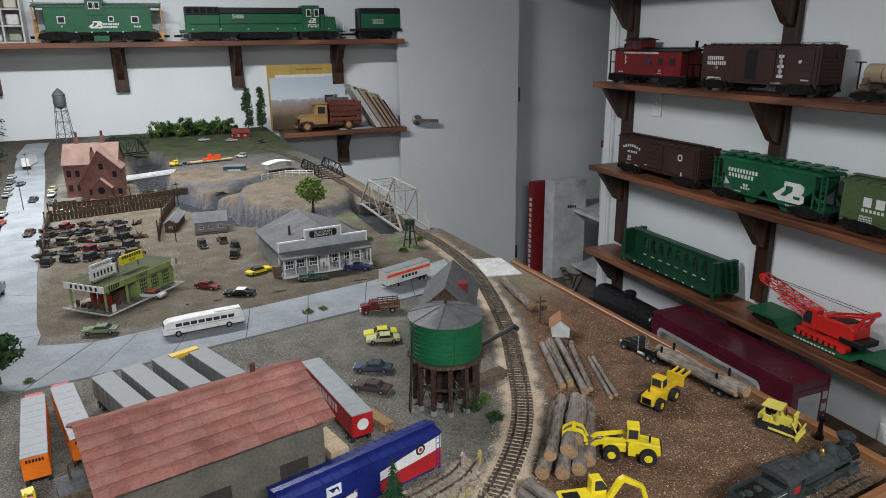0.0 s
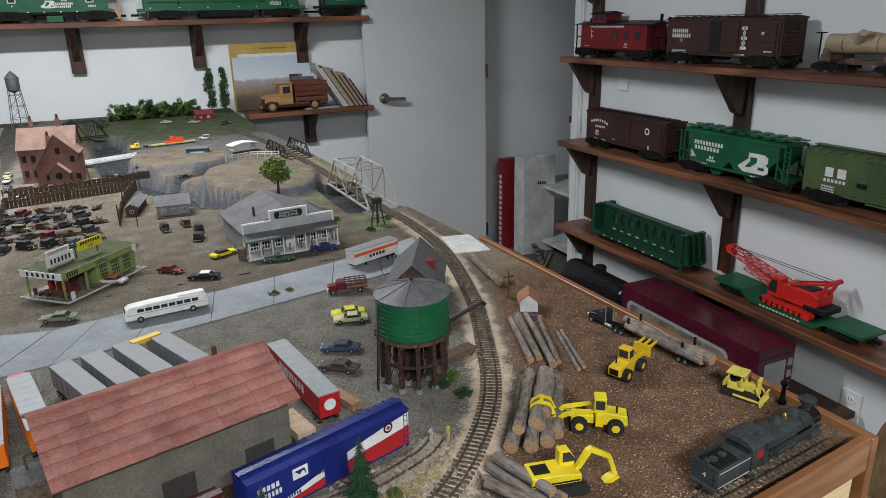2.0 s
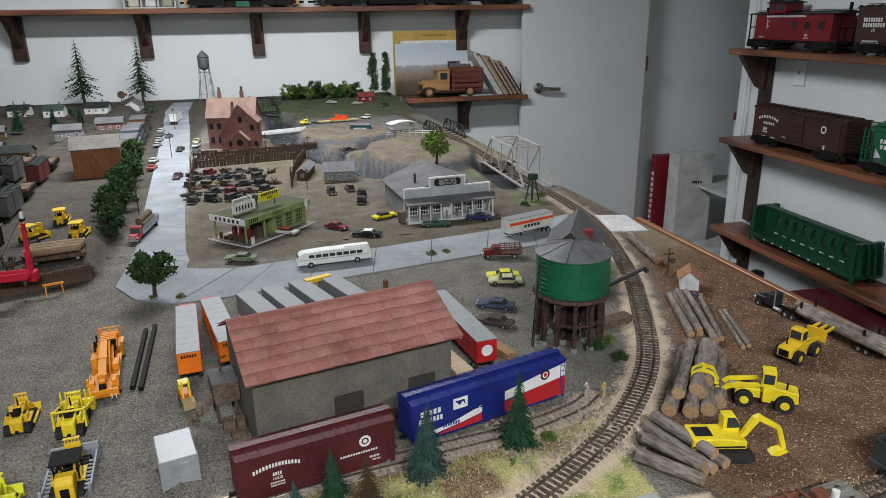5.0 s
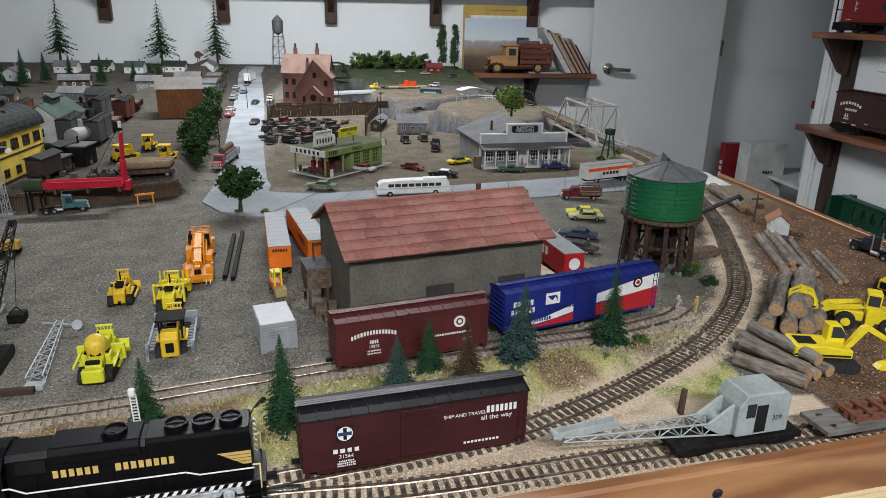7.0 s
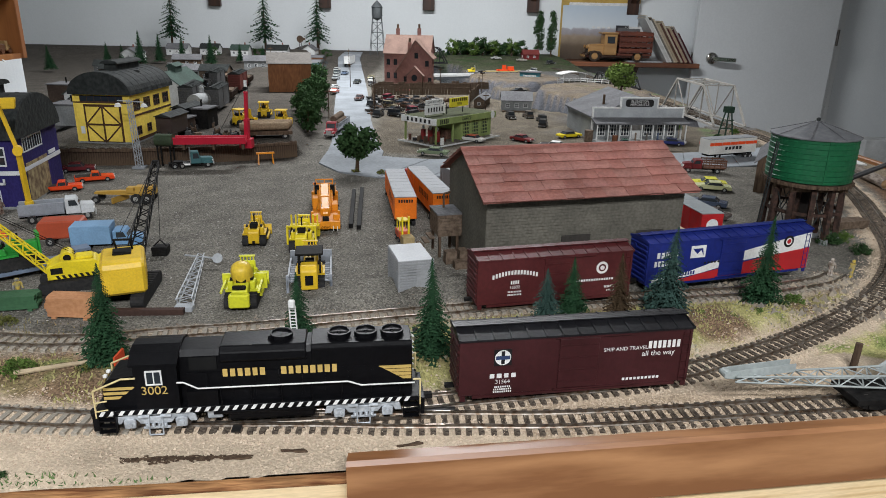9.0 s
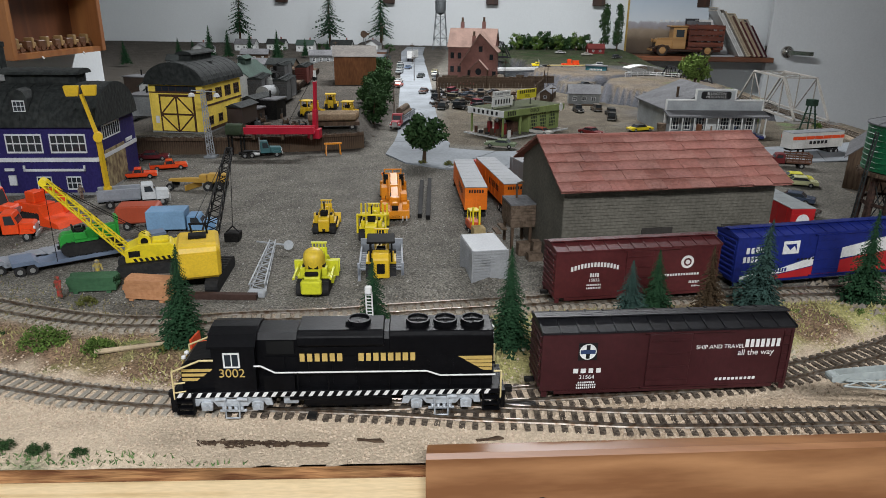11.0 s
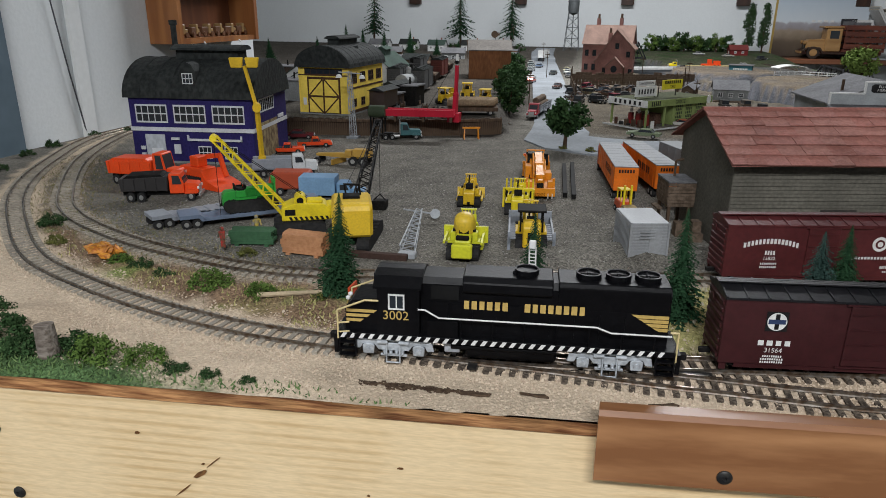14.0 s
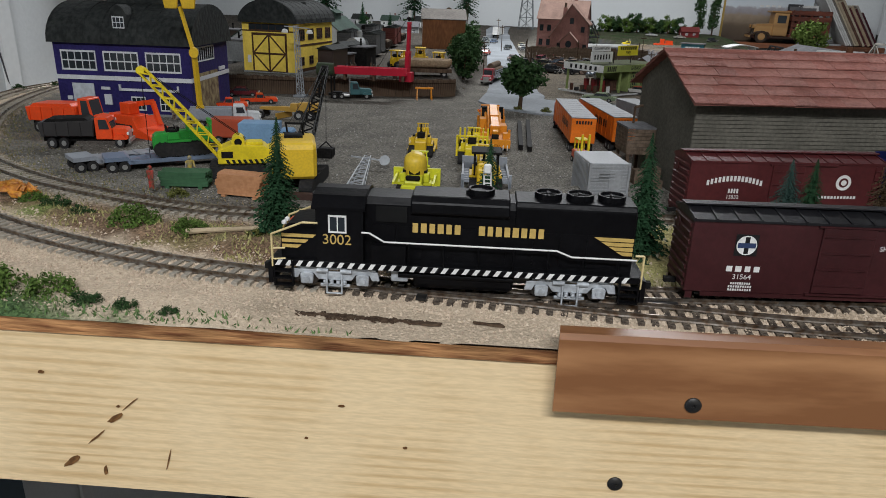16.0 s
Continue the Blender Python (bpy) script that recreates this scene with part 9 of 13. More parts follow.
part("turntable", rd(N(), (-10, 0, 13), (-10, 0, 17), 14, n=24), truck_black, ot)
part("cross_shaft", rd(N(), (6, -14, 38), (6, 14, 38), 1.6), truck_black, ot)
part("engine_deck", bx(N(), 14, 62, -11, 11, 13, 26), amber, ot, bevel=0.001)
for k in range(7):
    part("engine_louvre", bx(N(), 18 + k * 6, 20.5 + k * 6, -10, 10, 26, 27.4), amber, ot)
part("exhaust", rd(N(), (34, 13, 14), (34, 13, 36), 1.2), truck_black, ot)
part("roof_hatch", bx(N(), 68, 78, -6, 6, 20, 22), amber, ot)
for y in (-12, 0, 12):
    part("rack_post", bx(N(), 65, 66.4, y - 0.7, y + 0.7, 13, 33), amber, ot)
for z in (26, 32):
    part("rack_rail", bx(N(), 64.8, 66.6, -13, 13, z, z + 1.4), amber, ot)
part("red_lamp", rd(N(), (80, 14, 21), (80, 14, 24.5), 2.4, n=10), P("lift_red", (0.55, 0.09, 0.03)), ot)
for x in (-62, -48, 40):
    for y in (-12.5, 12.5):
        wheel(ot, x, y, 5.6, 6)
for k, (a, c) in enumerate((((0.027, 0.392), (0.012, 0.572)), ((0.038, 0.386), (0.023, 0.585)))):
    solo("steel_girder", beam(bm_new(), (a[0], a[1], 0.004), (c[0], c[1], 0.004), 0.0055, 0.006), truck_black, "long black steel girder lying on the gravel", "girder", group="girders")
fk = thing("forklift", "orange forklift with a yellow mast beside the trailers", "forklift", pose(0.098, 0.345, 0, 0, 0, -72))
part("body", bx(N(), -16, 6, -7, 7, 4, 14), P("lift_red", (0.55, 0.09, 0.03)), fk, bevel=0.001)
part("seat_guard", bx(N(), -12, 2, -6, 6, 26, 27.5), lemon, fk)
for x in (-11, 1):
    for y in (-5.4, 5.4):
        part("guard_post", bx(N(), x - 0.6, x + 0.6, y - 0.6, y + 0.6, 14, 26), lemon, fk)
for y in (-4, 4):
    part("mast", bx(N(), 7, 9, y - 1, y + 1, 1, 34), lemon, fk)
    part("fork", bx(N(), 9, 24, y - 1, y + 1, 1, 2.2), truck_black, fk)
part("pallet_load", bx(N(), 10, 24, -7, 7, 2.4, 12), M("kraft", (0.42, 0.32, 0.16), None, 250, 0.8), fk)
for x in (-11, 3):
    for y in (-6.5, 6.5):
        wheel(fk, x, y, 3.4, 3)
sb = thing("shipping_container", "silver ribbed metal container on the gravel", "container", pose(0.1105, 0.190, 0, 0, 0, 15) @ Matrix.Diagonal((1, 1, 1.14, 1)))
con = P("container_silver", (0.30, 0.31, 0.32), 0.42, 0.15)
part("body", bx(N(), -17.5, 17.5, -26, 26, 0.5, 36), con, sb, bevel=0.0005)
for k in range(14):
    y = -24.5 + k * 3.77
    for s in (-1, 1):
        part("side_rib", bx(N(), s * 17.5 - (0.5 if s < 0 else 0), s * 17.5 + (0.5 if s > 0 else 0), y - 0.8, y + 0.8, 2, 35), con, sb)
for z in np.linspace(3, 33, 13):
    part("end_rib", bx(N(), -16, 16, -26.5, -26, z - 0.7, z + 0.7), con, sb)
part("door_plate", bx(N(), 0, 11, -27.0, -26.4, 6, 31), con, sb, bevel=0.0003)
for z in (24, 26.5, 29):
    part("louvre", bx(N(), -9, 5, -27.6, -26.9, z - 0.7, z + 0.5), con, sb)
for x in (-17.2, 17.2):
    part("corner_post", bx(N(), x - 0.9, x + 0.9, -27.0, -25.6, 0.5, 36.4), con, sb)
part("base_skid", bx(N(), -17.5, 17.5, -27.2, 26.5, 0, 1.6), truck_black, sb)

# dragline and yellow crane
dl = thing("dragline", "yellow dragline excavator with a black lattice boom", "excavator", pose(-0.168, 0.165, 0, 0, 0, 98) @ Matrix.Scale(0.92, 4))
crawler_tracks(dl, 84, 40, 13, 7, pads=26)
part("carbody", bx(N(), -22, 22, -16, 16, 6, 15), truck_black, dl)
shovel = P("shovel_yellow", (0.70, 0.46, 0.03))
house_m = pose(0, 0, 0, 0, 0, 14)
part("machine_house", pr(N(), [(-38, 15), (28, 15), (28, 44), (22, 49), (-30, 51), (-38, 47)], "y", -21, 21), shovel, dl, "yellow machinery house", bevel=0.003, m=house_m)
part("roof_hatch", bx(N(), -12, 6, -9, 9, 49.6, 52.6), truck_black, dl, bevel=0.0006, m=house_m)
part("side_cab", bx(N(), 22, 38, -21, -8, 15, 40), shovel, dl, bevel=0.001, m=house_m)
part("cab_glass", bx(N(), 26, 38.4, -21.3, -9, 27, 37), truck_black, dl, m=house_m)
for k in range(3):
    part("door_seam", bx(N(), -28 + k * 18, -14 + k * 18, -21.5, -21, 19, 40), shovel, dl, m=house_m)
part("rear_hatch", bx(N(), -38.6, -38, -12, 12, 20, 42), shovel, dl, m=house_m)
part("gantry_frame", bar(N(), (10, -8, 48), (4, -8, 62), 1.6), truck_black, dl)
part("gantry_frame", bar(N(), (10, 8, 48), (4, 8, 62), 1.6), truck_black, dl)
part("gantry_head", bar(N(), (4, -9, 62), (4, 9, 62), 2.0), truck_black, dl)
lattice(dl, (34, 2, 20), (243, 16, 92), 17, 12, truck_black, 20, 0.5, r=1.1)
part("boom_sheave", rd(N(), (244, 12, 92), (244, 20, 92), 4.5, n=14), truck_black, dl)
for y in (-5, 5):
    part("boom_cable", rd(N(), (4, y, 62), (240, 15 + y * 0.4, 94), 0.4, n=4), truck_black, dl)
part("hoist_cable", rd(N(), (244, 15, 90), (131, -6, 18), 0.4, n=4), truck_black, dl)
part("drag_bucket", pr(N(), [(120, 1), (138, 1), (141, 11), (119, 13)], "y", -15, 3), truck_black, dl, bevel=0.0008)
part("bucket_bail", bar(N(), (128, -14, 12), (131, -6, 19), 1.2), truck_black, dl)
part("bucket_bail", bar(N(), (128, 2, 12), (131, -6, 19), 1.2), truck_black, dl)
yc = thing("crawler_crane", "bright yellow crawler crane with a lattice boom", "crane", pose(-0.235, 0.186, 0, 0, 0, 205) @ Matrix.Scale(0.88, 4))
crawler_tracks(yc, 62, 34, 10, 7, pads=22)
part("machine_house", pr(N(), [(-36, 15), (20, 15), (20, 30), (6, 36), (-30, 34), (-38, 26)], "y", -15, 15), lemon, yc, bevel=0.001)
for k in range(8):
    part("hazard_stripe", pr(N(), [(-35 + k * 6, 16), (-32 + k * 6, 16), (-30 + k * 6, 20), (-33 + k * 6, 20)], "y", 15.05, 15.5), ink_black, yc)
part("window", bx(N(), 4, 16, 15.05, 15.5, 22, 29), truck_black, yc)
part("rear_bulge", rd(N(), (-37, -13, 24), (-37, 13, 24), 8, n=18), lemon, yc)
part("roof_cover", bx(N(), -28, -10, -9, 9, 34, 37.5), lemon, yc, bevel=0.001)
part("drum_core", rd(N(), (-2, -10.6, 38), (-2, 10.6, 38), 4, n=16), truck_black, yc)
part("winch_drum", rd(N(), (-2, -10, 38), (-2, 10, 38), 7, n=18), lemon, yc)
lattice(yc, (16, 0, 24), (88, 4, 113), 14, 10, lemon, 14, 0.7, r=1.1)
part("boom_head", rd(N(), (89, -3, 113), (89, 9, 113), 4, n=14), lemon, yc)
for y in (-4, 4):
    part("boom_cable", rd(N(), (-10, y, 40), (87, y, 113), 0.4, n=4), truck_black, yc)
part("hoist_cable", rd(N(), (89, 4, 110), (89, 4, 22), 0.35, n=4), truck_black, yc)
gm = thing("lattice_mast", "grey lattice signal mast lying on the gravel", "mast", pose(0, 0, 0))
m_grey = P("mast_grey", (0.36, 0.38, 0.40))
lattice(gm, (-101, 132, 7), (-124, 257, 10), 14, 9, m_grey, 16, 0.45, r=0.8)
part("mast_base", bx(N(), -109, -92, 125, 135, 0, 6), m_grey, gm, bevel=0.001)
part("mast_arm", bar(N(), (-142, 256, 10), (-104, 247, 10), 1.4), m_grey, gm)
part("signal_head", lathe(N(), [(0.0055, 0), (0.0055, 0.0012), (0.003, 0.0014)], 18), m_grey, gm, m=pose(-0.103, 0.247, 0.010, 60, 0, 0))
for k, (a, c) in enumerate((((-0.168, 0.118), (-0.098, 0.122)),)):
    solo("steel_girder", beam(bm_new(), (a[0], a[1], 0.003), (c[0], c[1], 0.003), 0.006, 0.006), M("rust_dark", (0.06, 0.035, 0.028), None, 280, 0.8), "dark rusty steel girder by the siding", "girder")


def lowboy(label, m, L, mat):
    t = thing("lowboy_trailer", label, "trailer", m, "lowboy trailers")
    part("deck", bx(N(), -L / 2 + 20, L / 2 - 18, -14, 14, 7, 11), mat, t, bevel=0.0004)
    part("rear_deck", pr(N(), [(-L / 2, 11), (-L / 2 + 22, 11), (-L / 2 + 26, 7), (-L / 2 + 26, 10), (-L / 2 + 20, 15), (-L / 2, 15)], "y", -14, 14), mat, t)
    part("gooseneck", pr(N(), [(L / 2 - 22, 7), (L / 2 - 16, 11), (L / 2 - 12, 17), (L / 2, 17), (L / 2, 20), (L / 2 - 16, 20)], "y", -8, 8), mat, t)
    for x in (-L / 2 + 6, -L / 2 + 17):
        for y in (-12, 12):
            wheel(t, x, y, 5.2, 5)
    for x in np.linspace(-L / 2 + 26, L / 2 - 22, 7):
        part("plank", bx(N(), x - 4, x + 4, -13.6, 13.6, 11, 11.6), mat, t)
    return t


lowboy("grey lowboy trailer with black wheels", pose(-0.350, 0.200, 0, 0, 0, 52), 130, steel_grey)
lowboy("blue-grey lowboy trailer carrying a green tractor", pose(-0.304, 0.208, 0, 0, 0, 40), 150, P("blue_grey", (0.14, 0.18, 0.25)))
gr = thing("road_grader", "mustard yellow road grader", "grader", pose(-0.310, 0.507, 0, 0, 0, 3))
mus = P("mustard", (0.46, 0.27, 0.05))
part("frame", pr(N(), [(-44, 12), (20, 10), (40, 12), (40, 16), (-10, 17), (-44, 15)], "y", -4, 4), mus, gr)
part("engine", bx(N(), 14, 42, -7, 7, 12, 24), mus, gr, bevel=0.0008)
part("cab_rail", bx(N(), 2, 12, -6, 6, 14, 22), mus, gr)
part("mouldboard", bar(N(), (-16, -16, 5), (-4, 16, 5), 2, 8), mus, gr)
for x in (16, 32):
    for y in (-11, 11):
        wheel(gr, x, y, 7, 5)
for y in (-11, 11):
    wheel(gr, -40, y, 5.5, 4)
ol = thing("excavator_loader", "orange tracked loader with a wide scoop", "loader", pose(-0.448, 0.338, 0, 0, 0, -18))
crawler_tracks(ol, 54, 26, 8, 6)
part("body", bx(N(), -26, 20, -11, 11, 10, 24), hi_orange, ol, bevel=0.001)
part("cab", bx(N(), -8, 8, -8, 8, 24, 38), hi_orange, ol, bevel=0.001)
part("boom", bar(N(), (-4, 10, 34), (30, 10, 40), 6), hi_orange, ol)
part("stick", bar(N(), (30, 10, 40), (44, 6, 14), 5), hi_orange, ol)
part("scoop", pr(N(), [(26, 1), (58, 0.5), (54, 6), (34, 12), (27, 24)], "y", -20, 20), hi_orange, ol, "wide orange scoop")


def wheel_loader(label, m, mat, grapple=False):
    t = thing("wheel_loader", label, "loader", m)
    part("rear_body", pr(N(), [(-38, 9), (-4, 9), (-4, 22), (-14, 24), (-37, 21)], "y", -9, 9), mat, t, bevel=0.001)
    part("front_frame", bx(N(), -2, 22, -7, 7, 9, 18), mat, t, bevel=0.0006)
    part("cab", bx(N(), -15, -2, -8, 8, 22, 40), mat, t, bevel=0.0008)
    part("cab_glass", bx(bx(N(), -13.5, -3.5, -8.3, 8.3, 27, 37.5), -15.3, -1.7, -6.5, 6.5, 27, 37.5), glass_v, t)
    part("grille", bx(N(), -38.6, -37.8, -6, 6, 11, 19), truck_black, t)
    part("exhaust", rd(N(), (-26, 4, 22), (-26, 4, 30), 1), truck_black, t)
    for x in (-25, 13):
        for y in (-12, 12):
            wheel(t, x, y, 9, 7, rim=mat)
    for s in (-1, 1):
        part("lift_arm", pr(N(), [(-2, 24), (2, 27), (30, 21), (40, 12), (37, 10), (26, 17)], "y", s * 8 - 1.2, s * 8 + 1.2), mat, t)
        part("hydraulic_ram", rd(N(), (4, s * 5, 15), (28, s * 5, 17), 1.4), hub, t)
        part("step", bx(N(), -12, -4, s * 10 - 1, s * 10 + 1, 8, 20), mat, t)
    if grapple:
        for s in (-1, 1):
            part("lower_tine", pr(N(), [(36, 14), (44, 8), (62, 9), (62, 11), (46, 11), (39, 18)], "y", s * 9 - 1.2, s * 9 + 1.2), mat, t)
            part("upper_claw", pr(N(), [(38, 18), (44, 30), (56, 33), (66, 26), (67, 17), (64, 17), (62, 25), (55, 29), (47, 27), (42, 17)], "y", s * 6 - 1.4, s * 6 + 1.4), mat, t)
        part("claw_bar", bx(N(), 52, 56, -8, 8, 29, 32), mat, t)
    else:
        for s in (-1, 0, 1):
            part("fork_tine", pr(N(), [(36, 16), (40, 22), (58, 24), (60, 27), (38, 26), (33, 16)], "y", s * 9 - 1.2, s * 9 + 1.2), mat, t)
        part("fork_frame", bx(N(), 34, 38, -12, 12, 12, 28), mat, t)
    return t


wheel_loader("yellow wheel loader with log forks in the dirt yard", pose(0.900, 0.272, 0, 0, 0, 22) @ Matrix.Scale(1.08, 4), cat_yellow)
wheel_loader("yellow wheel loader gripping a log with its grapple", pose(0.768, 0.180, 0, 0, 0, 146) @ Matrix.Scale(1.15, 4), lemon, True)
ex = thing("tracked_excavator", "yellow tracked excavator with a curved arm", "excavator", pose(0.665, 0.100, 0, 0, 0, -12))
crawler_tracks(ex, 60, 30, 9, 7)
part("house", pr(N(), [(-34, 15), (22, 15), (22, 24), (0, 27), (-34, 27)], "y", -15, 15), lemon, ex, bevel=0.001)
part("roof_panel", bx(N(), -30, -12, -8, 8, 27, 28), ink_black, ex)
part("cab", pr(N(), [(2, 24), (20, 24), (20, 34), (14, 44), (2, 44)], "y", 2, 14), lemon, ex, bevel=0.0006)
part("cab_glass", pr(N(), [(6, 30), (20.3, 30), (19, 35), (13.6, 42), (6, 42)], "y", 1.7, 14.3), glass_v, ex)
part("boom", pr(N(), [(16, 22), (24, 24), (36, 42), (58, 30), (60, 34), (36, 49), (30, 46)], "y", -6, 0), lemon, ex, bevel=0.0005)
part("stick", bar(N(), (58, -3, 32), (66, -3, 8), 5, 5), lemon, ex)
part("claw", pr(N(), [(64, 9), (70, 6), (60, -0), (52, 2), (56, 6)], "y", -8, 2), lemon, ex)
part("side_stripe", bx(N(), -34, 20, -15.4, -15.1, 17, 19), ink_black, ex)

# log truck at the edge of the dirt yard
lk_ = lorry("black log truck tractor at the edge of the log yard", pose(0.972, 0.405, 0, 0, 0, 100), P("log_black", (0.015, 0.015, 0.017)), truck_black, 84, "tractor", cab_h=28, hood=20, name="log_truck")
tr = thing("log_trailer", "black pole trailer loaded with long logs", "trailer", pose(0.990, 0.300, 0, 0, 0, 98))
part("reach_pole", bx(N(), -70, 85, -3, 3, 10, 13), truck_black, tr)
for x in (-50, -38):
    for y in (-10, 10):
        wheel(tr, x, y, 5.5, 6)
for x in (-44, 60):
    part("bunk", bx(N(), x - 3, x + 3, -14, 14, 12, 16), truck_black, tr)
    for y in (-14, 14):
        part("bunk_stake", bx(N(), x - 1.6, x + 1.6, y - 1, y + 1, 16, 36), truck_black, tr)
bark = M("bark", (0.27, 0.235, 0.20), (0.125, 0.10, 0.082), 300, 0.95, 0.6, stretch=(0.25, 1, 1), wear=0.4)
bark_d = M("bark_dark", (0.17, 0.14, 0.12), (0.27, 0.24, 0.215), 300, 0.95, 0.6, stretch=(0.25, 1, 1), wear=0.4)
heart = M("cut_wood", (0.36, 0.235, 0.13), (0.25, 0.15, 0.08), 400, 0.9, 0.1)


def log_piece(label, m, L, r, mat, group="", end=True):
    t = thing("log", label, "log", m, group)
    rng = random.Random(int(L * 7 + r * 131))
    b = N()
    rings = []
    for i in range(8):
        x = -L / 2 + L * i / 7
        k = r * (1 - 0.12 * i / 7) * rng.uniform(0.95, 1.05)
        cy, cz = rng.uniform(-0.4, 0.4), rng.uniform(-0.4, 0.4)
        rings.append([b.verts.new((x * MM, (cy + k * math.cos(a) * rng.uniform(0.95, 1.05)) * MM, (cz + r + k * math.sin(a) * rng.uniform(0.95, 1.05)) * MM)) for a in np.linspace(0, 2 * math.pi, 13)[:-1]])
    for p, q in zip(rings, rings[1:]):
        for i in range(12):
            j = (i + 1) % 12
            b.faces.new((p[i], p[j], q[j], q[i]))
    b.faces.new(rings[0][::-1])
    b.faces.new(rings[-1])
    part("bark", b, mat, t, smooth=True)
    for e, k in ((-1, 0.95), (1, 0.84)):
        part("cut_end", rd(N(), (e * L / 2, 0, r), (e * (L / 2 + 0.5), 0, r), r * k * 0.93, n=12), heart, t)
    return t


LOGS = [((0.789, 0.357), (0.836, 0.500), 6.0, 0), ((0.803, 0.357), (0.848, 0.503), 5.5, 0), ((0.797, 0.35), (0.845, 0.49), 5, 10.5), ((0.810, 0.330), (0.868, 0.503), 6, 0), ((0.824, 0.335), (0.878, 0.475), 4.5, 0), ((0.838, 0.305), (0.880, 0.425), 3.6, 0), ((0.849, 0.308), (0.888, 0.425), 3.4, 0),
        ((0.650, 0.176), (0.748, 0.308), 9, 0), ((0.672, 0.166), (0.764, 0.310), 9.5, 0), ((0.694, 0.166), (0.782, 0.300), 9, 0), ((0.714, 0.176), (0.786, 0.285), 9.5, 0), ((0.666, 0.186), (0.752, 0.300), 8, 15), ((0.690, 0.186), (0.770, 0.292), 9, 16), ((0.712, 0.20), (0.775, 0.285), 8.5, 16),
        ((0.628, 0.165), (0.655, 0.073), 7.5, 0), ((0.612, 0.158), (0.638, 0.068), 7, 0), ((0.575, 0.108), (0.618, 0.055), 8, 0), ((0.595, 0.14), (0.628, 0.066), 7, 0), ((0.618, 0.155), (0.642, 0.075), 7, 13), ((0.588, 0.12), (0.622, 0.062), 6.5, 12),
        ((0.918, 0.80), (0.898, 0.65), 10, 0)]
for i, (a, c, r, z) in enumerate(LOGS):
    a, c = Vector(a), Vector(c)
    log_piece("rough-barked log stacked in the dirt yard", between(a, c, z * MM), (c - a).length * 1000, r, bark if i % 3 else bark_d, "stacked logs")
for i, (y, z, r) in enumerate(((0, 16, 9), (-9, 12, 6), (8, 14, 7))):
    log_piece("long log chained on the pole trailer", pose(0.986, 0.292, (z) * MM, 0, 0, 97) @ pose(0, y * MM, 0), 165 - 10 * i, r, bark, "trailer logs")
log_piece("log held in the loader's grapple", pose(0.718, 0.222, 0.012, 0, 0, 58), 90, 9, bark)

# lumber stacks, crates, carts
def lumber(label, m, L, W, rows, mat, name="lumber_stack"):
    t = thing(name, label, "lumber", m)
    rng = random.Random(int(L))
    for x in (-L * 0.35, L * 0.35):
        part("skid", bx(N(), x - 2, x + 2, -W / 2 - 1, W / 2 + 1, 0, 2.4), mat, t)
    for r in range(rows):
        n = int(W / 4)
        for k in range(n):
            y = -W / 2 + k * W / n
            dx = rng.uniform(-1.5, 1.5)
            part("plank", bx(N(), -L / 2 + dx, L / 2 + dx, y + 0.15, y + W / n - 0.15, 2.5 + r * 2.6, 5.0 + r * 2.6), mat, t)
    return t


lumber("stack of tan sawn lumber beside the siding", pose(-0.196, 0.116, 0, 0, 0, -3), 42, 18, 7, M("sawn_tan", (0.48, 0.24, 0.12), (0.40, 0.19, 0.09), 300, 0.8, 0.1))
lumber("stack of green-stained lumber beside the siding", pose(-0.258, 0.130, 0, 0, 0, 12), 42, 18, 5, M("sawn_green", (0.05, 0.12, 0.06), (0.04, 0.10, 0.05), 300, 0.8, 0.1))
lumber("stack of pale sawn lumber beside the freight trailer", pose(0.508, 0.372, 0, 0, 0, 110), 48, 16, 4, heart)
lumber("stack of old ties beyond the water tank", pose(0.70, 0.425, 0, 0, 0, 15), 60, 20, 4, old_timber)
pc = thing("crated_load", "cream cartons stacked on a dark wagon beside the shed", "cartons", pose(0.428, 0.318, 0, 0, 0, 105))
part("wagon_bed", bx(N(), -32, 32, -14, 14, 6, 18), dark_timber, pc)
for k in range(4):
    part("carton", bx(N(), -30 + 15 * k, -16.4 + 15 * k, -12, 12, 18, 29), M("carton_cream", (0.52, 0.40, 0.28), (0.45, 0.34, 0.23), 300, 0.8), pc, bevel=0.0004)
for x in (-24, 24):
    for y in (-13, 13):
        wheel(pc, x, y, 5, 3)


def baggage_cart(label, m, red):
    t = thing("baggage_cart", label, "cart", m)
    part("deck", bx(N(), -15, 15, -8, 8, 7, 9), red, t)
    for x in (-15, 15):
        part("end_rack", bx(N(), x - 0.8, x + 0.8, -8, 8, 9, 17), red, t)
    for x in (-9, 9):
        for y in (-8.4, 8.4):
            part("cart_wheel", rd(N(), (x, y - 0.8, 3.6), (x, y + 0.8, 3.6), 3.6, n=12), red, t)
    return t


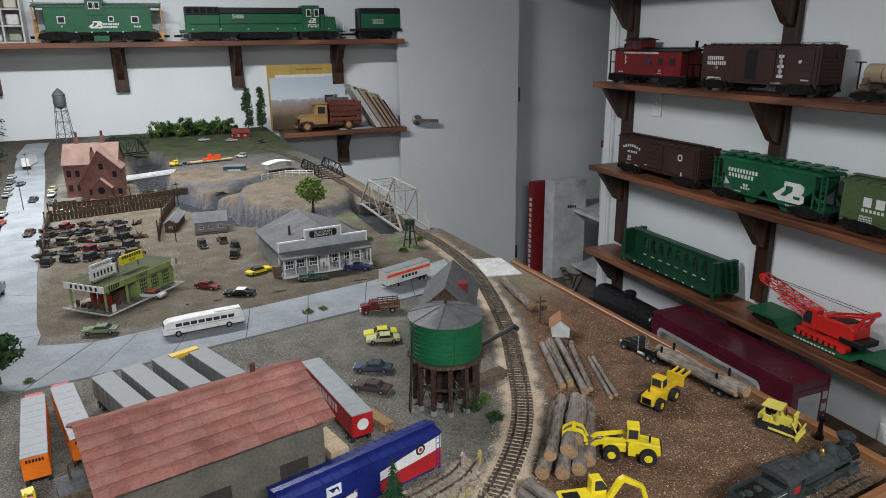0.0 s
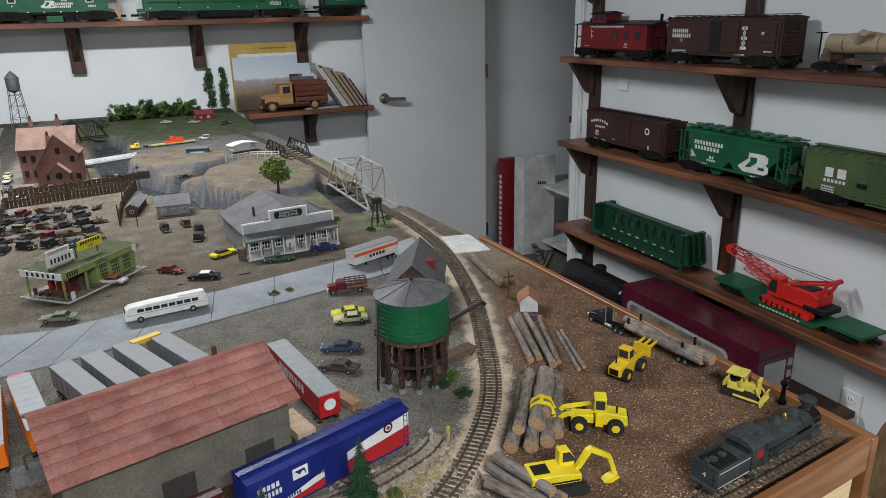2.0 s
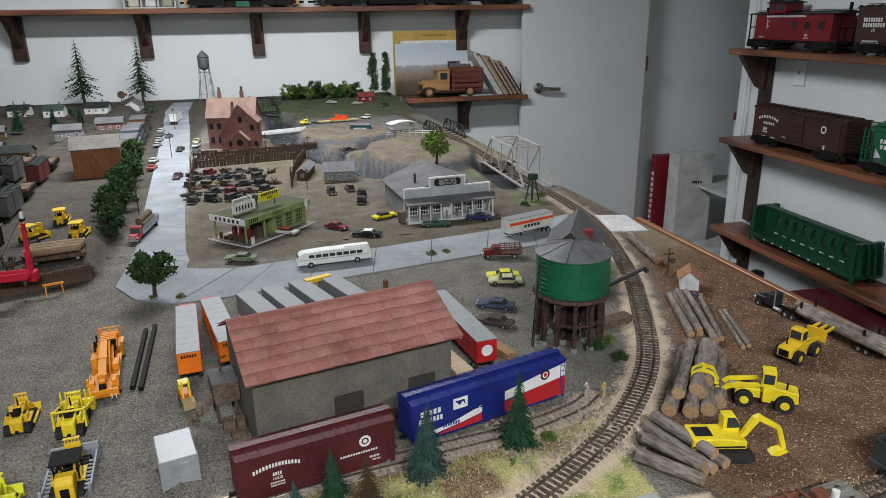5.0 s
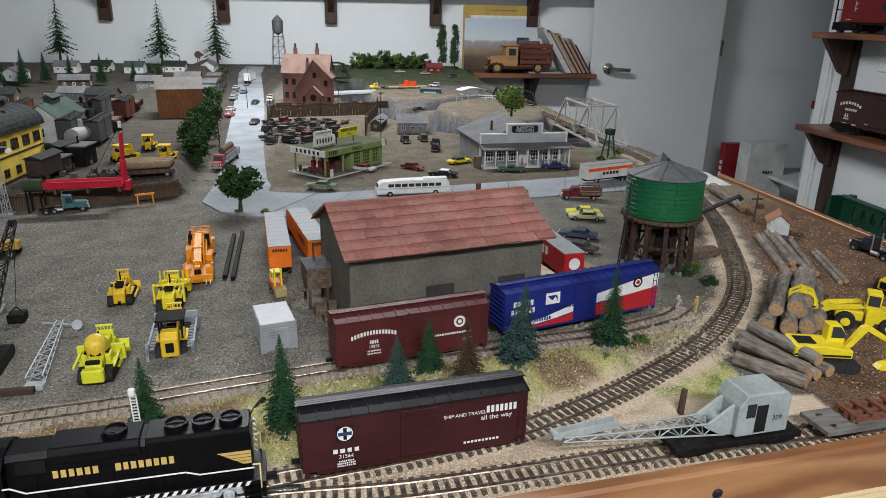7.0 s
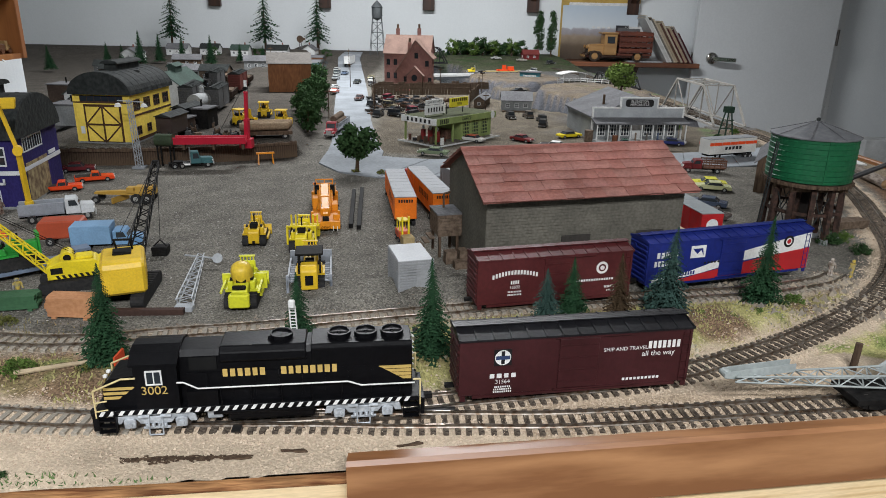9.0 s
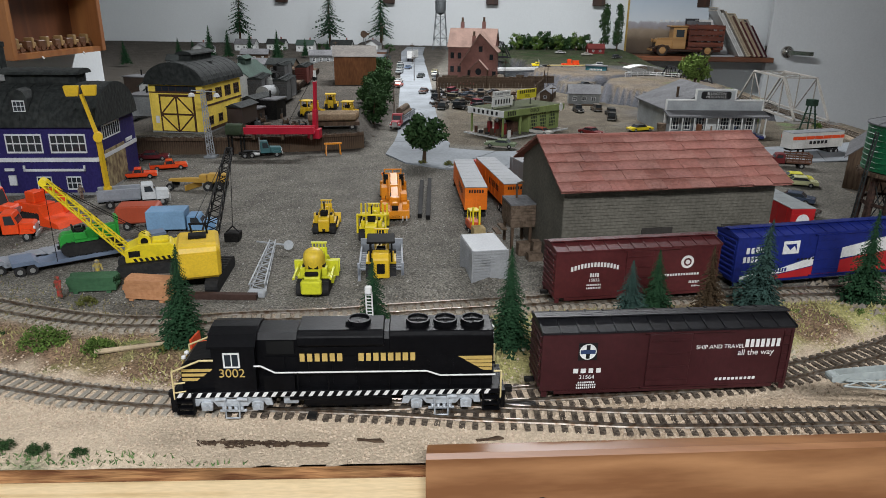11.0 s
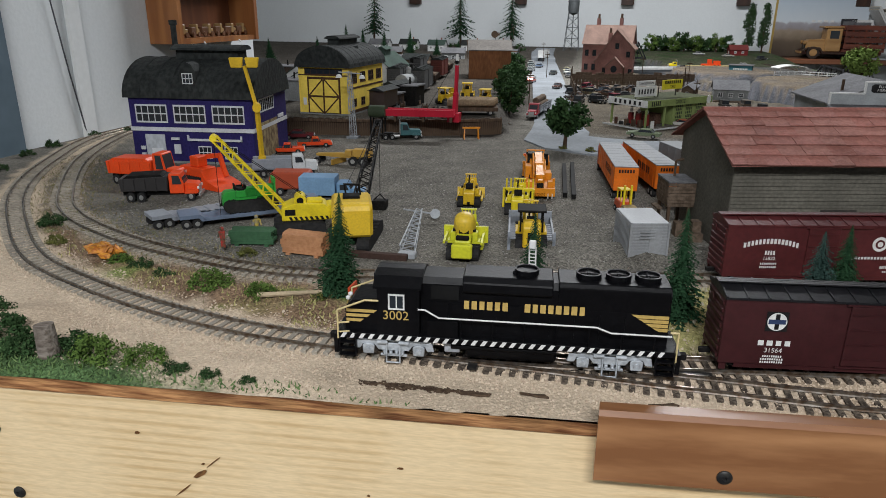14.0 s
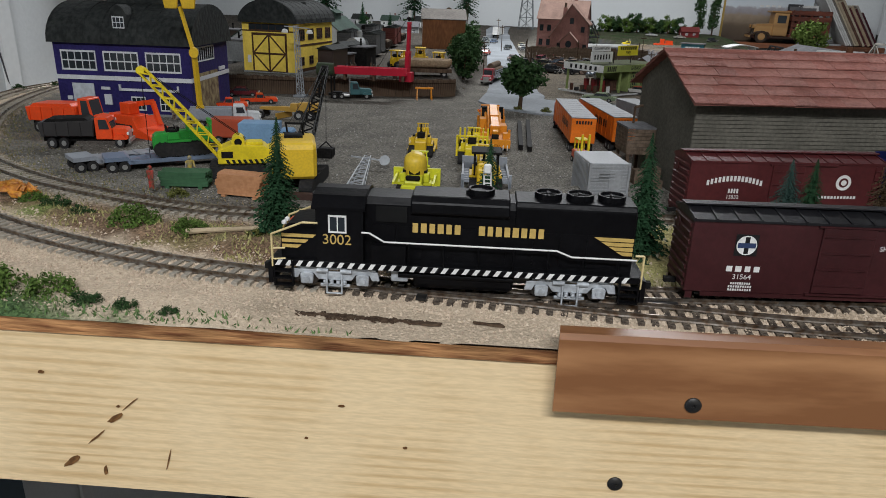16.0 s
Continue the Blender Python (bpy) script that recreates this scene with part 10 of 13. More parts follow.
cart_red = P("cart_red", (0.55, 0.07, 0.02))
baggage_cart("red baggage cart in the grass by the track", pose(-0.092, 0.006, 0.004, 0, 0, 0), cart_red)
ctb = baggage_cart("red section cart with a brown deck and tools", pose(0.088, 0.014, 0.006, 0, 0, 5), cart_red)
part("deck_boards", bx(N(), -14, 14, -12, 10, 10, 12), dark_timber, ctb)
part("milk_can", lathe(N(), [(0.003, 0.012), (0.003, 0.019), (0.0016, 0.021), (0.002, 0.023)], 12, (0.004, 0.004, 0)), zinc, ctb)
for k, dx in enumerate((0, 0.008)):
    solo("drain_pipe", rod(bm_new(), (0.098 + dx, 0.035, 0.008), (0.112 + dx, 0.070, 0.012), 0.003, n=10), truck_black, "black pipe leaning in the grass", "pipe", group="pipes")
cp = thing("coal_mound", "small orange rusted scrap heap in the grass", "scrap heap", pose(-0.372, 0.055, 0.004))
rng = random.Random(77)
scrap_orange = M("scrap_orange", (0.62, 0.27, 0.035), (0.34, 0.10, 0.02), 320, 0.45, 0.4, wear=0.5, coarse=120)
for k in range(20):
    u, v = rng.gauss(0, 0.42), rng.gauss(0, 0.42)
    part("scrap_lump", blob(N(), (0.018 * u, 0.010 * v, 0.003 + 0.008 * max(0, 1 - abs(u) - 0.6 * abs(v))), rng.uniform(0.0035, 0.0062), (1.3, 0.9, 0.8), seed=k, rough=0.5), scrap_orange, cp)

# signal mast and relay box by the turnout
sm = thing("signal_mast", "silver ladder signal mast by the turnout", "signal", pose(0.032, -0.006, 0.003, 0, 0, 0))
part("base", bx(N(), -12, 14, -8, 8, -2, 2), concrete, sm)
for x in (-2.2, 2.2):
    part("ladder_rail", rd(N(), (x, 0, 2), (x - 2, 1, 64), 0.55, n=6), ink_white, sm)
for k in range(24):
    z = 4 + k * 2.5
    part("rung", rd(N(), (-2.2 - 2 * z / 64, z / 64, z), (2.2 - 2 * z / 64, z / 64, z), 0.4, n=5), ink_white, sm)
part("signal_head", bx(N(), -4.4, 0.4, -2, 2, 63, 69), ink_white, sm, bevel=0.0008)
solo("relay_box", bx(N(), -5, 5, -4, 4, 0, 15), M("box_green", (0.03, 0.07, 0.04), None, 300, 0.6), "dark green relay cabinet by the turnout", "cabinet", m=pose(0.046, 0.0, 0.003), bevel=0.0006)
pad = strip(N(), [(-0.03, -0.027), (0.02, -0.028), (0.07, -0.022)], [(-0.015, -0.008), (0.02, -0.001), (0.055, -0.008)], 0.0045)
solo("concrete_pad", pad, concrete, "pale concrete pad under the signal mast", "pad")
for x, y, c1, c2, n in ((-0.012, 0.024, (0.08, 0.04, 0.03), (0.3, 0.25, 0.2), "brown"), (-0.022, 0.012, (0.5, 0.48, 0.44), (0.1, 0.1, 0.09), "white"), (0.016, 0.026, (0.35, 0.33, 0.25), (0.06, 0.05, 0.045), "tan"), (0.069, 0.016, (0.06, 0.08, 0.16), (0.25, 0.23, 0.22), "blue"), (-0.274, 0.100, (0.42, 0.05, 0.04), (0.06, 0.08, 0.05), "red"), (-0.262, 0.145, (0.55, 0.40, 0.05), (0.2, 0.2, 0.2), "yellow"), (0.593, 0.228, (0.60, 0.45, 0.03), (0.2, 0.2, 0.2), "yellow"), (0.572, 0.232, (0.5, 0.45, 0.4), (0.2, 0.15, 0.1), "pale"), (-0.438, 0.418, (0.12, 0.08, 0.05), (0.1, 0.1, 0.1), "brown"), (0.70, 0.46, (0.1, 0.1, 0.1), (0.08, 0.08, 0.08), "dark")):
    b = N()
    rd(b, (-1.3, 0, 0), (-1.0, 0, 9.5), 1.3, 1.5, 8)
    rd(b, (1.3, 0, 0), (1.0, 0, 9.5), 1.3, 1.5, 8)
    rd(b, (0, 0, 9), (0, 0, 16), 2.3, 3.0, 10)
    rd(b, (-3, 0, 15.5), (-4, -1.5, 9.5), 1.0, 0.8, 6)
    rd(b, (3, 0, 15.5), (4, -1.5, 9.5), 1.0, 0.8, 6)
    blob(b, (0, 0, 0.0185), 0.0022, seed=3, rough=0.0)
    solo("figurine", b, M("figurine_" + n, c1, c2, 260, 0.7), "tiny painted %s figurine standing on the layout" % n, "figurine", m=pose(x, y, 0.005, 0, 0, 40 * x * 100), smooth=True)
t = solo("wheelbarrow_tray", pr(N(), [(-8, 0), (8, 0), (10, 6), (-10, 6)], "y", -6, 6), P("pink_tray", (0.62, 0.03, 0.10)), "pink metal tray between the figurines", "tray", m=pose(0.0, 0.026, 0.009, 10, 0, 5))
b, rng = bm_new(), random.Random(17)
for k in range(230):
    u = rng.uniform(-1, 1)
    p = Vector((-0.035 + 0.052 * u, -0.098 + 0.004 * u + rng.gauss(0, 0.0016) * (1.2 - abs(u)), 0.0016))
    a = rng.uniform(-0.5, 0.5)
    d = Vector((math.cos(a), math.sin(a), rng.uniform(-0.15, 0.15))) * rng.uniform(0.001, 0.003)
    beam(b, p - d, p + d, 0.0007, 0.0007)
tagged(solo("twigs", b, dark_timber, "dark crumbled bark and twigs on the sand", "ground cover"), kind="stuff")
for i, (x, y) in enumerate(((0.045, -0.088), (0.01, -0.096), (0.12, -0.080))):
    solo("bark_scrap", prism(bm_new(), [(0.008, -0.0012), (0.002, -0.0018), (-0.004, -0.0006), (-0.009, -0.0010), (-0.010, 0.0008), (-0.002, 0.0004), (0.005, 0.0016)], "z", 0, 0.0012), dark_timber, "dark scrap of bark lying on the sand", "bark", m=pose(x, y, 0.001, 0, 0, 8 * i), group="bark scraps")
solo("stick", rod(bm_new(), (-0.185, 0.000, 0.006), (-0.13, 0.018, 0.008), 0.0022, 0.0014, 8), M("bare_stick", (0.45, 0.36, 0.24), None, 300, 0.9), "pale bare stick lying in the grass", "stick")

# upper yard machines behind the retaining wall
rb = thing("pipe_rack", "long red steel trough on the upper yard edge", "trough", pose(-0.253, 0.745, 0.032, 0, 0, 8))
scarlet = P("scarlet", (0.48, 0.012, 0.035))
part("trough", pr(N(), [(-11, 10), (11, 10), (13, 22), (10, 22), (9, 13), (-9, 13), (-10, 22), (-13, 22)], "x", -66, 56), scarlet, rb)
for x in (-50, 0, 50):
    part("stand", bx(N(), x - 2, x + 2, -8, 8, 0, 10), dark_timber, rb)
rc = thing("derrick", "red derrick post with a white tip", "derrick", pose(-0.202, 0.775, 0.030))
part("post", bar(N(), (0, 0, 0), (1, 3, 48), 7.5, 7.5), scarlet, rc)
part("post_section", bar(N(), (1, 3, 48), (2, 6, 98), 5.2, 5.2), scarlet, rc)
part("post_collar", bar(N(), (1, 3, 47), (1, 3, 51), 9, 9), scarlet, rc)
part("post_collar", bar(N(), (2, 6, 96), (2, 6, 99), 6.6, 6.6), scarlet, rc)
part("pulley", rd(N(), (2, 2, 104), (2, 12, 104), 3.4, n=12), truck_black, rc)
part("tie_cable", rd(N(), (2, 6, 112), (-50, -20, 18), 0.4, n=4), truck_black, rc)
part("tip", bar(N(), (2, 6, 99), (2, 8, 118), 4.4, 4.4), ink_white, rc)
part("base_box", bx(N(), -12, 10, -10, 10, 0, 16), scarlet, rc)
tk = thing("tank_wagon", "dull grey tank wagon on the upper yard", "tank car", pose(-0.405, 1.17, 0.030, 0, 0, 84))
part("tank", rd(N(), (-45, 0, 32), (45, 0, 32), 17, 17, 20), M("tank_dull_grey", (0.33, 0.34, 0.34), (0.25, 0.26, 0.26), 200, 0.6), tk, smooth=True)
part("dome", lathe(N(), [(0.006, 0.045), (0.006, 0.060), (0.004, 0.064)], 14), MATS["tank_dull_grey"], tk)
bogie(tk, 26, truck_black)
bogie(tk, -26, truck_black)
part("frame", bx(N(), -50, 50, -10, 10, 11, 14), truck_black, tk)
for x, y, rz, c, nme in ((-0.375, 0.98, 80, truck_black, "black"), (-0.365, 0.86, 84, P("brown_cab", (0.05, 0.035, 0.03)), "brown"), (-0.47, 1.30, 80, brown_wall, "brown"), (-0.52, 1.15, 80, truck_black, "black")):
    t = thing("work_caboose", "small %s work caboose on the upper yard" % nme, "caboose", pose(x, y, 0.030, 0, 0, rz), "work cabooses")
    part("body", bx(N(), -34, 34, -15, 15, 12, 44), c, t)
    part("roof", pr(N(), [(-18, 44), (18, 44), (0, 51)], "x", -40, 40), roof_dark, t)
    bogie(t, 20, truck_black)
    bogie(t, -20, truck_black)
for x, y, rz in ((-0.275, 1.02, 60), (-0.255, 1.14, 100), (-0.19, 1.02, 90)):
    m_ = bulldozer("yellow machine parked on the upper yard", pose(x, y, 0.030, 0, 0, rz), cat_yellow, group="upper yard machines", canopy=cat_yellow)
for k in range(3):
    log_piece("pale log on a wagon in the upper yard", pose(-0.19, 0.86 + 0.018 * k, 0.046, 0, 0, 14), 90, 8, M("log_tan", (0.30, 0.22, 0.14), (0.2, 0.14, 0.09), 300, 0.9, 0.3), "upper yard logs")
wg = thing("timber_wagon", "dark timber wagon carrying logs in the upper yard", "wagon", pose(-0.19, 0.877, 0.030, 0, 0, 14))
part("bed", bx(N(), -48, 48, -26, 26, 9, 16), dark_timber, wg)
for x in (-34, 34):
    for y in (-20, 20):
        wheel(wg, x, y, 6, 4)
ya = thing("saw_horse", "small amber timber trestle below the wall", "trestle", pose(-0.170, 0.772, 0, 0, 0, 20))
for x in (-12, 12):
    for y in (-5, 5):
        part("leg", bar(N(), (x * 1.1, y * 1.3, 0), (x, 0, 20), 1.6), amber, ya)
part("top_bar", bx(N(), -16, 16, -1.5, 1.5, 19, 22), amber, ya)
sg = thing("signal_gantry", "grey lattice signal tower beside the yellow engine house", "signal", pose(-0.378, 0.722, 0))
lattice(sg, (0, 0, 2), (-6, 4, 118), 11, 9, m_grey, 14, 0.6, r=0.8)
part("base", bx(N(), -10, 10, -10, 10, 0, 4), concrete, sg)
part("lamp_arm", bar(N(), (-26, 4, 116), (18, 4, 114), 1.6), m_grey, sg)
for x in (-26, 18):
    part("lamp", lathe(N(), [(0.006, 0), (0.004, 0.005), (0.001, 0.006)], 12), ink_white, sg, m=pose(x * MM, 0.004, 0.106))
wtb = thing("oil_tank", "small green oil tank on black legs", "tank", pose(-0.335, 0.735, 0, 0, 0, 0))
part("drum", rd(N(), (-15, 0, 48), (15, 0, 48), 11, n=18), M("olive", (0.05, 0.07, 0.04), None, 300, 0.6), wtb, smooth=True)
for x in (-11, 11):
    for y in (-8, 8):
        part("leg", bx(N(), x - 1.2, x + 1.2, y - 1.2, y + 1.2, 0, 40), truck_black, wtb)

# crowded sidings behind the engine houses
rng = random.Random(55)
soot = M("sooty_brown", (0.040, 0.028, 0.022), (0.065, 0.045, 0.034), 260, 0.8, 0.2)
box_red = M("dull_box_red", (0.13, 0.038, 0.03), (0.09, 0.03, 0.025), 260, 0.7, 0.1)
grey_stock = M("dull_grey_stock", (0.09, 0.09, 0.09), (0.06, 0.06, 0.06), 260, 0.7, 0.1)


def gondola(label, m, mat, L=120, load=None, group="upper yard gondolas"):
    t = thing("gondola", label, "wagon", m, group)
    part("floor", bx(N(), -L / 2, L / 2, -14, 14, 12, 15), truck_black, t)
    for s in (-1, 1):
        part("side", bx(N(), -L / 2, L / 2, s * 15 - 0.8, s * 15 + 0.8, 12, 27), mat, t)
        for k in range(9):
            x = -L / 2 + 4 + k * (L - 8) / 8
            part("stake", bx(N(), x - 0.8, x + 0.8, s * 16.4 - 0.7, s * 16.4 + 0.7, 12, 27), mat, t)
    for e in (-1, 1):
        part("end", bx(N(), e * L / 2 - 0.8, e * L / 2 + 0.8, -15, 15, 12, 27), mat, t)
        bogie(t, e * (L / 2 - 20), truck_black)
    if load:
        part("load", pr(N(), [(-L / 2 + 2, 15), (L / 2 - 2, 15), (L / 2 - 12, 27), (10, 31), (-14, 28), (-L / 2 + 10, 31)], "y", -13, 13), load, t)
    return t


def old_engine(label, m, mat):
    t = thing("steam_locomotive", label, "locomotive", m, "stored steam engines")
    part("frame", bx(N(), -60, 62, -10, 10, 12, 17), truck_black, t)
    part("boiler", rd(N(), (-24, 0, 32), (48, 0, 32), 13, 12, 20), mat, t, smooth=True)
    part("smokebox", rd(N(), (48, 0, 32), (60, 0, 32), 13.5, 13.5, 20), truck_black, t)
    part("stack", rd(N(), (54, 0, 42), (54, 0, 62), 4, 5.5, 14), mat, t)
    for x in (4, 28):
        part("dome", rd(N(), (x, 0, 42), (x, 0, 51), 5.5, 4, 14), mat, t)
    part("cab", bx(N(), -52, -24, -15, 15, 17, 50), mat, t)
    part("cab_roof", bx(N(), -57, -20, -17, 17, 50, 53), truck_black, t, bevel=0.001)
    for s in (-1, 1):
        part("cab_window", bx(N(), -45, -31, s * 15 - 0.3, s * 15 + 0.3, 34, 45), pane_dark, t)
        part("cylinder", rd(N(), (42, s * 13, 18), (60, s * 13, 18), 5, n=12), truck_black, t)
        for x in (-16, 4, 24):
            part("driver", rd(N(), (x, s * 8, RT + 9), (x, s * 10.5, RT + 9), 9, n=16), truck_black, t)
    return t


siding_xs = (-0.36, -0.43, -0.53, -0.61, -0.69)
for i, sx in enumerate(siding_xs):
    for j in range(5):
        y = 1.06 + j * 0.185 + 0.03 * (i % 2)
        x = sx - 0.13 * (y - 1.0)
        if (i < 2 and j == 0) or y > 1.95 or (x > -0.42 and y > 1.5):
            continue
        m = pose(x, y, land(np.array([x]), np.array([y]))[0], 0, 0, 97 + rng.uniform(-2, 2))
        k = (i * 3 + j * 2) % 7
        if k == 0:
            old_engine("black stored steam engine in the upper yard", m, truck_black)
        elif k == 3:
            old_engine("grey stored steam engine in the upper yard", m, grey_stock)
        elif k in (1, 4):
            gondola("dark gondola wagon with a load in the upper yard", m, soot, 120, old_timber)
        else:
            boxcar("weathered boxcar stored in the upper yard", m, 130, (box_red, soot, grey_stock)[k % 3], roof_dark, group="stored boxcars")
for x, y, w, l, h, c, nme in ((-0.37, 0.915, 46, 40, 30, soot, "brown"), (-0.345, 0.985, 40, 50, 40, truck_black, "black"), (-0.62, 1.0, 60, 60, 42, grey_wall, "grey"), (-0.80, 1.34, 70, 60, 44, soot, "brown")):
    t = thing("yard_hut", "small %s hut with a flat roof beside the sidings" % nme, "hut", pose(x, y, 0.030, 0, 0, 84), "yard huts")
    part("wall", bx(N(), -l / 2, l / 2, -w / 2, w / 2, 0, h), c, t)
    part("roof", bx(N(), -l / 2 - 3, l / 2 + 3, -w / 2 - 3, w / 2 + 3, h, h + 2.5), roof_grey, t)
    part("door", bx(N(), -5, 5, -w / 2 - 0.6, -w / 2 + 0.2, 0, 20), ink_black, t)
    part("stove_pipe", rd(N(), (8, 6, h), (8, 6, h + 16), 2), truck_black, t)
for k in range(26):
    x, y = rng.uniform(-0.40, -0.20), rng.uniform(0.80, 1.0)
    nm, c = rng.choice((("crate", old_timber), ("drum", soot), ("spool", dark_timber), ("engine_block", grey_stock)))
    t = thing(nm, "small %s among the upper yard clutter" % nm.replace("_", " "), "scrap", pose(x, y, 0.030, 0, 0, rng.uniform(0, 180)), "upper yard clutter")
    if nm == "crate":
        part("body", bx(N(), -6, 6, -5, 5, 0, 9), c, t, bevel=0.0004)
        part("lid", bx(N(), -6.5, 6.5, -5.5, 5.5, 9, 10), c, t)
    elif nm == "drum":
        part("body", rd(N(), (0, 0, 0), (0, 0, 11), 4, n=14), c, t)
        part("hoop", rd(N(), (0, 0, 5), (0, 0, 6), 4.4, n=14), c, t)
    elif nm == "spool":
        part("flange", rd(N(), (0, -5, 8), (0, -3.6, 8), 8, n=18), c, t)
        part("flange", rd(N(), (0, 3.6, 8), (0, 5, 8), 8, n=18), c, t)
        part("core", rd(N(), (0, -4, 8), (0, 4, 8), 4, n=14), c, t)
    else:
        part("block", bx(N(), -8, 8, -5, 5, 0, 9), c, t, bevel=0.001)
        part("flywheel", rd(N(), (8, 0, 6), (10, 0, 6), 6, n=16), truck_black, t)
        part("pipe", rd(N(), (-4, 0, 9), (-4, 0, 16), 1.5), c, t)
# ---------------------------------------------------------------- trees and bushes
def foliage(name, a, b):
    return M(name, a, b, 450, 0.85, 0.3, wear=0.4, coarse=90, spec=0.2)


fir = foliage("fir_green", (0.030, 0.075, 0.034), (0.016, 0.045, 0.022))
fir_blue = foliage("fir_blue", (0.045, 0.085, 0.070), (0.028, 0.055, 0.048))
fir_brown = foliage("fir_brown", (0.075, 0.050, 0.028), (0.045, 0.03, 0.018))
leaf_dark = foliage("leaf_dark", (0.050, 0.095, 0.036), (0.024, 0.055, 0.02))
leaf_mid = foliage("leaf_mid", (0.125, 0.195, 0.045), (0.07, 0.125, 0.03))
leaf_lime = foliage("leaf_lime", (0.17, 0.24, 0.06), (0.12, 0.18, 0.045))
moss = foliage("moss_yellow", (0.17, 0.17, 0.05), (0.10, 0.115, 0.035))
trunk_brown = M("trunk_brown", (0.085, 0.055, 0.035), (0.05, 0.032, 0.02), 300, 0.95, 0.4)


def tuft(bm, c, r, n, rng, long=1.0, droop=0.0):
    """n small pointed leaves thrown round a centre."""
    for _ in range(n):
        d = Vector((rng.gauss(0, 1), rng.gauss(0, 1), rng.gauss(0, 0.8)))
        d.normalize()
        p = Vector(c) + d * r * rng.uniform(0.35, 1.0)
        e = Vector((rng.gauss(0, 1), rng.gauss(0, 1), rng.gauss(0, 1) - droop)).normalized() * r * 0.42 * long
        f = d.cross(e).normalized() * r * 0.2
        v = [bm.verts.new(q) for q in (p - e * 0.5 - f, p - e * 0.5 + f, p + e * 0.5 + f * 0.4, p + e * 0.5 - f * 0.4)]
        bm.faces.new(v)


def conifer(label, x, y, z, h, r, mat, seed, group="", sparse=False, bare=0.06, name="conifer_tree"):
    """Tapered trunk with whorls of drooping, needled branches. Metres."""
    rng = random.Random(seed)
    t = thing(name, label, "tree", pose(x, y, z, rng.uniform(-2, 2), rng.uniform(-2, 2), rng.uniform(0, 360)), group)
    b = rod(bm_new(), (0, 0, -0.004), (0, 0, h * 0.97), h * 0.022, h * 0.003, 7)
    part("trunk", b, trunk_brown, t)
    b = bm_new()
    layers = 15 if sparse else 34
    r = r if sparse else r * 0.70
    for i in range(layers):
        f = i / (layers - 1)
        zc = h * (bare + (1 - bare) * f)
        rr = r * (1 - f) ** 0.85 * rng.uniform(0.82, 1.12) + r * 0.05
        n = max(5, int((10 if sparse else 19) * (1 - 0.55 * f)))
        a0 = rng.uniform(0, 6.28)
        for k in range(n):
            a = a0 + 6.283 * k / n + rng.uniform(-0.2, 0.2)
            L = rr * rng.uniform(0.7, 1.12)
            d = Vector((math.cos(a), math.sin(a), 0))
            s = Vector((-math.sin(a), math.cos(a), 0))
            base = Vector((0, 0, zc + h * 0.03))
            tip = d * L + Vector((0, 0, zc - L * rng.uniform(0.15, 0.45)))
            m = 5
            for q in range(m):
                u0, u1 = q / m, (q + 1) / m
                p0, p1 = base.lerp(tip, u0), base.lerp(tip, u1)
                w = L * 0.18 * (1 - u0 * 0.7) + h * 0.005
                for sg in (-1, 1):
                    out = p1 + s * sg * w * rng.uniform(0.7, 1.2) + Vector((0, 0, rng.uniform(-0.5, 0.3) * w))
                    b.faces.new([b.verts.new(v) for v in (p0, p1, out)])
                top = p1 + Vector((0, 0, w * rng.uniform(0.2, 0.8)))
                b.faces.new([b.verts.new(v) for v in (p0, p1 + s * w * 0.2, top)])
    part("crown", b, mat, t)
    return t


FIRS = [(-0.124, 0.022, 0.080, 0.022, fir), (0.030, 0.022, 0.075, 0.022, fir), (0.134, 0.033, 0.083, 0.022, fir), (0.230, 0.056, 0.068, 0.024, fir_blue), (0.263, 0.110, 0.060, 0.018, fir), (0.292, 0.062, 0.080, 0.022, fir_brown), (0.355, 0.128, 0.083, 0.026, fir_blue), (0.462, 0.160, 0.085, 0.022, fir)]
for i, (x, y, h, r, mt) in enumerate(FIRS):
    r *= 1.28
    word = {id(fir): "dark green", id(fir_blue): "bluish green", id(fir_brown): "dead brown"}[id(mt)]
    conifer("small %s model fir on the grass bank" % word, x, y, 0.006, h, r, mt, 100 + i, "bank firs")
for i, (x, y, h, r, z) in enumerate(((-1.32, 3.55, 0.34, 0.085, 0.03), (-0.80, 3.55, 0.33, 0.09, 0.03), (-0.51, 3.55, 0.33, 0.085, 0.03))):
    conifer("tall ragged pine in front of the white wall", x, y, z, h, r, fir, 200 + i, "tall pines", True, 0.22)
for i, (x, y, h, r) in enumerate(((-1.35, 2.8, 0.085, 0.03), (-1.28, 2.8, 0.075, 0.03), (-1.18, 2.75, 0.14, 0.045), (-1.15, 2.9, 0.12, 0.04), (-1.01, 2.8, 0.12, 0.04), (-0.88, 2.8, 0.125, 0.04), (-0.80, 3.0, 0.08, 0.03), (-0.70, 3.05, 0.07, 0.03), (0.22, 3.5, 0.07, 0.025), (-1.40, 2.4, 0.09, 0.035))):
    conifer("dark model fir among the far houses", x, y, 0.015, h, r, fir, 300 + i, "far firs")
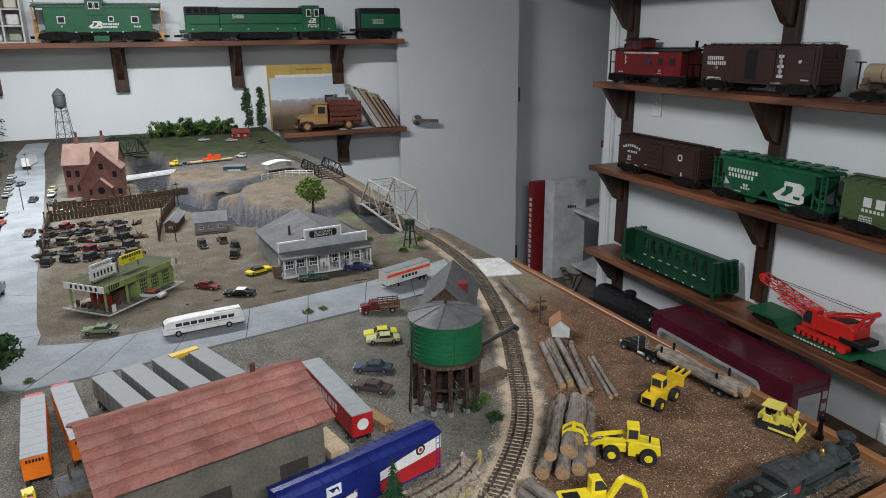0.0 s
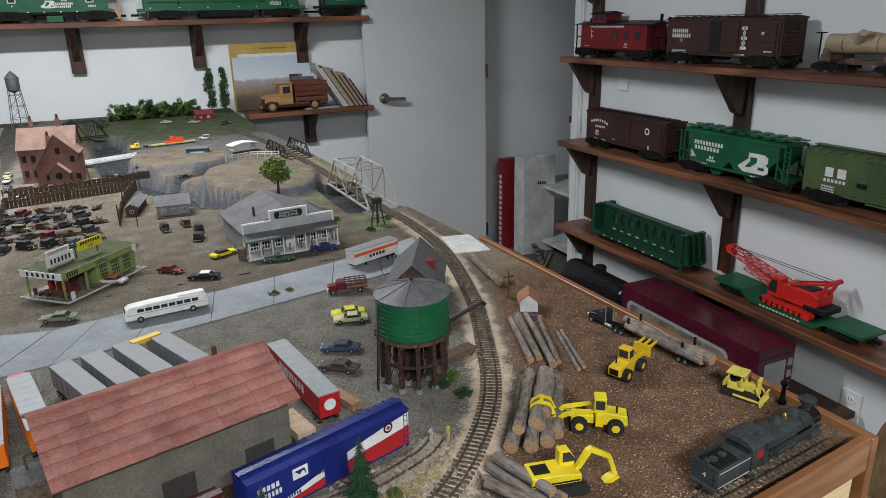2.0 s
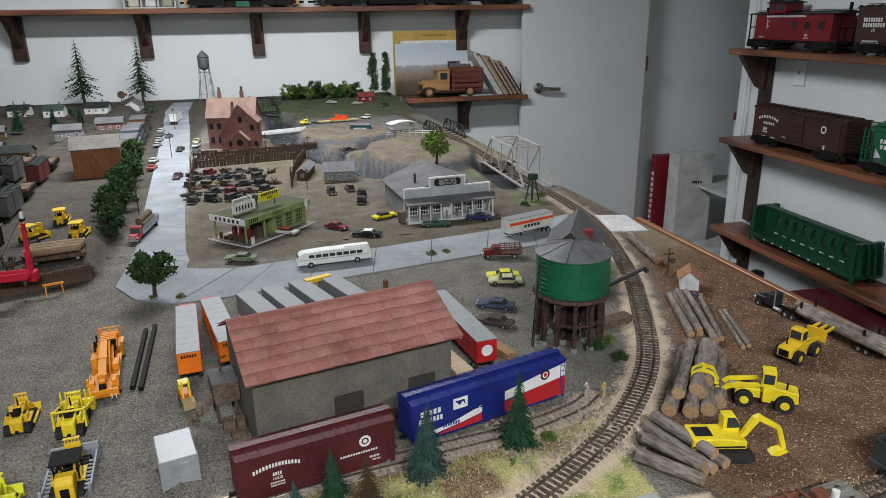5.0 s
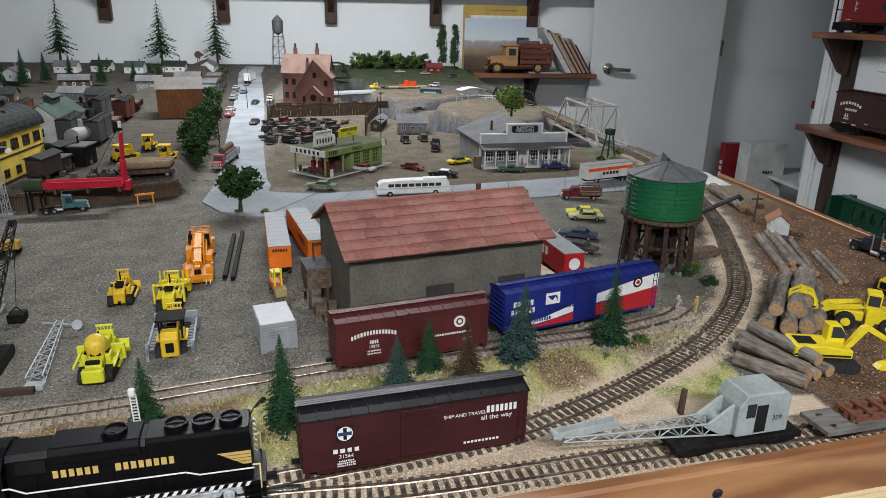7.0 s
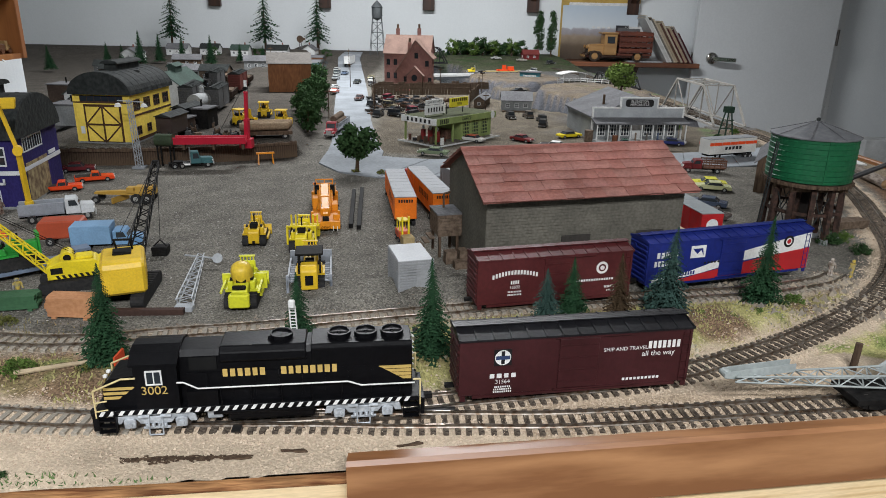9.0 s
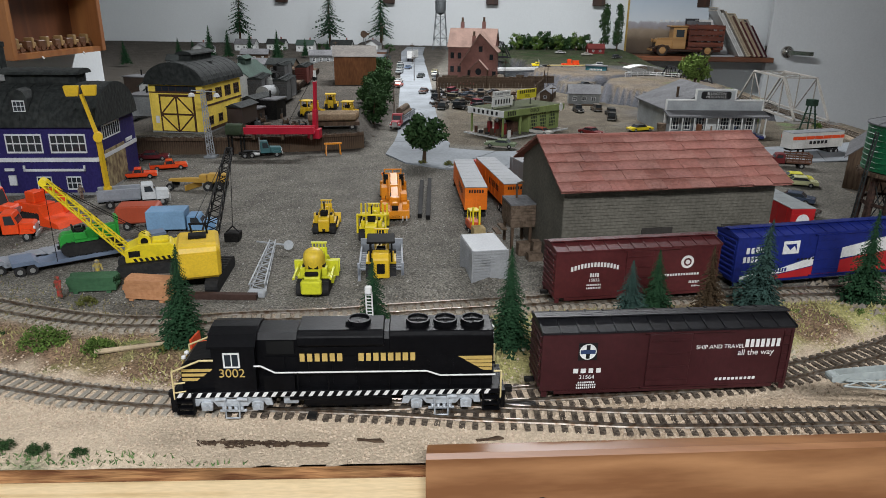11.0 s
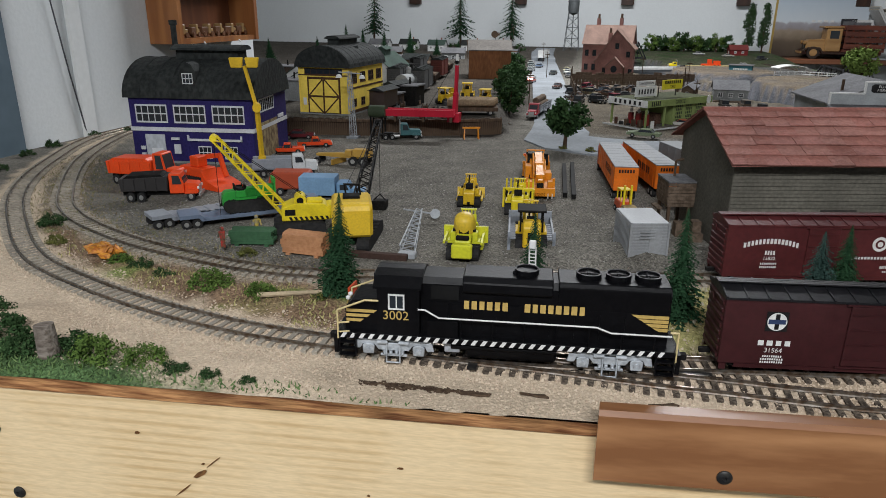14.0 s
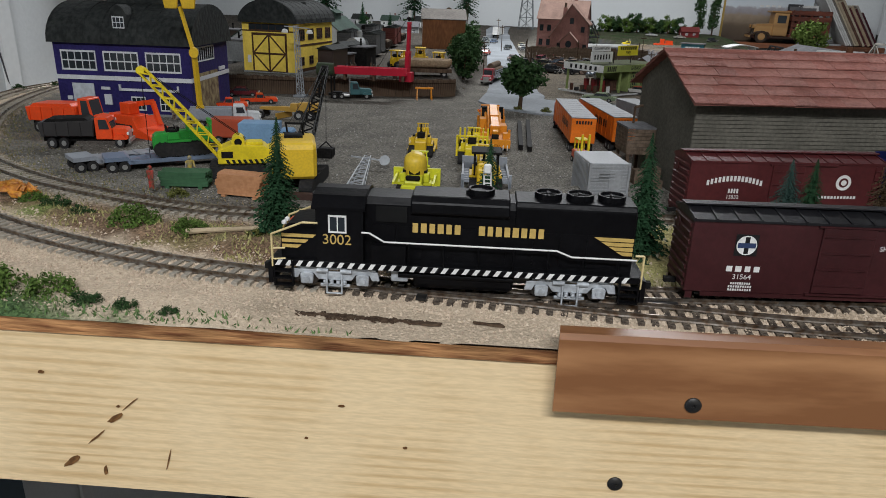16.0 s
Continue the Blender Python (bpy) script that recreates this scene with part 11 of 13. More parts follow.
for i, (x, y, h, r) in enumerate(((0.719, 3.50, 0.235, 0.04), (0.792, 3.50, 0.235, 0.036))):
    t = thing("poplar_tree", "slim dark green poplar against the white wall", "tree", pose(x, y, 0.03), "poplars")
    rng = random.Random(500 + i)
    part("trunk", rod(bm_new(), (0, 0, 0), (0, 0, h * 0.9), 0.004, 0.001, 7), trunk_brown, t)
    b = bm_new()
    for k in range(64):
        f = rng.uniform(0.16, 1.0)
        a = rng.uniform(0, 6.28)
        rr = r * (0.9 if i == 0 else 0.75) * (1 - abs(f - 0.45) * 1.1)
        tuft(b, (rr * 0.6 * math.cos(a), rr * 0.6 * math.sin(a), h * f), 0.017, 26, rng)
    part("crown", b, leaf_dark, t)


def leafy(label, x, y, z, h, r, mat, seed, group="", name="broadleaf_tree", clumps=22, leaves=46, trunk=0.35):
    rng = random.Random(seed)
    t = thing(name, label, "tree", pose(x, y, z, 0, 0, rng.uniform(0, 360)), group)
    part("trunk", rod(bm_new(), (0, 0, -0.003), (h * 0.03, 0, h * (trunk + 0.1)), h * 0.05, h * 0.025, 8), trunk_brown, t)
    b = bm_new()
    cs = []
    for k in range(clumps):
        a, f = rng.uniform(0, 6.28), rng.uniform(-1, 1)
        rr = r * math.sqrt(max(0.05, 1 - f * f)) * rng.uniform(0.5, 0.95)
        c = Vector((rr * math.cos(a), rr * math.sin(a), h * (trunk + (1 - trunk) * (0.5 + 0.42 * f))))
        cs.append(c)
        tuft(b, c, r * 0.36, leaves, rng)
    part("crown", b, mat, t)
    for k in range(5):
        part("limb", rod(bm_new(), (h * 0.02, 0, h * trunk), cs[k] * 0.85 + Vector((0, 0, h * 0.05)), h * 0.018, h * 0.006, 6), trunk_brown, t)
    return t


leafy("bushy dark green tree at the street corner", 0.002, 0.712, 0.0, 0.084, 0.036, leaf_dark, 1, clumps=34, leaves=60)
leafy("thin lime green tree behind the store", 0.640, 1.42, 0.05, 0.095, 0.040, leaf_lime, 2, clumps=34, leaves=40)
rng = random.Random(9)
for k in range(11):
    y = 1.10 + 0.085 * k
    x = -0.128 - 0.135 * (y - 0.95) + rng.uniform(-0.012, 0.012)
    leafy("dense dark hedge tree along the main street", x, y, 0.0, 0.078 + rng.uniform(-0.012, 0.018), 0.036, leaf_dark, 40 + k, "street hedge", clumps=24, leaves=40, trunk=0.12)
for k in range(15):
    x = 0.25 + 0.027 * k
    leafy("round dark shrub in front of the white wall", x, 3.50 + 0.05 * (k % 2) + rng.uniform(-0.02, 0.02), 0.028, 0.085 + rng.uniform(-0.022, 0.02), 0.040, leaf_dark if k % 4 else leaf_mid, 80 + k, "rear shrubs", clumps=24, leaves=40, trunk=0.06)
for k, (x, y) in enumerate(((0.05, 3.35), (-0.06, 3.2), (0.18, 3.3), (-0.40, 3.1), (-0.75, 3.15), (-0.95, 3.1))):
    leafy("low green shrub behind the mill", x, y, 0.02, 0.05, 0.03, leaf_dark, 95 + k, "mill shrubs", clumps=12, leaves=30, trunk=0.1)


def bush(label, x, y, z, r, mat, seed, group):
    rng = random.Random(seed)
    b = bm_new()
    for k in range(34):
        a, q = rng.uniform(0, 6.28), math.sqrt(rng.random())
        c = (0.85 * r * q * math.cos(a), 0.75 * r * q * math.sin(a), r * rng.uniform(0.1, 0.75) * (1.15 - 0.6 * q * q))
        tuft(b, c, r * 0.26, 40, rng, 0.6)
    solo("bush", b, mat, label, "bush", m=pose(x, y, z), group=group)


BUSHES = [(-0.491, 0.126, 0.016, leaf_dark), (-0.234, 0.012, 0.020, leaf_mid), (-0.186, 0.008, 0.015, leaf_mid), (-0.319, 0.036, 0.013, leaf_dark), (-0.286, 0.024, 0.011, leaf_dark), (-0.247, 0.096, 0.010, moss), (-0.345, 0.045, 0.012, leaf_mid), (-0.440, 0.075, 0.012, moss),
          (-0.237, -0.118, 0.020, leaf_mid), (-0.262, -0.112, 0.018, leaf_dark), (-0.29, -0.118, 0.020, leaf_dark), (-0.205, -0.112, 0.016, leaf_mid), (-0.33, -0.105, 0.022, leaf_dark), (-0.36, -0.075, 0.018, leaf_dark), (-0.38, -0.10, 0.02, leaf_dark), (-0.18, -0.118, 0.010, leaf_dark), (-0.155, -0.118, 0.008, leaf_dark), (-0.13, -0.117, 0.006, leaf_dark),
          (-0.045, 0.028, 0.012, moss), (0.055, 0.034, 0.010, moss), (0.118, 0.014, 0.013, leaf_mid), (0.16, 0.045, 0.010, moss), (0.185, 0.03, 0.012, leaf_dark), (0.245, 0.085, 0.010, moss), (0.315, 0.085, 0.012, moss), (0.385, 0.118, 0.012, leaf_mid), (0.41, 0.105, 0.014, leaf_mid), (0.445, 0.125, 0.012, leaf_mid), (0.475, 0.15, 0.012, leaf_dark), (0.50, 0.165, 0.011, leaf_mid),
          (-0.135, 0.008, 0.010, moss), (-0.04, -0.004, 0.009, leaf_mid), (-0.062, 0.002, 0.008, leaf_dark), (0.64, 0.355, 0.018, leaf_dark), (0.66, 0.32, 0.014, leaf_dark), (0.665, 0.37, 0.014, leaf_mid), (0.045, 0.70, 0.010, moss), (0.0, 0.71, 0.009, moss), (0.50, 0.81, 0.012, leaf_mid), (0.53, 0.815, 0.010, moss),
          (-0.825, 0.72, 0.014, leaf_dark), (-0.80, 0.66, 0.012, leaf_dark), (-0.826, 0.60, 0.012, leaf_dark), (-0.825, 0.50, 0.014, leaf_dark), (-0.80, 0.42, 0.013, leaf_dark), (-0.76, 0.33, 0.012, leaf_dark), (0.75, 1.25, 0.012, leaf_mid), (0.80, 1.12, 0.012, leaf_dark), (0.87, 1.20, 0.013, leaf_mid)]
for i, (x, y, r, mt) in enumerate(BUSHES):
    word = {id(leaf_dark): "dark green", id(leaf_mid): "bright green", id(moss): "mossy yellow-green"}[id(mt)]
    bush("small %s foam bush on the ground" % word, x, y, 0.001, r, mt, 700 + i, "ground bushes")
b = rod(bm_new(), (0, 0, -0.002), (-0.002, 0.001, 0.026), 0.0075, 0.0062, 12)
solo("tree_stump", b, bark, "pale barked tree stump at the front edge", "stump", m=pose(-0.268, -0.123, 0.0), smooth=True)
b = rod(bm_new(), (0, 0, -0.002), (0.001, 0, 0.028), 0.003, 0.0028, 10)
solo("wooden_post", b, dark_timber, "short brown wooden post beside the main line", "post", m=pose(0.475, 0.022, 0.0))

# ---------------------------------------------------------------- loose stone and grass
def scatter(name, label, n, pick, size, mats, seed, flat=0.7):
    rng = np.random.RandomState(seed)
    base = np.array([(0, 0, 1), (0.94, 0, -0.33), (-0.47, 0.82, -0.33), (-0.47, -0.82, -0.33)])
    tri = np.array([(0, 1, 2), (0, 2, 3), (0, 3, 1), (1, 3, 2)])
    pts = pick(rng, n)
    z = land(pts[:, 0], pts[:, 1])
    sz = size * rng.uniform(0.4, 1.3, (len(pts), 1, 1)) * np.array([1, 1, flat])
    jit = base[None] + rng.uniform(-0.3, 0.3, (len(pts), 4, 3))
    a = rng.uniform(0, 6.28, len(pts))
    ca, sa = np.cos(a)[:, None], np.sin(a)[:, None]
    v = jit * sz
    v = np.stack([v[..., 0] * ca - v[..., 1] * sa, v[..., 0] * sa + v[..., 1] * ca, v[..., 2]], -1)
    v += np.c_[pts, z + size * 0.15][:, None, :]
    f = (tri[None] + 4 * np.arange(len(pts))[:, None, None]).reshape(-1, 3)
    me_ = bpy.data.meshes.new(name)
    me_.from_pydata(v.reshape(-1, 3).tolist(), [], f.tolist())
    me_.materials.append(mats)
    return tagged(new(name, me_), label, "ground cover", kind="stuff")


def stone_mat(name, a, b):
    m = bpy.data.materials.new(name)
    m.use_nodes = True
    nt = m.node_tree
    bs = nt.nodes["Principled BSDF"]
    bs.inputs["Roughness"].default_value = 0.9
    g = nt.nodes.new("ShaderNodeNewGeometry")
    r = nt.nodes.new("ShaderNodeMix")
    r.data_type = "RGBA"
    r.inputs[6].default_value, r.inputs[7].default_value = (*a, 1), (*b, 1)
    nt.links.new(g.outputs["Random Per Island"], r.inputs[0])
    nt.links.new(r.outputs[2], bs.inputs["Base Color"])
    return m


def near_line(line, spread, lo, hi):
    def pick(rng, n):
        p = line[(line[:, 0] > lo[0]) & (line[:, 0] < hi[0]) & (line[:, 1] > lo[1]) & (line[:, 1] < hi[1])]
        q = p[rng.randint(0, len(p), n), :2] + rng.normal(0, spread, (n, 2))
        return q[(q[:, 1] > np.vectorize(front_y)(q[:, 0]) + 0.004)]
    return pick


def patch(x0, x1, y0, y1):
    def pick(rng, n):
        q = np.c_[rng.uniform(x0, x1, n), rng.uniform(y0, y1, n)]
        return q[(q[:, 1] > np.vectorize(front_y)(q[:, 0]) + 0.004)]
    return pick


sand_stone = stone_mat("sand_stone", (0.56, 0.46, 0.35), (0.40, 0.31, 0.23))
scatter("ballast", "sandy ballast grains along the front tracks", 16000, near_line(main_line, 0.017, (-0.5, -0.1), (0.75, 0.5)), 0.0013, sand_stone, 1)
scatter("ballast", "sandy ballast grains along the spur", 6000, near_line(spur_line, 0.015, (0.0, -0.1), (0.9, 0.1)), 0.0013, sand_stone, 2)
scatter("ballast", "grey-brown ballast grains along the siding", 7000, near_line(yard_line, 0.014, (-0.7, 0.0), (0.6, 0.6)), 0.0012, stone_mat("brown_stone", (0.40, 0.33, 0.25), (0.16, 0.12, 0.09)), 3)
scatter("sand_grains", "pale sand grains along the front edge", 9000, patch(-0.3, 0.6, -0.13, -0.02), 0.0011, sand_stone, 4)
scatter("gravel", "grey gravel grains over the yard", 16000, patch(-0.5, 0.5, 0.10, 0.70), 0.0011, stone_mat("grey_stone", (0.075, 0.069, 0.06), (0.38, 0.365, 0.335)), 5, 0.5)
scatter("wood_chips", "brown bark chips over the log yard", 9000, patch(0.66, 1.03, 0.03, 0.62), 0.0013, stone_mat("bark_chip", (0.08, 0.045, 0.03), (0.44, 0.31, 0.21)), 6, 0.4)
scatter("rocks", "tumbled grey and tan rocks on the bank", 260, patch(0.44, 0.60, 0.12, 0.22), 0.0048, stone_mat("rock", (0.34, 0.28, 0.20), (0.17, 0.15, 0.13)), 7)
scatter("rocks", "pale rubble on the grass bank", 300, patch(0.10, 0.36, 0.02, 0.11), 0.0030, stone_mat("rubble", (0.42, 0.38, 0.28), (0.26, 0.24, 0.17)), 8)
scatter("rocks", "grey stones round the signal mast", 200, patch(0.0, 0.08, -0.012, 0.01), 0.0028, stone_mat("rubble_grey", (0.28, 0.28, 0.26), (0.13, 0.13, 0.125)), 9)


def grass(name, label, n, pick, size, mat, seed):
    rng = np.random.RandomState(seed)
    pts = pick(rng, n)
    z = land(pts[:, 0], pts[:, 1])
    a = rng.uniform(0, 6.28, len(pts))
    h = size * rng.uniform(0.4, 1.2, len(pts))
    w = size * 0.22
    lean = rng.normal(0, 0.5, (len(pts), 2)) * h[:, None]
    c, s = np.cos(a) * w, np.sin(a) * w
    v = np.zeros((len(pts), 3, 3))
    v[:, 0] = np.c_[pts[:, 0] - c, pts[:, 1] - s, z]
    v[:, 1] = np.c_[pts[:, 0] + c, pts[:, 1] + s, z]
    v[:, 2] = np.c_[pts + lean, z + h]
    me_ = bpy.data.meshes.new(name)
    me_.from_pydata(v.reshape(-1, 3).tolist(), [], np.arange(3 * len(pts)).reshape(-1, 3).tolist())
    me_.materials.append(mat)
    return tagged(new(name, me_), label, "grass", kind="stuff")


def bank(rng, n):
    q = np.c_[rng.uniform(-0.42, 0.54, n), rng.uniform(-0.04, 0.2, n)]
    d = np.minimum(gap(q[:, 0], q[:, 1], main_line), gap(q[:, 0], q[:, 1], yard_line))
    lo = np.interp(q[:, 0], [p[0] for p in MAIN[4:19]], [p[1] for p in MAIN[4:19]])
    hi = np.interp(q[:, 0], [p[0] for p in YARD[3:]], [p[1] for p in YARD[3:]])
    k = lumps(q[:, 0], q[:, 1], 45, 31) + np.where(q[:, 0] > 0, 0.5, -0.1) > rng.uniform(-0.5, 0.8, n)
    return q[(d > 0.019) & (q[:, 1] > lo) & (q[:, 1] < hi) & k]


def front_turf(rng, n):
    q = np.c_[rng.uniform(-0.45, -0.02, n), rng.uniform(-0.16, -0.04, n)]
    e = q[:, 1] - np.vectorize(front_y)(q[:, 0])
    lim = np.interp(q[:, 0], [-0.45, -0.25, -0.15, -0.02], [0.06, 0.035, 0.018, 0.006])
    return q[(e > 0.003) & (e < lim * rng.uniform(0.3, 1.1, n))]


grass("grass", "dry straw-coloured grass on the bank", 26000, bank, 0.0034, stone_mat("straw", (0.42, 0.37, 0.16), (0.26, 0.25, 0.09)), 11)
grass("grass", "green turf fibres along the front edge", 9000, front_turf, 0.0034, stone_mat("turf", (0.06, 0.13, 0.035), (0.12, 0.18, 0.06)), 12)
grass("grass", "scattered weeds between the left curves", 4000, near_line(yard_line, 0.03, (-0.7, 0.05), (-0.2, 0.5)), 0.003, stone_mat("weed", (0.13, 0.14, 0.05), (0.24, 0.18, 0.09)), 13)

# ---------------------------------------------------------------- large-scale cars on the wall shelves
def shelf_pose(y, z, s, x=2.566, rz=-90):
    return pose(x, y, z - RT * s * MM + 0.001, 0, 0, rz) @ Matrix.Scale(s, 4)


def north_pose(x, s, y=3.655):
    return pose(x, y, 0.515 - RT * s * MM + 0.001) @ Matrix.Scale(s, 4)


ELM = "large-scale cars on the wall shelves"
umber = M("umber_car", (0.050, 0.022, 0.018), (0.040, 0.018, 0.015), 260, 0.55, 0.05)
forest = M("forest_green", (0.012, 0.105, 0.045), (0.010, 0.085, 0.037), 260, 0.45, 0.05)
deep_green = M("deep_green", (0.010, 0.062, 0.030), (0.008, 0.05, 0.025), 260, 0.45, 0.05)
olive = M("olive_green", (0.075, 0.115, 0.045), (0.062, 0.095, 0.038), 260, 0.5, 0.05)
crimson = M("crimson_car", (0.185, 0.010, 0.014), (0.15, 0.009, 0.012), 260, 0.45, 0.05)
signal_red = P("signal_red", (0.62, 0.022, 0.016), 0.38)

# Lumber boxcar with an open door on the upper shelf
b10 = boxcar("dark brown boxcar with open door on the wooden shelf", shelf_pose(1.735, 0.278, 3.66), 164, umber, umber, h0=20, h1=56, W=33, door=22, ribs=0, peak=3, open_door=True, bk=1.35, group=ELM)
side_marks(b10, 33, [("b", 8, -60, 44, 26, 4.2), ("b", 9, -58, 38.5, 30, 4.2), ("w", "10", -58, 33, 5.0, 0), ("b", 16, -60, 22, 22, 1.6), ("b", 16, -60, 19.5, 24, 1.6), ("b", 12, 58, 42, 3.6, 3), ("b", 10, 30, 20, 14, 1.4), ("b", 9, 66, 24, 10, 1.6)])
for z_, w_ in ((47, 7), (42, 4), (37, 8), (32, 5), (27, 8)):
    part("monogram", bx(N(), 36 - w_ / 2, 36 + w_ / 2, -18.6, -18.4, z_ - 1.6, z_ + 1.6), ink_white, b10)
part("monogram", bx(N(), 35, 37, -18.6, -18.4, 27, 49), ink_white, b10)
for z_ in (20, 27, 34, 41, 47):
    part("grab_iron", bx(N(), 60, 74, -17.6, -16.9, z_ - 0.6, z_ + 0.6), umber, b10)


def caboose_windows(t, W, xs, z, w, h, frame_mat, inner=None):
    for x in xs:
        f = part("window_frame", bx(N(), x - w / 2 - 1, x + w / 2 + 1, -W / 2 - 0.7, -W / 2 + 0.2, z - 1, z + h + 1), frame_mat, t)
        part("pane", bx(N(), x - w / 2, x + w / 2, -W / 2 - 0.85, -W / 2 - 0.6, z, z + h), inner or pane_dark, f)


def caboose(label, m, L, W, h0, h1, body, roof, end_mat, group):
    """A caboose with end platforms, steps and rails."""
    t = thing("caboose", label, "caboose", m, group)
    e0 = L / 2 - 13
    part("body", bx(N(), -e0, e0, -W / 2, W / 2, h0, h1), body, t, bevel=0.0004)
    part("roof", pr(N(), [(-W / 2 - 2, h1), (W / 2 + 2, h1), (W / 2 + 2, h1 + 1), (0, h1 + 4), (-W / 2 - 2, h1 + 1)], "x", -L / 2, L / 2), roof, t)
    part("roof_walk", bx(N(), -L / 2 - 1, L / 2 + 1, -4, 4, h1 + 4.5, h1 + 5.3), roof, t)
    part("floor_frame", bx(N(), -L / 2, L / 2, -W / 2 + 1, W / 2 - 1, h0 - 3, h0), truck_black, t)
    for e in (-1, 1):
        x0 = e * (L / 2 - 1)
        for y in (-W / 2 + 1, -6, 6, W / 2 - 1):
            part("rail_post", bx(N(), x0 - 0.7, x0 + 0.7, y - 0.7, y + 0.7, h0, h1 if abs(y) > 8 else h0 + 16), end_mat, t)
        part("handrail", bx(N(), x0 - 0.7, x0 + 0.7, -W / 2 + 1, W / 2 - 1, h0 + 15, h0 + 16.4), end_mat, t)
        for s in (-1, 1):
            st = part("step_side", pr(N(), [(e * e0, h0), (e * (L / 2), h0), (e * (L / 2), RT + 3), (e * (L / 2 - 8), RT + 3)], "y", s * W / 2 - 0.6, s * W / 2 + 0.6), end_mat, t)
            for k in range(2):
                part("tread", bx(N(), min(e * (L / 2 - 9), e * L / 2), max(e * (L / 2 - 9), e * L / 2), min(s * W / 2, s * (W / 2 - 7)), max(s * W / 2, s * (W / 2 - 7)), RT + 3 + 4 * k, RT + 4 + 4 * k), end_mat, st)
        part("coupler", bx(N(), min(e * L / 2, e * (L / 2 + 7)), max(e * L / 2, e * (L / 2 + 7)), -1.6, 1.6, RT + 5, RT + 8), truck_black, t)
        part("end_ladder", bx(N(), x0 - 0.4, x0 + 0.4, 8, 12, h0 + 16, h1 + 9), end_mat, t)
        bogie(t, e * (L / 2 - 27), truck_black, k=1.4)
    return t


cb = caboose("crimson caboose with black roof and cupola on the shelf", shelf_pose(2.425, 0.278, 3.55), 168, 32, 20, 52, crimson, car_black, truck_black, ELM)
caboose_windows(cb, 32, (6, 30, 54), 34, 8, 9, crimson)
cup = part("cupola", bx(N(), -50, -18, -13, 13, 54, 66), crimson, cb, "red cupola")
part("cupola_roof", pr(N(), [(-16, 66), (16, 66), (16, 67), (0, 70), (-16, 67)], "x", -53, -15), car_black, cup)
for x in (-42, -26):
    part("cupola_window", bx(N(), x - 5, x + 5, -13.6, -12.9, 57, 64), pane_dark, cup)
side_marks(cb, 32, [("b", 20, -12, 49.6, 76, 2.4), ("b", 4, 30, 27, 5, 2.4), ("b", 8, 30, 23.4, 9, 1.2), ("b", 8, -56, 23.4, 12, 1.2)])
for z_, w_ in ((43, 5), (37, 5)):
    part("monogram", bx(N(), -44 - w_ / 2, -44 + w_ / 2, -16.6, -16.3, z_ - 0.7, z_ + 0.7), ink_white, cb)
part("monogram", bx(N(), -46.5, -45, -16.6, -16.3, 34, 46), ink_white, cb)
part("stove_pipe", rd(N(), (70, 8, 53), (70, 8, 65), 2), truck_black, cb)

# Skeleton log car with one bleached log
lg = thing("log_car", "black skeleton log car with a bleached log", "log car", shelf_pose(1.02, 0.278, 3.6), ELM)
bogie(lg, -64, truck_black)
bogie(lg, 0, truck_black)
bogie(lg, 60, truck_black)
part("centre_beam", bx(N(), -80, 80, -4, 4, 15, 19), old_timber, lg)
for x in (-64, -2, 60):
    part("bolster", bx(N(), x - 5, x + 5, -17, 17, 19, 24), old_timber, lg)
    for y in (-15, 15):
        part("wedge", pr(N(), [(y - 3, 24), (y + 3, 24), (y + (2 if y > 0 else -2), 30)], "x", x - 3, x + 3), old_timber, lg)
part("brake_stand", rd(N(), (-78, -8, 18), (-78, -8, 44), 0.8), truck_black, lg)
part("brake_wheel", rd(N(), (-78, -8, 43), (-78, -8, 44), 5, n=16), truck_black, lg)
pale_log = M("bleached_log", (0.46, 0.37, 0.26), (0.34, 0.26, 0.17), 120, 0.85, 0.3, stretch=(0.2, 1, 1))
b, rng = N(), random.Random(4)
pts = [(-72 + k * 17.5, rng.uniform(-1.5, 1.5), 34 + rng.uniform(-1, 1), 9.5 + rng.uniform(-1.2, 1.2)) for k in range(9)]
for p, q in zip(pts, pts[1:]):
    rd(b, p[:3], q[:3], p[3], q[3], 16)
part("log", b, pale_log, lg, "bleached driftwood log", smooth=True)
part("log_stub", rd(N(), (-40, -6, 36), (-30, -16, 44), 4.5, 3.5, 12), pale_log, lg, smooth=True)

# Middle shelf
npb = boxcar("dark brown boxcar with round emblem on the middle shelf", shelf_pose(2.295, -0.172, 3.66), 164, umber, umber, h0=20, h1=56, door=30, peak=3, bk=1.35, group=ELM)
side_marks(npb, 33, [("a", 8, -52, 42, 40, 3.4), ("b", 6, -50, 37.5, 22, 3.0), ("b", 2, -56, 30, 8, 4), ("b", 5, -56, 26, 10, 2), ("b", 8, -58, 20, 10, 1.6), ("b", 8, -40, 20, 8, 1.6), ("b", 12, -14, 24, 16, 1.2), ("b", 6, 52, 20, 3, 10), ("b", 8, 66, 18, 8, 1.4)])
disc(npb, "round_emblem", 48, 43, 4.4, ink_white, 33, inner=umber)
ob = boxcar("olive green boxcar with ribbed door on the middle shelf", shelf_pose(0.955, -0.172, 3.66), 172, olive, olive, h0=20, h1=56, door=36, ribs=0, peak=3.5, bk=1.35, group=ELM)
side_marks(ob, 33, [("b", 2, -52, 39, 26, 9), ("b", 6, -52, 31, 24, 3), ("b", 9, -58, 25, 14, 1.6), ("b", 9, -58, 22.5, 14, 1.6), ("b", 9, -58, 20, 14, 1.6), ("b", 9, 60, 22, 18, 1.6)])
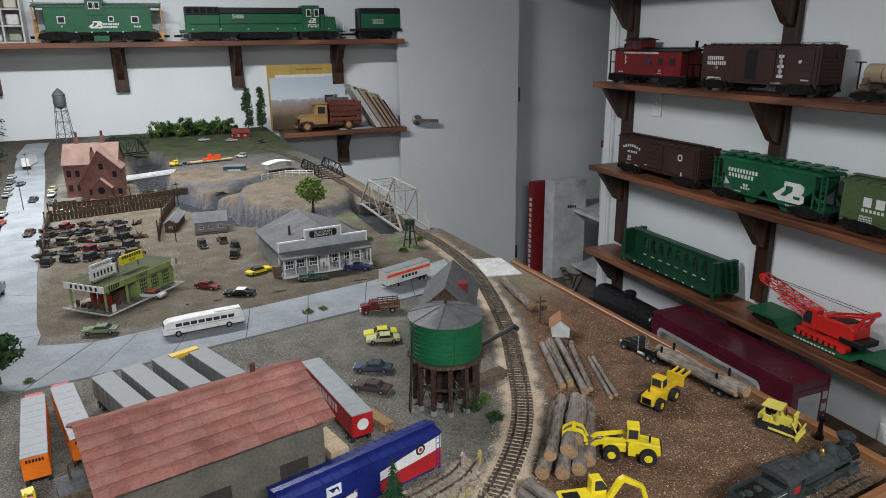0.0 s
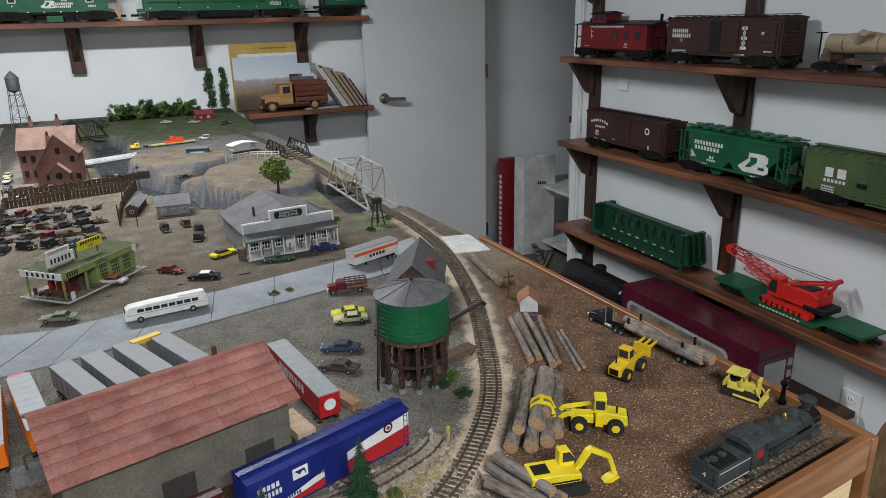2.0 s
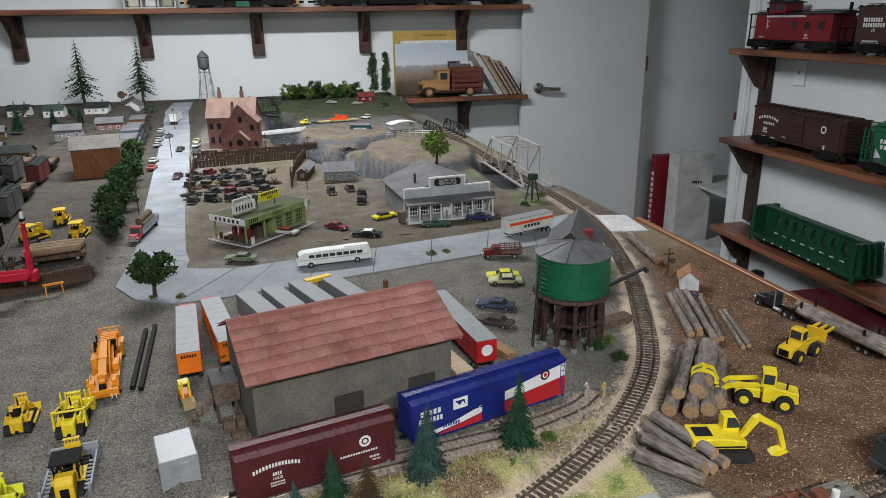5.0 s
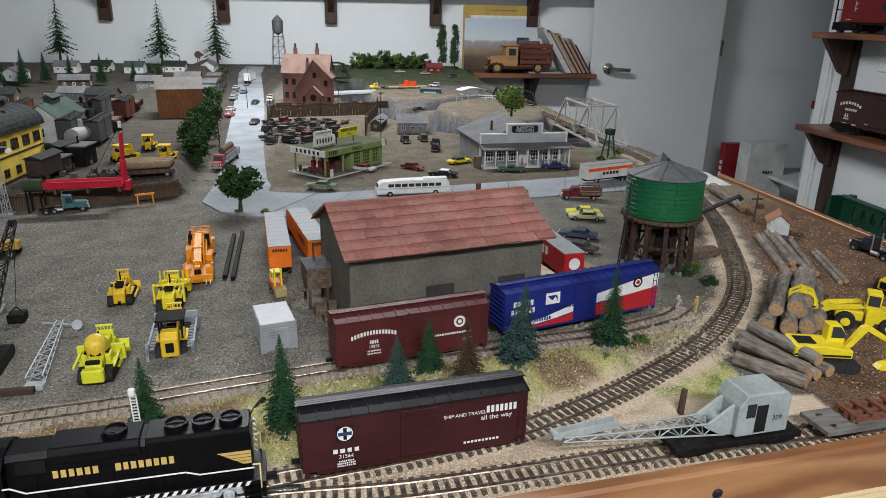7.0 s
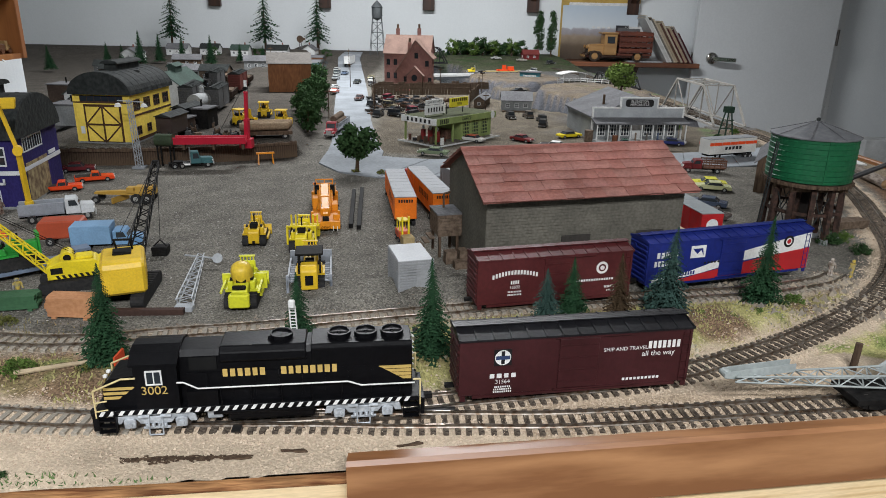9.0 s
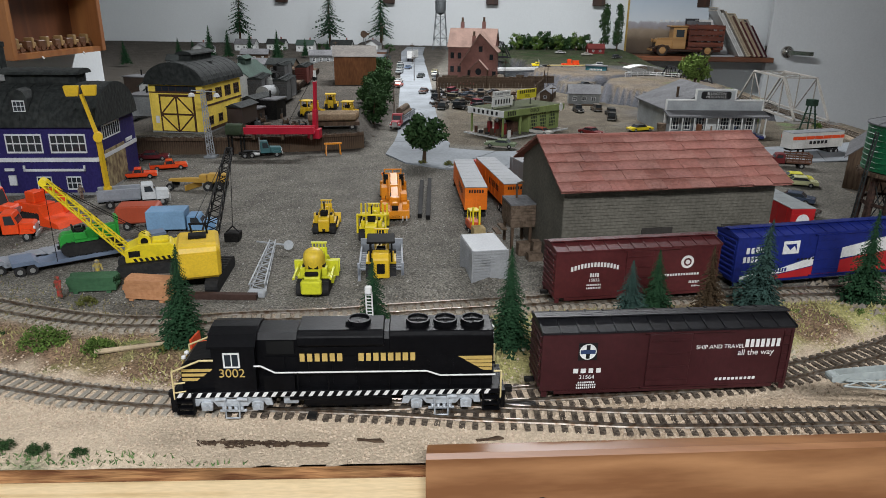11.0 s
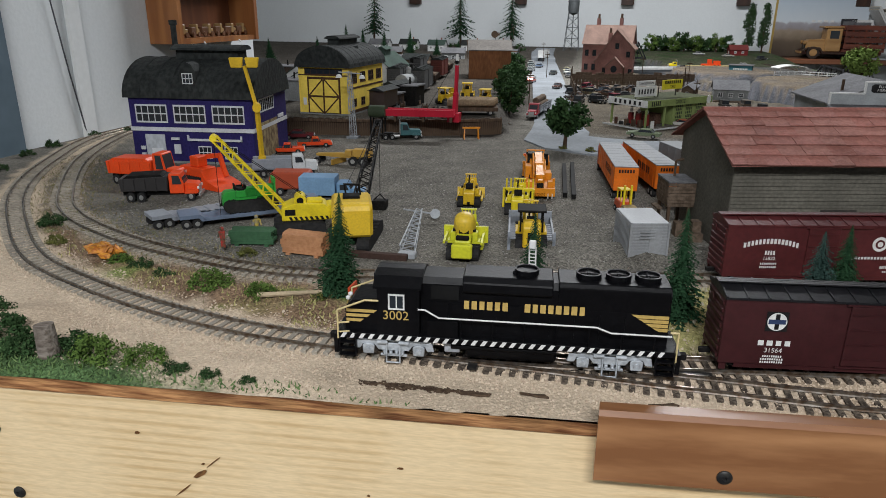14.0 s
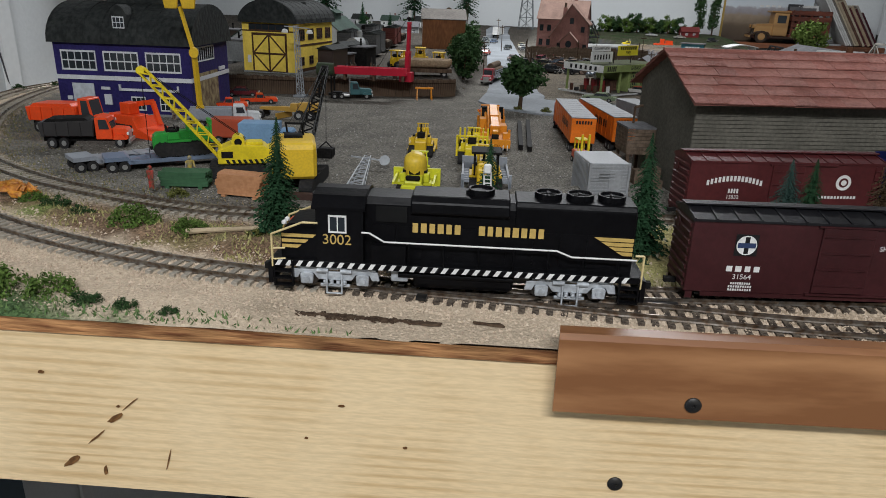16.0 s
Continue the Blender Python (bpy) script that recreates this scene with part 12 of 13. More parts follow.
for k in range(13):
    part("door_slat", bx(N(), -17, 17, -18.6, -17.7, 16 + k * 2.8, 17.6 + k * 2.8), olive, ob)
for x in (-24, 4):
    part("latch_plate", bx(N(), x - 4, x + 4, -18.7, -16.4, 30, 34), ink_black, ob)

hp = thing("covered_hopper", "green covered hopper with white emblem on the shelf", "hopper car", shelf_pose(1.615, -0.172, 3.7), ELM)
part("body", pr(N(), [(-62, 53), (62, 53), (62, 38), (46, 22), (30, 19), (8, 19), (0, 27), (-8, 19), (-30, 19), (-46, 22), (-62, 38)], "y", -17, 17), forest, hp, bevel=0.0006)
part("roof", pr(N(), [(-17.6, 53), (17.6, 53), (15, 56), (8, 57.5), (-8, 57.5), (-15, 56)], "x", -70, 70), forest, hp)
part("roof_walk", bx(N(), -76, 76, -10, -4, 59, 60), forest, hp)
part("roof_walk", bx(N(), -76, 76, 4, 10, 59, 60), forest, hp)
for k in range(8):
    x = -60 + k * 17
    part("roof_hatch", bx(N(), x - 5, x + 5, -13, 13, 57.4, 60.6), forest, hp, bevel=0.0006)
part("side_sill", bx(N(), -76, 76, -17, 17, 17, 19.4), forest, hp)
for s in (-1, 1):
    for e in (-1, 1):
        for x in (62, 70, 76):
            part("end_post", bx(N(), e * x - 0.8, e * x + 0.8, s * 16 - 0.8, s * 16 + 0.8, 14, 54), forest, hp)
        ladder(hp, e * 73, s * 16, 14, 52, forest, s, width=6, rungs=8)
        part("end_brace", bar(N(), (e * 62, s * 15, 34), (e * 76, s * 15, 16), 1.4), forest, hp)
        part("hand_rail", bx(N(), min(e * 62, e * 76), max(e * 62, e * 76), s * 16 - 0.6, s * 16 + 0.6, 30, 31.2), forest, hp)
for e in (-1, 1):
    part("coupler", bx(N(), min(e * 76, e * 84), max(e * 76, e * 84), -1.6, 1.6, RT + 5, RT + 8), truck_black, hp)
    part("outlet_gate", pr(N(), [(e * 12, 15), (e * 38, 15), (e * 30, 8), (e * 20, 8)], "y", -9, 9), forest, hp)
    bogie(hp, e * 56, truck_black, k=1.3)
side_marks(hp, 34, [("b", 10, -32, 43, 44, 4.4), ("b", 8, -34, 37, 38, 4.4), ("b", 2, -26, 28, 8, 3.2), ("b", 4, -26, 24.5, 14, 2.4), ("b", 8, -36, 20, 10, 1.2), ("b", 6, 36, 17.5, 12, 1.4)])


def angular_emblem(t, x, z, k, W, lift=0.4):
    """A white angular emblem with a slanted notch."""
    y = -W / 2 - lift
    f = lambda pts: [(x + px * k, z + pz * k) for px, pz in pts]
    em = part("emblem", pr(N(), f([(-8, -8), (14, -8), (18, -6), (18, -1), (15, 0.5), (17, 3), (17, 7), (13, 9), (-3, 9), (-3, 4), (-14, -4)]), "y", y, y + 0.3), ink_white, t, "white angular emblem")
    part("emblem_notch", pr(N(), f([(-1, -3.5), (6, 1.5), (6, 5.5), (-1, 5.5), (-1, 1.5), (-6, -3.5)]), "y", y - 0.12, y), forest, em)
    part("emblem_notch", pr(N(), f([(7.5, -4.5), (14, -4.5), (14, -2), (7.5, -2)]), "y", y - 0.12, y), forest, em)


angular_emblem(hp, 30, 31, 1.25, 34)

# Bottom shelf
ctr = thing("centre_beam_car", "dark green centre-beam flat car with oval openings", "flat car", shelf_pose(2.16, -0.652, 4.0), ELM)
part("deck", bx(N(), -88, 88, -17, 17, 14, 18), deep_green, ctr)
part("side_sill", bx(N(), -88, 88, -17.8, -16.8, 13.5, 18.6), deep_green, ctr)
ovals = [-56 + 15.5 * k for k in range(8)]
web = N()
xs = [-78] + [v for x in ovals for v in (x - 4.6, x + 4.6)] + [78]
for k in range(0, len(xs), 2):
    bx(web, xs[k], xs[k + 1], -2, 2, 18, 50)
for x in ovals:
    bx(web, x - 4.6, x + 4.6, -2, 2, 18, 25)
    bx(web, x - 4.6, x + 4.6, -2, 2, 45, 50)
    for s in (-1, 1):
        pr(web, [(x + s * 4.6, 45), (x + s * 4.6, 38), (x + s * 3.2, 42), (x + s * 1.0, 45)], "y", -2, 2)
        pr(web, [(x + s * 4.6, 25), (x + s * 4.6, 32), (x + s * 3.2, 28), (x + s * 1.0, 25)], "y", -2, 2)
part("centre_web", web, deep_green, ctr)
part("top_chord", bx(N(), -80, 80, -5, 5, 50, 52.5), deep_green, ctr)
for x in ovals:
    mark_bars("inscription", 4, 0.007, 0.0016, ink_white, ctr, side_plane(x, -2.2, 0) @ pose(0, 0.022, 0), int(x) + 90)
    part("tie_down", bx(N(), x - 1.5, x + 1.5, -18.1, -17.8, 14, 15.6), ink_white, ctr)
for e in (-1, 1):
    part("bulkhead", bx(N(), min(e * 79, e * 84), max(e * 79, e * 84), -17, 17, 14, 52), deep_green, ctr)
    for y in (-13, -4, 4, 13):
        part("bulkhead_post", pr(N(), [(e * 84, 18), (e * 92, 18), (e * 86, 52), (e * 84, 52)], "y", y - 1.2, y + 1.2), deep_green, ctr)
    for z in (24, 31, 38, 45):
        part("bulkhead_rung", bx(N(), min(e * 84, e * 86), max(e * 84, e * 86), -16, 16, z, z + 1.2), deep_green, ctr)
    part("stirrup", bx(N(), e * 84 - 2, e * 84 + 2, -17.4, -16.8, 6 + RT - 7, 13), deep_green, ctr)
    part("coupler", bx(N(), min(e * 88, e * 95), max(e * 88, e * 95), -1.6, 1.6, RT + 5, RT + 8), truck_black, ctr)
    bogie(ctr, e * 62, truck_black, k=1.1)
dp = thing("depressed_flat_car", "green depressed-centre flat car carrying a red crane", "flat car", shelf_pose(1.285, -0.652, 3.85), ELM)
part("deck", pr(N(), [(-88, 17), (-50, 17), (-40, 9.5), (40, 9.5), (50, 17), (88, 17), (88, 20), (48, 20), (38, 12.5), (-38, 12.5), (-48, 20), (-88, 20)], "y", -17.5, 17.5), forest, dp)
mark_bars("inscription", 12, 0.05, 0.0016, ink_white, dp, side_plane(0, -17.6, 0) @ pose(0, 0.011, 0), 71)
for e in (-1, 1):
    bogie(dp, e * 66, truck_black, k=1.0)
    part("coupler", bx(N(), min(e * 88, e * 95), max(e * 88, e * 95), -1.6, 1.6, RT + 5, RT + 8), truck_black, dp)
# Red crawler crane riding on it: a toy of its own
CS = 3.85
rc = thing("crawler_crane", "bright red lattice-boom crawler crane on the green flat car", "crane", pose(2.566, 1.28, -0.652 + (12.5 - RT) * CS * MM + 0.001, 0, 0, -90) @ Matrix.Scale(CS, 4))
for s in (-1, 1):
    y = s * 11
    tr = part("track_frame", pr(N(), [(-26, 1), (26, 1), (30, 4), (26, 8), (-26, 8), (-30, 4)], "y", y - 3, y + 3), ink_black, rc, "black crawler track")
    part("track_guard", bx(N(), -26, 26, y - 3.6, y + 3.6, 5.5, 8.6), signal_red, tr, "red track guard")
    for k in range(8):
        part("road_wheel", rd(N(), (-23 + k * 6.6, y - 3.8, 3.2), (-23 + k * 6.6, y + 3.8, 3.2), 2.3, n=12), signal_red, tr)
    part("sprocket", rd(N(), (27, y - 4, 4.4), (27, y + 4, 4.4), 4.2, n=16), signal_red, tr)
part("turntable", rd(N(), (0, 0, 8), (0, 0, 11), 10, n=20), ink_black, rc)
part("machinery_house", pr(N(), [(-8, 11), (30, 11), (34, 15), (34, 26), (28, 28), (-8, 28)], "y", -12, 12), signal_red, rc, bevel=0.001)
part("counterweight", bx(N(), 20, 44, -12.6, 12.6, 10, 16), ink_black, rc, "black counterweight", bevel=0.001)
part("engine_deck", bx(N(), 0, 24, -7, 9, 28, 28.8), ink_black, rc)
cabn = part("cab", pr(N(), [(-22, 11), (-6, 11), (-6, 32), (-18, 32), (-22, 22)], "y", -13, -3), signal_red, rc, bevel=0.0008)
part("cab_pane", pr(N(), [(-20.5, 16), (-11, 16), (-11, 29), (-17, 29), (-20.5, 22)], "y", -13.3, -12.9), pane_dark, cabn)
part("cab_pane", bx(N(), -20.9, -20.3, -11.5, -4.5, 18, 28), pane_dark, cabn)
lattice(rc, (-12, 2, 22), (-88, 2, 40), 10, 10, signal_red, 13, 0.8, r=0.9)
lattice(rc, (-10, 2, 14), (-64, 2, 26), 8, 7, signal_red, 10, 0.9, name="lower_boom", r=0.7)
part("boom_tip_sheave", rd(N(), (-88, -2, 40), (-88, 6, 40), 4, n=16), signal_red, rc)
for y in (-7, 7):
    part("gantry_leg", bar(N(), (32, y, 24), (40, y, 42), 2.6), signal_red, rc)
    part("gantry_strut", bar(N(), (2, y, 29), (40, y, 41), 2.2), signal_red, rc)
part("gantry_beam", rd(N(), (41, -9, 42), (41, 9, 42), 2.6, n=12), signal_red, rc)
part("gantry_beam", rd(N(), (36, -7, 32), (36, 7, 32), 1.6, n=10), signal_red, rc)
for y in (-2, 5):
    part("hoist_cable", rd(N(), (40, y, 42), (-86, y * 0.5, 43), 0.35, n=4), ink_black, rc)

# Maroon carton and black tank car on a low stand below the shelves
stand = thing("low_stand", "dark plank stand below the wall shelves", "stand", pose(2.44, 1.75, FLOOR))
part("plank", box(N(), -0.20, 0.19, -0.75, 0.95, 0.315, 0.34), dark_timber, stand)
for sx in (-0.16, 0.15):
    for sy in (-0.7, 0.9):
        part("leg", cbox(N(), sx, sy, 0, 0.04, 0.04, 0.315), dark_timber, stand)
maroon = M("maroon_card", (0.085, 0.010, 0.022), (0.07, 0.008, 0.018), 60, 0.28, 0.02)
card_grey = M("printed_grey", (0.34, 0.35, 0.36), (0.28, 0.29, 0.30), 90, 0.4)
mb = thing("maroon_carton", "glossy maroon cardboard box with white-outlined picture panel", "box", pose(2.365, 1.55, FLOOR + 0.34))
part("carton_body", box(N(), -0.095, 0.095, -0.39, 0.39, 0, 0.26), maroon, mb, bevel=0.002)
part("lid_seam", box(N(), -0.0962, 0.0962, -0.3912, 0.3912, 0.222, 0.224), P("seam", (0.05, 0.006, 0.014)), mb)


def round_panel(bm, w, h, r, d0, d1, x, y, z):
    pts = []
    for cx, cz, a0 in ((w / 2 - r, h / 2 - r, 0), (-w / 2 + r, h / 2 - r, 90), (-w / 2 + r, -h / 2 + r, 180), (w / 2 - r, -h / 2 + r, 270)):
        for k in range(6):
            a = radians(a0 + 18 * k)
            pts.append((y + cx + r * math.cos(a), z + cz + r * math.sin(a)))
    return prism(bm, pts, "x", x + d0, x + d1)


part("picture_border", round_panel(N(), 0.60, 0.20, 0.03, -0.0008, 0, -0.0952, 0.05, 0.10), card_grey, mb, "pale printed border")
part("picture", round_panel(N(), 0.57, 0.17, 0.022, -0.0016, -0.0008, -0.0952, 0.05, 0.10), M("picture_print", (0.10, 0.095, 0.09), (0.24, 0.21, 0.17), 26, 0.35), mb, "printed picture of rolling stock")
part("end_panel", box(N(), -0.06, 0.05, -0.3915, -0.39, 0.03, 0.20), card_grey, mb)
for k in range(3):
    part("end_label", box(N(), 0.062, 0.085, -0.3915, -0.39, 0.17 - k * 0.05, 0.20 - k * 0.05), card_grey, mb)
tk = thing("tank_car", "black tank car with a dome below the shelves", "tank car", pose(2.40, 2.28, FLOOR + 0.34 - RT * 4 * MM + 0.001, 0, 0, -90) @ Matrix.Scale(4, 4), ELM)
gloss_black = P("gloss_black", (0.010, 0.010, 0.011), 0.22)
part("tank", lathe(N(), [(0.002, -0.066), (0.012, -0.064), (0.017, -0.060), (0.0185, -0.054), (0.0185, 0.054), (0.017, 0.060), (0.012, 0.064), (0.002, 0.066)], 28), gloss_black, tk, smooth=True, m=pose(0, 0, 0.036, 0, 90, 0))
part("dome", lathe(N(), [(0.008, 0.05), (0.008, 0.060), (0.006, 0.062), (0.001, 0.063)], 20), gloss_black, tk, smooth=True)
part("underframe", bx(N(), -70, 70, -9, 9, 13, 18), truck_black, tk)
for e in (-1, 1):
    bogie(tk, e * 46, truck_black)

# ---------------------------------------------------------------- north high shelf
GS = 3.95
gc = caboose("green caboose with cream-yellow ends on the high shelf", north_pose(0.05, GS), 150, 33, 19, 50, forest, forest, P("tan_end", (0.45, 0.24, 0.09)), "diesel train on the high shelf")
caboose_windows(gc, 33, (-43, 42), 31, 7, 6.5, ink_white)
caboose_windows(gc, 33, (14,), 33, 4.5, 4.5, ink_white)
bay = part("cupola", bx(N(), -14, 6, -17.6, 17.6, 40, 60), forest, gc)
for x in (-7.5, -0.5):
    part("cupola_window", bx(N(), x - 3, x + 3, -18.3, -17.5, 47, 56), ink_white, bay)
    part("cupola_pane", bx(N(), x - 2.2, x + 2.2, -18.6, -18.2, 48, 55), pane_dark, bay)
part("cupola_roof", bx(N(), -16, 8, -19, 19, 60, 61.6), forest, bay)
part("battery_box", bx(N(), -9, 9, -14, 14, 8, 15), forest, gc)
part("roof_rail", bx(N(), -66, 66, -17.8, -17, 49.5, 50.4), M("rail_grey", (0.4, 0.41, 0.41), None, 200, 0.4), gc)
angular_emblem(gc, -6, 28, 0.52, 33)
side_marks(gc, 33, [("b", 10, 13, 29, 20, 2.6), ("b", 8, 12, 25.6, 17, 2.6), ("b", 5, 44, 26, 9, 2), ("w", "P", -43, 26, 4, 0)] + [("b", 1, x, 19.5, 3, 1.2) for x in (-28, -10, 8, 26, 48)])

gd = thing("diesel_locomotive", "green and black diesel locomotive numbered 5406 on high shelf", "locomotive", north_pose(0.87, GS), "diesel train on the high shelf")
part("frame", bx(N(), -112, 108, -17, 17, 18, 21.5), forest, gd)
part("long_hood", bx(N(), -60, 84, -12.5, 12.5, 18.5, 42), forest, gd, bevel=0.001)
part("hood_top", bx(N(), -60, 84, -12.7, 12.7, 42, 50), car_black, gd, "black hood top", bevel=0.001)
part("rear_hood", bx(N(), -104, -60, -12.5, 12.5, 18.5, 41), forest, gd, bevel=0.001)
part("rear_hood_top", bx(N(), -104, -60, -13.5, 13.5, 41, 51), car_black, gd)
part("cab", bx(N(), 52, 76, -16, 16, 18.5, 53), forest, gd, bevel=0.0008)
for x in (57, 68):
    part("cab_window", bx(N(), x, x + 7, -16.6, -15.9, 38, 48), ink_white, gd)
    part("cab_pane", bx(N(), x + 0.9, x + 6.1, -16.9, -16.5, 39, 47), pane_dark, gd)
part("short_hood", bx(N(), 76, 100, -11, 11, 18.5, 38), forest, gd, bevel=0.0015)
for k in range(5):
    part("radiator_grille", bx(N(), -102 + k * 9, -95 + k * 9, -13.9, -13.4, 42.5, 49.5), truck_black, gd)
for k in range(7):
    part("hood_door", bx(N(), -50 + k * 14, -38 + k * 14, -12.9, -12.4, 21, 40), forest, gd)
for e in (-1, 1):
    for k in range(3):
        part("step", bx(N(), min(e * 106, e * 112), max(e * 106, e * 112), -17, -9, RT + 2 + 4 * k, RT + 3 + 4 * k), truck_black, gd)
    for y in (-16, 16):
        part("grab_post", rd(N(), (e * 110, y, 16), (e * 110, y, 36), 0.7, n=6), ink_white, gd)
    part("coupler", bx(N(), min(e * 110, e * 120), max(e * 110, e * 120), -1.6, 1.6, RT + 5, RT + 8), truck_black, gd)
    bogie(gd, e * 74, truck_black, 30, 6, k=1.25)
part("fuel_tank", bx(N(), -36, 36, -14, 14, 6 + 3, 15), truck_black, gd, bevel=0.001)
part("handrail", bx(N(), -100, 50, -16.6, -16, 30, 30.8), forest, gd)
side_marks(gd, 33.2, [("w", "5406", -36, 38, 8, 0), ("b", 9, 66, 27, 16, 1.8), ("b", 8, 66, 24.5, 15, 1.8)] + [("b", 1, x, 22, 3, 1.2) for x in (-96, -60, -24, 16, 40, 88)])
angular_emblem(gd, 64, 32.5, 0.36, 33)
g2 = thing("diesel_locomotive", "black and green diesel locomotive numbered 2022 on high shelf", "locomotive", north_pose(1.72, GS), "diesel train on the high shelf")
part("frame", bx(N(), -88, -17, -17, 17, 18, 21.5), car_black, g2)
part("hood", bx(N(), -80, -18, -14, 14, 18.5, 50), car_black, g2, bevel=0.001)
part("green_panel", bx(N(), -78, -19, -14.6, -13.9, 22, 42), forest, g2, "green side panel")
part("end_post", bx(N(), -86, -84, -16, -14, 18, 44), car_black, g2)
side_marks(g2, 29.6, [("w", "2022", -53, 31, 9, 0)])
bogie(g2, -56, truck_black, 30, 6, k=1.2)
part("coupler", bx(N(), -96, -86, -1.6, 1.6, RT + 5, RT + 8), truck_black, g2)
dc = thing("display_box", "clear-fronted box of pale compartments on the high shelf", "display box", pose(-0.42, 3.66, 0.515))
part("box_back", box(N(), -0.13, 0.13, 0.05, 0.06, 0.001, 0.24), white_wall, dc)
for k in range(4):
    part("upright", box(N(), -0.13 + k * 0.084, -0.122 + k * 0.084, -0.05, 0.05, 0.001, 0.24), P("clear_grey", (0.5, 0.5, 0.48), 0.2), dc)
    part("divider", box(N(), -0.122, 0.122, -0.048, 0.05, 0.001 + k * 0.077, 0.008 + k * 0.077), P("clear_grey", (0.5, 0.5, 0.48), 0.2), dc)
rng = random.Random(12)
for i in range(3):
    for k in range(3):
        c = [(0.55, 0.52, 0.42), (0.30, 0.31, 0.22), (0.6, 0.6, 0.58)][(i * 2 + k) % 3]
        part("content", cbox(N(), -0.084 + i * 0.084, 0, 0.009 + k * 0.077, 0.055, 0.05, rng.uniform(0.03, 0.055)), P("content%d" % ((i * 2 + k) % 3), c), dc, bevel=0.006)

# ---------------------------------------------------------------- low north shelf
toy_tan = wood("toy_tan", (0.40, 0.23, 0.09), (0.28, 0.15, 0.055), 60, 0, 0.35)
toy_red = wood("toy_red", (0.16, 0.045, 0.025), (0.09, 0.026, 0.016), 60, 0, 0.35)
tt = thing("toy_stake_truck", "varnished wooden toy stake truck with red-brown bed", "toy truck", pose(1.185, 3.63, 0.005, 0, 0, 180))
part("chassis", box(N(), -0.19, 0.19, -0.04, 0.04, 0.022, 0.036), toy_red, tt)
part("hood", prism(N(), [(0.075, 0.036), (0.165, 0.036), (0.165, 0.082), (0.155, 0.092), (0.075, 0.097)], "y", -0.034, 0.034), toy_tan, tt, "honey wood hood", bevel=0.003)
part("cab", box(N(), 0.005, 0.078, -0.05, 0.05, 0.036, 0.150), toy_tan, tt, "honey wood cab", bevel=0.003)
part("cab_roof", box(N(), 0.0, 0.095, -0.054, 0.054, 0.150, 0.160), toy_tan, tt, bevel=0.003)
for s in (-1, 1):
    part("cab_window", box(N(), 0.020, 0.062, min(s * 0.05, s * 0.0512), max(s * 0.05, s * 0.0512), 0.10, 0.138), pane_dark, tt)
    part("front_fender", prism(N(), [(0.08, 0.03), (0.10, 0.056), (0.155, 0.056), (0.185, 0.04), (0.185, 0.034), (0.155, 0.048), (0.105, 0.048), (0.088, 0.026)], "y", min(s * 0.034, s * 0.058), max(s * 0.034, s * 0.058)), P("fender_brown", (0.05, 0.028, 0.018)), tt)
    part("running_board", box(N(), -0.02, 0.085, min(s * 0.036, s * 0.058), max(s * 0.036, s * 0.058), 0.026, 0.031), P("fender_brown", (0.05, 0.028, 0.018)), tt)
    part("head_lamp", rod(N(), (0.165, s * 0.03, 0.078), (0.178, s * 0.03, 0.078), 0.009, 0.010, 12), toy_tan, tt)
    for x in (0.130, -0.115):
        w = part("wheel", rod(N(), (x, s * 0.036, 0.030), (x, s * 0.056, 0.030), 0.030, n=24), P("tyre_wood", (0.03, 0.02, 0.015)), tt)
        part("hub", rod(N(), (x, s * 0.056, 0.030), (x, s * 0.058, 0.030), 0.018, n=18), toy_tan, w)
    for k in range(4):
        part("stake_rail", box(N(), -0.195, -0.005, min(s * 0.052, s * 0.058), max(s * 0.052, s * 0.058), 0.052 + k * 0.030, 0.074 + k * 0.030), toy_red, tt)
    for x in (-0.19, -0.13, -0.07, -0.012):
        part("stake_post", box(N(), x - 0.005, x + 0.005, min(s * 0.046, s * 0.0525), max(s * 0.046, s * 0.0525), 0.046, 0.166), toy_red, tt)
part("bed_floor", box(N(), -0.195, 0.0, -0.056, 0.056, 0.036, 0.046), toy_red, tt)
part("grille", box(N(), 0.165, 0.170, -0.026, 0.026, 0.040, 0.086), P("grille_black", (0.03, 0.025, 0.02)), tt)
part("bumper", box(N(), 0.186, 0.192, -0.055, 0.055, 0.026, 0.036), toy_tan, tt)


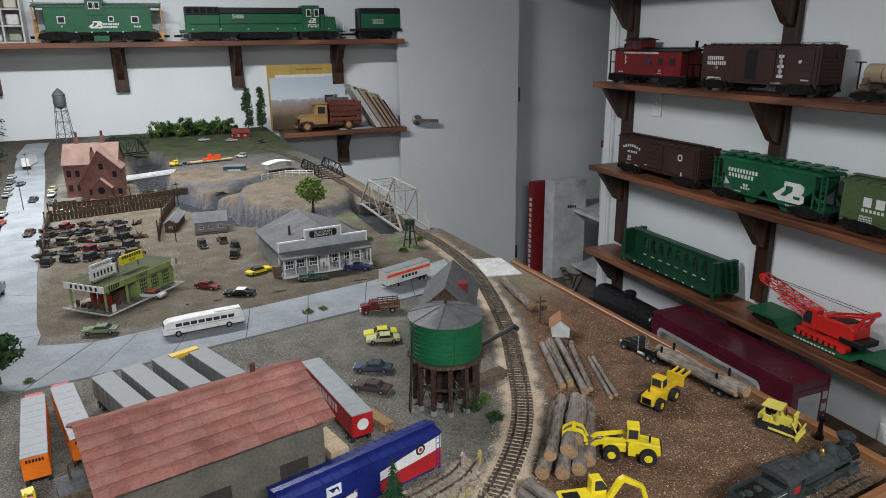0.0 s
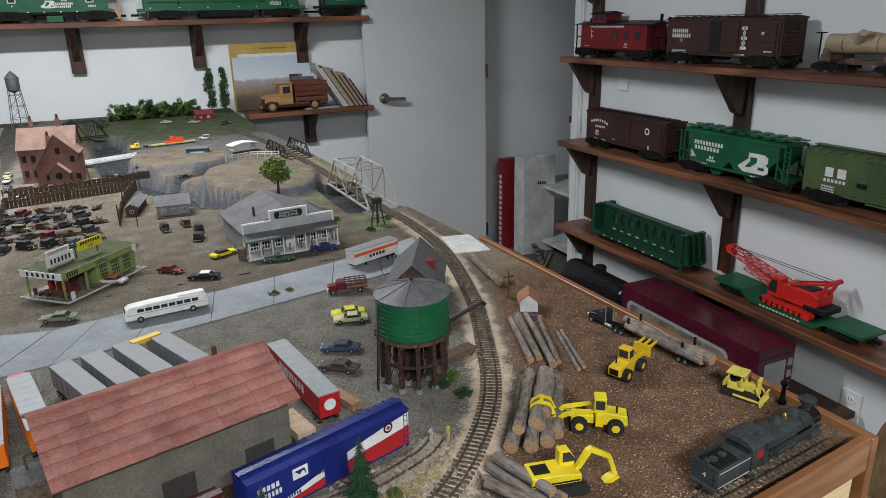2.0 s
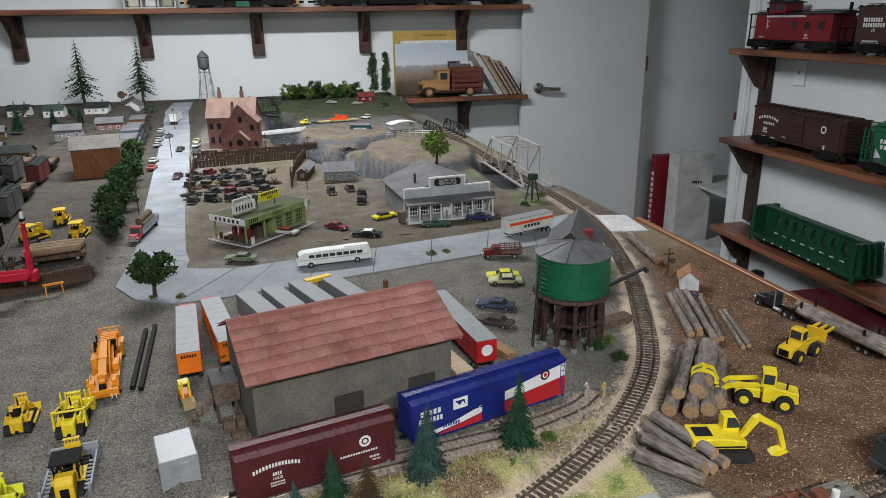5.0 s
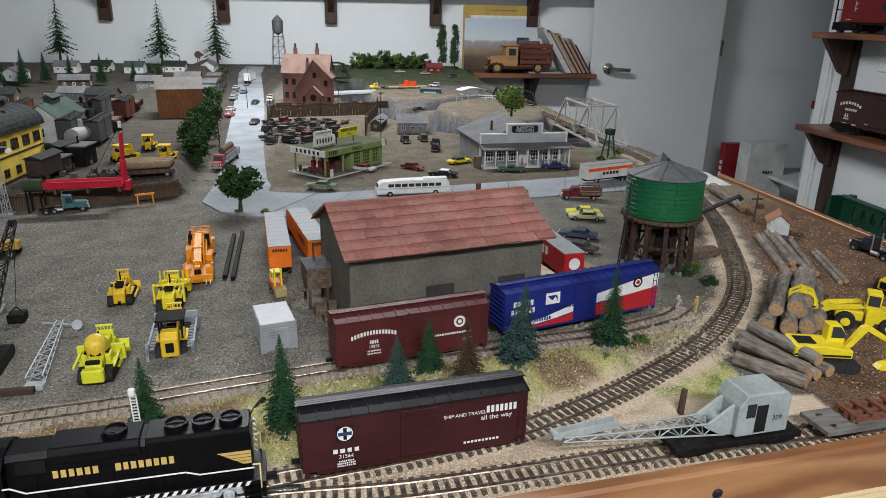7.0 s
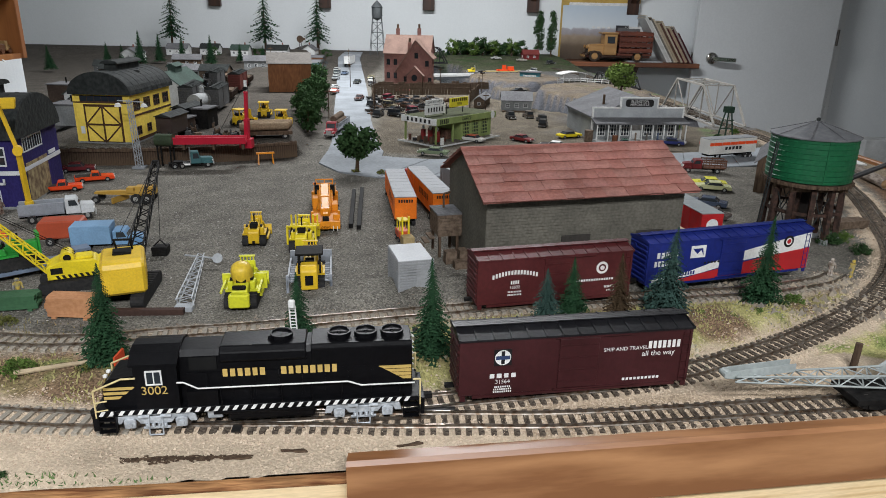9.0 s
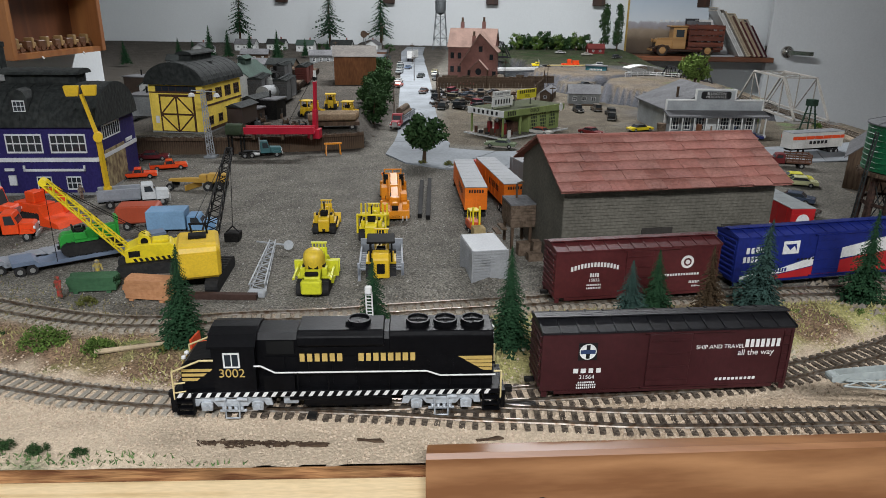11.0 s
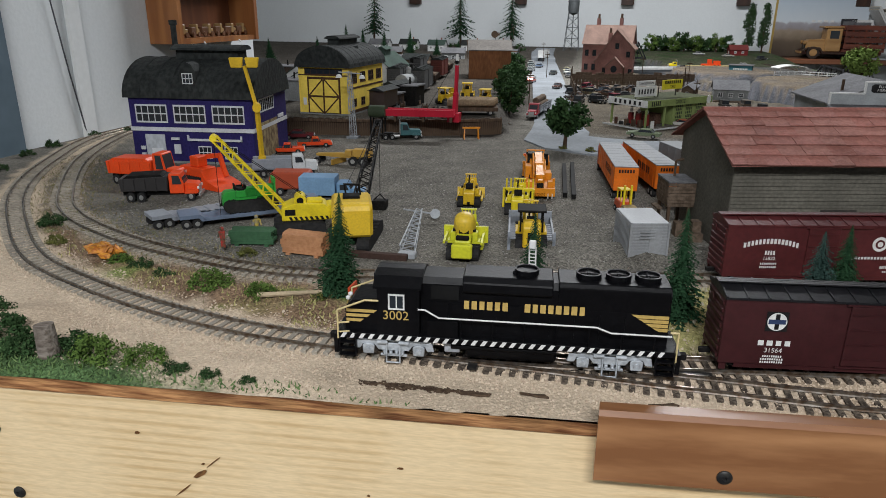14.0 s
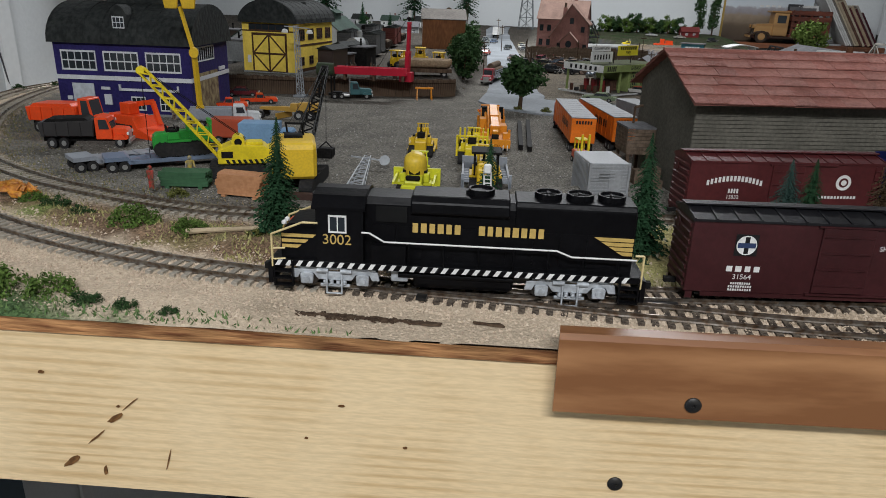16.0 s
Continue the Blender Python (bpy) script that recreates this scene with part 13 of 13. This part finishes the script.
def landscape_print():
    """Printed landscape: pale sky, hazy hills and brown scrub, by height on the sheet."""
    m = bpy.data.materials.new("landscape_print")
    m.use_nodes = True
    nt = m.node_tree
    bs = nt.nodes["Principled BSDF"]
    bs.inputs["Roughness"].default_value = 0.35
    tc, sp, ns = nt.nodes.new("ShaderNodeTexCoord"), nt.nodes.new("ShaderNodeSeparateXYZ"), nt.nodes.new("ShaderNodeTexNoise")
    ns.inputs["Scale"].default_value, ns.inputs["Detail"].default_value = 26, 6
    nt.links.new(tc.outputs["Object"], sp.inputs[0])
    nt.links.new(tc.outputs["Object"], ns.inputs["Vector"])
    ma = nt.nodes.new("ShaderNodeMath")
    ma.operation = "MULTIPLY_ADD"
    ma.inputs[1].default_value = 0.05
    nt.links.new(ns.outputs[0], ma.inputs[0])
    nt.links.new(sp.outputs[2], ma.inputs[2])
    cr = nt.nodes.new("ShaderNodeValToRGB")
    nt.links.new(ma.outputs[0], cr.inputs[0])
    el = cr.color_ramp.elements
    el[0].position, el[0].color = 0.02, (0.07, 0.05, 0.035, 1)
    el[1].position, el[1].color = 0.33, (0.42, 0.50, 0.58, 1)
    for p, c in ((0.10, (0.13, 0.095, 0.065, 1)), (0.155, (0.27, 0.21, 0.15, 1)), (0.17, (0.26, 0.24, 0.25, 1)), (0.195, (0.33, 0.32, 0.34, 1)), (0.205, (0.55, 0.60, 0.64, 1))):
        e = el.new(p)
        e.color = c
    nt.links.new(cr.outputs[0], bs.inputs["Base Color"])
    return m


cal = thing("wall_calendar", "yellow-topped calendar with landscape picture leaning on wall", "calendar", pose(1.10, 3.735, 0.006, 0, 0, 0))
part("backing", box(N(), -0.225, 0.232, 0.004, 0.008, 0, 0.372), M("calendar_yellow", (0.46, 0.32, 0.085), (0.40, 0.27, 0.07), 30, 0.5), cal, "mustard yellow backing card")
mark_bars("inscription", 18, 0.16, 0.008, P("calendar_ink", (0.16, 0.09, 0.02)), cal, pose(0.02, 0.0038, 0.345, 90), 61)
part("picture_sheet", box(N(), -0.215, 0.230, -0.001, 0.002, 0, 0.30), landscape_print(), cal, "landscape picture with sky and scrub")
part("white_margin", box(N(), -0.18, 0.230, -0.0012, 0.0022, 0.30, 0.316), ink_white, cal)
for x in (-0.03, 0.0, 0.03, 0.06):
    part("picture_mark", box(N(), x - 0.009, x + 0.009, -0.0018, -0.001, 0.176, 0.186), ink_white, cal)
rng = random.Random(31)
BOARD_COLS = [(0.60, 0.60, 0.58), (0.52, 0.52, 0.50), (0.62, 0.62, 0.60), (0.16, 0.14, 0.12), (0.45, 0.38, 0.28), (0.36, 0.29, 0.20), (0.10, 0.05, 0.035), (0.42, 0.36, 0.27), (0.085, 0.018, 0.022), (0.33, 0.25, 0.17), (0.07, 0.015, 0.02), (0.30, 0.27, 0.24), (0.055, 0.012, 0.018)]
x = 1.475
for i, c in enumerate(BOARD_COLS):
    th = rng.uniform(0.006, 0.014)
    h = 0.30 - 0.008 * i + rng.uniform(-0.02, 0.02)
    bk = thing("book", ["thin pale board leaning in a slanting row", "worn brown hardback leaning in a slanting row", "maroon hardback leaning in a slanting row"][0 if i < 3 else 2 if c[0] < 0.09 else 1], "book", pose(x, 3.66 - 0.002 * i, 0.006, 0, -33, 0), "leaning books and boards")
    part("cover", box(N(), 0, th, -0.085, 0.085, 0, h), P("cover%d" % i, c, 0.5), bk, bevel=0.0006)
    part("page_block", box(N(), 0.001, th - 0.001, -0.084, 0.084, 0.003, h + 0.0006), P("page_cream", (0.42, 0.37, 0.28), 0.8), bk)
    x += th / math.cos(radians(33)) + 0.001
for x, z, w, h, c, n in ((1.235, 0.110, 0.075, 0.085, (0.03, 0.03, 0.035), "dark"), (1.30, 0.10, 0.10, 0.09, (0.62, 0.62, 0.60), "white")):
    fr = thing("photo_card", n + "-bordered photo card leaning behind the toy truck", "photo card", pose(x, 3.70, 0.006, -4))
    part("card", box(N(), -w / 2, w / 2, 0, 0.002, 0, z + h), P("card_" + n, c), fr)
    part("photo", box(N(), -w / 2 + 0.01, w / 2 - 0.01, -0.001, 0, z + 0.02, z + h - 0.012), P("photo_grey", (0.12, 0.12, 0.125)), fr)
solo("loose_sheet", box(N(), 1.25, 1.45, 3.575, 3.70, 0.005, 0.012), card_grey, "grey loose sheets lying on the low shelf", "paper")

# ---------------------------------------------------------------- west wall: display case, panel, cord
honey = wood("honey_pine", (0.36, 0.15, 0.048), (0.24, 0.09, 0.03), 30, 2, 0.35)
case = thing("display_cabinet", "honey-coloured wooden display cabinet hanging on the wall", "cabinet", pose(-0.844, 0.975, 0.152) @ Matrix.Scale(0.6, 4))
part("back", box(N(), 0.001, 0.008, -0.26, 0.26, 0, 0.62), wood("case_back", (0.20, 0.07, 0.028), (0.13, 0.045, 0.02), 30, 2, 0.45), case)
for y in (-0.27, 0.245):
    part("side", box(N(), 0.001, 0.118, y, y + 0.025, 0, 0.62), honey, case, bevel=0.002)
for z in (0, 0.215, 0.41, 0.60):
    part("shelf_board", box(N(), 0.003, 0.112, -0.245, 0.245, z, z + 0.018), honey, case)
for y in (-0.12, 0.12):
    part("hook", rod(N(), (0.112, y, 0.004), (0.118, y, -0.004), 0.003, n=8), ink_white, case)
figure_tan = P("figure_tan", (0.33, 0.21, 0.09))
figure_brown = P("figure_brown", (0.13, 0.06, 0.03))
rng = random.Random(8)
for z in (0.018, 0.233):
    for k in range(6):
        y = -0.20 + k * 0.08
        tr = thing("carved_truck", "small carved tan and brown truck in the cabinet", "toy truck", pose(-0.802, 0.975 + 0.6 * y, 0.1525 + 0.6 * z, 0, 0, 90 + rng.uniform(-8, 8)) @ Matrix.Scale(0.6, 4), "carved trucks in the cabinet")
        part("bed", box(N(), -0.034, 0.0, -0.014, 0.014, 0.010, 0.034), figure_brown, tr, bevel=0.002)
        part("cab", box(N(), 0.002, 0.018, -0.014, 0.014, 0.010, 0.044), figure_tan, tr, bevel=0.002)
        part("hood", box(N(), 0.018, 0.034, -0.011, 0.011, 0.010, 0.028), figure_tan, tr, bevel=0.002)
        for x in (-0.02, 0.022):
            for s in (-1, 1):
                part("wheel", rod(N(), (x, s * 0.012, 0.009), (x, s * 0.017, 0.009), 0.009, n=12), figure_brown, tr)
tagged(solo("door_west", box(N(), -0.844, -0.832, -0.35, 0.452, FLOOR, 0.80), M("slate_blue", (0.13, 0.18, 0.22), (0.11, 0.155, 0.19), 30, 0.5), "slate blue door panel in the side wall"), kind="structure")
tagged(solo("trim_west", box(N(), -0.844, -0.836, 0.590, 0.625, FLOOR, CEIL), trim_white, "white trim strip on the side wall", bevel=0.003), kind="structure")
cd = thing("hanging_cord", "thin grey cord hanging down the side wall", "cord", pose(-0.842, 0.56, 0))
b = N()
pp = [(0.002, -0.02, 0.75), (0.003, 0.0, 0.24), (0.004, 0.016, 0.12), (0.005, 0.034, 0.010)]
for p, q in zip(pp, pp[1:]):
    rod(b, p, q, 0.0013, n=6)
part("cord", b, M("cord_grey", (0.10, 0.10, 0.11), None, 200, 0.6), cd)

# ---------------------------------------------------------------- paper bag by the bench corner
rng = random.Random(77)
b = N()
rings = []
for k in range(9):
    z = k * 0.06
    w, d = 0.17 + 0.015 * math.sin(k), 0.11 + 0.012 * math.cos(1.7 * k)
    ring = []
    for i in range(20):
        a = 2 * math.pi * i / 20
        c, s = math.cos(a), math.sin(a)
        q = 1 / max(abs(c), abs(s)) ** 0.75
        ring.append(b.verts.new((w * c * q * rng.uniform(0.93, 1.05), d * s * q * rng.uniform(0.93, 1.05), z + (rng.uniform(-0.03, 0.03) if k == 8 else 0))))
    rings.append(ring)
for r0, r1 in zip(rings, rings[1:]):
    for i in range(20):
        b.faces.new((r0[i], r0[(i + 1) % 20], r1[(i + 1) % 20], r1[i]))
b.faces.new(rings[0])
bag = thing("paper_bag", "crumpled brown paper bag on a stool by the bench", "paper bag", pose(1.36, 0.06, -0.66, 0, 0, 20))
part("bag", b, M("kraft_paper", (0.22, 0.145, 0.08), (0.16, 0.10, 0.055), 40, 0.8, 0.3), bag)
st = thing("stool", "dark wooden stool beside the bench", "stool", pose(1.36, 0.06, FLOOR))
part("seat", cbox(N(), 0, 0, 0.605, 0.36, 0.30, 0.03), dark_timber, st)
for sx in (-0.15, 0.15):
    for sy in (-0.12, 0.12):
        part("leg", cbox(N(), sx, sy, 0, 0.03, 0.03, 0.605), dark_timber, st)
